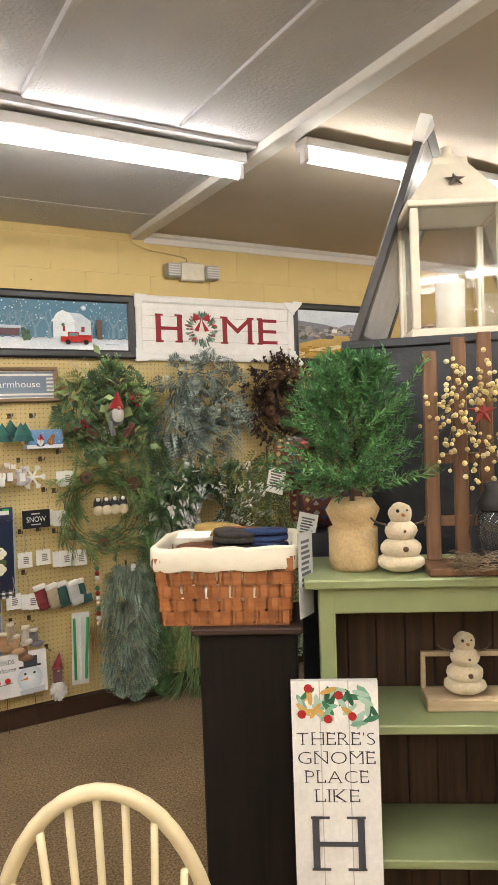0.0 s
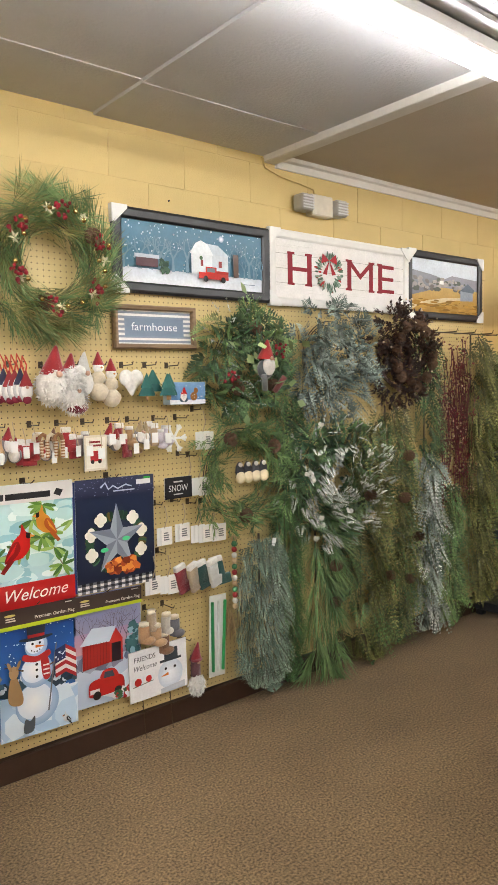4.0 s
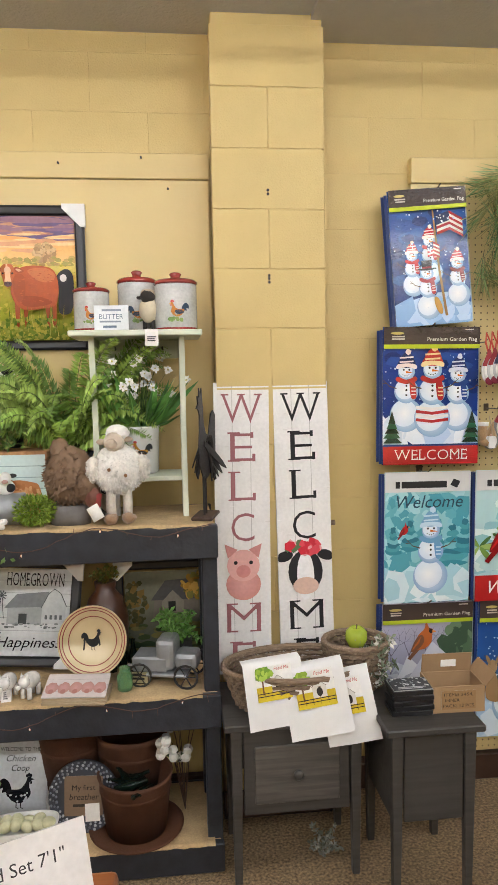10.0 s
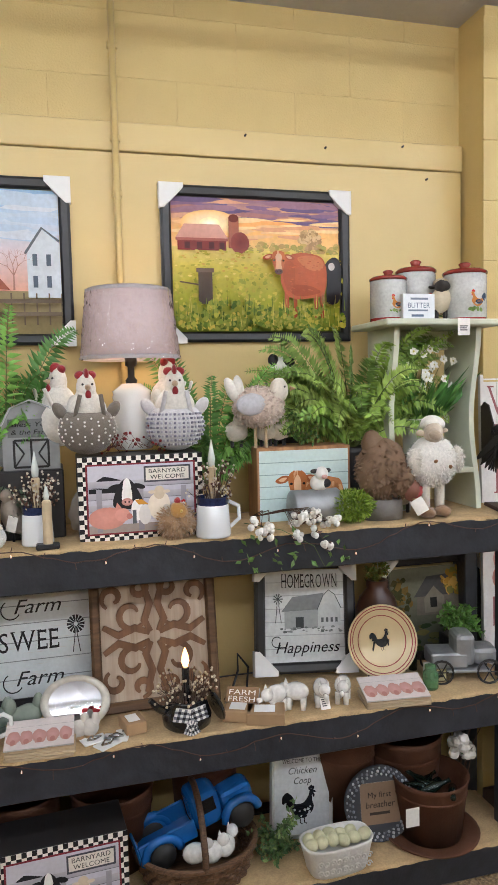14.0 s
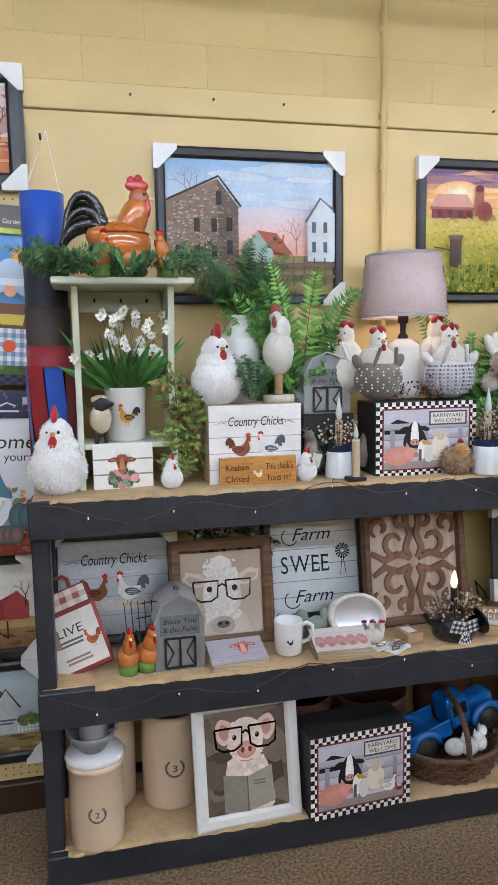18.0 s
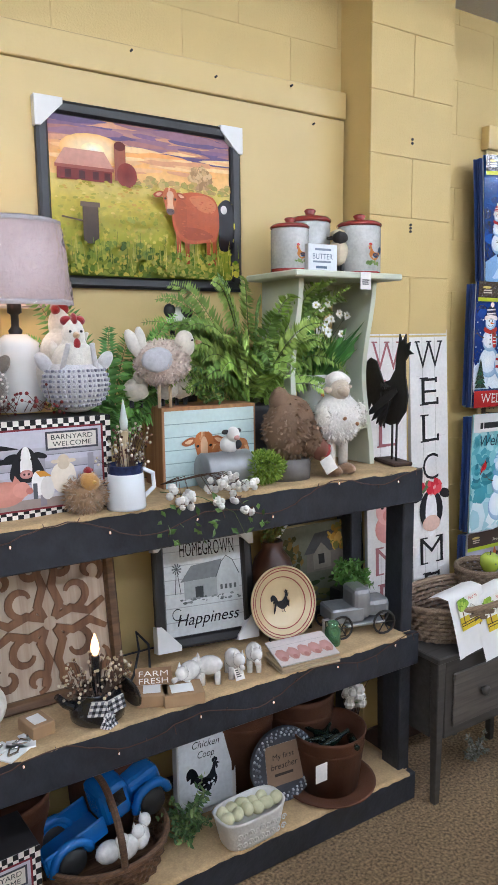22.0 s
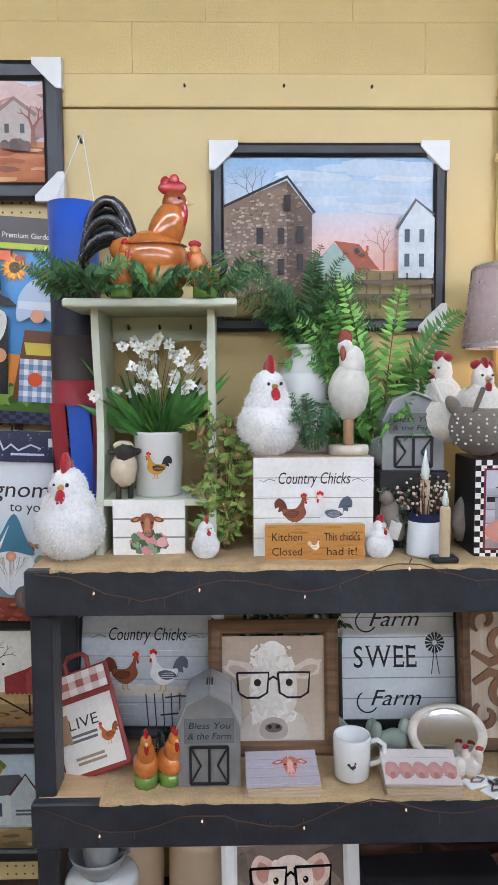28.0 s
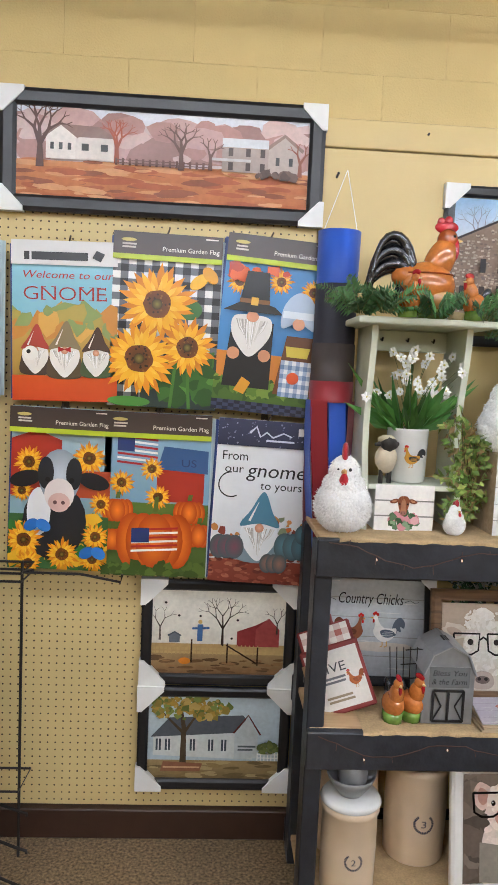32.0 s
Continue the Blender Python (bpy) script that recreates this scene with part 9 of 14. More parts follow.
# vine in front of the stand
def vine(x, y, z, label, seed, w=0.10, h=0.30, n=12, pal=None, leaf=0.022, hang_=0.0, name="trailing_vine"):
    t = thing(name, (x, y, z), label=label, category="plant")
    P = Plant(seed)
    for i in range(n):
        a_ = P.r.uniform(0, 6.283)
        e = P.r.uniform(0.4, 1.0)
        tip = np.array([math.cos(a_) * w * e, math.sin(a_) * w * e * 0.6, max(0.01 - hang_, h * P.r.uniform(0.1, 1.0) - hang_)])
        mid = tip * [0.5, 0.5, 0.6] + [0, 0, h * 0.25]
        s = np.linspace(0, 1, 10)[:, None]
        line = (1 - s) ** 2 * np.array([0, 0, 0.005]) + 2 * s * (1 - s) * mid + s ** 2 * tip
        line[:, 2] = np.maximum(line[:, 2], 0.006 - hang_ * 2)
        P.stem(line, 0.0012, (0.10, 0.07, 0.03))
        B = np.repeat(line[1:], 3, 0)
        P.leaves(B, P.r.normal(size=(len(B), 3)) + [0, -0.3, 0.1], leaf, leaf * 0.6, pal or [(0.10, 0.20, 0.03), (0.16, 0.26, 0.05), (0.22, 0.24, 0.06), (0.06, 0.14, 0.03)])
    plant_part("leafy_stem", P, t)
    return t


vine(-2.945, 3.83, TOP + 0.004, "trailing green vine with small leaves", 131, 0.11, 0.36, 26, [(0.28, 0.38, 0.08), (0.40, 0.46, 0.13), (0.17, 0.29, 0.06), (0.32, 0.22, 0.09), (0.22, 0.34, 0.07)], 0.030)

# vase with ferns, white rooster, barn lantern
t = thing("fern_vase", (-2.735, 3.955, TOP + 0.004), label="white dimpled ceramic vase with green ferns", category="vase")
prof = [(0.046, 0), (0.052, 0.01), (0.052, 0.30)]
prof += [(0.060 + 0.004 * (-1) ** i, 0.30 + 0.0085 * i) for i in range(18)]
prof += [(0.05, 0.455), (0.038, 0.475), (0.028, 0.487), (0.027, 0.505), (0.034, 0.515), (0.028, 0.512), (0.022, 0.49), (0, 0.48)]
part("vase", lathe([(r_ * 1.25, z_) for r_, z_ in prof], 30), ceramic_white, t, "", True)
P = Plant(141)
for i in range(40):
    a_ = P.r.uniform(0, 6.283)
    e = P.r.uniform(0.3, 1.0)
    P.frond((0, 0, 0.50), (0.26 * e * math.cos(a_), 0.07 * e * math.sin(a_) - 0.05, 0.50 + 0.24 * P.r.uniform(-0.05, 1.0) * (1.2 - 0.5 * e)), 0.05, 22, 0.034, 0.009, FERND, 1)
plant_part("fern", P, t)
p = [("ball", (0, 0, 0.155), (0.052, 0.045, 0.072), (0.66, 0.64, 0.57)), ("ball", (0.005, -0.005, 0.225), (0.032, 0.030, 0.045), (0.68, 0.66, 0.60)), ("ball", (-0.012, -0.005, 0.262), (0.020, 0.020, 0.022), (0.68, 0.66, 0.6)), ("ball", (-0.012, -0.004, 0.285), (0.022, 0.008, 0.020), (0.28, 0.06, 0.04)), ("ball", (-0.026, -0.016, 0.248), (0.008, 0.008, 0.020), (0.28, 0.06, 0.04)), ("rod", (0, 0, 0.02), (0.013, 0.013, 0.09), (0.45, 0.28, 0.14)), ("rod", (0, 0, 0), (0.050, 0.045, 0.022), (0.62, 0.58, 0.48)), ("ball", (0.035, 0.02, 0.19), (0.02, 0.02, 0.05), (0.6, 0.58, 0.5))]
figure("rooster_figure", p, (-2.637, 3.84, 1.409), "whitewashed carved rooster on a round base", "rooster", matte, 20, 7, 0.004, segs=16)
spray("fern_sprig", (-2.725, 3.82, 1.42), "small green fern sprig beside the vase", 14, 0.09, [(0.05, 0.13, 0.05), (0.08, 0.17, 0.07)], 142, 14, 0.025, up=0.9, lift=0.06)
spray("potted_fern", (-2.545, 3.93, 1.40), "tall bright green fern with arching fronds", 36, 0.32, FERN, 143, 24, 0.056, up=1.3, flat=0.35, lift=0.10, fronts=(-3.5, 0.4))


def barn(x, y, z, w, d, h, label, rz=0.0, seed=1):
    """A grey barn-shaped tin lantern with a gambrel roof."""
    t = thing("tin_barn", (x, y, z), rz, label, "barn lantern")
    e = h * 0.62
    outline = [(-w / 2, 0), (w / 2, 0), (w / 2, e), (w * 0.34, h * 0.86), (0, h * 0.97), (-w * 0.34, h * 0.86), (-w / 2, e)]
    bm = bmesh.new()
    f = [bm.verts.new((px, 0, pz)) for px, pz in outline]
    b = [bm.verts.new((px, d, pz)) for px, pz in outline]
    bm.faces.new(f), bm.faces.new(b[::-1])
    for i in range(7):
        bm.faces.new((f[i], b[i], b[(i + 1) % 7], f[(i + 1) % 7]))
    bmesh.ops.recalc_face_normals(bm, faces=bm.faces)
    part("body", bm, galvanised, t)
    for a_, b_ in ((6, 5), (5, 4), (4, 3), (3, 2)):
        (xa, za), (xb, zb) = outline[a_], outline[b_]
        n_ = Vector((-(zb - za), 0, xb - xa)).normalized() * 0.004
        bm = bmesh.new()
        vs = [bm.verts.new((px + n_.x * k, yy, pz + n_.z * k + 0.001)) for k in (0.1, 1) for px, pz in ((xa, za), (xb, zb)) for yy in (-0.012, d + 0.012)]
        bmesh.ops.convex_hull(bm, input=vs)
        part("roof_panel", bm, mat("tin_roof", (0.42, 0.43, 0.45), rough=0.4, metal=0.4, var=0.2), t)
    for px in (-0.30, 0.30):
        part("door_bar", box(px * w - 0.003, -0.006, h * 0.04, px * w + 0.003, -0.0005, h * 0.42), dark_metal, t)
    for pz in (0.04, 0.42):
        part("door_bar", box(-0.3 * w, -0.006, h * pz - 0.003, 0.3 * w, -0.0005, h * pz + 0.003), dark_metal, t)
    part("door_bar", box(-0.003, -0.006, h * 0.05, 0.003, -0.0005, h * 0.41), dark_metal, t)
    for s in (-1, 1):
        for q in (-1, 1):
            part("brace", tube([(0.02 * s, -0.004, h * 0.23), (0.29 * w * s, -0.004, h * (0.23 + 0.18 * q))], 0.0025, 5), dark_metal, t)
    a = Art(w * 0.8, h * 0.26, "6f7172", seed)
    a.text("Bless You", 0.5, 0.58, 0.26, "17181a", fit=0.82, shear=0.2).text("& the Farm", 0.5, 0.16, 0.26, "17181a", fit=0.86, shear=0.2)
    q = part("lettering", a.mesh(print_mat, 0.0006), None, t)
    q.location = (0, -0.003, h * 0.46)
    part("slot", box(-0.008, d * 0.35, h * 0.955, 0.008, d * 0.65, h * 0.985), dark_metal, t)
    return t


barn(-2.470, 3.86, TOP + 0.20, 0.155, 0.12, 0.20, "grey tin barn lantern lettered Bless You", 0, 151)
tagged(part("wooden_riser", box(-2.56, 3.84, TOP + 0.004, -2.385, 4.02, TOP + 0.199, 0.004), black_rim), "dark wooden box riser under the barn", "box")
barn(-2.985, 3.725, DECKS[1] + 0.005, 0.150, 0.13, 0.24, "grey tin barn bank lettered Bless You", 0, 152)

# table lamp with a wrapped shade
shade_mat = mat("lamp_shade", (0.42, 0.32, 0.31), rough=0.45, var=0.10, scale=60, bump=0.25, fine=200, coat=1.0, emit=(1.0, 0.68, 0.5, 0.07))
nt = shade_mat.node_tree
nz = nt.nodes.new("ShaderNodeTexNoise")
nz.inputs["Scale"].default_value, nz.inputs["Distortion"].default_value = 13.0, 5.0
bp = nt.nodes.new("ShaderNodeBump")
bp.inputs["Strength"].default_value, bp.inputs["Distance"].default_value = 1.0, 0.07
tcn = nt.nodes.new("ShaderNodeTexCoord")
nt.links.new(tcn.outputs["Object"], nz.inputs["Vector"])
nt.links.new(nz.outputs["Fac"], bp.inputs["Height"])
nt.links.new(bp.outputs["Normal"], nt.nodes["Principled BSDF"].inputs["Coat Normal"])
nt.nodes["Principled BSDF"].inputs["Coat Roughness"].default_value = 0.08
t = thing("table_lamp", (-2.176, 3.93, TOP + 0.242), label="white ribbed table lamp with a lit wrapped shade", category="lamp")
part("base", lathe([(0.055, 0), (0.062, 0.01)] + [(0.065 - 0.0006 * i + 0.003 * (i % 2), 0.02 + 0.009 * i) for i in range(18)] + [(0.035, 0.19), (0.03, 0.195), (0, 0.197)], 24), ceramic_white, t, "", True)
part("neck", lathe([(0.016, 0.195), (0.018, 0.205), (0.010, 0.215), (0.010, 0.245), (0.018, 0.25), (0.018, 0.275), (0.008, 0.28), (0.006, 0.30)], 16), dark_metal, t, "black lamp socket", True)
bm = lathe([(0.137, 0.272), (0.1375, 0.2725), (0.114, 0.470), (0.1135, 0.470)], 40)
sh = part("shade", bm, shade_mat, t, "pinkish fabric shade under clear wrap", True)
for r_, z_ in ((0.1375, 0.272), (0.114, 0.470)):
    part("shade_trim", lathe([(r_ + 0.001, z_ - 0.006), (r_ + 0.0025, z_), (r_ + 0.001, z_ + 0.006), (r_ - 0.001, z_)], 40), mat("shade_tape", (0.40, 0.36, 0.36), rough=0.6), t, "", True)
wrap = mat("clear_wrap", (1, 1, 1), rough=0.10, trans=1.0, var=0, bump=0)
setup(wrap, IOR=1.5)
bm = bmesh.new()
rows = []
for i in range(29):
    u = i / 28
    rr = 0.142 + (0.1185 - 0.142) * u
    ring = []
    for k in range(150):
        a_ = 2 * math.pi * k / 150
        fold = noise.noise(Vector((7 * math.cos(a_), 7 * math.sin(a_), 3.0 * u + 1.5 * math.sin(3 * a_)))) + 0.5 * noise.noise(Vector((19 * math.cos(a_ + u), 19 * math.sin(a_ + u), 7.0 * u)))
        q = rr + 0.009 * (1 - 2.2 * abs(fold))
        ring.append(bm.verts.new((q * math.cos(a_), q * math.sin(a_), 0.268 + 0.205 * u)))
    rows.append(ring)
for a2, b2 in zip(rows, rows[1:]):
    for k in range(150):
        bm.faces.new((a2[k], a2[(k + 1) % 150], b2[(k + 1) % 150], b2[k]))
q = part("clear_wrap", bm, wrap, t, "crinkled clear plastic wrap", True)
q.visible_shadow = False
bulb_mat = mat("lamp_bulb", (0.9, 0.8, 0.7), rough=0.3, bump=0, emit=(1.0, 0.70, 0.42, 38.0))
part("bulb", ball((0, 0, 0.34), (0.028, 0.028, 0.036), None, 12, 9), bulb_mat, t, "lit warm bulb", True)

# plush hens by the lamp
TAUPE, CLOTH = (0.17, 0.145, 0.115), (0.72, 0.69, 0.62)


def plush_hen(x, y, z, skirt, rz, label, k=1.0, dots=0, check=False):
    p = [("ball", (0, 0, 0.075), (0.086, 0.070, 0.075), skirt), ("cone", (0, 0, 0.075), (0.078, 0.064, 0.16), CLOTH), ("ball", (0, 0, 0.125), (0.060, 0.052, 0.062), CLOTH), ("ball", (0, 0, 0.195), (0.029, 0.028, 0.046), CLOTH),
         ("ball", (0, -0.006, 0.236), (0.008, 0.020, 0.018), RED), ("ball", (0.016, 0.004, 0.234), (0.016, 0.012, 0.013), RED), ("ball", (-0.016, 0.004, 0.234), (0.016, 0.012, 0.013), RED), ("ball", (0, -0.033, 0.176), (0.009, 0.007, 0.014), RED), ("ball", (-0.014, -0.026, 0.207), 0.0035, BLACK), ("ball", (0.014, -0.026, 0.207), 0.0035, BLACK), ("cone", (0, -0.030, 0.198), (0.009, 0.009, 0.020), (0.55, 0.40, 0.25), (85, 0, 0)),
         ("ball", (-0.078, 0, 0.130), (0.018, 0.014, 0.030), skirt, (0, -35, 0)), ("ball", (0.078, 0, 0.130), (0.018, 0.014, 0.030), skirt, (0, 35, 0)), ("box", (-0.036, -0.052, 0.145), (0.006, 0.004, 0.035), skirt, (20, 12, 0)), ("box", (0.036, -0.052, 0.145), (0.006, 0.004, 0.035), skirt, (20, -12, 0))]
    for i in range(dots):
        a_ = -math.pi / 2 + (i % 13 - 6) * 0.24
        zz = 0.035 + 0.021 * (i // 13) + 0.01 * (i % 2)
        rr = math.sqrt(max(0.05, 1 - ((zz - 0.075) / 0.075) ** 2))
        p.append(("ball", (0.0865 * rr * math.cos(a_), 0.0705 * rr * math.sin(a_), zz), 0.0032, WHITE))
    if check:
        for i in range(160):
            a_ = -math.pi / 2 + (i % 20 - 9.5) * 0.155
            zz = 0.022 + 0.0125 * (i // 20)
            rr = math.sqrt(max(0.05, 1 - ((zz - 0.075) / 0.075) ** 2))
            p.append(("box", (0.0855 * rr * math.cos(a_), 0.0695 * rr * math.sin(a_), zz), (0.0034, 0.0034, 0.0034), (0.20, 0.20, 0.26) if i % 2 else (0.40, 0.40, 0.45), (0, 0, math.degrees(a_))))
    figure("plush_hen", p, (x, y, z), label, "hen figure", felt, rz, group="cloth hens", scale=k, segs=16)


ZB = TOP + 0.240
plush_hen(-2.315, 3.81, ZB, TAUPE, 8, "cloth hen in dotted taupe overalls", 0.95, 52)
plush_hen(-2.066, 3.81, ZB, (0.58, 0.57, 0.58), -5, "cloth hen in a gingham dress", 0.98, 0, True)
plush_hen(-2.39, 3.90, ZB + 0.02, CLOTH, -60, "cloth hen with red comb facing sideways", 0.95)
plush_hen(-2.07, 3.905, ZB + 0.02, CLOTH, 60, "cloth hen with red comb facing sideways", 1.02)
t = thing("berry_ring", (-2.176, 3.80, ZB + 0.004), label="dark red pip berry ring round the lamp foot", category="candle ring")
P = Plant(161)
for i in range(60):
    a_ = P.r.uniform(0, 6.283)
    c_ = np.array([0.075 * math.cos(a_), 0.02 + 0.06 * math.sin(a_), 0.012])
    d_ = P.r.normal(size=3) * 0.02 + [0, 0, 0.012]
    P.stem([c_, c_ + d_], 0.0012, (0.10, 0.03, 0.02)).balls([c_ + d_], 0.0042, [(0.20, 0.015, 0.015), (0.12, 0.01, 0.01)])
plant_part("berries", P, t, petal)

# enamel jugs, candles, owls, chick
enamel = mat("enamel", (0.74, 0.77, 0.80), rough=0.15, var=0.04, coat=0.5)
navy_rim = mat("navy_speckle", (0.02, 0.03, 0.09), rough=0.2, var=0.5, scale=150)
candle_wax = mat("wax", (0.55, 0.44, 0.28), rough=0.5, var=0.15, scale=40, bump=0.3)
glass_drop = mat("bulb_silicone", (0.62, 0.68, 0.66), rough=0.15, var=0.02, bump=0, coat=0.5)


def jug(x, y, z, label, h=0.105, r=0.047, handle=1, seed=1):
    t = thing("enamel_jug", (x, y, z), label=label, category="jug")
    part("body", lathe([(0.0, 0), (r * 1.02, 0.0), (r * 1.04, 0.006), (r * 0.93, h * 0.78), (r * 0.9, h * 0.8)], 26), enamel, t, "", True)
    part("rim", lathe([(r * 0.905, h * 0.80), (r * 0.91, h * 0.97), (r * 0.96, h), (r * 0.90, h), (r * 0.86, h * 0.9), (0, h * 0.88)], 26), navy_rim, t, "speckled navy rim", True)
    if handle:
        part("handle", tube([(r * 0.95, 0, h * 0.85), (r * 1.55, 0, h * 0.72), (r * 1.6, 0, h * 0.4), (r * 1.02, 0, h * 0.2)], 0.006, 8), enamel, t)
    part("candle", lathe([(0.011, h * 0.5), (0.0115, h * 1.72), (0.008, h * 1.74), (0, h * 1.74)], 14), candle_wax, t)
    part("candle_bulb", lathe([(0.0, h * 1.74), (0.009, h * 1.76), (0.011, h * 1.95), (0.007, h * 2.15), (0.002, h * 2.4), (0, h * 2.45)], 12), glass_drop, t, "frosted flame-shaped bulb", True)
    P = Plant(seed)
    for i in range(46):
        a_ = P.r.uniform(0, 6.283)
        e = P.r.uniform(0.3, 1.0)
        tip = np.array([0.075 * e * math.cos(a_), 0.055 * e * math.sin(a_), h * (1.1 + 0.75 * P.r.uniform(0, 1))])
        P.stem([[0.02 * math.cos(a_), 0.02 * math.sin(a_), h * 0.85], tip * [0.7, 0.7, 0.85], tip], 0.001, twig)
        for k in range(3):
            P.balls([tip * (0.86 + 0.07 * k) + P.r.normal(size=3) * 0.004], 0.0035, [(0.55, 0.48, 0.36), (0.12, 0.05, 0.03), (0.66, 0.6, 0.5)])
    plant_part("pip_berry_spray", P, t, petal, "twiggy cream and brown pip berries")
    return t


jug(-1.985, 3.705, TOP + 0.004, "white enamel jug with navy rim and candle", 0.112, 0.048, 1, 171)
jug(-2.461, 3.775, TOP + 0.004, "white enamel jug with navy rim and candle", 0.105, 0.042, 0, 172)
t = thing("electric_candle", (-2.433, 3.70, TOP + 0.004), label="honey taper electric candle on a black base", category="candle")
part("base", box(-0.032, -0.018, 0, 0.030, 0.02, 0.014, 0.004), dark_metal, t)
part("taper", lathe([(0.0125, 0.014), (0.0125, 0.125), (0.009, 0.13), (0, 0.13)], 14), candle_wax, t)
part("bulb", lathe([(0, 0.13), (0.006, 0.132), (0.0085, 0.142), (0.004, 0.162), (0, 0.17)], 10), glass_drop, t, "", True)
ROCK = (0.28, 0.24, 0.20)
for x, y, r_, k in ((-2.527, 3.83, -20, 1.0), (-2.345, 3.845, 25, 1.05)):
    figure("bird_figure", [("ball", (0, 0, 0.075), (0.028, 0.030, 0.058), ROCK, (0, 18 if r_ > 0 else -18, 0)), ("ball", (0.014 if r_ > 0 else -0.014, -0.008, 0.125), (0.020, 0.020, 0.020), ROCK), ("rod", (0, 0, 0), (0.004, 0.004, 0.03), BLACK), ("box", (0.01, -0.032, 0.055), (0.014, 0.001, 0.022), WHITE, (0, 15, 0))], (x, y, TOP + 0.004), "grey carved wooden bird with price tag", "bird figure", matte, r_, fuzz=0.010, group="carved birds", scale=k)
vine(-2.50, 3.84, TOP + 0.004, "small grey-green leafy sprig", 173, 0.08, 0.17, 16, [(0.10, 0.16, 0.09), (0.16, 0.22, 0.14)], 0.016)
p = [("ball", (0, 0, 0.045), (0.050, 0.042, 0.045), (0.38, 0.24, 0.13)), ("ball", (-0.005, -0.025, 0.082), (0.024, 0.022, 0.024), (0.45, 0.24, 0.06)), ("ball", (-0.005, -0.02, 0.108), (0.010, 0.014, 0.010), RED), ("cone", (-0.005, -0.042, 0.082), (0.006, 0.006, 0.014), (0.6, 0.4, 0.1), (85, 0, 0))]
figure("plush_chick", p, (-2.087, 3.712, TOP + 0.004), "small shaggy brown chick with red comb", "hen figure", felt, 15, 17, 0.004, fur=((0, 900, 0.018, 0.004, 0.4),))

# fern behind the gingham hen
spray("potted_fern", (-1.945, 3.94, TOP + 0.12), "green upright fern behind the hens", 26, 0.26, FERN, 181, 28, 0.044, up=1.7, flat=0.25, lift=0.10, fronts=(-3.5, 0.4))
# tan plush hen on peg legs, and small lambs beside it
PK = (0.66, 0.54, 0.46)
p = [("ball", (0, 0, 0.125), (0.078, 0.055, 0.062), PK), ("ball", (0.062, -0.01, 0.175), (0.030, 0.028, 0.038), (0.74, 0.68, 0.58)), ("cone", (0.095, -0.015, 0.180), (0.008, 0.008, 0.018), (0.5, 0.3, 0.15), (0, 90, 0)), ("ball", (-0.078, 0, 0.175), (0.020, 0.012, 0.045), CLOTH, (0, -30, 0)), ("ball", (-0.06, 0, 0.185), (0.016, 0.012, 0.04), CLOTH, (0, -10, 0)), ("ball", (-0.03, -0.05, 0.135), (0.045, 0.014, 0.034), (0.52, 0.52, 0.55)), ("rod", (-0.012, 0, 0), (0.005, 0.005, 0.07), (0.55, 0.42, 0.26)), ("rod", (0.02, 0, 0), (0.005, 0.005, 0.07), (0.55, 0.42, 0.26)), ("ball", (0.075, -0.035, 0.185), 0.004, BLACK)]
figure("plush_hen", p, (-1.80, 3.86, TOP + 0.232), "pinkish woolly hen on wooden peg legs", "hen figure", felt, -8, 19, 0.003, scale=1.0, fur=((0, 1600, 0.010, 0.006, 0.2),))
WOOL = (0.62, 0.57, 0.48)
for x in (-1.86, -1.765, -1.72):
    figure("lamb_figure", [("ball", (0, 0, 0.05), (0.038, 0.034, 0.034), WOOL), ("ball", (0, -0.02, 0.085), (0.018, 0.018, 0.018), WOOL), ("rod", (-0.015, 0, 0), (0.006, 0.006, 0.03), BLACK), ("rod", (0.015, 0, 0), (0.006, 0.006, 0.03), BLACK)], (x, 3.91, TOP + 0.232), "woolly cream lamb behind the hen", "sheep figure", felt, 10, 23, 0.006, group="sheep figures")
figure("cow_figure", [("ball", (0, 0, 0.07), (0.055, 0.035, 0.042), WHITE), ("ball", (0.02, -0.02, 0.085), (0.03, 0.02, 0.025), BLACK), ("ball", (-0.045, -0.01, 0.095), (0.024, 0.022, 0.028), BLACK), ("rod", (-0.03, 0, 0), (0.01, 0.01, 0.04), BLACK), ("rod", (0.03, 0, 0), (0.01, 0.01, 0.04), BLACK)], (-1.68, 3.99, TOP + 0.232 + 0.20), "black and white cow figure in the fern", "cow figure", matte, 0, scale=0.75)
tagged(part("wooden_riser", box(-1.73, 3.975, TOP + 0.232, -1.63, 4.04, TOP + 0.231 + 0.20, 0.003), black_rim), "narrow dark box behind the fern", "box")
vine(-1.66, 3.87, TOP + 0.234, "low light green leafy sprig on the box", 182, 0.08, 0.10, 26, None, 0.016)
# fern in a dark pot
t = spray("potted_fern", (-1.455, 3.95, TOP + 0.215), "large bright green fern in a dark pot", 78, 0.36, [(0.24, 0.37, 0.06), (0.33, 0.46, 0.10), (0.16, 0.28, 0.05)], 183, 34, 0.046, up=0.85, flat=0.6, lift=0.12, fronts=(-3.5, 0.4))
part("pot", lathe([(0.05, -0.21), (0.07, -0.02), (0.076, 0.0), (0.066, 0.0), (0.06, -0.02), (0, -0.02)], 20), mat("dark_pot", (0.05, 0.05, 0.055), rough=0.5), t, "", True)
a = Art(0.09, 0.06, "5f6a74", 184)
a.house(0.2, 0.1, 0.6, 0.45, "7f8a94", "2c3238", None, 0, 2)
signboard(-1.455, TOP + 0.004, 3.86, a, "small grey house-shaped block", "house_block", category="figure", thick=0.03)
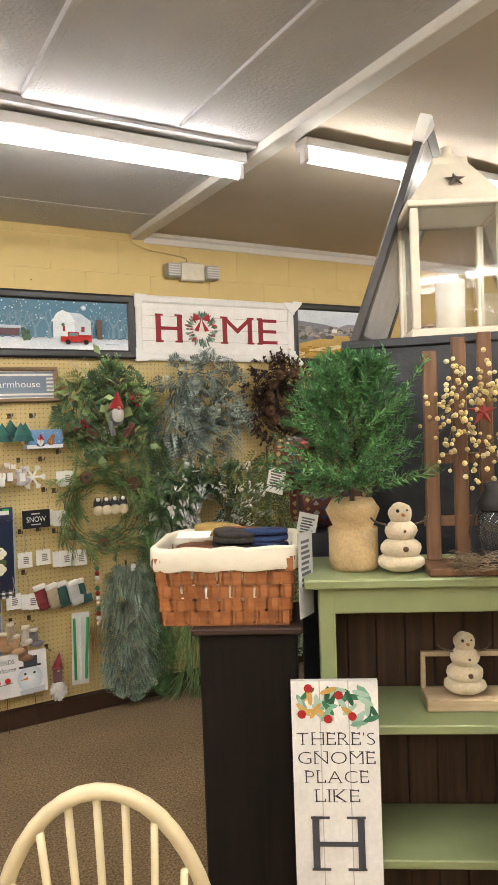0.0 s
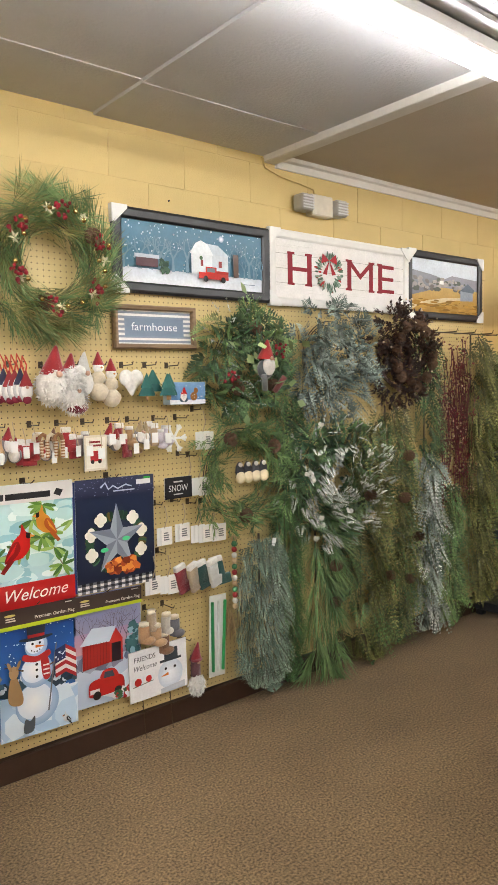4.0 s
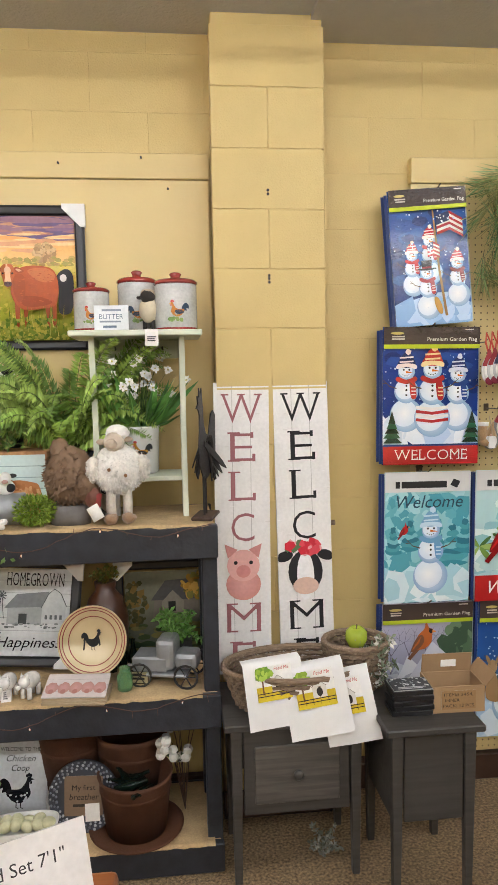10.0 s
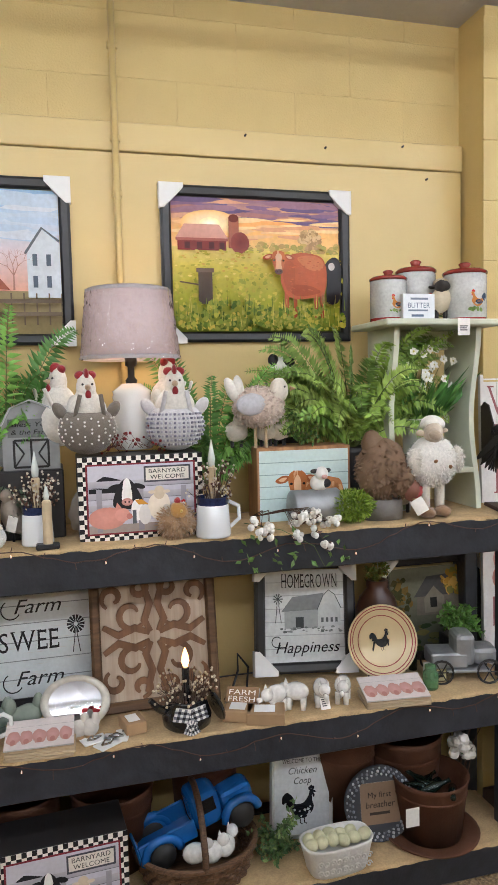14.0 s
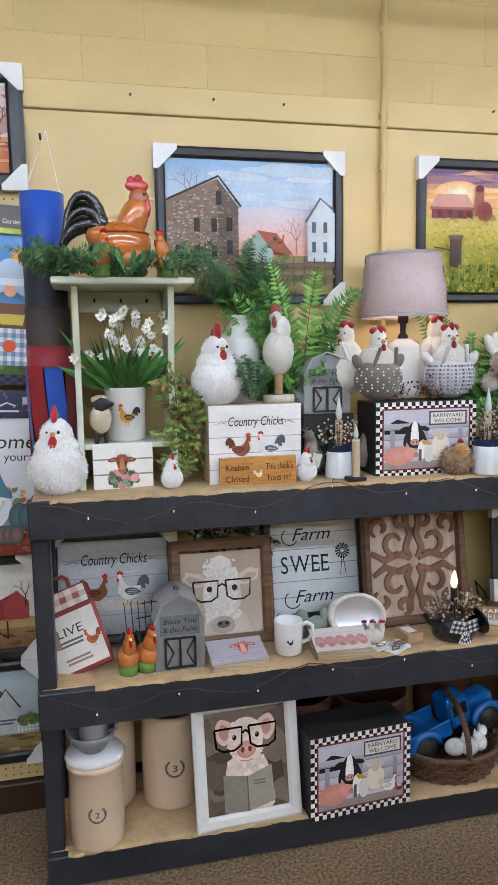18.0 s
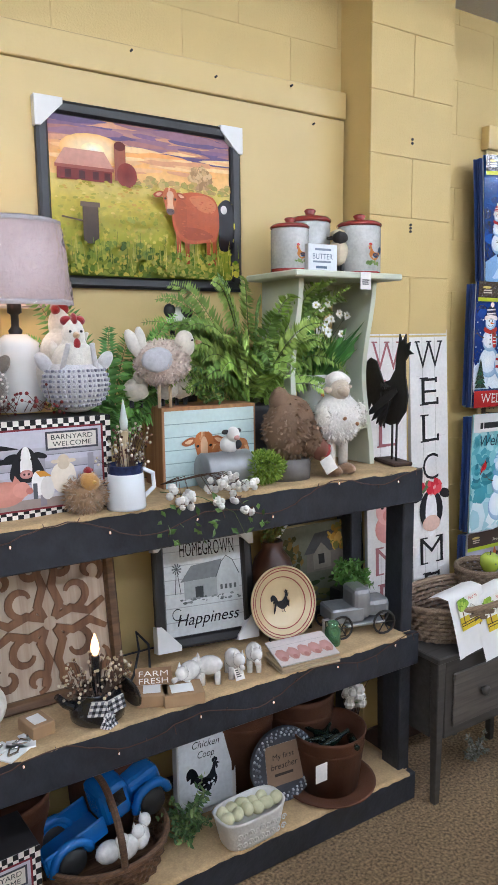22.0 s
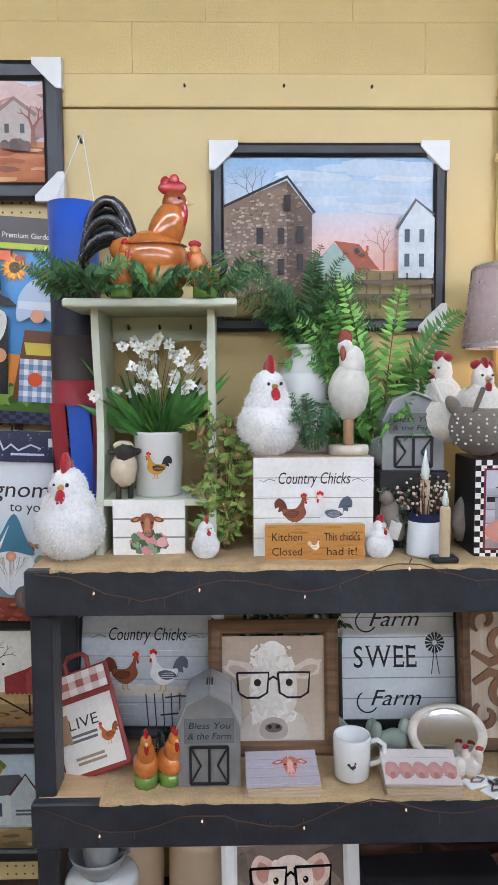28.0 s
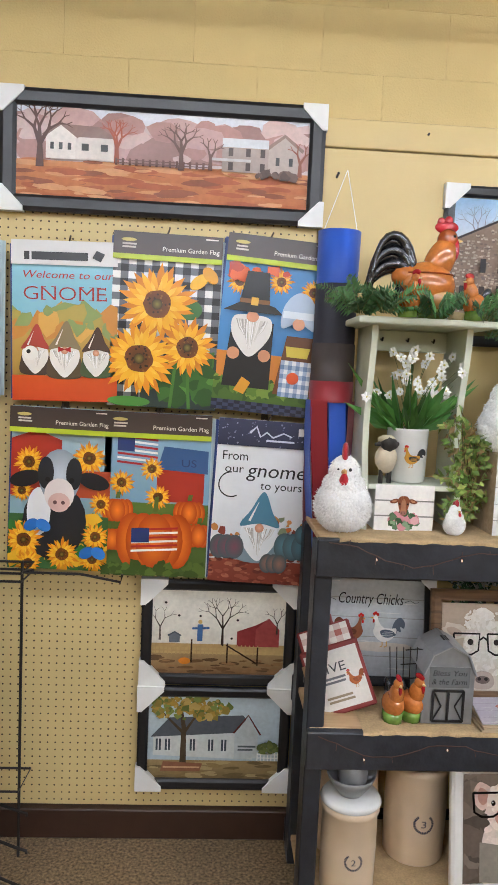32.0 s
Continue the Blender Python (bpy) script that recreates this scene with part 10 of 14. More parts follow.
# calf in a tin barrel, moss ball
t = thing("tin_barrel", (-1.655, 3.775, TOP + 0.004), label="grey tin half barrel with a small calf", category="barrel")
bm = lathe([(0.0, -0.075), (0.048, -0.075), (0.052, -0.07), (0.050, -0.02), (0.052, 0.0), (0.050, 0.02), (0.052, 0.07), (0.048, 0.075), (0, 0.075)], 20)
bmesh.ops.rotate(bm, verts=bm.verts, cent=(0, 0, 0), matrix=Matrix.Rotation(math.pi / 2, 3, "Y"))
bmesh.ops.translate(bm, verts=bm.verts, vec=(0, 0, 0.052))
part("drum", bm, galvanised, t, "", True)
figure("calf_figure", [("ball", (0, 0, 0.03), (0.03, 0.024, 0.026), WHITE), ("ball", (0, -0.016, 0.06), (0.02, 0.018, 0.022), WHITE), ("ball", (-0.022, -0.01, 0.068), (0.014, 0.006, 0.007), BLACK), ("ball", (0.022, -0.01, 0.068), (0.014, 0.006, 0.007), BLACK), ("ball", (0, -0.032, 0.052), (0.010, 0.007, 0.007), (0.6, 0.35, 0.32)), ("ball", (0.015, -0.015, 0.03), (0.016, 0.012, 0.014), BLACK)], (-1.64, 3.775, TOP + 0.095), "small black and white calf figure", "cow figure", matte, 10)
t = thing("moss_ball", (-1.548, 3.745, TOP + 0.004), label="bright yellow-green moss ball", category="moss ball")
P = Plant(185)
u_ = P.r.normal(size=(2200, 3))
u_ /= np.linalg.norm(u_, axis=1, keepdims=True)
P.leaves(u_ * P.r.uniform(0.6, 1, (2200, 1)) * [0.068, 0.05, 0.045] + [0, 0, 0.05], u_ + P.r.normal(size=(2200, 3)) * 0.5, 0.014, 0.006, [(0.22, 0.32, 0.03), (0.30, 0.40, 0.06), (0.14, 0.24, 0.02)])
plant_part("moss", P, t)
BR = (0.19, 0.115, 0.065)
p = [("ball", (-0.005, 0, 0.155), (0.078, 0.062, 0.095), BR, (0, 12, 0)), ("ball", (-0.03, 0, 0.225), (0.034, 0.03, 0.05), BR, (0, -12, 0)), ("ball", (0.05, -0.015, 0.125), (0.045, 0.042, 0.055), BR, (0, -25, 0)), ("ball", (0.082, -0.025, 0.092), (0.028, 0.026, 0.034), (0.18, 0.07, 0.045)), ("ball", (0.10, -0.035, 0.08), (0.014, 0.010, 0.026), (0.32, 0.04, 0.04)), ("cone", (0.088, -0.04, 0.066), (0.008, 0.008, 0.02), (0.3, 0.2, 0.1), (160, 0, 0)), ("rod", (-0.005, 0, 0), (0.065, 0.05, 0.06), (0.14, 0.13, 0.12)), ("box", (0.10, -0.055, 0.045), (0.020, 0.001, 0.024), WHITE, (0, -30, 0))]
figure("hen_figure", p, (-1.435, 3.765, TOP + 0.004), "brown carved hen pecking on a stone base", "hen figure", matte, -15, 27, 0.008, segs=20, fur=((0, 700, 0.016, 0.009, 0.8), (2, 260, 0.014, 0.008, 0.8)))
# standing woolly sheep
p = [("ball", (0, 0, 0.175), (0.080, 0.062, 0.078), (0.84, 0.81, 0.75)), ("ball", (-0.01, -0.02, 0.262), (0.032, 0.030, 0.034), (0.60, 0.51, 0.40)), ("ball", (-0.02, -0.045, 0.258), (0.020, 0.018, 0.016), (0.5, 0.40, 0.30)), ("ball", (0.0, 0.0, 0.288), (0.038, 0.036, 0.026), (0.86, 0.83, 0.77)), ("ball", (-0.048, -0.01, 0.262), (0.018, 0.010, 0.010), (0.5, 0.4, 0.3)), ("ball", (0.034, -0.01, 0.268), (0.016, 0.010, 0.010), (0.5, 0.4, 0.3)), ("rod", (-0.026, 0, 0.03), (0.015, 0.015, 0.09), (0.70, 0.66, 0.58)), ("rod", (0.026, 0, 0.03), (0.015, 0.015, 0.09), (0.70, 0.66, 0.58)), ("ball", (-0.028, -0.012, 0.018), (0.024, 0.034, 0.018), (0.30, 0.18, 0.10)), ("ball", (0.028, -0.012, 0.018), (0.024, 0.034, 0.018), (0.30, 0.18, 0.10)), ("ball", (-0.03, -0.062, 0.18), 0.006, (0.3, 0.15, 0.06)), ("ball", (0.02, -0.065, 0.16), 0.006, (0.3, 0.15, 0.06)), ("ball", (-0.075, -0.02, 0.18), (0.022, 0.02, 0.04), (0.74, 0.70, 0.62)), ("ball", (0.075, -0.02, 0.18), (0.022, 0.02, 0.04), (0.74, 0.70, 0.62))]
figure("plush_sheep", p, (-1.282, 3.735, TOP + 0.004), "fluffy cream sheep standing in brown boots", "sheep figure", felt, 5, 29, 0.004, segs=16, fur=((0, 2600, 0.012, 0.004, 1.0), (12, 400, 0.010, 0.004, 1.0), (13, 400, 0.010, 0.004, 1.0)))
a = Art(0.12, 0.12, "dcd8d2", 186)
a.ell(0.5, 0.5, 0.24, "3a342f", 0.34).ell(0.5, 0.34, 0.14, "8a7a6c", 0.16).ell(0.2, 0.62, 0.12, "2c2724", 0.06).ell(0.8, 0.62, 0.12, "2c2724", 0.06).clump(0.5, 0.15, 0.4, 0.12, 20, 0.08, ["6f7a5a", "8a6a5a"])
signboard(-1.35, TOP + 0.004, 3.86, a, "small white block sign with a sheep's face", "block_sign", thick=0.03)

# black metal rooster silhouette with loose feathers
iron = mat("black_iron", (0.030, 0.027, 0.026), rough=0.55, metal=0.4, var=0.3, scale=60)
t = thing("metal_rooster", (-1.005, 3.785, TOP + 0.004), -104, "black sheet-metal rooster on a stand", "rooster")
bm = bmesh.new()
out = [(0.0, 0.125), (0.03, 0.14), (0.055, 0.18), (0.062, 0.23), (0.052, 0.29), (0.050, 0.34), (0.062, 0.36), (0.078, 0.362), (0.062, 0.375), (0.066, 0.40), (0.052, 0.392), (0.05, 0.425), (0.038, 0.40), (0.028, 0.425), (0.024, 0.39), (0.018, 0.36), (0.014, 0.31), (-0.005, 0.275), (-0.03, 0.265), (-0.045, 0.30), (-0.06, 0.335), (-0.085, 0.345), (-0.108, 0.325), (-0.118, 0.27), (-0.115, 0.20), (-0.10, 0.12), (-0.092, 0.16), (-0.08, 0.19), (-0.06, 0.16), (-0.03, 0.13)]
for y_ in (-0.002, 0.002):
    vs = [bm.verts.new((px * 1.7 - 0.01, y_, pz)) for px, pz in out]
    bm.faces.new(vs if y_ < 0 else vs[::-1])
bm.verts.ensure_lookup_table()
n = len(out)
for i in range(n):
    bm.faces.new((bm.verts[i], bm.verts[(i + 1) % n], bm.verts[n + (i + 1) % n], bm.verts[n + i]))
part("body", bm, iron, t)
for side in (-1, 1):
    for k in range(5):
        bm = bmesh.new()
        ln, wd = 0.15 - 0.014 * k, 0.017
        ring = [bm.verts.new((px * ln, 0.002 * q, pz * wd)) for q in (-1, 1) for px, pz in ((0, -0.6), (0.4, -1.0), (0.8, -0.6), (1.0, 0.0), (0.8, 0.7), (0.4, 1.0), (0, 0.6))]
        bm.faces.new(ring[:7][::-1])
        bm.faces.new(ring[7:])
        for i in range(7):
            bm.faces.new((ring[i], ring[(i + 1) % 7], ring[7 + (i + 1) % 7], ring[7 + i]))
        b = part("wing_feather", bm, iron, t)
        b.location = (0.035 - 0.006 * k, side * (0.007 + 0.0035 * k), 0.245 - 0.008 * k)
        b.rotation_euler = (radians(-22 * side), radians(38 + 9 * k), radians(180 - side * (26 - 3 * k)))
for k in range(6):
    d = -1
    b = part("tail_feather", tube([(0, 0, 0), (0.02 * d, 0.006, 0.015), ((0.038 + 0.003 * (k % 5)) * d, 0.01, -0.05), ((0.05 + 0.006 * (k % 5)) * d, 0.012, -0.12 - 0.008 * (k % 3))], 0.011, 6, taper=0.25), iron, t)
    b.location = (-0.05 + 0.006 * k, -0.006 + 0.003 * (k % 4), 0.245)
for x in (0.0, 0.028):
    part("leg", tube([(x, 0, 0.0), (x, 0, 0.14)], 0.004, 6), iron, t)
part("foot_plate", box(-0.06, -0.035, 0, 0.075, 0.035, 0.012, 0.003), wood("dark_foot", (0.06, 0.03, 0.018), (0.03, 0.015, 0.01), 0), t)

# canisters
speck = mat("speckled_glaze", (0.50, 0.50, 0.48), rough=0.15, var=0.2, scale=120, coat=0.5)
red_lid = mat("red_glaze", (0.26, 0.025, 0.02), rough=0.18, var=0.12, coat=0.5)


def canister(x, y, z, r, h, label, seed):
    t = thing("canister", (x, y, z), label=label, category="canister", group="rooster canisters")
    part("jar", lathe([(r * 0.94, 0), (r, 0.006), (r, h * 0.76), (r * 0.97, h * 0.79), (0, h * 0.79)], 28), speck, t, "", True)
    part("band", lathe([(r * 1.005, 0.001), (r * 1.012, 0.004), (r * 1.005, 0.010)], 28), red_lid, t, "", True)
    part("lid", lathe([(r * 0.99, h * 0.79), (r * 1.04, h * 0.80), (r * 1.04, h * 0.83), (r * 0.9, h * 0.87), (r * 0.25, h * 0.90), (r * 0.22, h * 0.93), (r * 0.3, h * 0.97), (r * 0.2, h), (0, h)], 28), red_lid, t, "domed red lid with a knob", True)
    a = Art(r * 1.3, h * 0.5, "c0c0bb", seed)
    a.hen(0.55, 0.12, 0.24, "b8742c", "20364e", -1 if seed % 2 else 1).clump(0.5, 0.09, 0.3, 0.05, 14, 0.05, ["5f7a3a", "7c9450"])
    q = part("rooster_print", a.mesh(print_mat, 0.0005, r), None, t)
    q.location = (0, -r * 1.012, h * 0.14)
    return t


canister(-1.36, 3.87, Z2, 0.058, 0.162, "speckled rooster canister with red lid, small", 191)
canister(-1.215, 3.96, Z2, 0.066, 0.212, "speckled rooster canister with red lid, tall", 192)
canister(-1.085, 3.87, Z2, 0.070, 0.192, "speckled rooster canister with red lid, medium", 193)
a = Art(0.108, 0.08, "dfe2e6", 194)
a.bars(0.2, 0.74, 0.8, 0.88, 1, "7a8494").text("BUTTER", 0.5, 0.46, 0.20, "5a6a80", fit=0.7).bars(0.15, 0.30, 0.85, 0.42, 1, "7a8494").bars(0.25, 0.08, 0.75, 0.24, 1, "5a6a80")
signboard(-1.292, Z2, 3.795, a, "small white block sign with blue lettering", "block_sign", thick=0.02)
a = Art(0.042, 0.052, "ece9e4", 195)
a.bars(0.15, 0.25, 0.85, 0.6, 3, "3a3a3c")
signboard(-1.165, Z2 - 0.052, 3.745, a, "white price tag hanging from the stand", "price_tag", category="tag", thick=0.001)

# cotton stems hanging over the shelf front
t = thing("cotton_stem", (-1.80, 3.72, TOP + 0.006), label="cotton boll stem with green leaves", category="cotton stem")
P, Q = Plant(201), Plant(202)
for i in range(15):
    a_ = P.r.uniform(-0.2, 1.0)
    tip = np.array([-0.10 + 0.27 * P.r.uniform(0, 1), -0.10 * P.r.uniform(0.3, 1), 0.06 - 0.10 * P.r.uniform(0, 1) ** 2])
    if tip[1] > -0.05:
        tip[2] = max(tip[2], 0.02)
    P.stem([[-0.06, 0.05, 0.03], [tip[0] * 0.6, -0.02, 0.06], tip], 0.0015, twig)
    Q = Plant(700 + i)
    Q.balls(tip + P.r.normal(size=(5, 3)) * 0.008, 0.0095, [(0.82, 0.80, 0.76), (0.72, 0.69, 0.64)])
    plant_part("cotton_boll", Q, t, petal, "white cotton boll")
    P.leaves([tip] * 4, P.r.normal(size=(4, 3)), 0.02, 0.010, [(0.10, 0.05, 0.03)])
for i in range(34):
    b = np.array([-0.14 + 0.34 * P.r.uniform(0, 1), -0.075 - 0.02 * P.r.uniform(0, 1), 0.0 - 0.09 * P.r.uniform(0, 1)])
    P.leaves([b], P.r.normal(size=(1, 3)) + [0, -0.5, -0.6], 0.026, 0.014, [(0.10, 0.20, 0.04), (0.14, 0.25, 0.06)])
P.stem([[-0.10, -0.03, 0.03], [0.0, -0.07, 0.01], [0.09, -0.085, -0.04], [0.12, -0.085, -0.10]], 0.0015, (0.10, 0.14, 0.04))
plant_part("stem_spray", P, t)
# grey and white plaid cushion corner behind the sprigs
figure("plaid_bundle", [("ball", (0, 0, 0.04), (0.05, 0.035, 0.04), (0.16, 0.17, 0.16)), ("box", (0.01, -0.03, 0.045), (0.03, 0.004, 0.006), WHITE), ("box", (-0.01, -0.032, 0.04), (0.005, 0.004, 0.03), WHITE)], (-2.535, 3.90, TOP + 0.205), "small plaid cloth bundle by the barn", "cloth", felt, 20)

# fairy light strings along the rails
def fairy_lights(z, seed, x0, x1):
    t = thing("fairy_lights", (0, SHELF_Y - 0.042, z), label="fine brown wire fairy lights along the shelf edge", category="string lights", group="fairy lights")
    r_ = random.Random(seed)
    n = 90
    pts = [(x0 + (x1 - x0) * i / n, -0.004 - 0.004 * r_.random(), -0.03 + 0.022 * math.sin(i * 0.42 + seed) - 0.02 * math.sin(i * 0.13) + 0.006 * r_.random()) for i in range(n + 1)]
    bm = tube(pts, 0.0016, 5)
    for i in range(2, n, 3):
        p_ = pts[i]
        tube([p_, (p_[0] + 0.012 * (r_.random() - 0.5), p_[1] - 0.006, p_[2] - 0.02 * (0.3 + r_.random()) * r_.choice([1, -0.6]))], 0.0011, 4, bm)
    part("wire", bm, mat("fairy_wire", (0.10, 0.055, 0.04), rough=0.5, metal=0.3), t)
    for i in range(5, n, 9):
        p_ = pts[i]
        part("bulb", ball((p_[0], p_[1] - 0.004, p_[2] - 0.010), (0.0022, 0.0022, 0.004), None, 6, 5), fairy_glow, t, "tiny warm bulb")
    return t


fairy_glow = mat("fairy_bulb", (0.9, 0.7, 0.5), rough=0.3, bump=0, emit=(1.0, 0.5, 0.32, 1.6))
fairy_lights(DECKS[2], 1, SX0 + 0.03, SX1 - 0.02)
fairy_lights(DECKS[1], 2, SX0 + 0.03, SX1 - 0.02)

# ---------------------------------------------------------------- middle deck
MID = DECKS[1] + 0.005
LOW = DECKS[0] + 0.005
walnut = wood("walnut_scroll", (0.24, 0.12, 0.055), (0.14, 0.065, 0.03), 2, 10)

# carved scroll panel
t = thing("scroll_panel", (-2.135, 3.885, MID), label="brown carved wooden scroll wall panel", category="wall panel", rx=-9)
SW, SH = 0.385, 0.43
part("frame", frame_bars(SW - 0.06, SH - 0.06, 0.03, 0.03), WOOD_RIM, t)
bk = part("backboard", box(-SW / 2 + 0.03, -0.006, 0.03, SW / 2 - 0.03, -0.002, SH - 0.03), wood("whitewash", (0.62, 0.52, 0.40), (0.48, 0.36, 0.26), 2, 10), t, "whitewashed plank backboard")


def scroll_piece(pts, w=0.011):
    """A flat cut-out strip that swells in the middle."""
    bm = bmesh.new()
    n = len(pts)
    rows = []
    for i, p_ in enumerate(pts):
        a_, b_ = pts[max(0, i - 1)], pts[min(n - 1, i + 1)]
        d = Vector((b_[0] - a_[0], 0, b_[1] - a_[1])).normalized()
        nn = Vector((-d.z, 0, d.x))
        k = w * (0.35 + 0.65 * math.sin(math.pi * (i + 0.6) / (n + 0.2)))
        c = Vector((p_[0], 0, p_[1]))
        rows.append([bm.verts.new(c + nn * k + Vector((0, yy, 0))) for yy in (0, -0.008)] + [bm.verts.new(c - nn * k + Vector((0, yy, 0))) for yy in (-0.008, 0)])
    for a_, b_ in zip(rows, rows[1:]):
        for i in range(4):
            bm.faces.new((a_[i], a_[(i + 1) % 4], b_[(i + 1) % 4], b_[i]))
    bm.faces.new(rows[0][::-1]), bm.faces.new(rows[-1])
    bmesh.ops.recalc_face_normals(bm, faces=bm.faces)
    return bm


cz = SH / 2
for sx in (-1, 1):
    for sz in (-1, 1):
        for k in range(3):
            cx_, cz_, r_, a0, a1 = ((0.070, 0.070, 0.048, 200, 520), (0.125, 0.125, 0.034, -60, 250), (0.045, 0.150, 0.030, 90, 420))[k]
            pts = []
            for i in range(17):
                u = i / 16
                rr = r_ * (1.0 - 0.55 * u)
                an = radians(a0 + (a1 - a0) * u)
                pts.append((sx * (cx_ + rr * math.cos(an)), cz + sz * (cz_ + rr * math.sin(an))))
            b = part("scroll", scroll_piece(pts, 0.010), walnut, t)
            b.location = (0, -0.007, 0)
        b = part("scroll", scroll_piece([(sx * 0.012, cz + sz * 0.015), (sx * 0.03, cz + sz * 0.05), (sx * 0.012, cz + sz * 0.10), (sx * 0.03, cz + sz * 0.165)], 0.012), walnut, t)
        b.location = (0, -0.0072, 0)
        b = part("scroll", scroll_piece([(sx * 0.015, cz + sz * 0.012), (sx * 0.06, cz + sz * 0.03), (sx * 0.11, cz + sz * 0.012), (sx * 0.155, cz + sz * 0.04)], 0.012), walnut, t)
        b.location = (0, -0.0074, 0)

# oval mirror with two tiny hens
t = thing("oval_mirror", (-2.385, 3.80, MID), -10, "small oval mirror in a whitewashed frame", "mirror", rx=-22)
bm = lathe([(0.075, 0.0), (0.080, 0.012), (0.090, 0.016), (0.099, 0.008), (0.100, -0.006), (0.075, -0.006)], 36, sy=0.76)
bmesh.ops.rotate(bm, verts=bm.verts, cent=(0, 0, 0), matrix=Matrix.Rotation(math.pi / 2, 3, "X"))
bmesh.ops.translate(bm, verts=bm.verts, vec=(0, 0, 0.077))
part("frame", bm, mat("chipped_white", (0.62, 0.58, 0.50), rough=0.6, var=0.3, scale=50), t, "", True)
bm = lathe([(0, 0.003), (0.077, 0.003)], 36, sy=0.76)
bmesh.ops.rotate(bm, verts=bm.verts, cent=(0, 0, 0), matrix=Matrix.Rotation(math.pi / 2, 3, "X"))
bmesh.ops.translate(bm, verts=bm.verts, vec=(0, 0, 0.077))
part("mirror_glass", bm, mat("mirror", (0.85, 0.86, 0.87), rough=0.03, metal=1.0, var=0.0, bump=0), t)
for x, r_ in ((-2.375, 20), (-2.345, -10)):
    figure("tiny_hen", [("ball", (0, 0, 0.03), (0.026, 0.018, 0.026), (0.55, 0.51, 0.45)), ("ball", (0.018, 0, 0.055), (0.012, 0.012, 0.020), (0.6, 0.55, 0.48)), ("ball", (0.02, 0, 0.078), (0.010, 0.004, 0.007), RED), ("rod", (0, 0, 0), (0.014, 0.014, 0.012), TAN)], (x, 3.745, MID), "tiny carved grey hen by the mirror", "hen figure", matte, r_, fuzz=0.002, group="tiny hens")
for x, c in ((-2.60, (0.20, 0.24, 0.20)), (-2.515, (0.23, 0.27, 0.22))):
    figure("weathered_hen", [("ball", (0, 0, 0.045), (0.045, 0.026, 0.030), c), ("ball", (0.032, 0, 0.078), (0.016, 0.015, 0.024), c), ("ball", (-0.045, 0, 0.075), (0.016, 0.012, 0.026), c), ("rod", (0, 0, 0), (0.026, 0.02, 0.02), c)], (x, 3.85, MID), "weathered green-grey stone hen figure", "hen figure", matte, 10, fuzz=0.003, group="weathered hens")

# mug
t = thing("mug", (-2.635, 3.765, MID), label="white mug printed with a rooster", category="mug")
part("cup", lathe([(0.0, 0.0), (0.038, 0.0), (0.043, 0.006), (0.045, 0.05), (0.046, 0.104), (0.044, 0.108), (0.0415, 0.104), (0.041, 0.02), (0, 0.015)], 32), ceramic_white, t, "", True)
part("handle", tube([(0.043, 0, 0.086), (0.062, 0, 0.092), (0.080, 0, 0.08), (0.082, 0, 0.055), (0.068, 0, 0.035), (0.044, 0, 0.028)], 0.0065, 8), ceramic_white, t, "", True)
a = Art(0.03, 0.04, "e2e2e0", 211)
a.hen(0.5, 0.1, 0.26, "3f4246", "2a2c30", 1, "3f4246")
q = part("rooster_print", a.mesh(print_mat, 0.0004), None, t)
q.location = (-0.005, -0.0468, 0.035)


def card_stack(x, y, label, seed, kind, rz=0.0, w=0.175, n=4):
    """A pile of small plank prints."""
    t = thing("plank_prints", (x, y, MID), rz, label, "print")
    for i in range(n):
        b = part("plank", box(-w / 2, -0.05, 0, w / 2, 0.05, 0.006, 0.001), pale_box, t)
        b.matrix_basis = pose(0.004 * (i % 2), 0.003 * i, 0.0065 * i, 0, 0, 2 * (i % 3 - 1))
    a = Art(w, 0.11, "b0a8b0" if kind == 0 else "d2c8c4", seed)
    if kind == 0:
        a.planks(4, "7a727a").cow_face(0.62, 0.34, 0.17, "b56a52", "d8a898", "a85c48", "d09890")
    else:
        a.planks(4, "9a9490")
        for k in range(5):
            a.ell(0.12 + 0.19 * k, 0.38, 0.10, "c99a92", 0.24, rough=0.1, edge="b88a80").ell(0.12 + 0.19 * k, 0.24, 0.04, "b07a70", 0.09)
    q = part("print", a.mesh(print_mat, 0.004), None, t)
    q.matrix_basis = pose(0, -0.046, 0.0065 * n, -74, 0, 0)
    return t


card_stack(-2.810, 3.725, "stack of plank prints with a pink calf", 212, 0, 2)
card_stack(-2.478, 3.712, "stack of plank prints with a row of pigs", 213, 1, -3, 0.18, 5)
card_stack(-1.435, 3.70, "stack of plank prints with a row of cows", 214, 1, -6, 0.20, 4)
for x, y, r_ in ((-2.335, 3.725, 20), (-2.275, 3.72, -15), (-2.235, 3.745, 10), (-2.30, 3.69, 35)):
    t = thing("cutter_card", (x, y, MID), r_, "small metal charm on a white card", "card", "small cards")
    part("card", box(-0.035, -0.022, 0, 0.035, 0.022, 0.004, 0.001), white_paper, t)
    part("charm", tube([(-0.02, 0, 0.006), (0, 0.012, 0.009), (0.02, 0, 0.007), (0, -0.012, 0.009), (-0.02, 0, 0.006)], 0.003, 6), mat("bright_tin", (0.5, 0.5, 0.5), rough=0.2, metal=1.0), t)
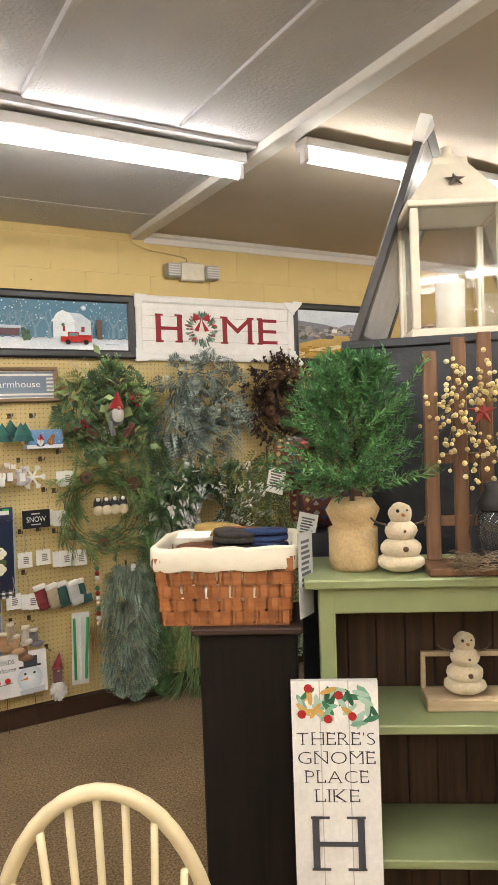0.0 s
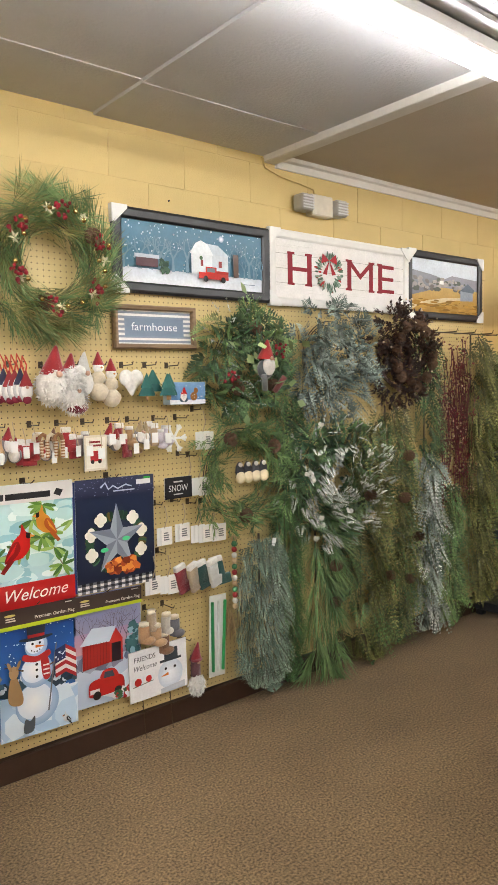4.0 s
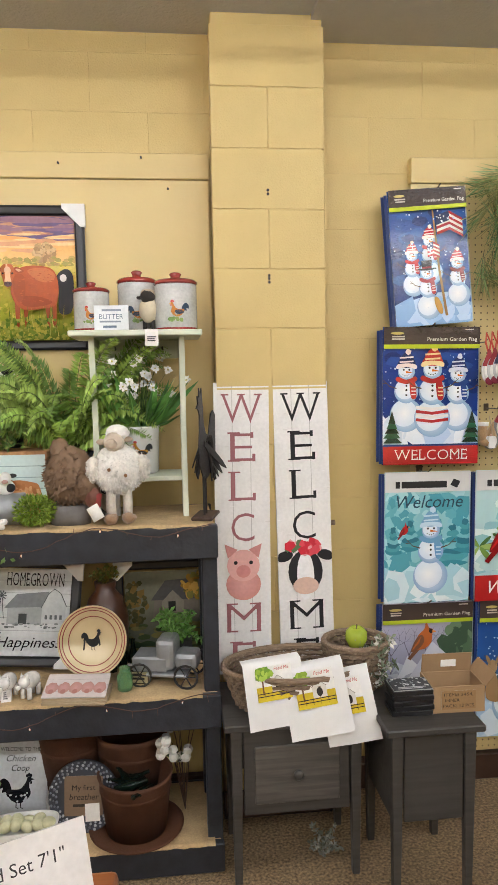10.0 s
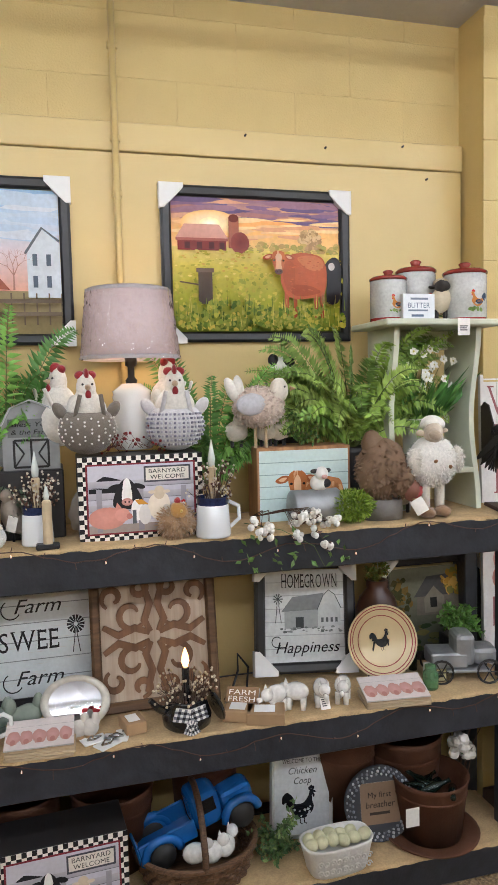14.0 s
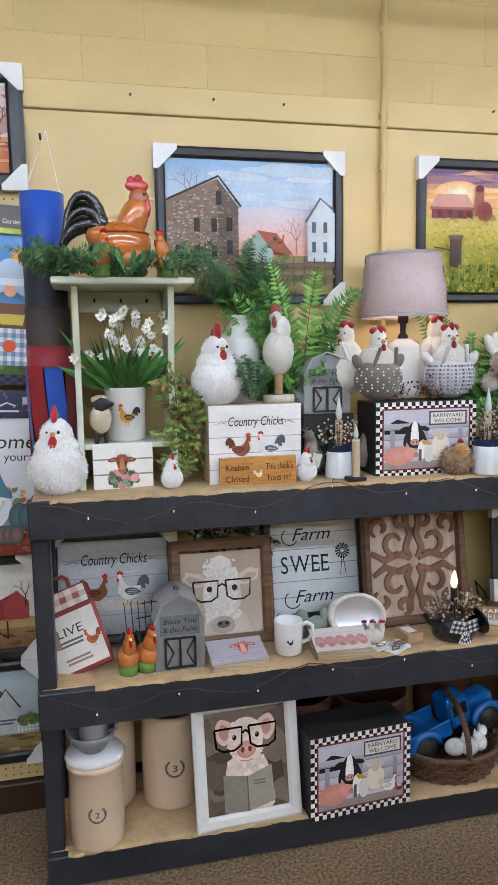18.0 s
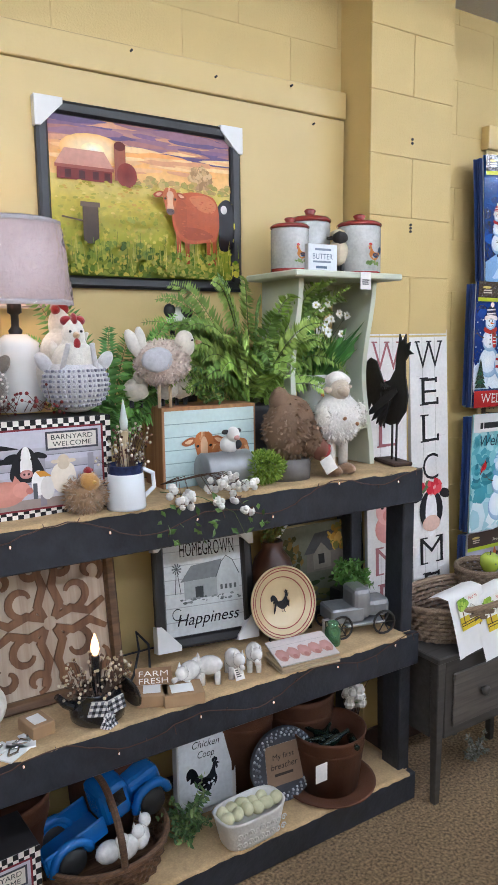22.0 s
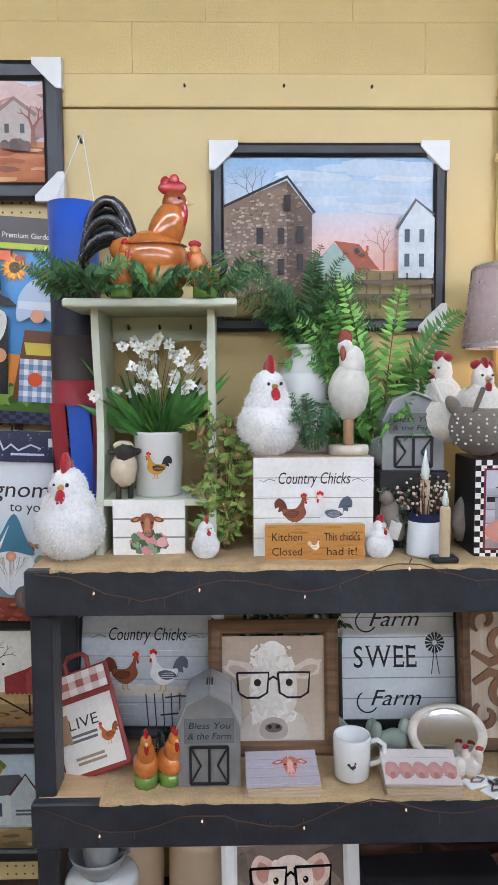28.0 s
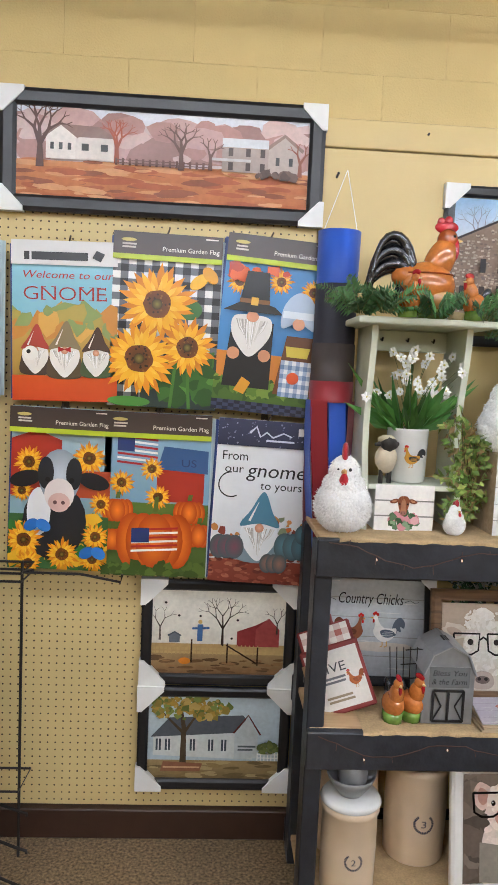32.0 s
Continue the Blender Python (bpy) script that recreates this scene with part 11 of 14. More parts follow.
for x, y, r_, s in ((-2.225, 3.76, 12, 0.06), (-1.915, 3.74, -25, 0.085), (-1.845, 3.70, -18, 0.11)):
    t = thing("block_box", (x, y, MID), r_, "small kraft box of farm blocks with a label", "box", "kraft boxes")
    part("carton", box(-s / 2, -0.04, 0, s / 2, 0.04, 0.034, 0.002), mat("kraft", (0.36, 0.23, 0.12), rough=0.8, var=0.15), t)
    part("sticker", box(-s * 0.3, -0.026, 0.0345, s * 0.25, 0.02, 0.0355), white_paper, t)
a = Art(0.10, 0.05, "8a6a4a", 215)
a.text("FARM", 0.5, 0.50, 0.32, "ece6da", fit=0.8).text("FRESH", 0.5, 0.08, 0.32, "ece6da", fit=0.8)
signboard(-1.905, MID + 0.035, 3.755, a, "small wooden block lettered farm fresh", "block_sign", thick=0.025, rz=-25, lean=50)

# black kettle candle holder with pip berries and gingham bow
pan = mat("black_enamel", (0.012, 0.013, 0.016), rough=0.18, var=0.1, coat=0.6)
t = thing("kettle_candle", (-2.070, 3.745, MID), label="black enamel kettle candle lamp with berry ring", category="candle lamp")
part("kettle", lathe([(0, 0), (0.062, 0), (0.070, 0.008), (0.072, 0.03), (0.060, 0.065), (0.052, 0.075), (0.054, 0.08), (0.045, 0.08), (0, 0.07)], 28), pan, t, "", True)
part("spout", tube([(-0.06, 0, 0.045), (-0.085, 0, 0.06), (-0.105, 0, 0.085)], 0.014, 10, taper=0.6), pan, t)
bm = lathe([(0, 0.006), (0.045, 0.004), (0.050, -0.002), (0.046, -0.006), (0, -0.004)], 20)
q = part("lid", bm, pan, t, "lid leaning on the side")
q.matrix_basis = pose(0.085, -0.01, 0.052, 0, 72, 15)
part("candle_sleeve", lathe([(0.011, 0.07), (0.011, 0.165), (0.008, 0.168), (0, 0.168)], 14), pan, t)
part("bulb", lathe([(0, 0.168), (0.007, 0.17), (0.012, 0.185), (0.009, 0.205), (0.003, 0.222), (0, 0.228)], 12), mat("flame_bulb", (1, 0.8, 0.6), rough=0.2, bump=0, emit=(1.0, 0.50, 0.18, 3.5)), t, "lit flame-shaped bulb", True)
P = Plant(221)
for i in range(150):
    a_ = P.r.uniform(0, 6.283)
    e = P.r.uniform(0.4, 1.0)
    tip = np.array([0.10 * e * math.cos(a_), 0.075 * e * math.sin(a_), 0.075 + 0.075 * P.r.uniform(0, 1)])
    P.stem([[0.045 * math.cos(a_), 0.04 * math.sin(a_), 0.075], tip], 0.0011, twig)
    P.balls([tip], 0.004, [(0.50, 0.40, 0.24), (0.16, 0.08, 0.04), (0.6, 0.52, 0.38)])
plant_part("pip_berry_spray", P, t, petal, "cream and brown pip berries")
ging = Art(0.05, 0.042, "eceae6", 222)
ging.checks(0, 0, 1, 1, 6, 5, "17181c", "eceae6", "7a7b80")
for x, r_ in ((-0.028, 14), (0.026, -14)):
    q = part("bow_loop", ging.mesh(print_mat, 0.004), None, t, "black and white gingham bow")
    q.matrix_basis = pose(x, -0.074, 0.04, 10, r_, 0)
for x, r_ in ((-0.012, 25), (0.014, -25)):
    q = part("bow_tail", ging.mesh(print_mat, 0.003), None, t, "black and white gingham ribbon end")
    q.matrix_basis = pose(x, -0.079, 0.004, 4, r_, 0) @ Matrix.Diagonal((0.5, 1, 1, 1))
# cord behind the lamp
tagged(part("power_cable", tube([(-1.93, 3.86, MID + 0.004), (-1.90, 3.90, MID + 0.006), (-1.87, 3.93, MID + 0.06), (-1.86, 3.97, MID + 0.10), (-1.83, 3.95, MID + 0.06), (-1.85, 3.90, MID + 0.006), (-1.89, 3.84, MID + 0.004)], 0.004, 6), dark_metal), "black lamp cord lying in a loop", "cord")

# red-edged pot holders
a = Art(0.165, 0.17, "e4ded6", 223)
a.text("LIVE", 0.46, 0.62, 0.16, "3a3a3c", fit=0.5).bars(0.16, 0.42, 0.72, 0.56, 2, "6a6a6c").hen(0.82, 0.30, 0.12, "b5622c", "8a4a24", -1).bars(0.2, 0.1, 0.8, 0.24, 2, "9a8a70")
t = thing("pot_holders", (-3.262, 3.785, MID), -8, "red-edged pot holders lettered LIVE", "pot holder", rx=-20, ry=-22)
part("back_holder", box(-0.085, 0.012, 0.0, 0.085, 0.022, 0.26, 0.005), rust_red, t)
part("front_holder", box(-0.092, -0.004, 0.0, 0.092, 0.008, 0.20, 0.005), rust_red, t)
q = part("print", a.mesh(print_mat, 0.001), None, t)
q.location = (0, -0.0055, 0.014)
b2 = Art(0.15, 0.055, "e4ded6", 224)
b2.checks(0, 0, 1, 1, 7, 3, "b0685c", "ece6de", "d8c4bc")
q = part("towel_strip", b2.mesh(print_mat, 0.001), None, t, "plaid cloth strip")
q.location = (0, 0.0105, 0.20)
part("loop", tube([(-0.03, 0.017, 0.256), (-0.032, 0.017, 0.285), (-0.02, 0.017, 0.298), (0.02, 0.017, 0.298), (0.032, 0.017, 0.285), (0.03, 0.017, 0.256)], 0.0065, 7), rust_red, t)
part("kraft_tag", box(-0.095, -0.009, 0.09, -0.045, -0.0065, 0.16, 0.001), mat("kraft", (0.36, 0.23, 0.12)), t)
# wire basket of letters behind the roosters
t = thing("wire_basket", (-3.06, 3.80, MID), label="black wire basket with cursive wire lettering", category="basket")
for k in range(5):
    part("wire", tube([(-0.085 + 0.012 * k, 0, 0.01 + 0.045 * k), (0, -0.004, 0.016 + 0.045 * k), (0.085 - 0.008 * k, 0, 0.01 + 0.045 * k)], 0.002, 5), iron, t)
for k in range(9):
    part("wire", tube([(-0.085 + 0.021 * k, 0, 0.0), (-0.078 + 0.0195 * k, 0, 0.10), (-0.085 + 0.021 * k, 0.0, 0.20)], 0.0016, 5), iron, t)
# white blossoms and greens hanging at the back, under the top deck
for x, sd in ((-2.83, 1), (-2.70, 2)):
    vine(x, 3.99, MID + 0.30, "white blossoms with dark green leaves", 230 + sd, 0.09, 0.13, 16, [(0.04, 0.10, 0.03), (0.7, 0.68, 0.62), (0.03, 0.08, 0.03)], 0.026, 0.05, "blossom_sprig")
    tagged(part("wooden_riser", box(x - 0.04, 3.975, MID, x + 0.04, 4.035, MID + 0.30, 0.003), black_rim), "narrow dark box at the shelf back", "box")

# plate on an easel
t = thing("rooster_plate", (-1.40, 3.835, MID + 0.012), -6, "cream plate with black rooster and ringed rim", "plate", rx=-16)
cream_glaze = mat("cream_glaze", (0.66, 0.52, 0.30), rough=0.2, var=0.06, coat=0.4)
bm = lathe([(0, 0.0), (0.07, 0.0), (0.078, 0.004), (0.112, 0.016), (0.118, 0.018), (0.118, 0.013), (0.07, -0.006), (0, -0.006)], 44)
bmesh.ops.rotate(bm, verts=bm.verts, cent=(0, 0, 0), matrix=Matrix.Rotation(math.pi / 2, 3, "X"))
bmesh.ops.translate(bm, verts=bm.verts, vec=(0, 0, 0.118))
part("dish", bm, cream_glaze, t, "", True)
for r_, z_ in ((0.080, 0.0062), (0.100, 0.0128), (0.109, 0.0162)):
    bm = lathe([(r_, z_ + 0.0002), (r_ + 0.003, z_ + 0.0016)], 44)
    bmesh.ops.rotate(bm, verts=bm.verts, cent=(0, 0, 0), matrix=Matrix.Rotation(math.pi / 2, 3, "X"))
    bmesh.ops.translate(bm, verts=bm.verts, vec=(0, -0.001, 0.118))
    part("painted_ring", bm, rust_red, t)
a = Art(0.08, 0.085, "d4be95", 225)
a.hen(0.5, 0.08, 0.30, "17181c", "0f1014", 1, "17181c")
q = part("rooster_print", a.mesh(print_mat, 0.0005), None, t)
q.location = (0, -0.002, 0.085)
t = thing("plate_easel", (-1.40, 3.815, MID), label="small black wire plate easel", category="easel")
for x in (-0.04, 0.04):
    part("leg", tube([(x, -0.03, 0.02), (x, -0.025, 0.003), (x, 0.06, 0.003), (x * 0.6, 0.045, 0.13)], 0.003, 6), iron, t)

# tin wheeled cart with greens, jar, little sign, bottles
t = thing("tin_cart", (-1.155, 3.80, MID), -14, "grey galvanised toy truck planter with wheels", "planter")
part("bed", box(-0.10, -0.05, 0.045, 0.02, 0.05, 0.095, 0.006), galvanised, t)
part("cab", box(-0.02, -0.048, 0.05, 0.045, 0.048, 0.155, 0.016, seg=2), galvanised, t)
part("bonnet", box(0.04, -0.04, 0.05, 0.12, 0.04, 0.11, 0.018, seg=2), galvanised, t)
part("running_board", box(-0.05, -0.062, 0.035, 0.09, 0.062, 0.045, 0.003), galvanised, t)
for x in (-0.07, 0.085):
    for y in (-0.06, 0.06):
        bm = bmesh.new()
        ring = [(x + 0.038 * math.cos(k * math.pi / 8), y, 0.038 + 0.038 * math.sin(k * math.pi / 8)) for k in range(17)]
        tube(ring, 0.004, 6, bm)
        for k in range(6):
            tube([(x, y, 0.038), (x + 0.037 * math.cos(k * math.pi / 3), y, 0.038 + 0.037 * math.sin(k * math.pi / 3))], 0.0022, 5, bm)
        part("wheel", bm, iron, t)
vine(-1.105, 3.86, MID + 0.11, "fresh green leafy filler in the planter", 231, 0.08, 0.11, 26, [(0.10, 0.24, 0.04), (0.15, 0.30, 0.06)], 0.024)
tagged(part("wooden_riser", box(-1.15, 3.865, MID, -1.06, 3.93, MID + 0.11, 0.003), black_rim), "small dark box under the greens", "box")
green_glass = mat("green_glass", (0.20, 0.42, 0.20), rough=0.08, var=0.02, bump=0, trans=0.6)
t = thing("glass_jar", (-1.285, 3.745, MID), label="small green glass jar", category="jar")
part("jar", lathe([(0, 0), (0.022, 0), (0.025, 0.006), (0.025, 0.05), (0.016, 0.062), (0.018, 0.075), (0.014, 0.075), (0, 0.07)], 18), green_glass, t, "", True)
a = Art(0.075, 0.062, "c4b894", 232)
a.rect(0, 0, 1, 1, "4a3a28").rect(0.06, 0.07, 0.94, 0.93, "b8ab86").bars(0.15, 0.2, 0.85, 0.85, 3, "2c2a26")
signboard(-1.245, MID, 3.78, a, "small tan block sign with dark lettering", "block_sign", rz=-12, thick=0.02)
for i, (x, y) in enumerate(((-1.335, 3.90), (-1.30, 3.905), (-1.265, 3.90))):
    t = thing("glass_bottle", (x, y, MID), label="dark green glass bottle", category="bottle", group="bottles")
    part("bottle", lathe([(0, 0), (0.014, 0), (0.015, 0.06), (0.007, 0.085), (0.007, 0.11), (0.009, 0.112), (0, 0.112)], 14), mat("bottle_glass", (0.008, 0.02, 0.014), rough=0.1, bump=0, trans=0.4), t, "", True)
# brown jug behind
t = thing("stone_jug", (-1.36, 3.975, MID), label="dark brown stoneware jug", category="jug")
part("body", lathe([(0, 0), (0.06, 0), (0.075, 0.03), (0.078, 0.18), (0.06, 0.24), (0.035, 0.27), (0.038, 0.30), (0.03, 0.30), (0, 0.28)], 24), mat("brown_stoneware", (0.07, 0.028, 0.015), rough=0.3, var=0.25, scale=20), t, "", True)
vine(-1.36, 3.975, MID + 0.29, "yellow-green sprig in a brown jug", 233, 0.06, 0.09, 12, [(0.16, 0.22, 0.04), (0.25, 0.20, 0.04)], 0.016)
# row of white pigs and sheep
for i, x in enumerate((-1.80, -1.735, -1.655, -1.585)):
    c = (0.74, 0.72, 0.68)
    p = [("ball", (0, 0, 0.048), (0.036, 0.024, 0.026), c), ("ball", (-0.034, -0.006, 0.056), (0.018, 0.017, 0.018), c), ("rod", (-0.054, -0.006, 0.048), (0.007, 0.007, 0.012), c, (0, -90, 0)), ("cone", (-0.030, -0.016, 0.068), (0.006, 0.004, 0.014), c), ("cone", (-0.030, 0.006, 0.068), (0.006, 0.004, 0.014), c)]
    p += [("rod", (xx, yy, 0), (0.008, 0.008, 0.034), c) for xx in (-0.02, 0.02) for yy in (-0.012, 0.012)]
    figure("pig_figure", p, (x, 3.745, MID), "small white ceramic pig standing on the shelf", "pig figure", glaze, (20, -25, 75, 60)[i], group="white pigs", segs=14, scale=1.08)
a = Art(0.03, 0.04, "ece9e4", 234)
a.bars(0.15, 0.2, 0.85, 0.8, 4, "4a4a4c")
signboard(-1.655, MID + 0.0, 3.705, a, "white price tag beside the pigs", "price_tag", category="tag", thick=0.001, lean=30)

# ---------------------------------------------------------------- bottom deck
stoneware = mat("stoneware", (0.72, 0.57, 0.40), rough=0.3, var=0.08, scale=14, coat=0.3)
grey_stone = mat("grey_stoneware", (0.22, 0.22, 0.22), rough=0.35, var=0.1)


def crock(x, y, r, h, label, num="", lid=False, seed=1):
    t = thing("stoneware_crock", (x, y, LOW), label=label, category="crock", group="stoneware crocks")
    part("body", lathe([(0, 0), (r * 0.94, 0), (r * 0.97, 0.006), (r, h * 0.5), (r * 0.98, h * 0.9), (r * 1.05, h * 0.92), (r * 1.05, h), (r * 0.95, h), (r * 0.9, h * 0.9), (r * 0.88, 0.02), (0, 0.02)], 36), stoneware, t, "", True)
    if num:
        a = Art(r * 0.8, r * 0.8, "ccb393", seed)
        for i in range(26):
            an = radians(130 + 280 * i / 25)
            a.ell(0.5 + 0.36 * math.cos(an), 0.5 + 0.36 * math.sin(an), 0.06, "2c3048", 0.03, n=8, rot=an)
        a.text(num, 0.5, 0.36, 0.28, "2c3048", fit=0.20)
        q = part("stamp", a.mesh(print_mat, 0.0004, r), None, t, "blue wreath stamp with a number")
        q.location = (0, -r * 1.0 - 0.003, h * 0.34)
    if lid:
        part("lid", lathe([(r * 1.06, h), (r * 1.10, h + 0.006), (r * 1.0, h + 0.018), (r * 0.3, h + 0.026), (0, h + 0.026)], 36), ceramic_white, t, "white lid", True)
    return t


crock(-3.250, 3.735, 0.082, 0.265, "tan stoneware crock stamped 2 with white lid", "2", True, 241)
crock(-3.225, 3.935, 0.105, 0.335, "tall tan stoneware crock", "", False, 242)
crock(-3.005, 3.895, 0.098, 0.312, "tan stoneware crock stamped 3", "3", False, 243)
t = thing("mixing_bowl", (-3.255, 3.725, LOW + 0.291), label="grey stoneware bowl on a crock lid", category="bowl")
part("bowl", lathe([(0, 0), (0.035, 0), (0.062, 0.035), (0.072, 0.06), (0.068, 0.06), (0.055, 0.03), (0, 0.012)], 30), grey_stone, t, "", True)
t = thing("grey_mug", (-3.25, 3.725, LOW + 0.304), label="grey stoneware mug standing in a bowl", category="mug")
part("cup", lathe([(0, 0), (0.032, 0), (0.042, 0.03), (0.044, 0.095), (0.041, 0.095), (0.038, 0.03), (0, 0.01)], 28), grey_stone, t, "", True)
part("handle", tube([(0.04, 0, 0.08), (0.065, 0, 0.075), (0.066, 0, 0.04), (0.04, 0, 0.03)], 0.006, 8), grey_stone, t)

# basket with the blue truck
wicker = wood("wicker", (0.16, 0.085, 0.04), (0.07, 0.035, 0.018), 0, 40, rough=0.7)


def woven_basket(x, y, z, rx, ry, h, label, m, flare=1.15, rz=0.0, handle=False, ribs=28, rows=9):
    """A wicker basket: weavers that go in and out round stakes."""
    t = thing("wicker_basket", (x, y, z), rz, label, "basket")
    for k in range(rows):
        u = (k + 0.5) / rows
        f = 1 + (flare - 1) * u
        pts = []
        for i in range(ribs * 2 + 1):
            a_ = math.pi * i / ribs
            w_ = 0.004 * (1 if (i + k) % 2 else -1)
            pts.append(((rx * f + w_) * math.cos(a_), (ry * f + w_) * math.sin(a_), h * u))
        part("weaver", tube(pts, h / rows * 0.52, 5), m, t)
    for i in range(ribs):
        a_ = 2 * math.pi * i / ribs
        part("stake", tube([(rx * math.cos(a_), ry * math.sin(a_), 0.0), (rx * flare * math.cos(a_), ry * flare * math.sin(a_), h)], 0.0035, 5), m, t)
    part("rim", tube([(rx * flare * math.cos(2 * math.pi * i / 40), ry * flare * math.sin(2 * math.pi * i / 40), h) for i in range(41)], 0.009, 7), m, t)
    part("bottom", lathe([(0, 0.003), (rx, 0.003), (rx, 0.008), (0, 0.008)], 28, sy=ry / rx), m, t)
    if handle:
        part("handle", tube([(0.0, -ry * flare * math.cos(math.pi * i / 14), h + 0.17 * math.sin(math.pi * i / 14)) for i in range(15)], 0.010, 7), m, t)
    return t


woven_basket(-2.040, 3.835, LOW, 0.155, 0.135, 0.095, "dark oval wicker basket with a handle", wicker, 1.2, 0, True, 26, 6)
blue_paint = mat("blue_enamel", (0.015, 0.13, 0.42), rough=0.25, var=0.2, scale=20, coat=0.4)
t = thing("toy_truck", (-2.02, 3.85, LOW + 0.105), 8, "blue metal toy pickup truck lying in a basket", "toy truck", ry=-14)
part("cab", box(-0.02, -0.055, 0.03, 0.075, 0.055, 0.145, 0.022, seg=3), blue_paint, t)
for s in (-1, 1):
    part("window", box(0.0, s * 0.0565 - 0.001, 0.085, 0.055, s * 0.0565 + 0.001, 0.128), mat("dark_glass", (0.01, 0.012, 0.016), rough=0.1, bump=0), t)
part("bonnet", box(0.07, -0.042, 0.03, 0.185, 0.042, 0.105, 0.024, seg=3), blue_paint, t)
part("bed_side", box(-0.20, -0.062, 0.03, -0.02, -0.052, 0.09, 0.004), blue_paint, t)
part("bed_side", box(-0.20, 0.052, 0.03, -0.02, 0.062, 0.09, 0.004), blue_paint, t)
part("tailgate", box(-0.206, -0.060, 0.03, -0.196, 0.060, 0.088, 0.004), blue_paint, t)
part("bed_floor", box(-0.20, -0.052, 0.028, -0.02, 0.052, 0.036), blue_paint, t)
for x in (-0.135, 0.125):
    for y in (-0.062, 0.062):
        bm = lathe([(0, -0.012), (0.036, -0.012), (0.040, 0.0), (0.036, 0.012), (0, 0.012)], 20)
        bmesh.ops.rotate(bm, verts=bm.verts, cent=(0, 0, 0), matrix=Matrix.Rotation(math.pi / 2, 3, "X"))
        bmesh.ops.translate(bm, verts=bm.verts, vec=(x, y, 0.03))
        part("wheel", bm, mat("toy_tyre", (0.02, 0.02, 0.02), rough=0.6), t, "", True)
        bm = bmesh.new()
        part("mudguard", tube([(x + 0.056 * math.cos(k * math.pi / 8), y, 0.03 + 0.052 * math.sin(k * math.pi / 8)) for k in range(9)], 0.014, 7, bm), blue_paint, t, "", True)
for i, (x, y) in enumerate(((-2.06, 3.735), (-2.01, 3.725), (-1.965, 3.745))):
    figure("lamb_figure", [("ball", (0, 0, 0.04), (0.038, 0.028, 0.030), (0.76, 0.75, 0.72)), ("ball", (0.035, -0.01, 0.065), (0.020, 0.018, 0.020), (0.76, 0.75, 0.72)), ("cone", (0.03, 0, 0.08), (0.006, 0.005, 0.014), (0.76, 0.75, 0.72))], (x, y, LOW + 0.075), "small white ceramic lamb in the basket", "sheep figure", glaze, 30 * i, group="white lambs")
vine(-1.79, 3.80, LOW, "small green leafy vine on the bottom shelf", 251, 0.09, 0.17, 22, [(0.09, 0.18, 0.05), (0.18, 0.26, 0.08), (0.06, 0.12, 0.04)], 0.022)

# chicken coop sign, round sign, egg box
a = Art(0.19, 0.27, "d0d4d8", 252)
a.text("WELCOME TO THE", 0.5, 0.83, 0.05, "3a3c40", fit=0.72).text("Chicken", 0.5, 0.70, 0.08, "3a3c40", fit=0.52, shear=0.3).text("Coop", 0.5, 0.58, 0.08, "3a3c40", fit=0.32, shear=0.3).hen(0.5, 0.14, 0.22, "22242a", "17181c", 1, "22242a").scatter(0.35, 0.2, 0.65, 0.34, 12, 0.02, ["c8ccd0"])
t = thing("coop_sign", (-1.68, 3.88, LOW), label="pale enamel sign reading Welcome to the Chicken Coop", category="sign", rx=-9, ry=4)
part("plate", box(-0.105, 0.0, 0, 0.105, 0.012, 0.295, 0.02, seg=3), white_plastic, t)
q = part("print", a.mesh(gloss_print, 0.001), None, t)
q.location = (0, -0.0015, 0.012)
a = Art(0.13, 0.13, "8a7460", 253)
a.text("My first", 0.5, 0.64, 0.13, "2a2420", fit=0.6).text("breather", 0.5, 0.40, 0.15, "1f1a18", fit=0.75, shear=0.2).bars(0.2, 0.2, 0.8, 0.32, 1, "3a322c")
t = thing("round_sign", (-1.44, 3.79, LOW), -5, "round beaded sign with brown lettered centre", "sign", rx=-10)
bm = lathe([(0, 0.0), (0.118, 0.0), (0.118, 0.016), (0.085, 0.012), (0, 0.010)], 40)
bmesh.ops.rotate(bm, verts=bm.verts, cent=(0, 0, 0), matrix=Matrix.Rotation(math.pi / 2, 3, "X"))
bmesh.ops.translate(bm, verts=bm.verts, vec=(0, 0, 0.118))
part("disc", bm, mat("slate_disc", (0.05, 0.055, 0.07), rough=0.6), t)
Q = Plant(254)
an = np.linspace(0, 2 * math.pi, 34, endpoint=False)
for r_ in (0.092, 0.102, 0.112):
    Q.balls(np.stack([r_ * np.cos(an + r_ * 50), np.full(34, -0.015), 0.118 + r_ * np.sin(an + r_ * 50)], 1), 0.0045, [(0.40, 0.42, 0.45), (0.20, 0.22, 0.26)])
tagged(plant_part("beading", Q, t, petal), "", "", "", "")
q = part("print", a.mesh(print_mat, 0.001), None, t)
q.location = (0, -0.0125, 0.055)
t = thing("egg_planter", (-1.625, 3.715, LOW), 3, "white embossed oblong planter filled with eggs", "planter")
bm = lathe([(0, 0), (0.095, 0), (0.10, 0.01), (0.118, 0.085), (0.122, 0.095), (0.114, 0.095), (0.105, 0.07), (0, 0.065)], 72, sy=0.55)
for v in bm.verts:
    a_ = math.atan2(v.co.y / 0.55, v.co.x)
    k = min(1.22, (abs(math.cos(a_)) ** 3.2 + abs(math.sin(a_)) ** 3.2) ** (-1 / 3.2))
    v.co.x, v.co.y = v.co.x * 0.94 * k, v.co.y * 0.94 * k
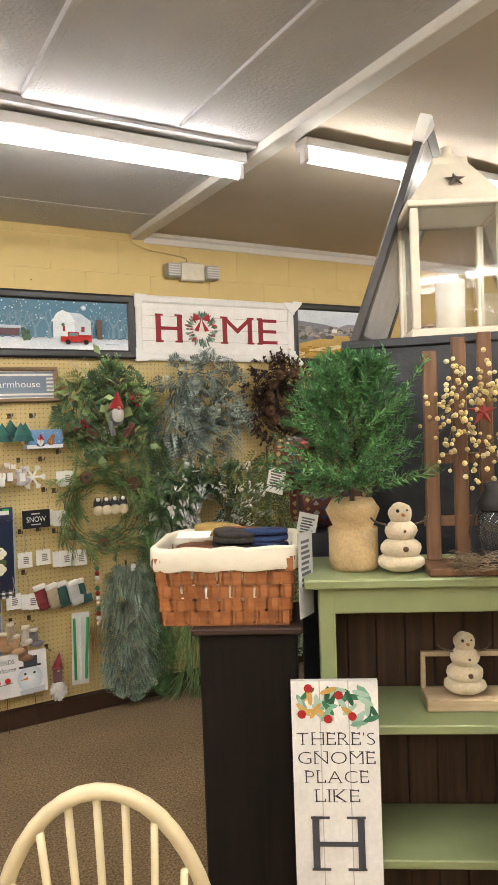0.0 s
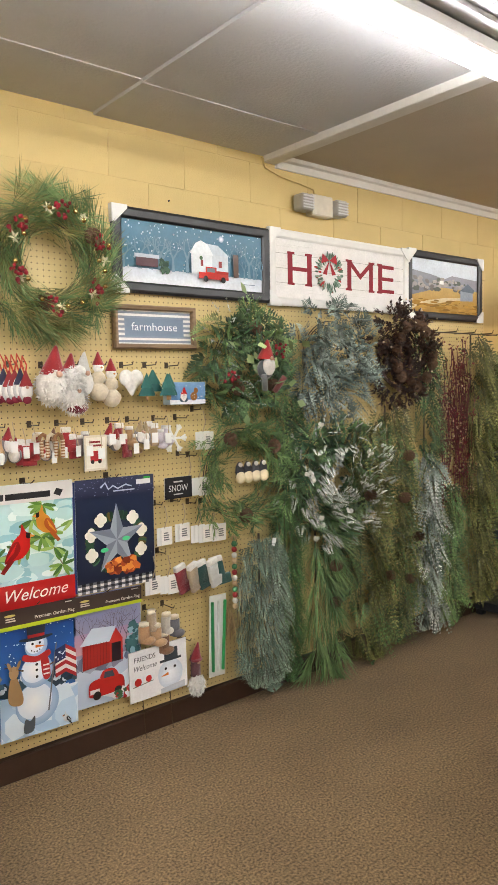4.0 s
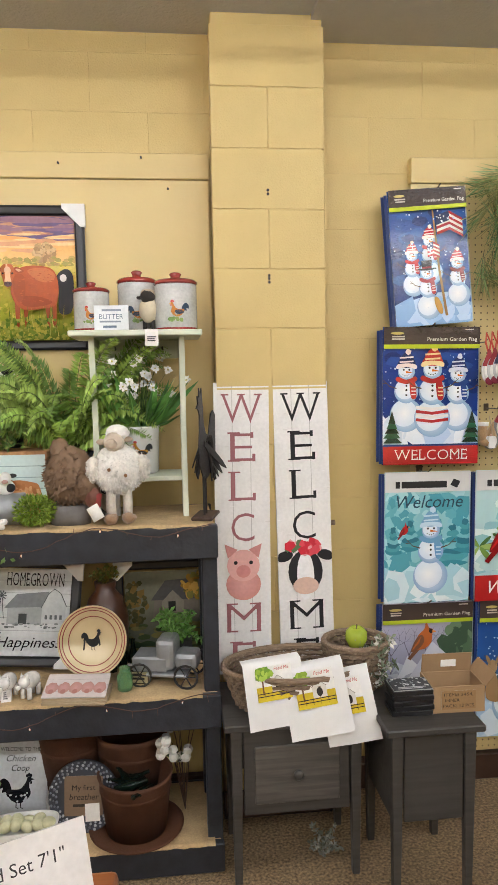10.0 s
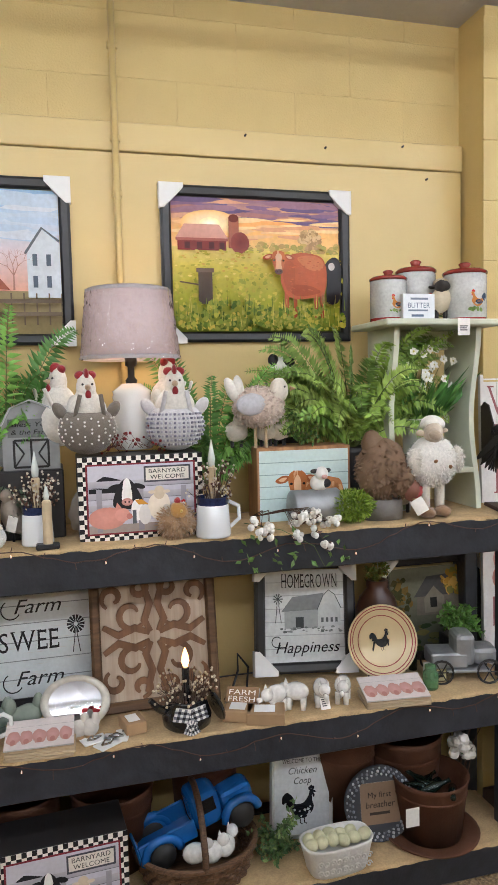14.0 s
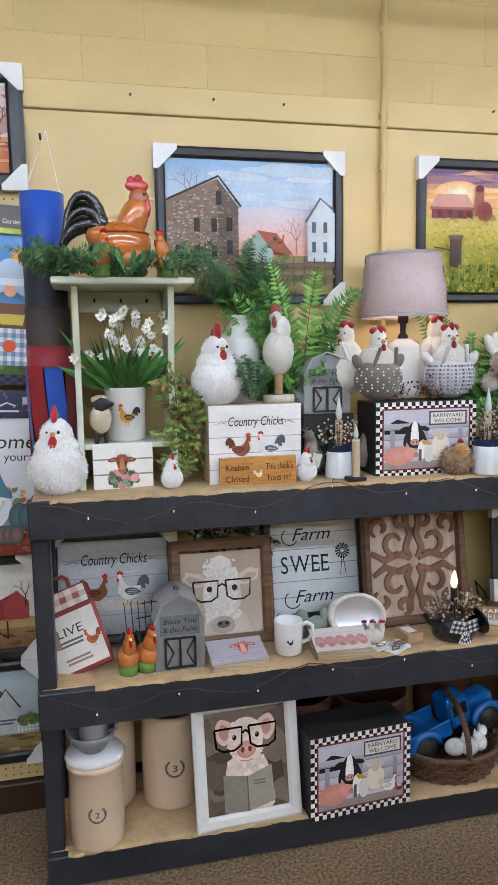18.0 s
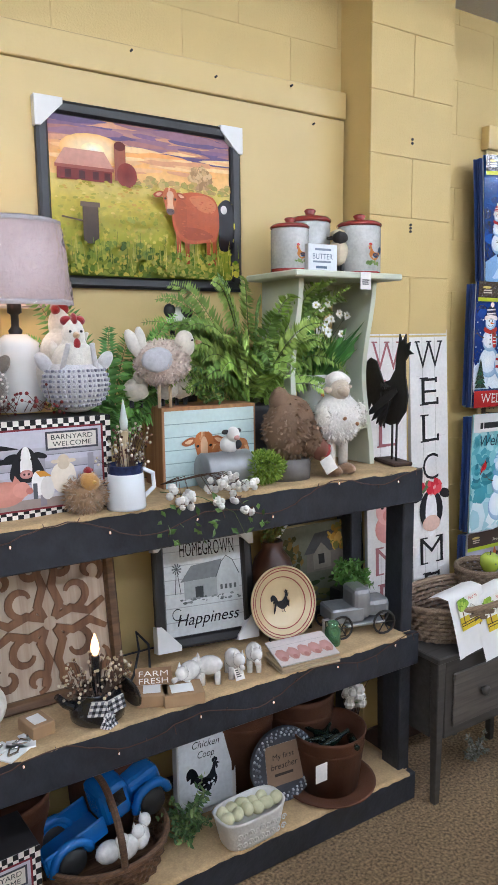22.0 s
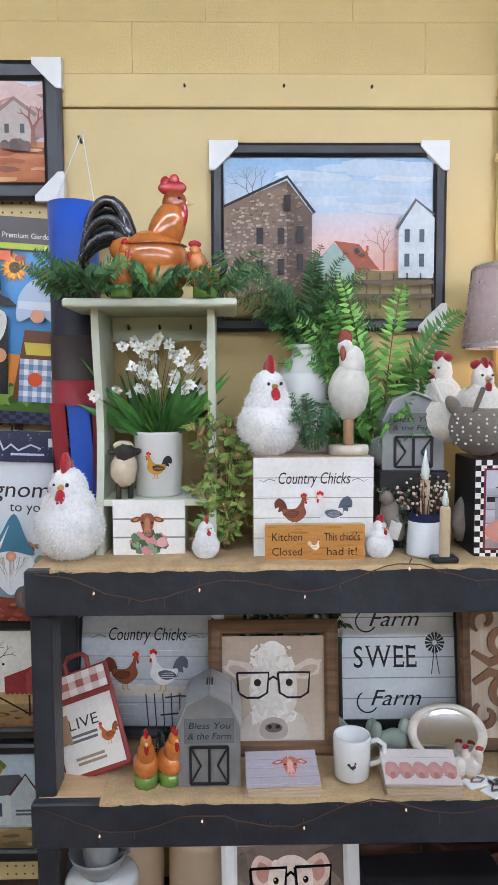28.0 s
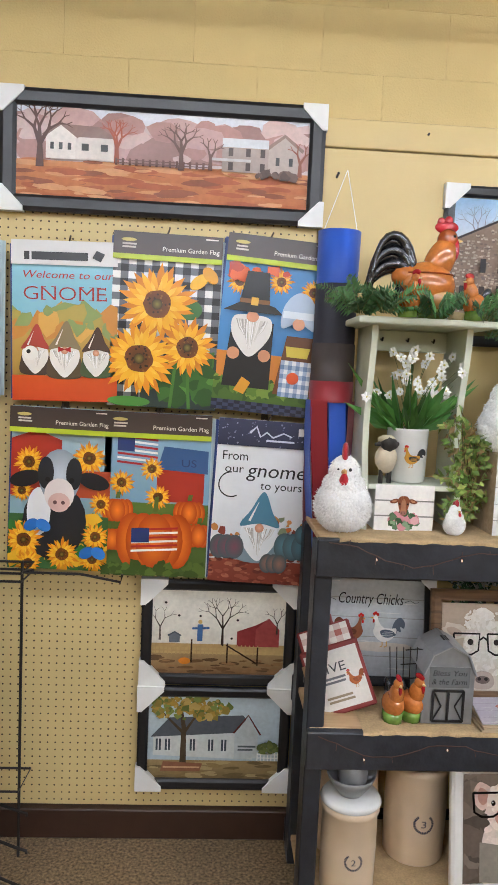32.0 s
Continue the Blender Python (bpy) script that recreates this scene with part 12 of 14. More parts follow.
part("trough", bm, mat("embossed_white", (0.70, 0.68, 0.64), rough=0.5, var=0.12, scale=50, bump=1.0, fine=70), t, "", True)
bm = bmesh.new()
for k in range(9):
    for row in range(2):
        x, z = -0.080 + 0.020 * k, 0.030 + 0.030 * row
        p = [(x + 0.010 * (1 - 0.08 * q) * math.cos(q * 0.8 + 3.1 * (k % 2)), -0.0615 - 0.10 * (z - 0.03), z + 0.011 * (1 - 0.08 * q) * math.sin(q * 0.8 + 3.1 * (k % 2))) for q in range(11)]
        tube(p, 0.0022, 5, bm)
part("embossed_scrolls", bm, MATS["embossed_white"], t, "raised scroll pattern", True)
for i in range(11):
    figure("egg", [("ball", (0, 0, 0), (0.024, 0.019, 0.019), (0.62, 0.60, 0.38))], (-1.625 - 0.085 + 0.034 * (i % 6), 3.70 + 0.03 * (i // 6), LOW + 0.09 + 0.004 * (i % 3)), "pale cream-green egg in the planter", "egg", matte, 40 * i, group="eggs")
# rusty pots
rust = mat("rusty_metal", (0.105, 0.040, 0.018), rough=0.75, metal=0.2, var=0.35, scale=18, bump=0.5)


def pail(x, y, r, h, label, tilt=0.0, rz=0.0):
    t = thing("rusty_pail", (x, y, LOW), rz, label, "pail", "rusty pails", rx=tilt)
    part("pail", lathe([(0, 0.003), (r * 0.78, 0.003), (r * 0.80, 0.0), (r * 0.98, h * 0.92), (r * 1.02, h), (r * 0.97, h), (r * 0.76, 0.02), (0, 0.015)], 32), rust, t, "", True)
    part("band", lathe([(r * 0.94, h * 0.72), (r * 0.965, h * 0.74), (r * 0.95, h * 0.77)], 32), rust, t, "", True)
    return t


t = pail(-1.265, 3.79, 0.125, 0.20, "rusty brown metal pail with a wide brim holding bottles")
part("brim", lathe([(0.100, 0.002), (0.150, 0.002), (0.158, 0.008), (0.160, 0.014), (0.150, 0.012), (0.112, 0.009)], 36), rust, t, "", True)
pail(-1.28, 3.94, 0.13, 0.28, "large rusty brown metal pail behind")
pail(-1.50, 3.965, 0.115, 0.30, "tall rusty brown metal pail at the back")
pail(-2.28, 3.955, 0.13, 0.25, "dark rusty pail in the shelf's shade")
pail(-1.98, 3.985, 0.115, 0.34, "dark rusty pail behind the basket")
pail(-2.55, 3.96, 0.115, 0.27, "dark rusty pail behind the box sign")
for i in range(7):
    t = thing("glass_bottle", (-1.33 + 0.02 * i, 3.74 + 0.025 * (i % 3), LOW + 0.165), 40 * i, "dark green glass bottle lying in the pail", "bottle", "bottles", ry=76 + 12 * (i % 3))
    part("bottle", lathe([(0, 0), (0.014, 0), (0.015, 0.06), (0.007, 0.085), (0.007, 0.11), (0.009, 0.112), (0, 0.112)], 14), MATS["bottle_glass"], t, "", True)
a = Art(0.045, 0.06, "ece9e4", 255)
signboard(-1.395, LOW + 0.115, 3.66, a, "white price tag on a string", "price_tag", category="tag", thick=0.001)
t = thing("cotton_stem", (-1.10, 3.87, LOW), label="cotton boll stem in the shelf corner", category="cotton stem")
P, Q = Plant(256), Plant(257)
for i in range(12):
    tip = np.array([0.11 * P.r.uniform(-0.6, 0.7), -0.12 * P.r.uniform(0, 1), 0.22 + 0.24 * P.r.uniform(0, 1)])
    P.stem([[0, 0, 0], tip * [0.5, 0.5, 0.7], tip], 0.002, twig)
    Q.balls(tip + P.r.normal(size=(4, 3)) * 0.011, 0.016, [(0.76, 0.74, 0.70), (0.6, 0.57, 0.52)])
    P.leaves([tip] * 5, P.r.normal(size=(5, 3)), 0.03, 0.012, [(0.05, 0.05, 0.03), (0.06, 0.10, 0.04)])
plant_part("stem_spray", P, t)
plant_part("cotton_boll_spray", Q, t, petal, "white cotton bolls")
a = Art(0.16, 0.10, "5c6268", 258)
a.planks(4, "3a3e42").text("Farm", 0.5, 0.3, 0.4, "d0d2d2", fit=0.7, shear=0.3)
signboard(-2.55, LOW + 0.275, 3.92, a, "grey plank sign on top of the pail", "plank_sign", thick=0.012)

# ---------------------------------------------------------------- wall fittings
conduit = thing("conduit", (-2.184, WALL_Y - 0.042, 1.20), label="yellow painted vertical conduit pipe on the wall", category="pipe")
part("pipe", tube([(0, 0, 0), (0, 0, 1.60)], 0.011, 10), paint_board, conduit, "", True)
for z in (0.55, 1.00, 1.17, 1.45):
    part("strap", box(-0.016, -0.004, z - 0.01, 0.016, 0.011, z + 0.01, 0.002), paint_board, conduit)
for x, z in ((-1.760, 2.408), (-1.192, 2.407), (-2.780, 2.390), (-2.540, 2.388), (-1.48, 2.385), (-3.05, 2.39), (-1.10, 2.300), (0.52, 2.48), (0.95, 2.50)):
    t = tagged(put(part("nail", tube([(0, 0, 0), (0, -0.010, 0.001)], 0.0034, 6), dark_metal), (x, WALL_Y - 0.030, z)), "rusty nail in the yellow batten", "nail", "nails")
for x, z in ((-0.757, 2.255), (-0.757, 2.268), (-0.757, 1.967), (-0.757, 1.955), (-0.757, 1.978)):
    tagged(put(part("anchor_hole", tube([(0, 0.004, 0), (0, -0.002, 0)], 0.005, 8), dark_metal), (x, PY + 0.001, z)), "small dark anchor hole in the block", "hole", "anchor holes")

# windsock on a nail
sock_blue = mat("nylon_blue", (0.018, 0.085, 0.48), rough=0.5, var=0.12, scale=12, sheen=0.2)
sock_red = mat("nylon_red", (0.26, 0.012, 0.02), rough=0.5, var=0.12, scale=12, sheen=0.2)
sock_dark = mat("nylon_dark", (0.03, 0.03, 0.045), rough=0.55, var=0.2, scale=14)
t = thing("windsock", (-3.335, 3.985, 1.03), label="blue and red nylon windsock hung from a nail", category="windsock")
part("blue_top", lathe([(0.063, 0.86), (0.066, 1.02), (0.064, 1.02), (0.061, 0.86)], 28), sock_blue, t, "", True)
part("dark_band", lathe([(0.064, 0.60), (0.0645, 0.86), (0.0625, 0.86), (0.062, 0.60)], 28), sock_dark, t, "dark mountain band", True)
part("brown_band", lathe([(0.066, 0.56), (0.067, 0.68), (0.065, 0.68), (0.064, 0.56)], 28), mat("nylon_brown", (0.06, 0.045, 0.04), rough=0.6), t, "", True)
part("red_band", lathe([(0.068, 0.50), (0.0685, 0.565), (0.066, 0.565), (0.066, 0.50)], 28), sock_red, t, "", True)
for i in range(8):
    a_ = 2 * math.pi * (i + 0.3) / 8
    c, s = math.cos(a_), math.sin(a_)
    bm = bmesh.new()
    rows = []
    for k in range(7):
        u = k / 6
        w_ = 0.028
        yy = 0.062 * (1 - 0.25 * u)
        sw = 0.012 * math.sin(3 * u + i)
        rows.append([bm.verts.new((yy * c - s * w_ * q + sw, yy * s + c * w_ * q, 0.505 - 0.50 * u)) for q in (-1, 0.3, 1)])
    for a2, b2 in zip(rows, rows[1:]):
        for q in (0, 1):
            bm.faces.new((a2[q], a2[q + 1], b2[q + 1], b2[q]))
    part("streamer", bm, sock_red if i % 2 else sock_blue, t, "", True)
for x in (-0.05, 0.055):
    part("cord", tube([(x, 0.0, 1.02), (0.02, 0.035, 1.215)], 0.0015, 5), white_paper, t)
tagged(put(part("nail", tube([(0, 0, 0), (0, -0.035, 0.004)], 0.004, 6), dark_metal), (-3.335, WALL_Y - 0.02, 2.245)), "nail holding the windsock cord", "nail", "nails")

# black wire rack and a dark cabinet edge at the west end
t = thing("wire_rack", (-4.30, 3.93, 0), label="black wire display rack by the pegboard", category="rack")
for x, y in ((-0.02, -0.06), (0.02, 0.06), (-0.35, -0.06), (-0.35, 0.06)):
    part("upright", tube([(x, y, 0.0), (x, y, 0.99)], 0.005, 6), iron, t)
for z in (0.30, 0.985, 0.96):
    part("ring_bar", tube([(-0.36, -0.065, z), (0.05, -0.065, z), (0.055, 0.065, z), (-0.36, 0.065, z)], 0.004, 6), iron, t)
for z in (0.0, 0.12, 0.24):
    part("foot_loop", tube([(-0.02, -0.06, z + 0.02), (0.06, -0.10, z + 0.02), (0.085, -0.10, z + 0.012), (0.085, -0.10, z + 0.004)], 0.005, 6), iron, t)
part("arm", tube([(0.05, -0.05, 0.985), (0.22, -0.05, 0.985), (0.34, -0.04, 0.96), (0.345, -0.04, 0.985)], 0.004, 6), iron, t)
t = thing("dark_cabinet", (-4.62, 3.60, 0), label="dark brown wooden cabinet at the wall's end", category="cabinet")
part("body", box(-0.25, -0.2, 0.0, 0.16, 0.42, 0.98, 0.006), wood("dark_cab", (0.06, 0.03, 0.018), (0.03, 0.015, 0.009), 2), t)
part("top", box(-0.27, -0.22, 0.981, 0.18, 0.43, 1.0, 0.005), MATS["dark_cab"], t)

# ---------------------------------------------------------------- two grey side tables
def side_table(x0, x1, y0, y1, h, label, drawer):
    cx, cy = (x0 + x1) / 2, (y0 + y1) / 2
    t = thing("side_table", (cx, cy, 0), label=label, category="side table", group="grey side tables")
    w, d = (x1 - x0) / 2, (y1 - y0) / 2
    part("tabletop", box(-w - 0.02, -d - 0.02, h - 0.022, w + 0.02, d + 0.02, h, 0.004), grey_wood, t)
    for sx in (-1, 1):
        for sy in (-1, 1):
            bm = box(-0.019, -0.019, 0, 0.019, 0.019, h - 0.022, 0.003)
            for v in bm.verts:
                if v.co.z < 0.1:
                    v.co.x *= 0.62
                    v.co.y *= 0.62
            b = part("leg", bm, grey_wood, t)
            b.location = (sx * (w - 0.02), sy * (d - 0.02), 0)
    ap = 0.288 if drawer else 0.285
    for a_ in (("front_apron", (-w + 0.042, -d + 0.006, w - 0.042, -d + 0.02)), ("back_apron", (-w + 0.042, d - 0.02, w - 0.042, d - 0.006))):
        xa, ya, xb, yb = a_[1]
        part(a_[0], box(xa, ya, h - 0.022 - ap, xb, yb, h - 0.023, 0.002), grey_wood, t)
    for sx in (-1, 1):
        part("side_apron", box(sx * (w - 0.014) - 0.007, -d + 0.042, h - 0.022 - ap, sx * (w - 0.014) + 0.007, d - 0.042, h - 0.023, 0.002), grey_wood, t)
    if drawer:
        f = part("drawer", box(-w + 0.076, -d - 0.004, h - 0.272, w - 0.076, -d + 0.0055, h - 0.082, 0.003), wood("drawer_grey", (0.12, 0.105, 0.09), (0.07, 0.062, 0.055), 0), t, "lighter grey drawer front")
        bm = lathe([(0.006, 0), (0.006, 0.012), (0.016, 0.016), (0.017, 0.024), (0.010, 0.03), (0, 0.03)], 18)
        bmesh.ops.rotate(bm, verts=bm.verts, cent=(0, 0, 0), matrix=Matrix.Rotation(math.pi / 2, 3, "X"))
        k = part("knob", bm, grey_wood, f, "", True)
        k.location = (0, -d - 0.005, h - 0.170)
    return t


side_table(-0.955, -0.53, 3.60, 3.90, 0.545, "dark grey side table with a drawer", True)
side_table(-0.475, -0.205, 3.47, 3.80, 0.560, "dark grey side table with tapered legs", False)
grey_wicker = wood("grey_wicker", (0.28, 0.20, 0.13), (0.15, 0.10, 0.065), 0, 40, rough=0.8)
woven_basket(-0.72, 3.735, 0.546, 0.195, 0.12, 0.13, "oblong grey wicker basket of tea towels", grey_wicker, 1.25, 0, False, 30, 8)
woven_basket(-0.50, 3.80, 0.561, 0.085, 0.075, 0.155, "small grey wicker basket with a green apple", grey_wicker, 1.3, 0, False, 20, 9)
towel_white = mat("towel_cloth", (0.80, 0.79, 0.77), rough=0.9, var=0.05, scale=30, bump=0.3, fine=500)


def towel(x, y, z, w, h, rz, lean, ry, seed):
    """A tea towel hanging out over a basket's rim, printed with a dog house."""
    t = thing("tea_towel", (x, y, z), rz, "white tea towel printed with a dog house", "towel", "tea towels", rx=lean, ry=ry)
    bm = bmesh.new()
    n = 10
    rows = []
    for i in range(n + 1):
        u = i / n
        zz, yy = (h * u, -0.004 * math.sin(u * 3)) if u < 0.82 else (h * 0.82 + h * 0.03 * math.sin((u - 0.82) / 0.18 * 3.14), (u - 0.82) / 0.18 * 0.08)
        rows.append([bm.verts.new((w * (q / 4 - 0.5), yy + 0.003 * math.sin(q * 1.7 + seed), zz)) for q in range(5)])
    for a2, b2 in zip(rows, rows[1:]):
        for q in range(4):
            bm.faces.new((a2[q], a2[q + 1], b2[q + 1], b2[q]))
    part("cloth", bm, towel_white, t, "", True)
    a = Art(w * 0.62, h * 0.42, "eceae4", seed)
    a.rect(0, 0, 1, 0.42, "d9c22c", "c9ae24").house(0.42, 0.25, 0.36, 0.30, "d8d4cc", "6a6258", None, 0, 0).ell(0.60, 0.40, 0.08, "2c2622", 0.12).line([(0.18, 0.2), (0.18, 0.6)], 0.04, "6a4a2c").clump(0.2, 0.78, 0.2, 0.16, 24, 0.08, ["8fae3a", "6f942c", "a8c24c"]).fence(0.02, 0.98, 0.08, 0.2, 5, "2c2622")
    a.text("Feed Me", 0.72, 0.86, 0.10, "c24a4a", fit=0.4, shear=0.2)
    q = part("print", a.mesh(print_mat, 0.0008), None, t)
    q.location = (0, -0.0085, h * 0.34)


towel(-0.80, 3.575, 0.535, 0.19, 0.25, 6, -14, -4, 301)
towel(-0.665, 3.555, 0.505, 0.20, 0.27, -4, -14, -9, 302)
towel(-0.56, 3.565, 0.470, 0.17, 0.27, -12, -12, -12, 303)
t = thing("apple", (-0.505, 3.77, 0.700), label="shiny green apple in a basket", category="apple")
part("fruit", lathe([(0, 0.006), (0.012, 0.0), (0.026, 0.006), (0.038, 0.032), (0.036, 0.058), (0.02, 0.072), (0.006, 0.067), (0, 0.064)], 22), mat("green_apple", (0.36, 0.46, 0.04), rough=0.2, var=0.15, coat=0.4), t, "", True)
part("stalk", tube([(0, 0, 0.064), (0.003, 0, 0.082)], 0.0018, 5), bark, t)
vine(-0.445, 3.74, 0.562, "grey-green sprig with cotton bolls", 311, 0.09, 0.19, 18, [(0.16, 0.20, 0.12), (0.24, 0.28, 0.18), (0.6, 0.58, 0.52)], 0.022, 0, "sprig")
for i in range(5):
    b = box(-0.065, -0.045, 0, 0.065, 0.045, 0.016, 0.002)
    tagged(put(part("black_booklet", b, mat("booklet_black", (0.012, 0.012, 0.014), rough=0.3)), (-0.385 + 0.004 * (i % 2), 3.58, 0.561 + 0.0165 * i), 3 * (i % 3) - 2), "black boxed booklet in a stack", "book", "stacked booklets")
a = Art(0.125, 0.085, "3a3a3e", 312)
a.scatter(0, 0.3, 1, 1, 40, 0.03, ["d8d8d8", "8a8a8e"]).bars(0.1, 0.05, 0.9, 0.25, 2, "c8c8c8")
q = signboard(-0.383, 0.561 + 0.0845, 3.538, a, "black patterned booklet on the stack", "booklet", category="book", thick=0.004, lean=89)
t = thing("cardboard_box", (-0.235, 3.60, 0.561), -2, "open brown cardboard box with printed lettering", "box")
card = mat("cardboard", (0.36, 0.23, 0.12), rough=0.85, var=0.1, scale=20, bump=0.2)
part("front", box(-0.085, -0.06, 0, 0.085, -0.056, 0.085, 0), card, t)
part("back", box(-0.085, 0.056, 0, 0.085, 0.06, 0.085, 0), card, t)
part("side", box(-0.085, -0.0555, 0, -0.081, 0.0555, 0.085, 0), card, t)
part("side", box(0.081, -0.0555, 0, 0.085, 0.0555, 0.085, 0), card, t)
part("bottom", box(-0.0805, -0.0555, 0.0, 0.0805, 0.0555, 0.003, 0), card, t)
q = part("flap", box(-0.083, 0, 0, 0.083, 0.003, 0.065, 0), card, t, "raised flap with a white sticker")
q.matrix_basis = pose(0, 0.056, 0.086, 10, 0, 0)
q = part("flap", box(-0.07, 0, 0, 0.07, 0.003, 0.05, 0), card, t)
q.matrix_basis = pose(0.085, 0.0, 0.085, 40, 0, 90)
part("sticker", box(-0.02, 0.048, 0.105, 0.03, 0.0535, 0.128, 0), white_paper, t)
a = Art(0.11, 0.06, "9a7a54", 313)
a.text("ITEM# 2454,", 0.5, 0.70, 0.17, "3a2c20", fit=0.85).text("INNER", 0.32, 0.40, 0.17, "3a2c20", fit=0.42).text("PACK: 12 PCS", 0.5, 0.10, 0.17, "3a2c20", fit=0.9)
q = part("lettering", a.mesh(print_mat, 0.0006), None, t)
q.location = (0.0, -0.0612, 0.012)
# spray and tags under the table
vine(-0.64, 3.70, 0.002, "small dusty sprig on the floor", 314, 0.07, 0.13, 10, [(0.16, 0.17, 0.12), (0.3, 0.3, 0.26)], 0.018, 0, "sprig")
t = thing("garden_spade", (-0.555, 3.955, 0.0), label="small rusty-handled spade leaning on the pilaster", category="spade", rx=-2)
part("shaft", tube([(0, 0, 0.55), (0, 0, 1.09)], 0.011, 8), wood("grey_shaft", (0.30, 0.22, 0.14), (0.18, 0.12, 0.08), 2), t)
part("grip", tube([(-0.03, 0, 1.09), (0.03, 0, 1.09)], 0.010, 8), MATS["grey_shaft"], t)
part("blade", box(-0.05, -0.003, 0.34, 0.05, 0.003, 0.56, 0.002), mat("blade_teal", (0.16, 0.24, 0.26), rough=0.5, metal=0.3, var=0.2), t)
part("lower_shaft", tube([(0, 0.004, 0.0), (0, 0.004, 0.34)], 0.006, 6), dark_metal, t)

# ---------------------------------------------------------------- the wooden table in the aisle
cherry = wood("cherry_top", (0.34, 0.11, 0.035), (0.24, 0.07, 0.02), 0, 6, rough=0.3)
TZ = 0.80
t = thing("wooden_table", (-1.80, 2.34, 0), label="reddish-brown wooden table in the aisle", category="table")
part("tabletop", box(-0.74, -0.27, TZ - 0.035, 0.58, 0.275, TZ, 0.012, seg=3), cherry, t)
for sx in (-0.68, 0.52):
    for sy in (-0.22, 0.22):
        q = part("leg", lathe([(0.02, 0), (0.026, 0.05), (0.022, 0.3), (0.032, 0.42), (0.026, 0.46), (0.034, 0.55), (0.034, TZ - 0.036)], 16), cherry, t, "", True)
        q.location = (sx, sy, 0)
part("apron", box(-0.66, -0.225, TZ - 0.12, 0.50, -0.205, TZ - 0.0355), cherry, t)
part("apron", box(-0.66, 0.205, TZ - 0.12, 0.50, 0.225, TZ - 0.0355), cherry, t)
# towels with sunflower print
t = thing("folded_towels", (-2.375, 2.42, TZ), -32, "stack of white towels lettered COUNT ONLY THE SUNNY DAYS", "towel")
for i in range(5):
    part("towel", box(-0.095 + 0.002 * (i % 2), -0.15, 0.024 * i, 0.095, 0.09 - 0.004 * i, 0.024 * i + 0.0225, 0.009, seg=2), towel_white, t)
a = Art(0.17, 0.20, "eceae6", 321)
a.text("THE SUNNY DAYS", 0.53, 0.80, 0.050, "d98a4a", fit=0.78, rot=3.14159).text("COUNT ONLY", 0.55, 0.70, 0.050, "d98a4a", fit=0.52, rot=3.14159)
a.line([(0.45, 0.58), (0.42, 0.40), (0.36, 0.2)], 0.03, "2f6a2c").ell(0.30, 0.44, 0.16, "2f6f34", 0.07, rot=0.3, edge="4f9a4a").ell(0.56, 0.34, 0.15, "2f6f34", 0.07, rot=-0.9, edge="4f9a4a").ell(0.3, 0.16, 0.12, "3a7a3a", 0.07, rot=0.7).line([(0.18, 0.42), (0.44, 0.46)], 0.008, "1f4a22").line([(0.50, 0.44), (0.62, 0.24)], 0.008, "1f4a22").flower(0.30, 0.02, 0.2, 14)
q = part("print", a.mesh(print_mat, 0.0008), None, t)
q.matrix_basis = pose(0, -0.13, 0.1205, -90, 0, 0)
P = Plant(322)
xs_ = P.r.uniform(-0.095, 0.095, 260)
P.leaves(np.stack([xs_, np.full(260, 0.085), P.r.uniform(0.09, 0.118, 260)], 1), np.stack([P.r.normal(size=260) * 0.5, np.full(260, 1.0), P.r.normal(size=260) * 0.3], 1), 0.018, 0.004, [(0.78, 0.77, 0.75)])
plant_part("fringe", P, t, petal, "frayed white fringe")


def big_flower(P, c, d, r, c1, c2, n=26):
    """A layered yellow bloom facing d."""
    d = np.array(d, float) / np.linalg.norm(d)
    u = np.cross(d, [0.2, 0.4, 0.9])
    u /= np.linalg.norm(u)
    w = np.cross(d, u)
    for ring, (k, tilt) in enumerate(((1.0, 0.15), (0.85, 0.45), (0.6, 0.9))):
        m = n - 5 * ring
        a_ = np.arange(m) * 2 * math.pi / m + ring * 0.2
        D = np.cos(a_)[:, None] * u + np.sin(a_)[:, None] * w + d * tilt
        P.leaves(np.tile(np.array(c, float), (m, 1)) + D * r * 0.15, D, r * k, r * 0.42, [c1, c1, c2], 0.2, 0.5, face=d, vary=(0.88, 1.1))
    P.balls(np.array(c) + P.r.normal(size=(30, 3)) * r * 0.09 + d * r * 0.25, r * 0.05, [(0.35, 0.10, 0.01), (0.5, 0.2, 0.02)])


YEL, ORG = (0.88, 0.56, 0.012), (0.85, 0.44, 0.01)
t = thing("sunflower_pot", (-2.20, 2.27, TZ), label="brown pot of yellow artificial sunflowers", category="flower pot")
part("pot", lathe([(0, 0), (0.06, 0), (0.065, 0.01), (0.085, 0.12), (0.09, 0.125), (0.08, 0.125), (0.07, 0.10), (0, 0.10)], 26), mat("clay_brown", (0.20, 0.07, 0.03), rough=0.5), t, "", True)
P = Plant(331)
for c, d, r in (((-0.05, 0.02, 0.24), (-0.5, -0.4, 0.8), 0.058), ((0.06, 0.07, 0.22), (0.1, 0.2, 1), 0.06), ((-0.07, -0.05, 0.15), (-0.8, -0.6, 0.5), 0.06), ((0.07, -0.06, 0.18), (0.6, -0.7, 0.6), 0.06), ((-0.11, 0.03, 0.15), (-0.9, 0.2, 0.3), 0.045)):
    big_flower(P, c, d, r, YEL, ORG)
plant_part("bloom_cluster", P, t, petal, "bright yellow sunflower blooms")
P = Plant(332)
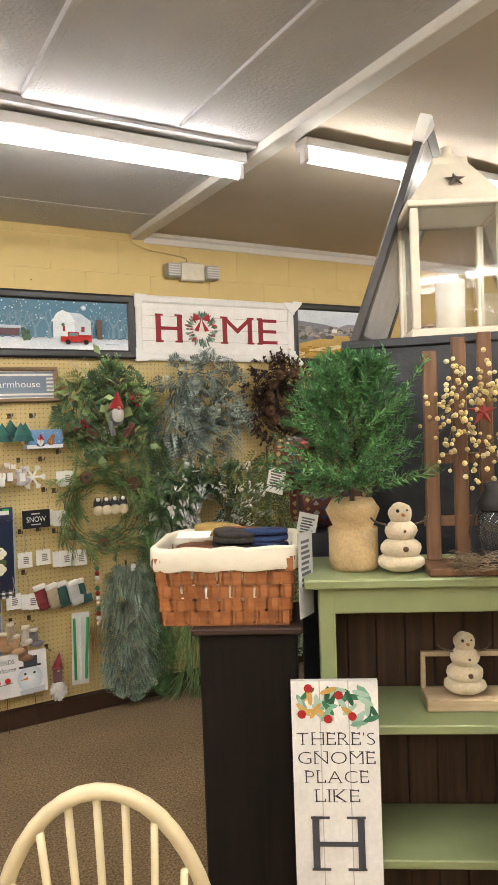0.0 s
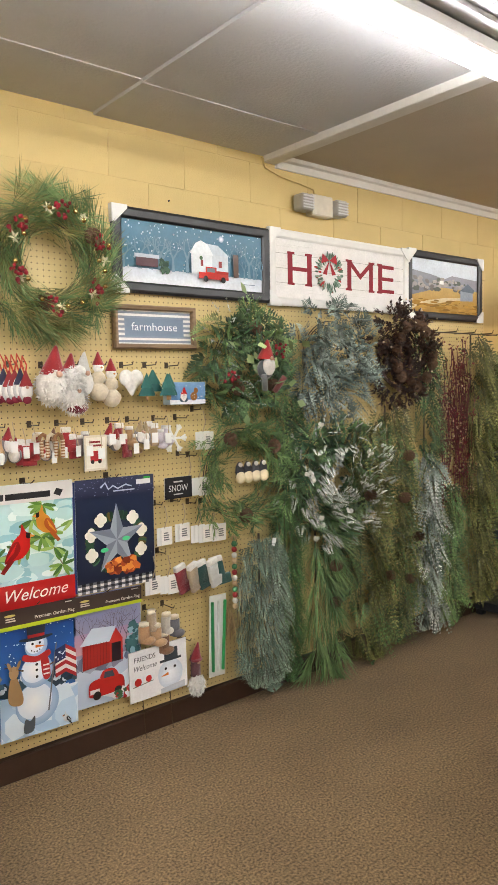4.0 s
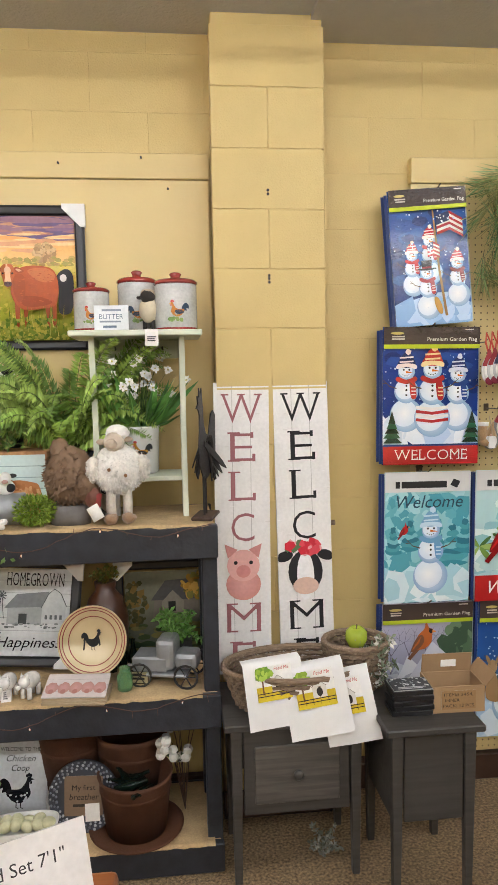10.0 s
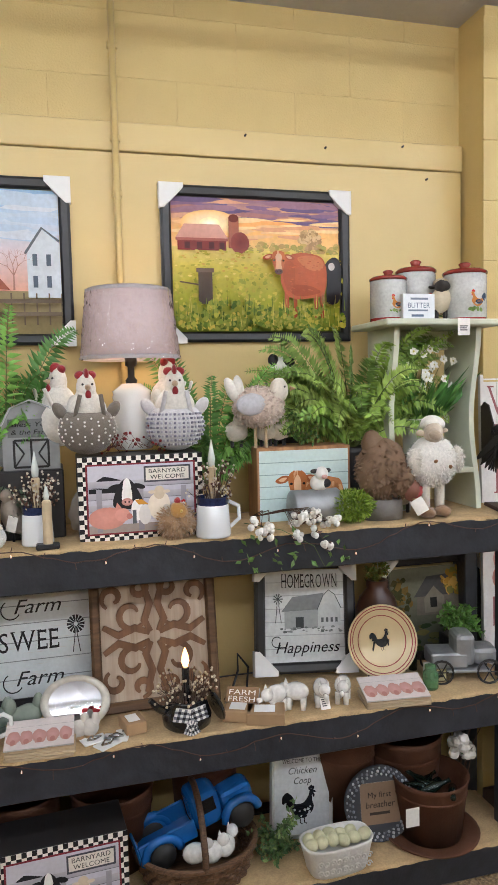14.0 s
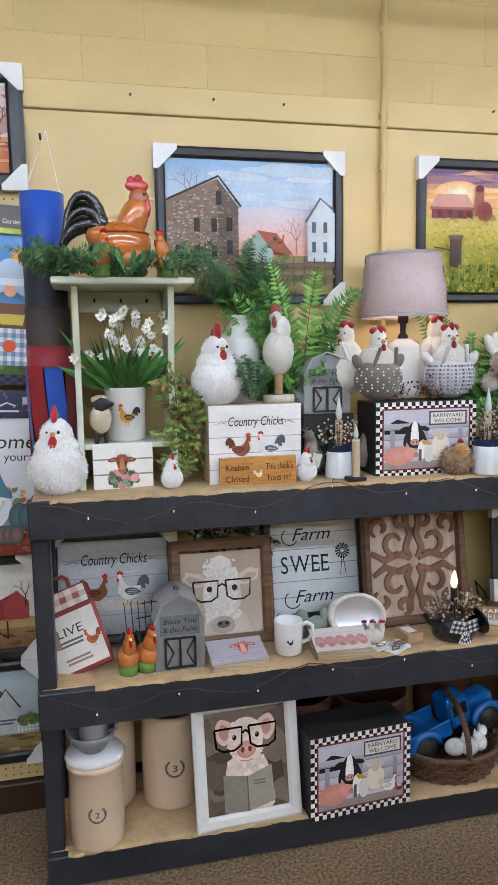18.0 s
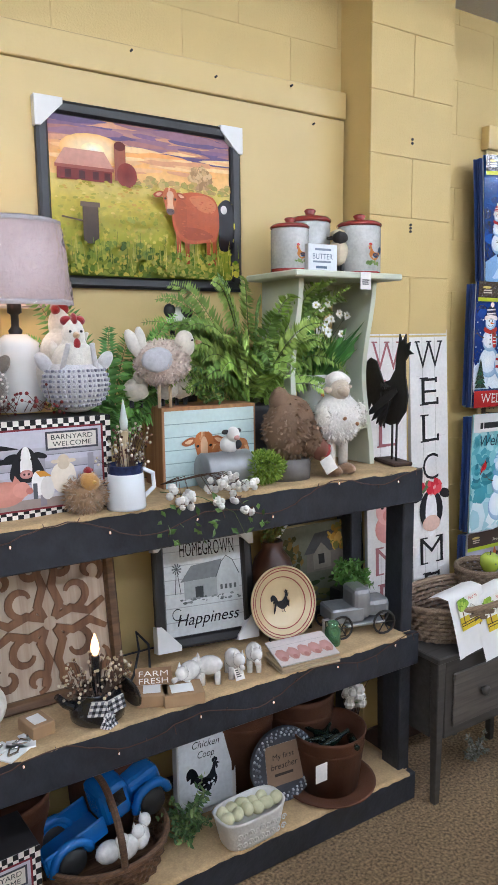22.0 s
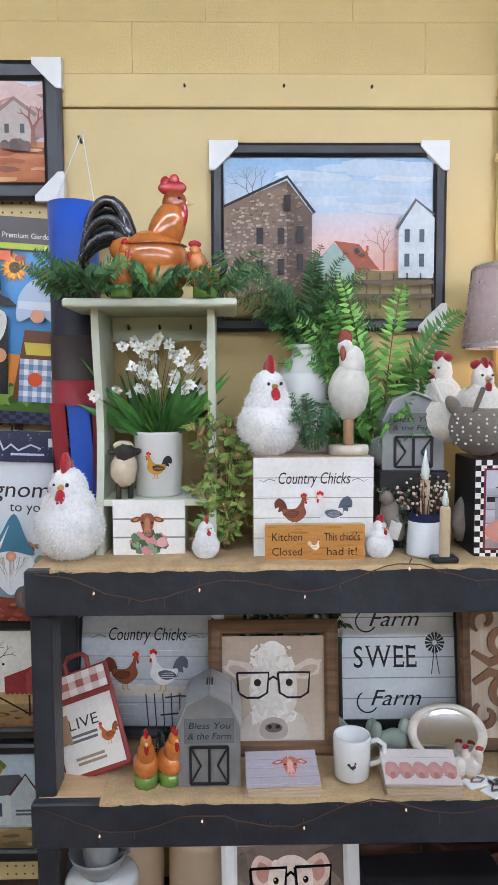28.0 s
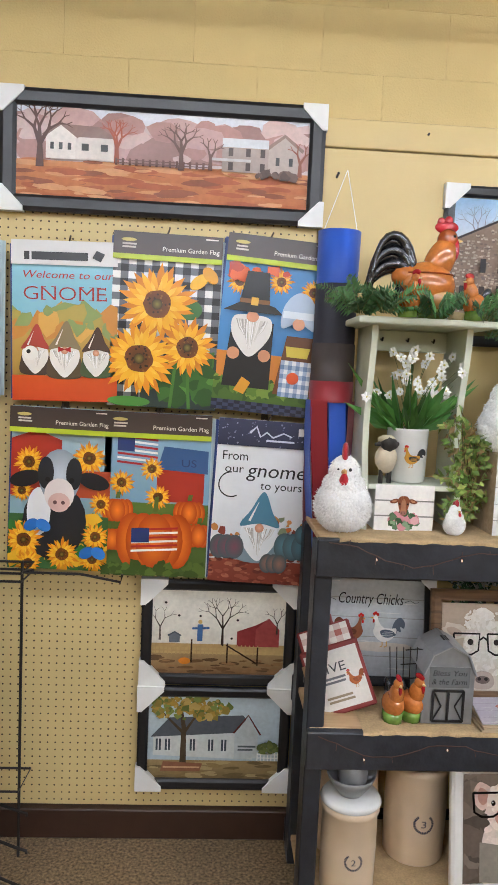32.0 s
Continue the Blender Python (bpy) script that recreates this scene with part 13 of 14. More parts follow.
for i in range(70):
    a_ = P.r.uniform(0, 6.283)
    b = np.array([0.10 * math.cos(a_) * P.r.uniform(0.2, 1), 0.10 * math.sin(a_) * P.r.uniform(0.2, 1), P.r.uniform(0.10, 0.24)])
    P.leaves([b] * 3, P.r.normal(size=(3, 3)) + [0, 0, 0.5], 0.05, 0.030, [(0.16, 0.24, 0.03), (0.10, 0.18, 0.03), (0.24, 0.30, 0.05)])
    if i < 12:
        P.stem([[0, 0, 0.10], b * [0.6, 0.6, 0.8], b], 0.003, (0.10, 0.14, 0.03))
plant_part("foliage", P, t)
P = Plant(333)
P.balls(np.array([0.0, -0.02, 0.18]) + P.r.normal(size=(24, 3)) * 0.045, 0.012, [(0.70, 0.62, 0.48), (0.3, 0.2, 0.1)])
plant_part("seed_pods", P, t, petal)
t = thing("sunflower_bunch", (-1.755, 2.36, TZ), label="low bunch of yellow and orange silk flowers", category="flowers")
P = Plant(334)
for c, d, r in (((-0.03, 0.0, 0.14), (-0.2, -0.6, 0.9), 0.06), ((0.07, -0.03, 0.12), (0.3, -0.7, 0.8), 0.058), ((0.02, 0.07, 0.12), (0, 0.3, 1), 0.055)):
    big_flower(P, c, d, r, YEL, ORG, 34)
    P.stem([[0, 0, 0.0], np.array(c) * [0.5, 0.5, 0.6], c], 0.004, (0.10, 0.14, 0.03))
plant_part("bloom_cluster", P, t, petal)
figure("bee_figure", [("rod", (0, 0, 0), (0.022, 0.022, 0.03), BLACK), ("rod", (0, 0, 0.03), (0.024, 0.024, 0.03), (0.75, 0.45, 0.01)), ("rod", (0, 0, 0.06), (0.024, 0.024, 0.025), BLACK), ("rod", (0, 0, 0.085), (0.023, 0.023, 0.025), (0.75, 0.45, 0.01)), ("rod", (0, 0, 0.11), (0.021, 0.021, 0.022), BLACK), ("rod", (0, 0, 0.132), (0.02, 0.02, 0.022), (0.75, 0.45, 0.01)), ("ball", (0, 0, 0.17), 0.027, (0.75, 0.45, 0.01))], (-1.868, 2.43, TZ), "yellow and black striped bee figure", "bee figure", matte)
t = thing("black_pot", (-2.0, 2.46, TZ), label="black metal pot with wool and yellow-green leaves", category="pot")
part("pot", lathe([(0, 0), (0.07, 0), (0.085, 0.05), (0.088, 0.11), (0.082, 0.11), (0.078, 0.05), (0, 0.03)], 30), iron, t, "", True)
part("rim", lathe([(0.082, 0.105), (0.094, 0.11), (0.094, 0.122), (0.082, 0.122)], 30), iron, t, "", True)
part("wool", ball((0.0, 0.0, 0.09), (0.045, 0.045, 0.025), None, 12, 8), towel_white, t, "", True)
vine(-2.14, 2.50, TZ, "yellow-green leafy stems on the table", 335, 0.08, 0.17, 9, [(0.30, 0.36, 0.04), (0.40, 0.44, 0.06)], 0.038, 0, "leafy_stem")
a = Art(0.27, 0.19, "e4e2e0", 336)
a.text("Amish Island Set 7'1\"", 0.5, 0.74, 0.10, "3a3a3c", fit=0.76).bars(0.15, 0.5, 0.85, 0.64, 1, "6a6a6c").rect(0.4, 0.08, 0.62, 0.40, "8a6a4a")
signboard(-1.355, TZ + 0.012, 2.375, a, "white paper price sign standing on the table", "price_sign", lean=6, rz=18, roll=-5, thick=0.003)

# ---------------------------------------------------------------- display group at the start of the aisle
OX, OY2, TW = 0.707, 1.530, -33.5
CT, ST = math.cos(radians(TW)), math.sin(radians(TW))


def at(x, y, z=0.0):
    return (OX + CT * x - ST * y, OY2 + ST * x + CT * y, z)


black_stain = wood("black_stain", (0.011, 0.008, 0.007), (0.006, 0.005, 0.005), 2, 8, rough=0.5)
setup(black_stain, Specular_IOR_Level=0.18)
t = thing("black_pedestal", at(0, 0), TW, "tall black stained wooden end cabinet", "cabinet")
part("body", box(0.004, 0, 0, 0.235, 0.21, 1.165, 0.004), black_stain, t)
part("top", box(-0.012, -0.016, 1.1655, 0.250, 0.225, 1.182, 0.004), wood("brown_black", (0.05, 0.022, 0.014), (0.03, 0.013, 0.009), 0), t)
# splint basket with liner
splint = wood("splint", (0.34, 0.13, 0.045), (0.24, 0.085, 0.03), 0, 14, rough=0.45, rand=0.25)
t = thing("splint_basket", at(0.068, 0.135, 1.183), TW, "brown splint basket with cream cloth liner", "basket")
BW, BD, BH = 0.150, 0.125, 0.165
for k in range(5):
    z0 = 0.006 + k * 0.0315
    f = 1 + 0.12 * (z0 / BH)
    for side in range(4):
        ln = (BW if side % 2 == 0 else BD) * f
        off = (BD if side % 2 == 0 else BW) * f
        n = 11 if side % 2 == 0 else 9
        bm = bmesh.new()
        rows = []
        for i in range(n * 2 + 1):
            u = -ln + 2 * ln * i / (n * 2)
            w_ = off + (0.0065 if ((i + 1) // 2 + k) % 2 else -0.0035)
            rows.append([bm.verts.new((u, -w_ - (0.0 if q else 0.0), z0 + q * 0.029)) for q in (0, 1)] + [bm.verts.new((u, -w_ + 0.0025, z0 + q * 0.029)) for q in (1, 0)])
        for a2, b2 in zip(rows, rows[1:]):
            for q in range(4):
                bm.faces.new((a2[q], b2[q], b2[(q + 1) % 4], a2[(q + 1) % 4]))
        b = part("splint", bm, splint, t)
        b.rotation_euler = (0, 0, side * math.pi / 2)
for side in range(4):
    ln, off = (BW, BD) if side % 2 == 0 else (BD, BW)
    n = 11 if side % 2 == 0 else 9
    for i in range(0, n, 1):
        u = -ln + 2 * ln * (i + 0.5) / n
        bm = box(u - 0.010, -off - 0.001, 0.0, u + 0.010, -off + 0.0015, BH, 0)
        for v in bm.verts:
            if v.co.z > 0.1:
                v.co.x *= 1.12
                v.co.y *= 1.12
        b = part("stake", bm, splint, t)
        b.rotation_euler = (0, 0, side * math.pi / 2)
part("bottom", box(-BW, -BD, 0, BW, BD, 0.004), splint, t)
liner = mat("cream_liner", (0.74, 0.68, 0.55), rough=0.9, var=0.06, scale=30, bump=0.3)
bm = bmesh.new()
loop = []
for s, z in ((1.19, 0.134), (1.21, 0.140), (1.20, 0.182), (1.14, 0.19), (1.08, 0.18), (1.02, 0.06)):
    ring = []
    for i in range(40):
        a_ = 2 * math.pi * i / 40
        c, s2 = math.cos(a_), math.sin(a_)
        k = (abs(c) ** 8 + abs(s2) ** 8) ** (-1 / 8)
        ring.append(bm.verts.new((BW * s * c * k, BD * s * s2 * k, z + 0.003 * math.sin(i * 1.9))))
    loop.append(ring)
for a2, b2 in zip(loop, loop[1:]):
    for i in range(40):
        bm.faces.new((a2[i], a2[(i + 1) % 40], b2[(i + 1) % 40], b2[i]))
bm.faces.new(loop[-1][::-1])
part("liner", bm, liner, t, "cream cloth liner", True)
# trivets and coasters in the basket
braid = [mat("braid_%d" % i, c, rough=0.9, var=0.5, scale=160, bump=0.8, fine=200) for i, c in enumerate(((0.30, 0.17, 0.08), (0.04, 0.035, 0.03), (0.02, 0.04, 0.12), (0.50, 0.33, 0.10), (0.26, 0.10, 0.05)))]
for i, (x, y, z, r, c) in enumerate(((-0.07, -0.03, 0.135, 0.058, 4), (-0.03, 0.05, 0.170, 0.062, 3), (0.02, -0.02, 0.140, 0.058, 1), (0.02, -0.02, 0.155, 0.056, 1), (0.02, -0.02, 0.170, 0.055, 1), (0.095, 0.0, 0.140, 0.056, 2), (0.095, 0.0, 0.155, 0.056, 2), (0.095, 0.0, 0.170, 0.055, 2), (0.03, 0.075, 0.165, 0.055, 4))):
    px, py, _ = at(0.068 + x, 0.135 + y)
    b = part("coaster", lathe([(0, 0.0), (r, 0.0), (r * 1.03, 0.006), (r, 0.013), (r * 0.7, 0.0115), (r * 0.68, 0.013), (r * 0.4, 0.0115), (r * 0.38, 0.013), (0, 0.0125)], 26), braid[c], None, "", True)
    tagged(put(b, (px, py, 1.183 + z + 0.028), TW + 20 * i, 4 * (i % 3), 3 * (i % 2)), "round braided coaster in the basket", "coaster", "braided coasters")
t = thing("paper_label", at(-0.01, 0.07, 1.183 + 0.206), TW, "white paper label on the coasters", "label", rx=8)
part("label", box(-0.04, -0.025, 0, 0.04, 0.03, 0.003, 0.0005), white_paper, t)
# standing price card at the basket's side
a = Art(0.07, 0.20, "c4c6cc", 401)
a.bars(0.15, 0.35, 0.85, 0.92, 9, "5a5e66")
q = signboard(at(0.262, 0.02)[0], 1.20, at(0.262, 0.02)[1], a, "grey printed price card beside the basket", "price_card", rz=TW + 62, thick=0.002)

# green hutch
green_paint = mat("sage_green", (0.23, 0.27, 0.13), rough=0.45, var=0.12, scale=14, bump=0.2)
plank_dark = wood("dark_plank", (0.085, 0.042, 0.024), (0.045, 0.022, 0.013), 2, 8)
t = thing("green_hutch", at(0.268, -0.02), TW, "sage green open hutch with dark plank back", "hutch")
HW = 0.80
part("top", box(-0.012, -0.02, 1.275, HW + 0.012, 0.27, 1.297, 0.004), green_paint, t)
part("frieze", box(0.02, -0.002, 1.215, HW - 0.02, 0.016, 1.2745, 0.003), green_paint, t)
for x in (0.0, HW - 0.05):
    part("stile", box(x + 0.02, -0.004, 0, x + 0.058, 0.030, 1.2745, 0.003), green_paint, t)
    part("side", box(x + 0.024, 0.0305, 0, x + 0.044, 0.245, 1.2745, 0.002), green_paint, t)
for z in (0.955, 0.64, 0.32, 0.06):
    part("shelf", box(0.062, -0.006, z - 0.022, HW - 0.062, 0.244, z, 0.003), green_paint, t)
for i in range(10):
    x = 0.022 + i * (HW - 0.044) / 10
    part("back_plank", box(x + 0.001, 0.246, 0.02, x + (HW - 0.044) / 10 - 0.001, 0.256, 1.2745, 0.002), plank_dark, t)
# gnome place sign
a = Art(0.196, 1.07, "e9e7e4", 402)
for x in (0.33, 0.66):
    a.rect(x - 0.006, 0, x + 0.006, 1, "bdb9b4")
for i in range(40):
    x, y = 0.5 + (a.rng.random() - 0.5) * 0.9, 0.955 + (a.rng.random() - 0.5) * 0.07
    a.ell(x, y - abs(x - 0.4) * 0.03, 0.11, a.rng.choice(["3f7a5a", "7fae98", "2f5f48", "a8c8b8", "c9a05a"]), 0.006, n=8, rot=a.rng.random() * 3)
for x, y in ((0.2, 0.985), (0.55, 0.97), (0.42, 0.92), (0.7, 0.925), (0.12, 0.93)):
    a.ell(x, y, 0.05, "b02a2c")
for s, y, f in (("THERE'S", 0.865, 0.90), ("GNOME", 0.825, 0.88), ("PLACE", 0.785, 0.72), ("LIKE", 0.745, 0.50)):
    a.serif(s, 0.5, y, 0.027, "3a3c42", f, -0.02)
for s, y, f in (("H", 0.60, 0.60), ("O", 0.44, 0.60), ("M", 0.28, 0.66), ("E", 0.12, 0.48)):
    a.serif(s, 0.5, y, 0.115, "46484e", f)
px, py, _ = at(0.316, -0.085)
signboard(px, 0.002, py, a, "tall white plank sign reading There's gnome place", lean=1.6, rz=TW, thick=0.015)
a = Art(0.19, 1.0, "e9e7e4", 403)
a.rect(0, 0.86, 1, 0.93, "a8262a")
px, py, _ = at(0.80, -0.085)
signboard(px, 0.002, py, a, "tall white plank sign with a red stripe", lean=1.6, rz=TW, thick=0.015)

# potted tree in burlap
t = thing("burlap_tree", at(0.38, 0.09, 1.298), TW, "small artificial fir tree in a burlap wrap", "tree")
part("burlap_pot", lathe([(0, 0), (0.055, 0), (0.060, 0.01), (0.060, 0.10), (0.055, 0.095), (0.046, 0.10), (0.058, 0.125), (0.066, 0.145), (0.05, 0.17), (0.03, 0.15), (0, 0.14)], 30), jute, t, "", True)
part("trunk", tube([(0, 0, 0.12), (0, 0, 0.50)], 0.007, 8, taper=0.5), bark, t)
P = Plant(411)
n = 230
u = P.r.uniform(0, 1, n)
a_ = P.r.uniform(0, 6.283, n)
rad = 0.150 * (1 - u) ** 0.5 + 0.03
B = np.stack([np.zeros(n), np.zeros(n), 0.17 + 0.30 * u], 1)
D = np.stack([np.cos(a_), np.sin(a_), 0.15 + 1.0 * u], 1)
TREE = [(0.035, 0.13, 0.04), (0.06, 0.19, 0.055), (0.10, 0.26, 0.085)]
P.sprigs(B + D * rad[:, None] * 0.2, D, rad * 1.05, 46, 0.024, 0.0042, TREE, 0.85, 0.0, (0.08, 0.09, 0.03))
for i in range(22):
    b = np.array([P.r.normal() * 0.05, P.r.normal() * 0.04, 0.36 + 0.06 * P.r.uniform(0, 1)])
    P.sprigs([b], [[P.r.normal() * 0.3, P.r.normal() * 0.3, 1]], 0.13, 40, 0.022, 0.005, TREE)
plant_part("evergreen", P, t)
# snowmen
SN = (0.62, 0.52, 0.36)


def rag_snowman(x, y, z, k, label):
    p = [("ball", (0, 0, 0.024), (0.056, 0.050, 0.024), SN), ("ball", (0, 0, 0.055), (0.048, 0.044, 0.030), SN), ("ball", (0, 0, 0.096), (0.038, 0.036, 0.028), SN), ("ball", (0, 0, 0.138), (0.028, 0.027, 0.027), SN)]
    for zz, r_ in ((0.10, 0.037), (0.06, 0.046)):
        p.append(("ball", (0.005, -r_, zz), 0.005, (0.12, 0.05, 0.02)))
    p += [("ball", (0.004, -0.027, 0.138), 0.005, (0.45, 0.18, 0.04)), ("ball", (-0.009, -0.026, 0.147), 0.003, BLACK), ("ball", (0.013, -0.025, 0.147), 0.003, BLACK), ("rope", [(-0.03, 0, 0.11), (-0.06, -0.005, 0.12), (-0.07, -0.005, 0.13)], 0.0025, (0.08, 0.05, 0.03)), ("rope", [(0.03, 0, 0.11), (0.06, -0.005, 0.12), (0.065, -0.005, 0.135)], 0.0025, (0.08, 0.05, 0.03))]
    figure("rag_snowman", p, at(x, y, z), label, "snowman figure", felt, TW, 3, 0.003, "rag snowmen", k, 16)


rag_snowman(0.488, 0.04, 1.298, 1.0, "cream rag snowman with stick arms")
rag_snowman(0.64, 0.09, 0.956 + 0.03, 0.92, "cream rag snowman in a wooden tray")
t = thing("wooden_tray", at(0.64, 0.09, 0.956), TW, "small pale wooden tray under a snowman", "tray")
part("base", box(-0.10, -0.045, 0, 0.13, 0.045, 0.03, 0.003), pale_box, t)
for x in (-0.095, 0.12):
    part("post", box(x - 0.006, 0.03, 0.0305, x + 0.006, 0.042, 0.11, 0.001), pale_box, t)
part("rail", box(-0.10, 0.028, 0.1105, 0.13, 0.044, 0.122, 0.001), pale_box, t)
# small slatted fence with berry wreath and star, black lantern, nest
fence_wood = wood("fence_slat", (0.20, 0.10, 0.05), (0.11, 0.055, 0.028), 2, 8)
t = thing("slat_fence", at(0.57, 0.06, 1.298), TW, "rustic brown slatted fence decoration", "decoration")
for i, (x, h) in enumerate(((0.0, 0.52), (0.068, 0.55), (0.128, 0.56), (0.19, 0.54))):
    part("slat", box(x - 0.017, 0.0, 0.02, x + 0.017, 0.012, h, 0.003), fence_wood, t)
for z in (0.10, 0.25):
    part("rail", box(-0.02, 0.0125, z, 0.22, 0.022, z + 0.025, 0.002), fence_wood, t)
part("base", box(-0.03, -0.09, 0, 0.24, 0.03, 0.0195, 0.003), fence_wood, t)
t = thing("berry_wreath", at(0.70, 0.03, 1.298 + 0.36), TW, "twiggy wreath of pale yellow pip berries", "wreath")
P = Plant(412)
pos, out, tan = ring_points(P, 150, 0.085, 0.03)
for i in range(150):
    tip = pos[i] + out[i] * 0.05 + tan[i] * 0.03 + P.r.normal(size=3) * 0.012
    P.stem([pos[i], tip], 0.0012, twig)
    P.balls([tip, (tip + pos[i]) / 2 + P.r.normal(size=3) * 0.006], 0.0055, [(0.62, 0.50, 0.22), (0.55, 0.42, 0.16), (0.66, 0.58, 0.32)])
plant_part("pip_berry_spray", P, t, petal)
bm = bmesh.new()
vs = [bm.verts.new(((0.034 if i % 2 == 0 else 0.013) * math.sin(i * math.pi / 5), 0, (0.034 if i % 2 == 0 else 0.013) * math.cos(i * math.pi / 5))) for i in range(10)]
c1, c2 = bm.verts.new((0, -0.010, 0)), bm.verts.new((0, 0.004, 0))
for i in range(10):
    bm.faces.new((vs[i], vs[(i + 1) % 10], c1))
    bm.faces.new((vs[(i + 1) % 10], vs[i], c2))
tagged(put(part("tin_star", bm, rust_red), at(0.675, 0.0, 1.298 + 0.37), TW), "small dark red tin star on the wreath", "star")
t = thing("black_lantern", at(0.69, -0.02, 1.318), TW, "small black barn lantern with wire guard", "lantern")
part("font", lathe([(0, 0), (0.045, 0), (0.048, 0.02), (0.04, 0.035), (0.025, 0.04)], 22), iron, t, "", True)
part("globe", lathe([(0.026, 0.04), (0.040, 0.075), (0.036, 0.115), (0.026, 0.13)], 22), mat("smoked_glass", (0.10, 0.11, 0.12), rough=0.08, trans=0.7, bump=0), t, "", True)
part("chimney", lathe([(0.034, 0.13), (0.036, 0.15), (0.022, 0.175), (0.026, 0.19), (0, 0.195)], 20), iron, t, "", True)
for s in (-1, 1):
    part("guard", tube([(0.045 * s, 0, 0.02), (0.054 * s, 0, 0.08), (0.036 * s, 0, 0.15)], 0.004, 6), iron, t)
P = Plant(413)
for i in range(220):
    a_ = P.r.uniform(0, 6.283)
    r_ = P.r.uniform(0.02, 0.055)
    c = np.array([r_ * math.cos(a_), r_ * 0.6 * math.sin(a_), P.r.uniform(0.002, 0.035)])
    P.stem([c, c + np.array([-math.sin(a_), math.cos(a_) * 0.6, P.r.normal() * 0.15]) * 0.04], 0.0009, (0.20, 0.15, 0.10))
plant_part("twig_spray", P, thing("twig_nest", at(0.64, -0.055, 1.3175), TW, "grey-brown twig bird's nest", "nest"))

# tall black shelving behind, with ribbon rolls, lantern and leaning picture
SX = TW - 13.7
t = thing("black_shelving", at(0.40, 0.46), SX, "tall black painted shelving open to the aisle", "shelf")
part("side", box(0.0, 0.0, 0, 0.45, 0.025, 1.865, 0.003), shelf_black, t)
part("side", box(0.0, 0.815, 0, 0.45, 0.84, 1.865, 0.003), shelf_black, t)
part("top", box(-0.01, -0.01, 1.8655, 0.46, 0.85, 1.89, 0.003), shelf_black, t)
part("header", box(0.001, 0.0255, 1.80, 0.02, 0.8145, 1.865, 0.002), shelf_black, t)
for z in (0.35, 0.80, 1.25, 1.62):
    part("shelf", box(0.005, 0.0255, z - 0.02, 0.43, 0.8145, z, 0.002), shelf_black, t)
part("back", box(0.431, 0.0255, 0.02, 0.449, 0.8145, 1.80, 0), shelf_black, t)
t = thing("display_board", at(0.561, 1.567), TW, "tall black display panel with a white corner", "panel")
part("board", box(0, 0, 0, 0.50, 0.03, 1.975, 0.003), shelf_black, t)
part("corner_protector", box(-0.004, -0.004, 1.90, 0.07, 0.034, 1.979, 0.004), white_paper, t, "white card corner")
tagged(put(part("black_case", box(0, 0, 0, 0.15, 0.46, 1.345, 0.003), shelf_black), at(0.248, 0.34), TW), "narrow black case under the ribbon rolls", "cabinet")
weave = [mat("weave_%d" % i, c, rough=0.9, var=0.35, scale=55, bump=0.5, fine=200) for i, c in enumerate(((0.06, 0.055, 0.05), (0.10, 0.025, 0.02), (0.09, 0.05, 0.03), (0.02, 0.03, 0.08)))]
dark_cloth = mat("dark_cloth", (0.012, 0.012, 0.015), rough=0.9, var=0.2)
for i, (x, y, z, c) in enumerate(((0.24, 0.42, 1.545, 1), (0.352, 0.415, 1.545, 2), (0.30, 0.43, 1.412, 1), (0.412, 0.43, 1.412, 2), (0.25, 0.56, 1.545, 0), (0.36, 0.56, 1.545, 0), (0.28, 0.56, 1.412, 1), (0.25, 0.69, 1.545, 0), (0.34, 0.49, 1.635, 0), (0.42, 0.43, 1.64, 3), (0.30, 0.69, 1.412, 2))):
    q = thing("ribbon_roll", at(x, y, z), TW + 9 * (i % 3 - 1), "roll of patterned woven ribbon", "ribbon roll", "ribbon rolls")
    r_ = 0.065
    bm = lathe([(r_ * 0.5, -0.05), (r_ * 0.98, -0.05), (r_, -0.046), (r_, 0.046), (r_ * 0.98, 0.05), (r_ * 0.5, 0.05)], 26)
    bmesh.ops.rotate(bm, verts=bm.verts, cent=(0, 0, 0), matrix=Matrix.Rotation(math.pi / 2, 3, "Y"))
    part("roll", bm, weave[c], q, "", True)
    part("core", tube([(-0.049, 0, 0), (0.049, 0, 0)], r_ * 0.5, 16), dark_cloth, q)
    P = Plant(450 + i)
    for k in range(4):
        an = np.arange(16) * 0.3927 + 0.2 * (k % 2)
        c_ = np.stack([np.full(16, -0.034 + 0.0225 * k), -(r_ + 0.0008) * np.cos(an), (r_ + 0.0008) * np.sin(an)], 1)
        o_ = np.stack([np.zeros(16), -np.cos(an), np.sin(an)], 1)
        P.leaves(c_ - [0.009, 0, 0], np.tile([[1.0, 0, 0]], (16, 1)), 0.018, 0.016, [((0.30, 0.05, 0.035), (0.30, 0.22, 0.08), (0.26, 0.25, 0.22), (0.03, 0.05, 0.14))[(c + k) % 4 if c else 2]], 0.0, 0.5, face=o_, vary=(0.9, 1.1))
    plant_part("woven_pattern", P, q, petal)
    if i in (0, 2, 4, 7):
        a = Art(0.055, 0.075, "dcdcd8", 420 + i)
        a.bars(0.15, 0.2, 0.85, 0.85, 6, "5a5a5c")
        k = part("price_tag", a.mesh(print_mat, 0.0008), None, q)
        k.matrix_basis = pose(-0.05, -0.07, -0.085, 0, 12, -20)
px, py, _ = at(0.46, 0.78)
a = Art(0.075, 0.13, "dcdad6", 426)
a.bars(0.15, 0.3, 0.85, 0.9, 5, "a04a4a")
signboard(px, 1.75, py, a, "white price card clipped to the black shelving", "price_card", rz=TW, thick=0.001)
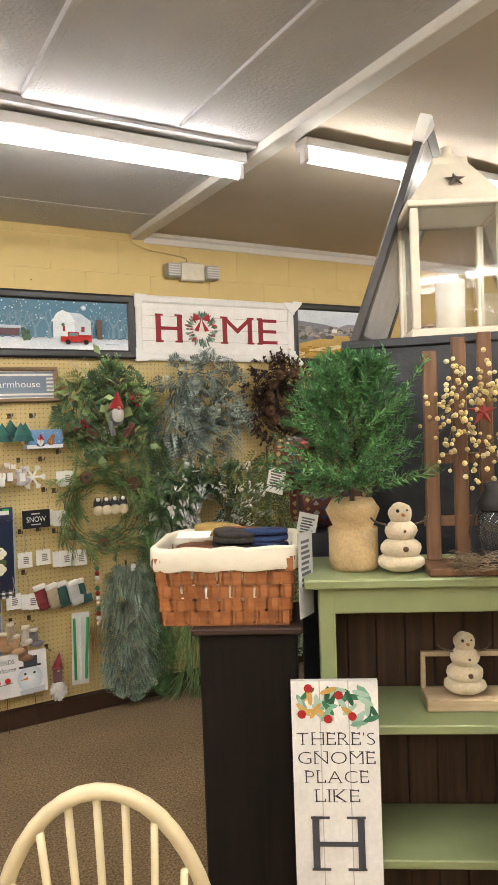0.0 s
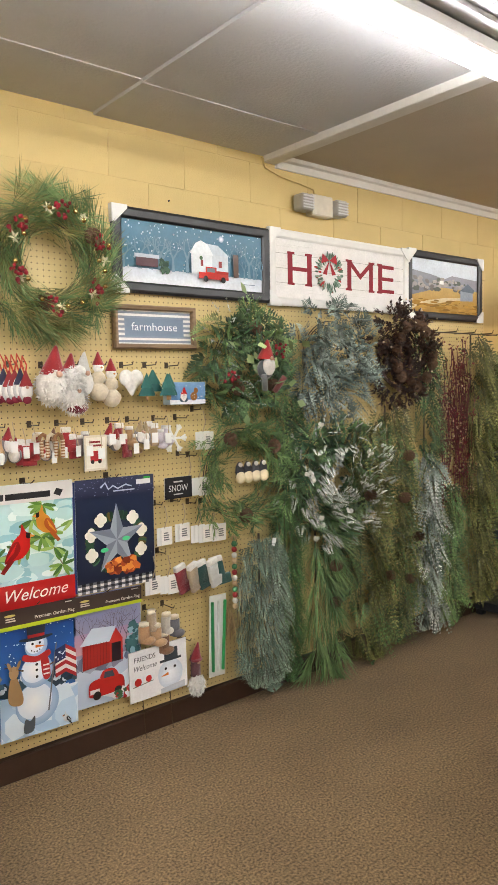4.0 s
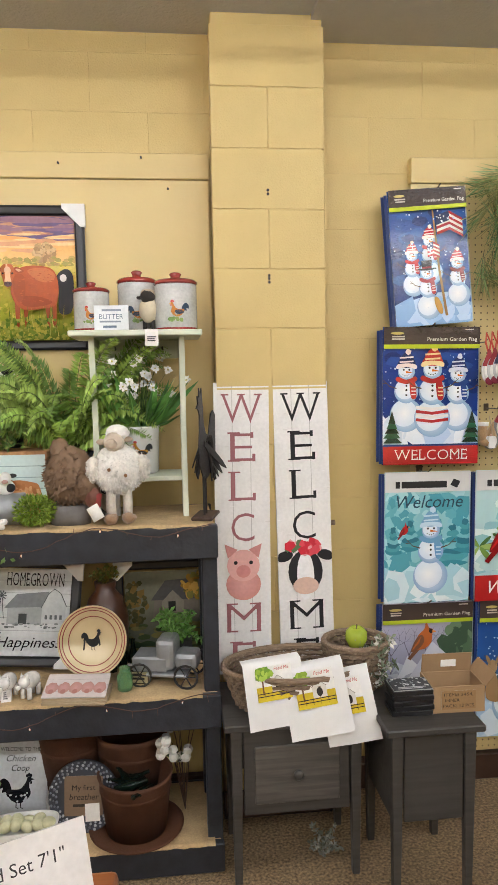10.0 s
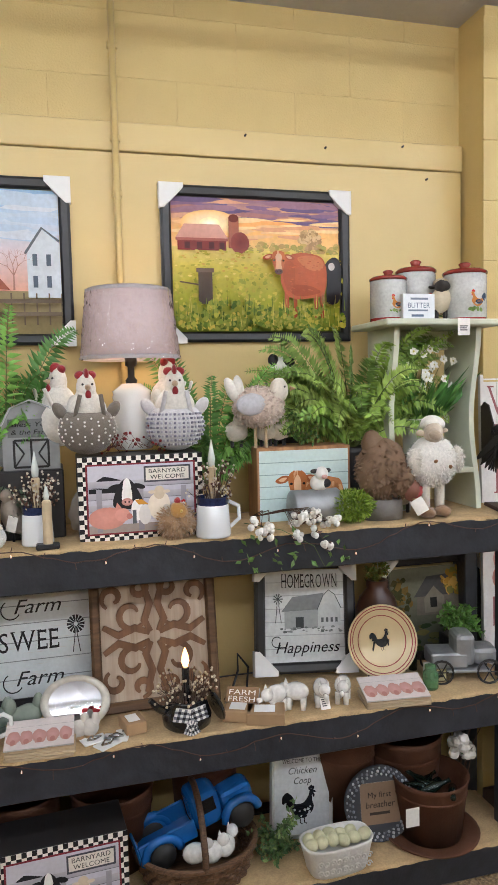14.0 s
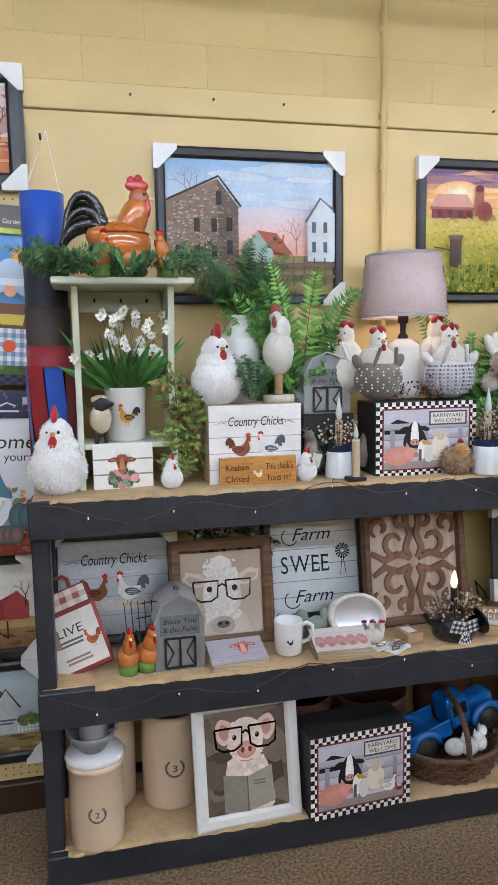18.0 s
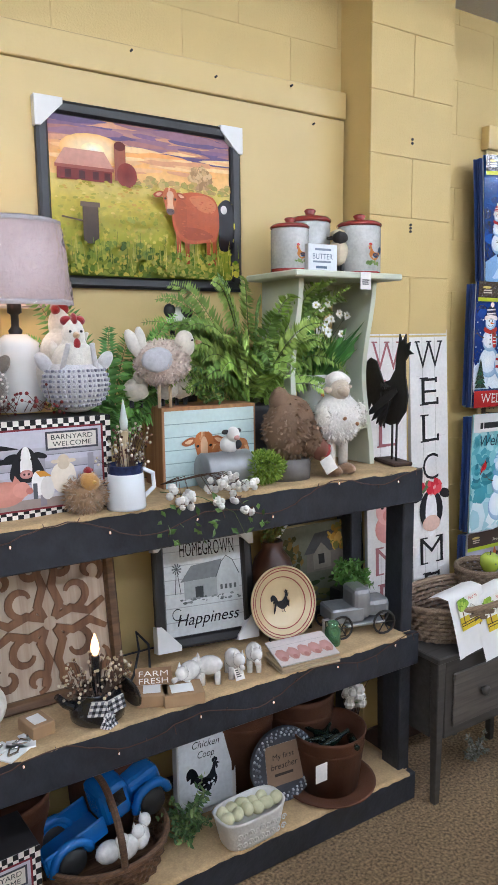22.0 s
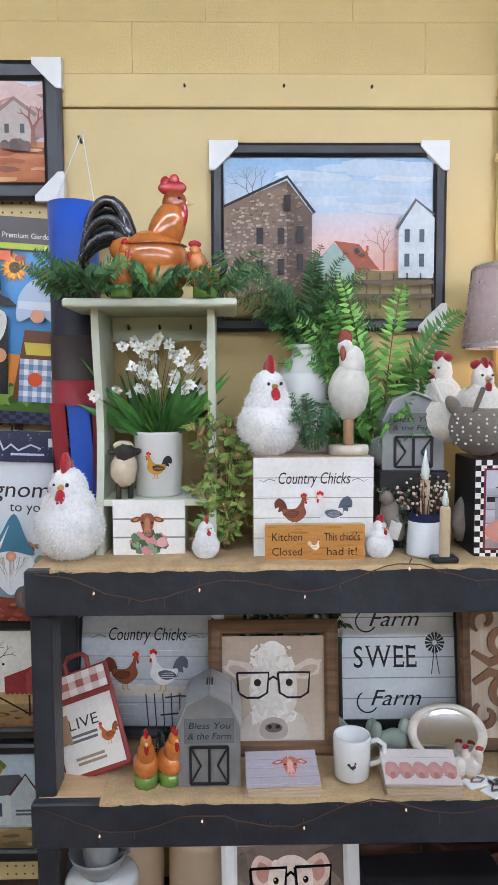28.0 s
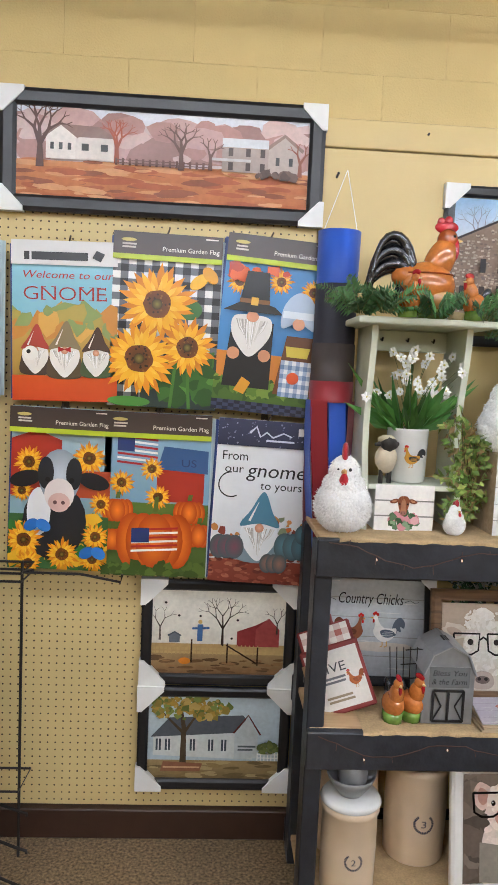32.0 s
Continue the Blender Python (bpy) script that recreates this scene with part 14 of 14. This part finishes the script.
# white lantern on top
lant = mat("lantern_white", (0.66, 0.60, 0.48), rough=0.5, var=0.1, scale=20)
clear = mat("clear_glass", (0.95, 0.96, 0.96), rough=0.02, trans=1.0, var=0, bump=0)
t = thing("white_lantern", at(0.74, 0.62, 1.891), TW, "large cream metal lantern with glass panes", "lantern")
LW, LH = 0.126, 0.385
part("base", box(-LW - 0.02, -LW - 0.02, 0, LW + 0.02, LW + 0.02, 0.03, 0.006), lant, t)
for sx in (-1, 1):
    for sy in (-1, 1):
        part("post", box(sx * LW - 0.012, sy * LW - 0.012, 0.0305, sx * LW + 0.012, sy * LW + 0.012, LH, 0.002), lant, t)
part("eave", box(-LW - 0.022, -LW - 0.022, LH + 0.0005, LW + 0.022, LW + 0.022, LH + 0.022, 0.004), lant, t)
bm = bmesh.new()
lv = [[bm.verts.new((sx * r_, sy * r_, z)) for sx, sy in ((-1, -1), (1, -1), (1, 1), (-1, 1))] for r_, z in ((LW + 0.012, LH + 0.0225), (LW * 0.42, LH + 0.15), (LW * 0.40, LH + 0.17))]
for a2, b2 in zip(lv, lv[1:]):
    for i in range(4):
        bm.faces.new((a2[i], a2[(i + 1) % 4], b2[(i + 1) % 4], b2[i]))
bm.faces.new(lv[-1]), bm.faces.new(lv[0][::-1])
part("roof", bm, lant, t)
part("finial", lathe([(0.03, LH + 0.1705), (0.035, LH + 0.18), (0.015, LH + 0.20), (0.02, LH + 0.215), (0, LH + 0.225)], 14), lant, t, "", True)
for k, (x, y, r_) in enumerate(((0, -LW, 0), (0, LW, 0), (-LW, 0, 90), (LW, 0, 90))):
    q = part("pane", box(-LW + 0.0125, -0.0015, 0.035, LW - 0.0125, 0.0015, LH - 0.002), clear, t)
    q.matrix_basis = pose(x, y, 0, 0, 0, r_)
    q.visible_shadow = False
part("candle", lathe([(0, 0.031), (0.045, 0.031), (0.045, 0.19), (0.03, 0.185), (0, 0.18)], 22), mat("ivory_wax", (0.72, 0.68, 0.6), rough=0.4), t, "ivory pillar candle", True)
rust_dark = mat("dark_star", (0.06, 0.04, 0.03), rough=0.6)
me = bpy.data.objects["tin_star"].data.copy()
me.materials.clear()
q = part("star", me, rust_dark, t, "dark cut-out star")
q.matrix_basis = pose(0, -0.108, LH + 0.085, -38, 0, 0)
# leaning framed picture on an easel on top of the shelving
a = Art(0.44, 0.65, "c9c8c0", 427, "b0b8b4")
a.clump(0.35, 0.5, 0.3, 0.3, 120, 0.06, ["a8902c", "6f7a3c", "c9b45a", "50603a", "8a9a6a"]).ell(0.3, 0.55, 0.16, "c9a82c", rough=0.2)
px, py, _ = at(0.525, 0.96)
picture(px, 1.892, py, 0.54, 0.75, a, "large dark framed botanical picture on an easel", 0.05, fmat=mat("charcoal_frame", (0.05, 0.048, 0.045), rough=0.4, var=0.2), depth=0.03, lean=20, rz=TW - 106, corners="tr tl", pr=0.08)
# framed pictures stacked against the shelving's side
def stacked(x, y, w, h, lean, art, label, fm=None, turn=-90.0):
    px, py, _ = at(x, y)
    return picture(px, 0.002, py, w, h, art, label, 0.03, fmat=fm, depth=0.022, lean=lean, rz=TW + turn, pr=0.07)


a = Art(0.30, 0.92, "3f5f68", 431, "6f949c")
a.rect(0, 0, 1, 0.22, "d0d6d8", "b8c4c8").clump(0.5, 0.2, 0.4, 0.06, 30, 0.06, ["c4ccd0", "8fa0a8", "d8dcdc"]).scatter(0, 0.25, 1, 1, 60, 0.10, ["5f858e", "4a6a74", "7fa0a6", "8fb0b4"], flat=0.5).ell(0.5, 0.12, 0.16, "b06a5a", 0.05).ell(0.5, 0.55, 0.25, "88a8ac", 0.1, rough=0.3)
stacked(0.535, 1.76, 0.36, 0.98, 4, a, "tall narrow framed winter picture leaning on the panel", None, -97)
a = Art(0.32, 0.41, "d8cfc0", 432, "8a8478")
a.house(0.34, 0.30, 0.34, 0.3, "b04a34", "3a2c28", None, 0, 2).clump(0.5, 0.2, 0.45, 0.12, 60, 0.05, ["5a4a34", "7a6a48", "c9c0b0"]).scatter(0, 0.6, 1, 1, 30, 0.12, ["c9c2b4", "b0a898", "dcd4c6"], flat=0.3)
stacked(0.32, 1.56, 0.38, 0.47, 14, a, "brown framed barn picture leaning in a stack", WOOD_RIM, -100)
a = Art(0.26, 0.42, "1f1e1d", 433, "2c2a28")
a.scatter(0.0, 0.72, 0.9, 1.0, 26, 0.07, ["d8d8cc", "b8b8a4", "8a8a7a"], flat=0.6).scatter(0, 0.3, 0.35, 0.75, 16, 0.06, ["c8c8bc", "6a6a60"], flat=1.4).scatter(0.2, 0.1, 1.0, 0.6, 60, 0.05, ["2f2e2c", "3a3834", "4a4640"])
for i in range(3):
    stacked(0.10 + 0.034 * i, 1.12 - 0.04 * i, 0.32, 0.48, 26, a, "black framed dark still-life picture in a stack", None, -102)
a = Art(0.30, 0.66, "d6d0cc", 434, "c8c2bc")
a.scatter(0, 0, 1, 1, 60, 0.14, ["d2ccc8", "dcd8d4", "c4beb8", "e4e0dc"], flat=1.6).planks(5, "b4aea8").poly([(0, 0.90), (1, 0.94), (1, 1), (0, 1)], "7c7468")
a.blob([(0.20, 0.30), (0.10, 0.52), (0.18, 0.66), (0.30, 0.56), (0.36, 0.42)], "3c342c").line([(0.30, 0.34), (0.14, 0.60), (0.22, 0.70)], 0.05, "6a5a4a", 0.02).blob([(0.24, 0.24), (0.30, 0.44), (0.46, 0.46), (0.56, 0.60), (0.70, 0.60), (0.76, 0.42), (0.66, 0.26), (0.44, 0.20)], "8a3f22").blob([(0.52, 0.36), (0.54, 0.60), (0.60, 0.72), (0.72, 0.70), (0.76, 0.50), (0.68, 0.34)], "d4854a").rect(0.36, 0.0, 0.74, 0.24, "26282a", "303234").ell(0.55, 0.22, 0.2, "2a2422", 0.08)
for k in range(14):
    u = 0.54 + 0.016 * k
    a.line([(u + 0.03, 0.64), (u - 0.01, 0.32 + 0.05 * a.rng.random())], 0.016, a.rng.choice(["c0602c", "e09a5c", "a84a24", "d88a48"]), 0.004)
a.blob([(0.56, 0.72), (0.54, 0.80), (0.60, 0.79), (0.62, 0.84), (0.68, 0.80), (0.74, 0.80), (0.74, 0.72), (0.72, 0.62), (0.66, 0.64)], "b8242a").poly([(0.74, 0.73), (0.82, 0.70), (0.74, 0.69)], "d8a848").ell(0.68, 0.735, 0.015, "141010", n=8)
px, py, _ = at(0.12, 0.80)
signboard(px, 0.002, py, a, "pale plank print of a red rooster leaning low", "plank_print", lean=14, rz=TW - 98, thick=0.03)
# cream hoop-back chair
cream_wood = mat("cream_chair", (0.72, 0.62, 0.40), rough=0.35, var=0.06, scale=20, bump=0.1)
t = thing("windsor_chair", (0.41, 1.34, 0), -24, "cream painted hoop-back wooden chair", "chair")
hoop = []
for i in range(25):
    a_ = math.pi * i / 24
    hoop.append((-0.22 * math.cos(a_), -0.02 - 0.10 * math.sin(a_) * 0.9 - 0.02, 0.45 + 0.14 + 0.435 * math.sin(a_) ** 0.8 - 0.14 * (1 - math.sin(a_) ** 0.8)))
part("hoop", tube(hoop, 0.0145, 10), cream_wood, t, "", True)
for i in range(7):
    x = -0.15 + 0.05 * i
    zt = 0.45 + 0.575 * math.sqrt(max(0.02, 1 - (x / 0.205) ** 2)) ** 0.8
    part("spindle", tube([(x * 0.72, -0.03, 0.45), (x * 0.9, -0.075, 0.45 + (zt - 0.45) * 0.5), (x, -0.125, zt - 0.008)], 0.0075, 8), cream_wood, t, "", True)
part("seat", lathe([(0, 0.425), (0.18, 0.425), (0.205, 0.435), (0.21, 0.45), (0.19, 0.455), (0, 0.446)], 32, at=(0, 0.13, 0), sy=0.96), cream_wood, t, "", True)
for sx in (-1, 1):
    for sy in (0.0, 0.26):
        part("leg", tube([(sx * 0.13, 0.0 + sy, 0.428), (sx * 0.19, (sy - 0.13) * 1.5 + 0.13, 0.0)], 0.016, 10, taper=0.75), cream_wood, t, "", True)
    part("stretcher", tube([(sx * 0.165, -0.035, 0.2), (sx * 0.165, 0.295, 0.2)], 0.009, 8), cream_wood, t, "", True)
part("stretcher", tube([(-0.165, 0.13, 0.2), (0.165, 0.13, 0.2)], 0.009, 8), cream_wood, t, "", True)

# ---------------------------------------------------------------- lampshade shelf and lamps at the east end
t = thing("lamp_shelf", (4.02, 3.685, 0), label="black open shelf of lampshades by the wall", category="shelf")
for x in (-0.60, 0.56):
    for y in (0.0, 0.33):
        part("post", box(x, y, 0, x + 0.05, y + 0.05, 1.13, 0.004), shelf_black, t)
for z in (0.10, 0.62, 1.15):
    part("deck", box(-0.61, -0.005, z - 0.06, 0.62, 0.385, z, 0.004), shelf_black, t)
shade_black = mat("shade_black", (0.012, 0.012, 0.014), rough=0.7, var=0.2)
shade_tan = mat("shade_stripe", (0.42, 0.33, 0.20), rough=0.8, var=0.3, scale=30)


def shade(x, y, z, r, h, m, label, top=0.6):
    t = thing("lampshade", (x, y, z), label=label, category="lampshade", group="lampshades")
    part("cone", lathe([(r, 0), (r * top, h), (r * top - 0.003, h), (r - 0.003, 0)], 26), m, t, "", True)
    part("ring", lathe([(r * 1.005, 0.0), (r * 1.01, 0.006), (r * 1.0, 0.012)], 26), shade_tan, t, "", True)


def check_material(name, c1, c2, s):
    m = mat(name, c1, rough=0.8, var=0.08)
    nt = m.node_tree
    ck = nt.nodes.new("ShaderNodeTexChecker")
    ck.inputs["Scale"].default_value = s
    ck.inputs["Color1"].default_value, ck.inputs["Color2"].default_value = (*c1, 1), (*c2, 1)
    tc = nt.nodes.new("ShaderNodeTexCoord")
    nt.links.new(tc.outputs["Object"], ck.inputs["Vector"])
    hsv = [n for n in nt.nodes if n.bl_idname == "ShaderNodeHueSaturation"][0]
    nt.links.new(ck.outputs["Color"], hsv.inputs["Color"])
    return m


plaid = check_material("plaid_shade", (0.62, 0.48, 0.36), (0.10, 0.06, 0.05), 24)
setup(plaid, Emission_Color=(1.0, 0.62, 0.36, 1.0), Emission_Strength=0.12)
plaid_dark = check_material("plaid_dark", (0.30, 0.27, 0.23), (0.02, 0.02, 0.022), 34)
for x, z, r, h, m in ((3.62, 0.101, 0.13, 0.18, shade_black), (3.88, 0.101, 0.14, 0.20, shade_black), (4.2, 0.101, 0.14, 0.20, shade_tan), (3.60, 0.621, 0.11, 0.22, plaid_dark), (3.82, 0.621, 0.14, 0.26, shade_tan), (4.12, 0.621, 0.14, 0.24, plaid_dark), (4.40, 0.621, 0.12, 0.22, shade_tan), (3.82, 0.75, 0.125, 0.24, plaid_dark)):
    shade(x, 3.84, z, r, h, m, "conical cloth lampshade on the black shelf")
vine(3.90, 3.78, 1.151, "bright yellow-green cedar greens on the shelf", 441, 0.22, 0.16, 40, OLIVE + PINE, 0.03)
vine(3.66, 3.76, 1.151, "yellow-green cedar greens on the shelf", 442, 0.18, 0.14, 30, OLIVE + PINE, 0.03)
t = thing("lamp_stand", (3.72, 3.88, 1.151), label="narrow dark brown stand with a flat top", category="stand")
part("side", box(-0.19, -0.12, 0, -0.165, 0.14, 0.585, 0.004), black_stain, t)
part("side", box(0.165, -0.12, 0, 0.19, 0.14, 0.585, 0.004), black_stain, t)
part("back", box(-0.164, 0.12, 0, 0.164, 0.135, 0.585, 0), black_stain, t)
part("top", box(-0.27, -0.17, 0.586, 0.25, 0.17, 0.606, 0.005), black_stain, t)


def small_lamp(x, y, z, shade_m, label, k=1.0, lit=True, glow=10.0):
    t = thing("table_lamp", (x, y, z), label=label, category="lamp", group="small lamps")
    for i in range(3):
        a_ = 2 * math.pi * i / 3 + 0.5
        part("foot", tube([(0.10 * k * math.cos(a_), 0.10 * k * math.sin(a_), 0.004), (0.075 * k * math.cos(a_), 0.075 * k * math.sin(a_), 0.06 * k), (0, 0, 0.10 * k)], 0.006 * k, 7), iron, t)
    part("stem", tube([(0, 0, 0.09 * k), (0, 0, 0.36 * k)], 0.008 * k, 8), iron, t)
    part("shade", lathe([(0.155 * k, 0.33 * k), (0.088 * k, 0.56 * k), (0.085 * k, 0.56 * k), (0.152 * k, 0.33 * k)], 28), shade_m, t, "", True)
    if lit:
        part("bulb", ball((0, 0, 0.41 * k), 0.028 * k, None, 10, 8), bulb_mat, t, "lit warm bulb", True)
    return t


small_lamp(3.72, 3.86, 1.757, plaid, "black iron lamp with lit plaid shade")
small_lamp(4.42, 3.80, 1.151, mat("shade_orange", (0.55, 0.22, 0.10), rough=0.7, var=0.1, emit=(1.0, 0.45, 0.2, 0.25)), "small lamp with an orange cloth shade", 1.25)
small_lamp(4.78, 3.72, 1.30, shade_black, "tall lamp with a black shade", 1.2, False)
t = thing("lamp_table", (5.1, 3.72, 0), label="dark wooden table of lamps at the wall", category="table")
part("tabletop", box(-0.42, -0.25, 1.26, 0.5, 0.3, 1.299, 0.005), black_stain, t)
for x in (-0.38, 0.44):
    for y in (-0.2, 0.24):
        part("leg", box(x - 0.025, y - 0.025, 0, x + 0.025, y + 0.025, 1.2595, 0.004), black_stain, t)
shade(3.66, 3.74, 1.40, 0.14, 0.20, plaid_dark, "grey checked lampshade on a low stand", 0.55)
tagged(part("wooden_riser", box(3.62, 3.70, 1.151, 3.70, 3.78, 1.3995, 0.004), black_stain), "small dark block under a lampshade", "block")
figure("star_ornament", [("cone", (0, 0, 0), (0.02, 0.008, 0.10), (0.20, 0.10, 0.06), (0, 72 * i, 0)) for i in range(5)], (3.60, 3.735, 1.95), "brown tin barn star on the lamp", "star", matte)
tagged(put(part("hook", tube([(0, 0, 0), (0, 0.11, 0.0)], 0.003, 6), iron), (3.60, 3.745, 1.95)), "thin wire holding the star", "hook")
a = Art(0.80, 0.30, "c98a3c", 443, "d9a868")
a.rect(0, 0, 1, 0.35, "4a4424", "6a6030").clump(0.2, 0.5, 0.2, 0.2, 40, 0.06, ["7a5a24", "a8782c"])
picture(4.66, 1.98, WALL_Y - 0.024, 0.90, 0.38, a, "black framed golden landscape print on the wall", 0.04, depth=0.03, corners="tl bl", pr=0.07)
t = thing("orange_stand", (3.38, 3.10, 0), label="honey-coloured wooden stool table", category="table")
honey = wood("honey_wood", (0.50, 0.25, 0.07), (0.36, 0.16, 0.04), 0, 8, rough=0.4)
part("tabletop", box(-0.17, -0.17, 1.10, 0.5, 0.3, 1.13, 0.005), honey, t)
for x in (-0.12, 0.44):
    for y in (-0.12, 0.24):
        part("leg", box(x - 0.03, y - 0.03, 0, x + 0.03, y + 0.03, 1.0995, 0.004), honey, t)
# conduit on the far wall
t = thing("conduit", (4.45, WALL_Y - 0.0, 2.30), label="yellow painted thin conduit on the wall", category="pipe")
part("pipe", tube([(0, -0.012, 0), (0, -0.012, 0.42), (-0.06, -0.012, 0.46)], 0.008, 8), paint_board, t, "", True)
# garland hooks bar
t = thing("hook_bar", (3.2, WALL_Y - 0.02, 1.955), label="thin wire bar holding the garlands", category="rail")
part("bar", tube([(-0.45, -0.06, 0), (0.42, -0.06, 0)], 0.004, 6), wire, t)
for x in (-0.4, -0.2, 0.0, 0.2, 0.38):
    part("prong", tube([(x, 0, 0), (x, -0.16, 0.0), (x, -0.17, 0.02)], 0.003, 6), wire, t)

# ---------------------------------------------------------------- blocks of the wall
def block_mesh(w, h, d, b):
    return mesh_of(box(0, 0, 0, w, d, h, b), "block")


JOINT = 0.0012
full = block_mesh(0.4065 - JOINT, 0.2032 - JOINT, 0.014, 0.0011)
half = block_mesh(0.1965 - JOINT / 2, 0.2042 - 0.0026, 0.012, 0.0018)
wide = block_mesh(0.393, 0.2042 - 0.0026, 0.012, 0.0018)
for me in (full, half, wide):
    me.materials.append(paint_block)


def lay(me, at, parent, sx=1.0):
    ob = new("block", me)
    ob.location, ob.parent = at, parent
    ob.scale = (sx, 1, 1)


for row in range(14):
    z = 2.578 - 0.2032 * (row - 1)
    top = CEIL_Z - 0.006
    off = -0.35 + (0.203 if row % 2 else 0.0)
    for k in range(-16, 21):
        x = off + 0.4065 * k
        inside_gap = PX1 - 0.4 < x < -0.2
        if x < -6.2 or x > 7.4 or (z < 2.2 and not inside_gap and x < 3.4):
            continue
        if z < 0 or PX0 + 0.02 < x < PX1 - 0.4 or x > 4.6 and z < 1.4:
            continue
        lay(full, (x + JOINT / 2, Y1 + 0.0122, z + JOINT / 2), wall_back)
pil = bpy.data.objects["wall_pilaster"]
for row in range(13):
    z = 2.613 - 0.2042 * row
    if row % 2 == 0:
        lay(wide, (PX0, PY + 0.002, z + JOINT / 2), pil)
    else:
        lay(half, (PX0, PY + 0.002, z + JOINT / 2), pil)
        lay(half, (PX0 + 0.1975, PY + 0.002, z + JOINT / 2), pil)
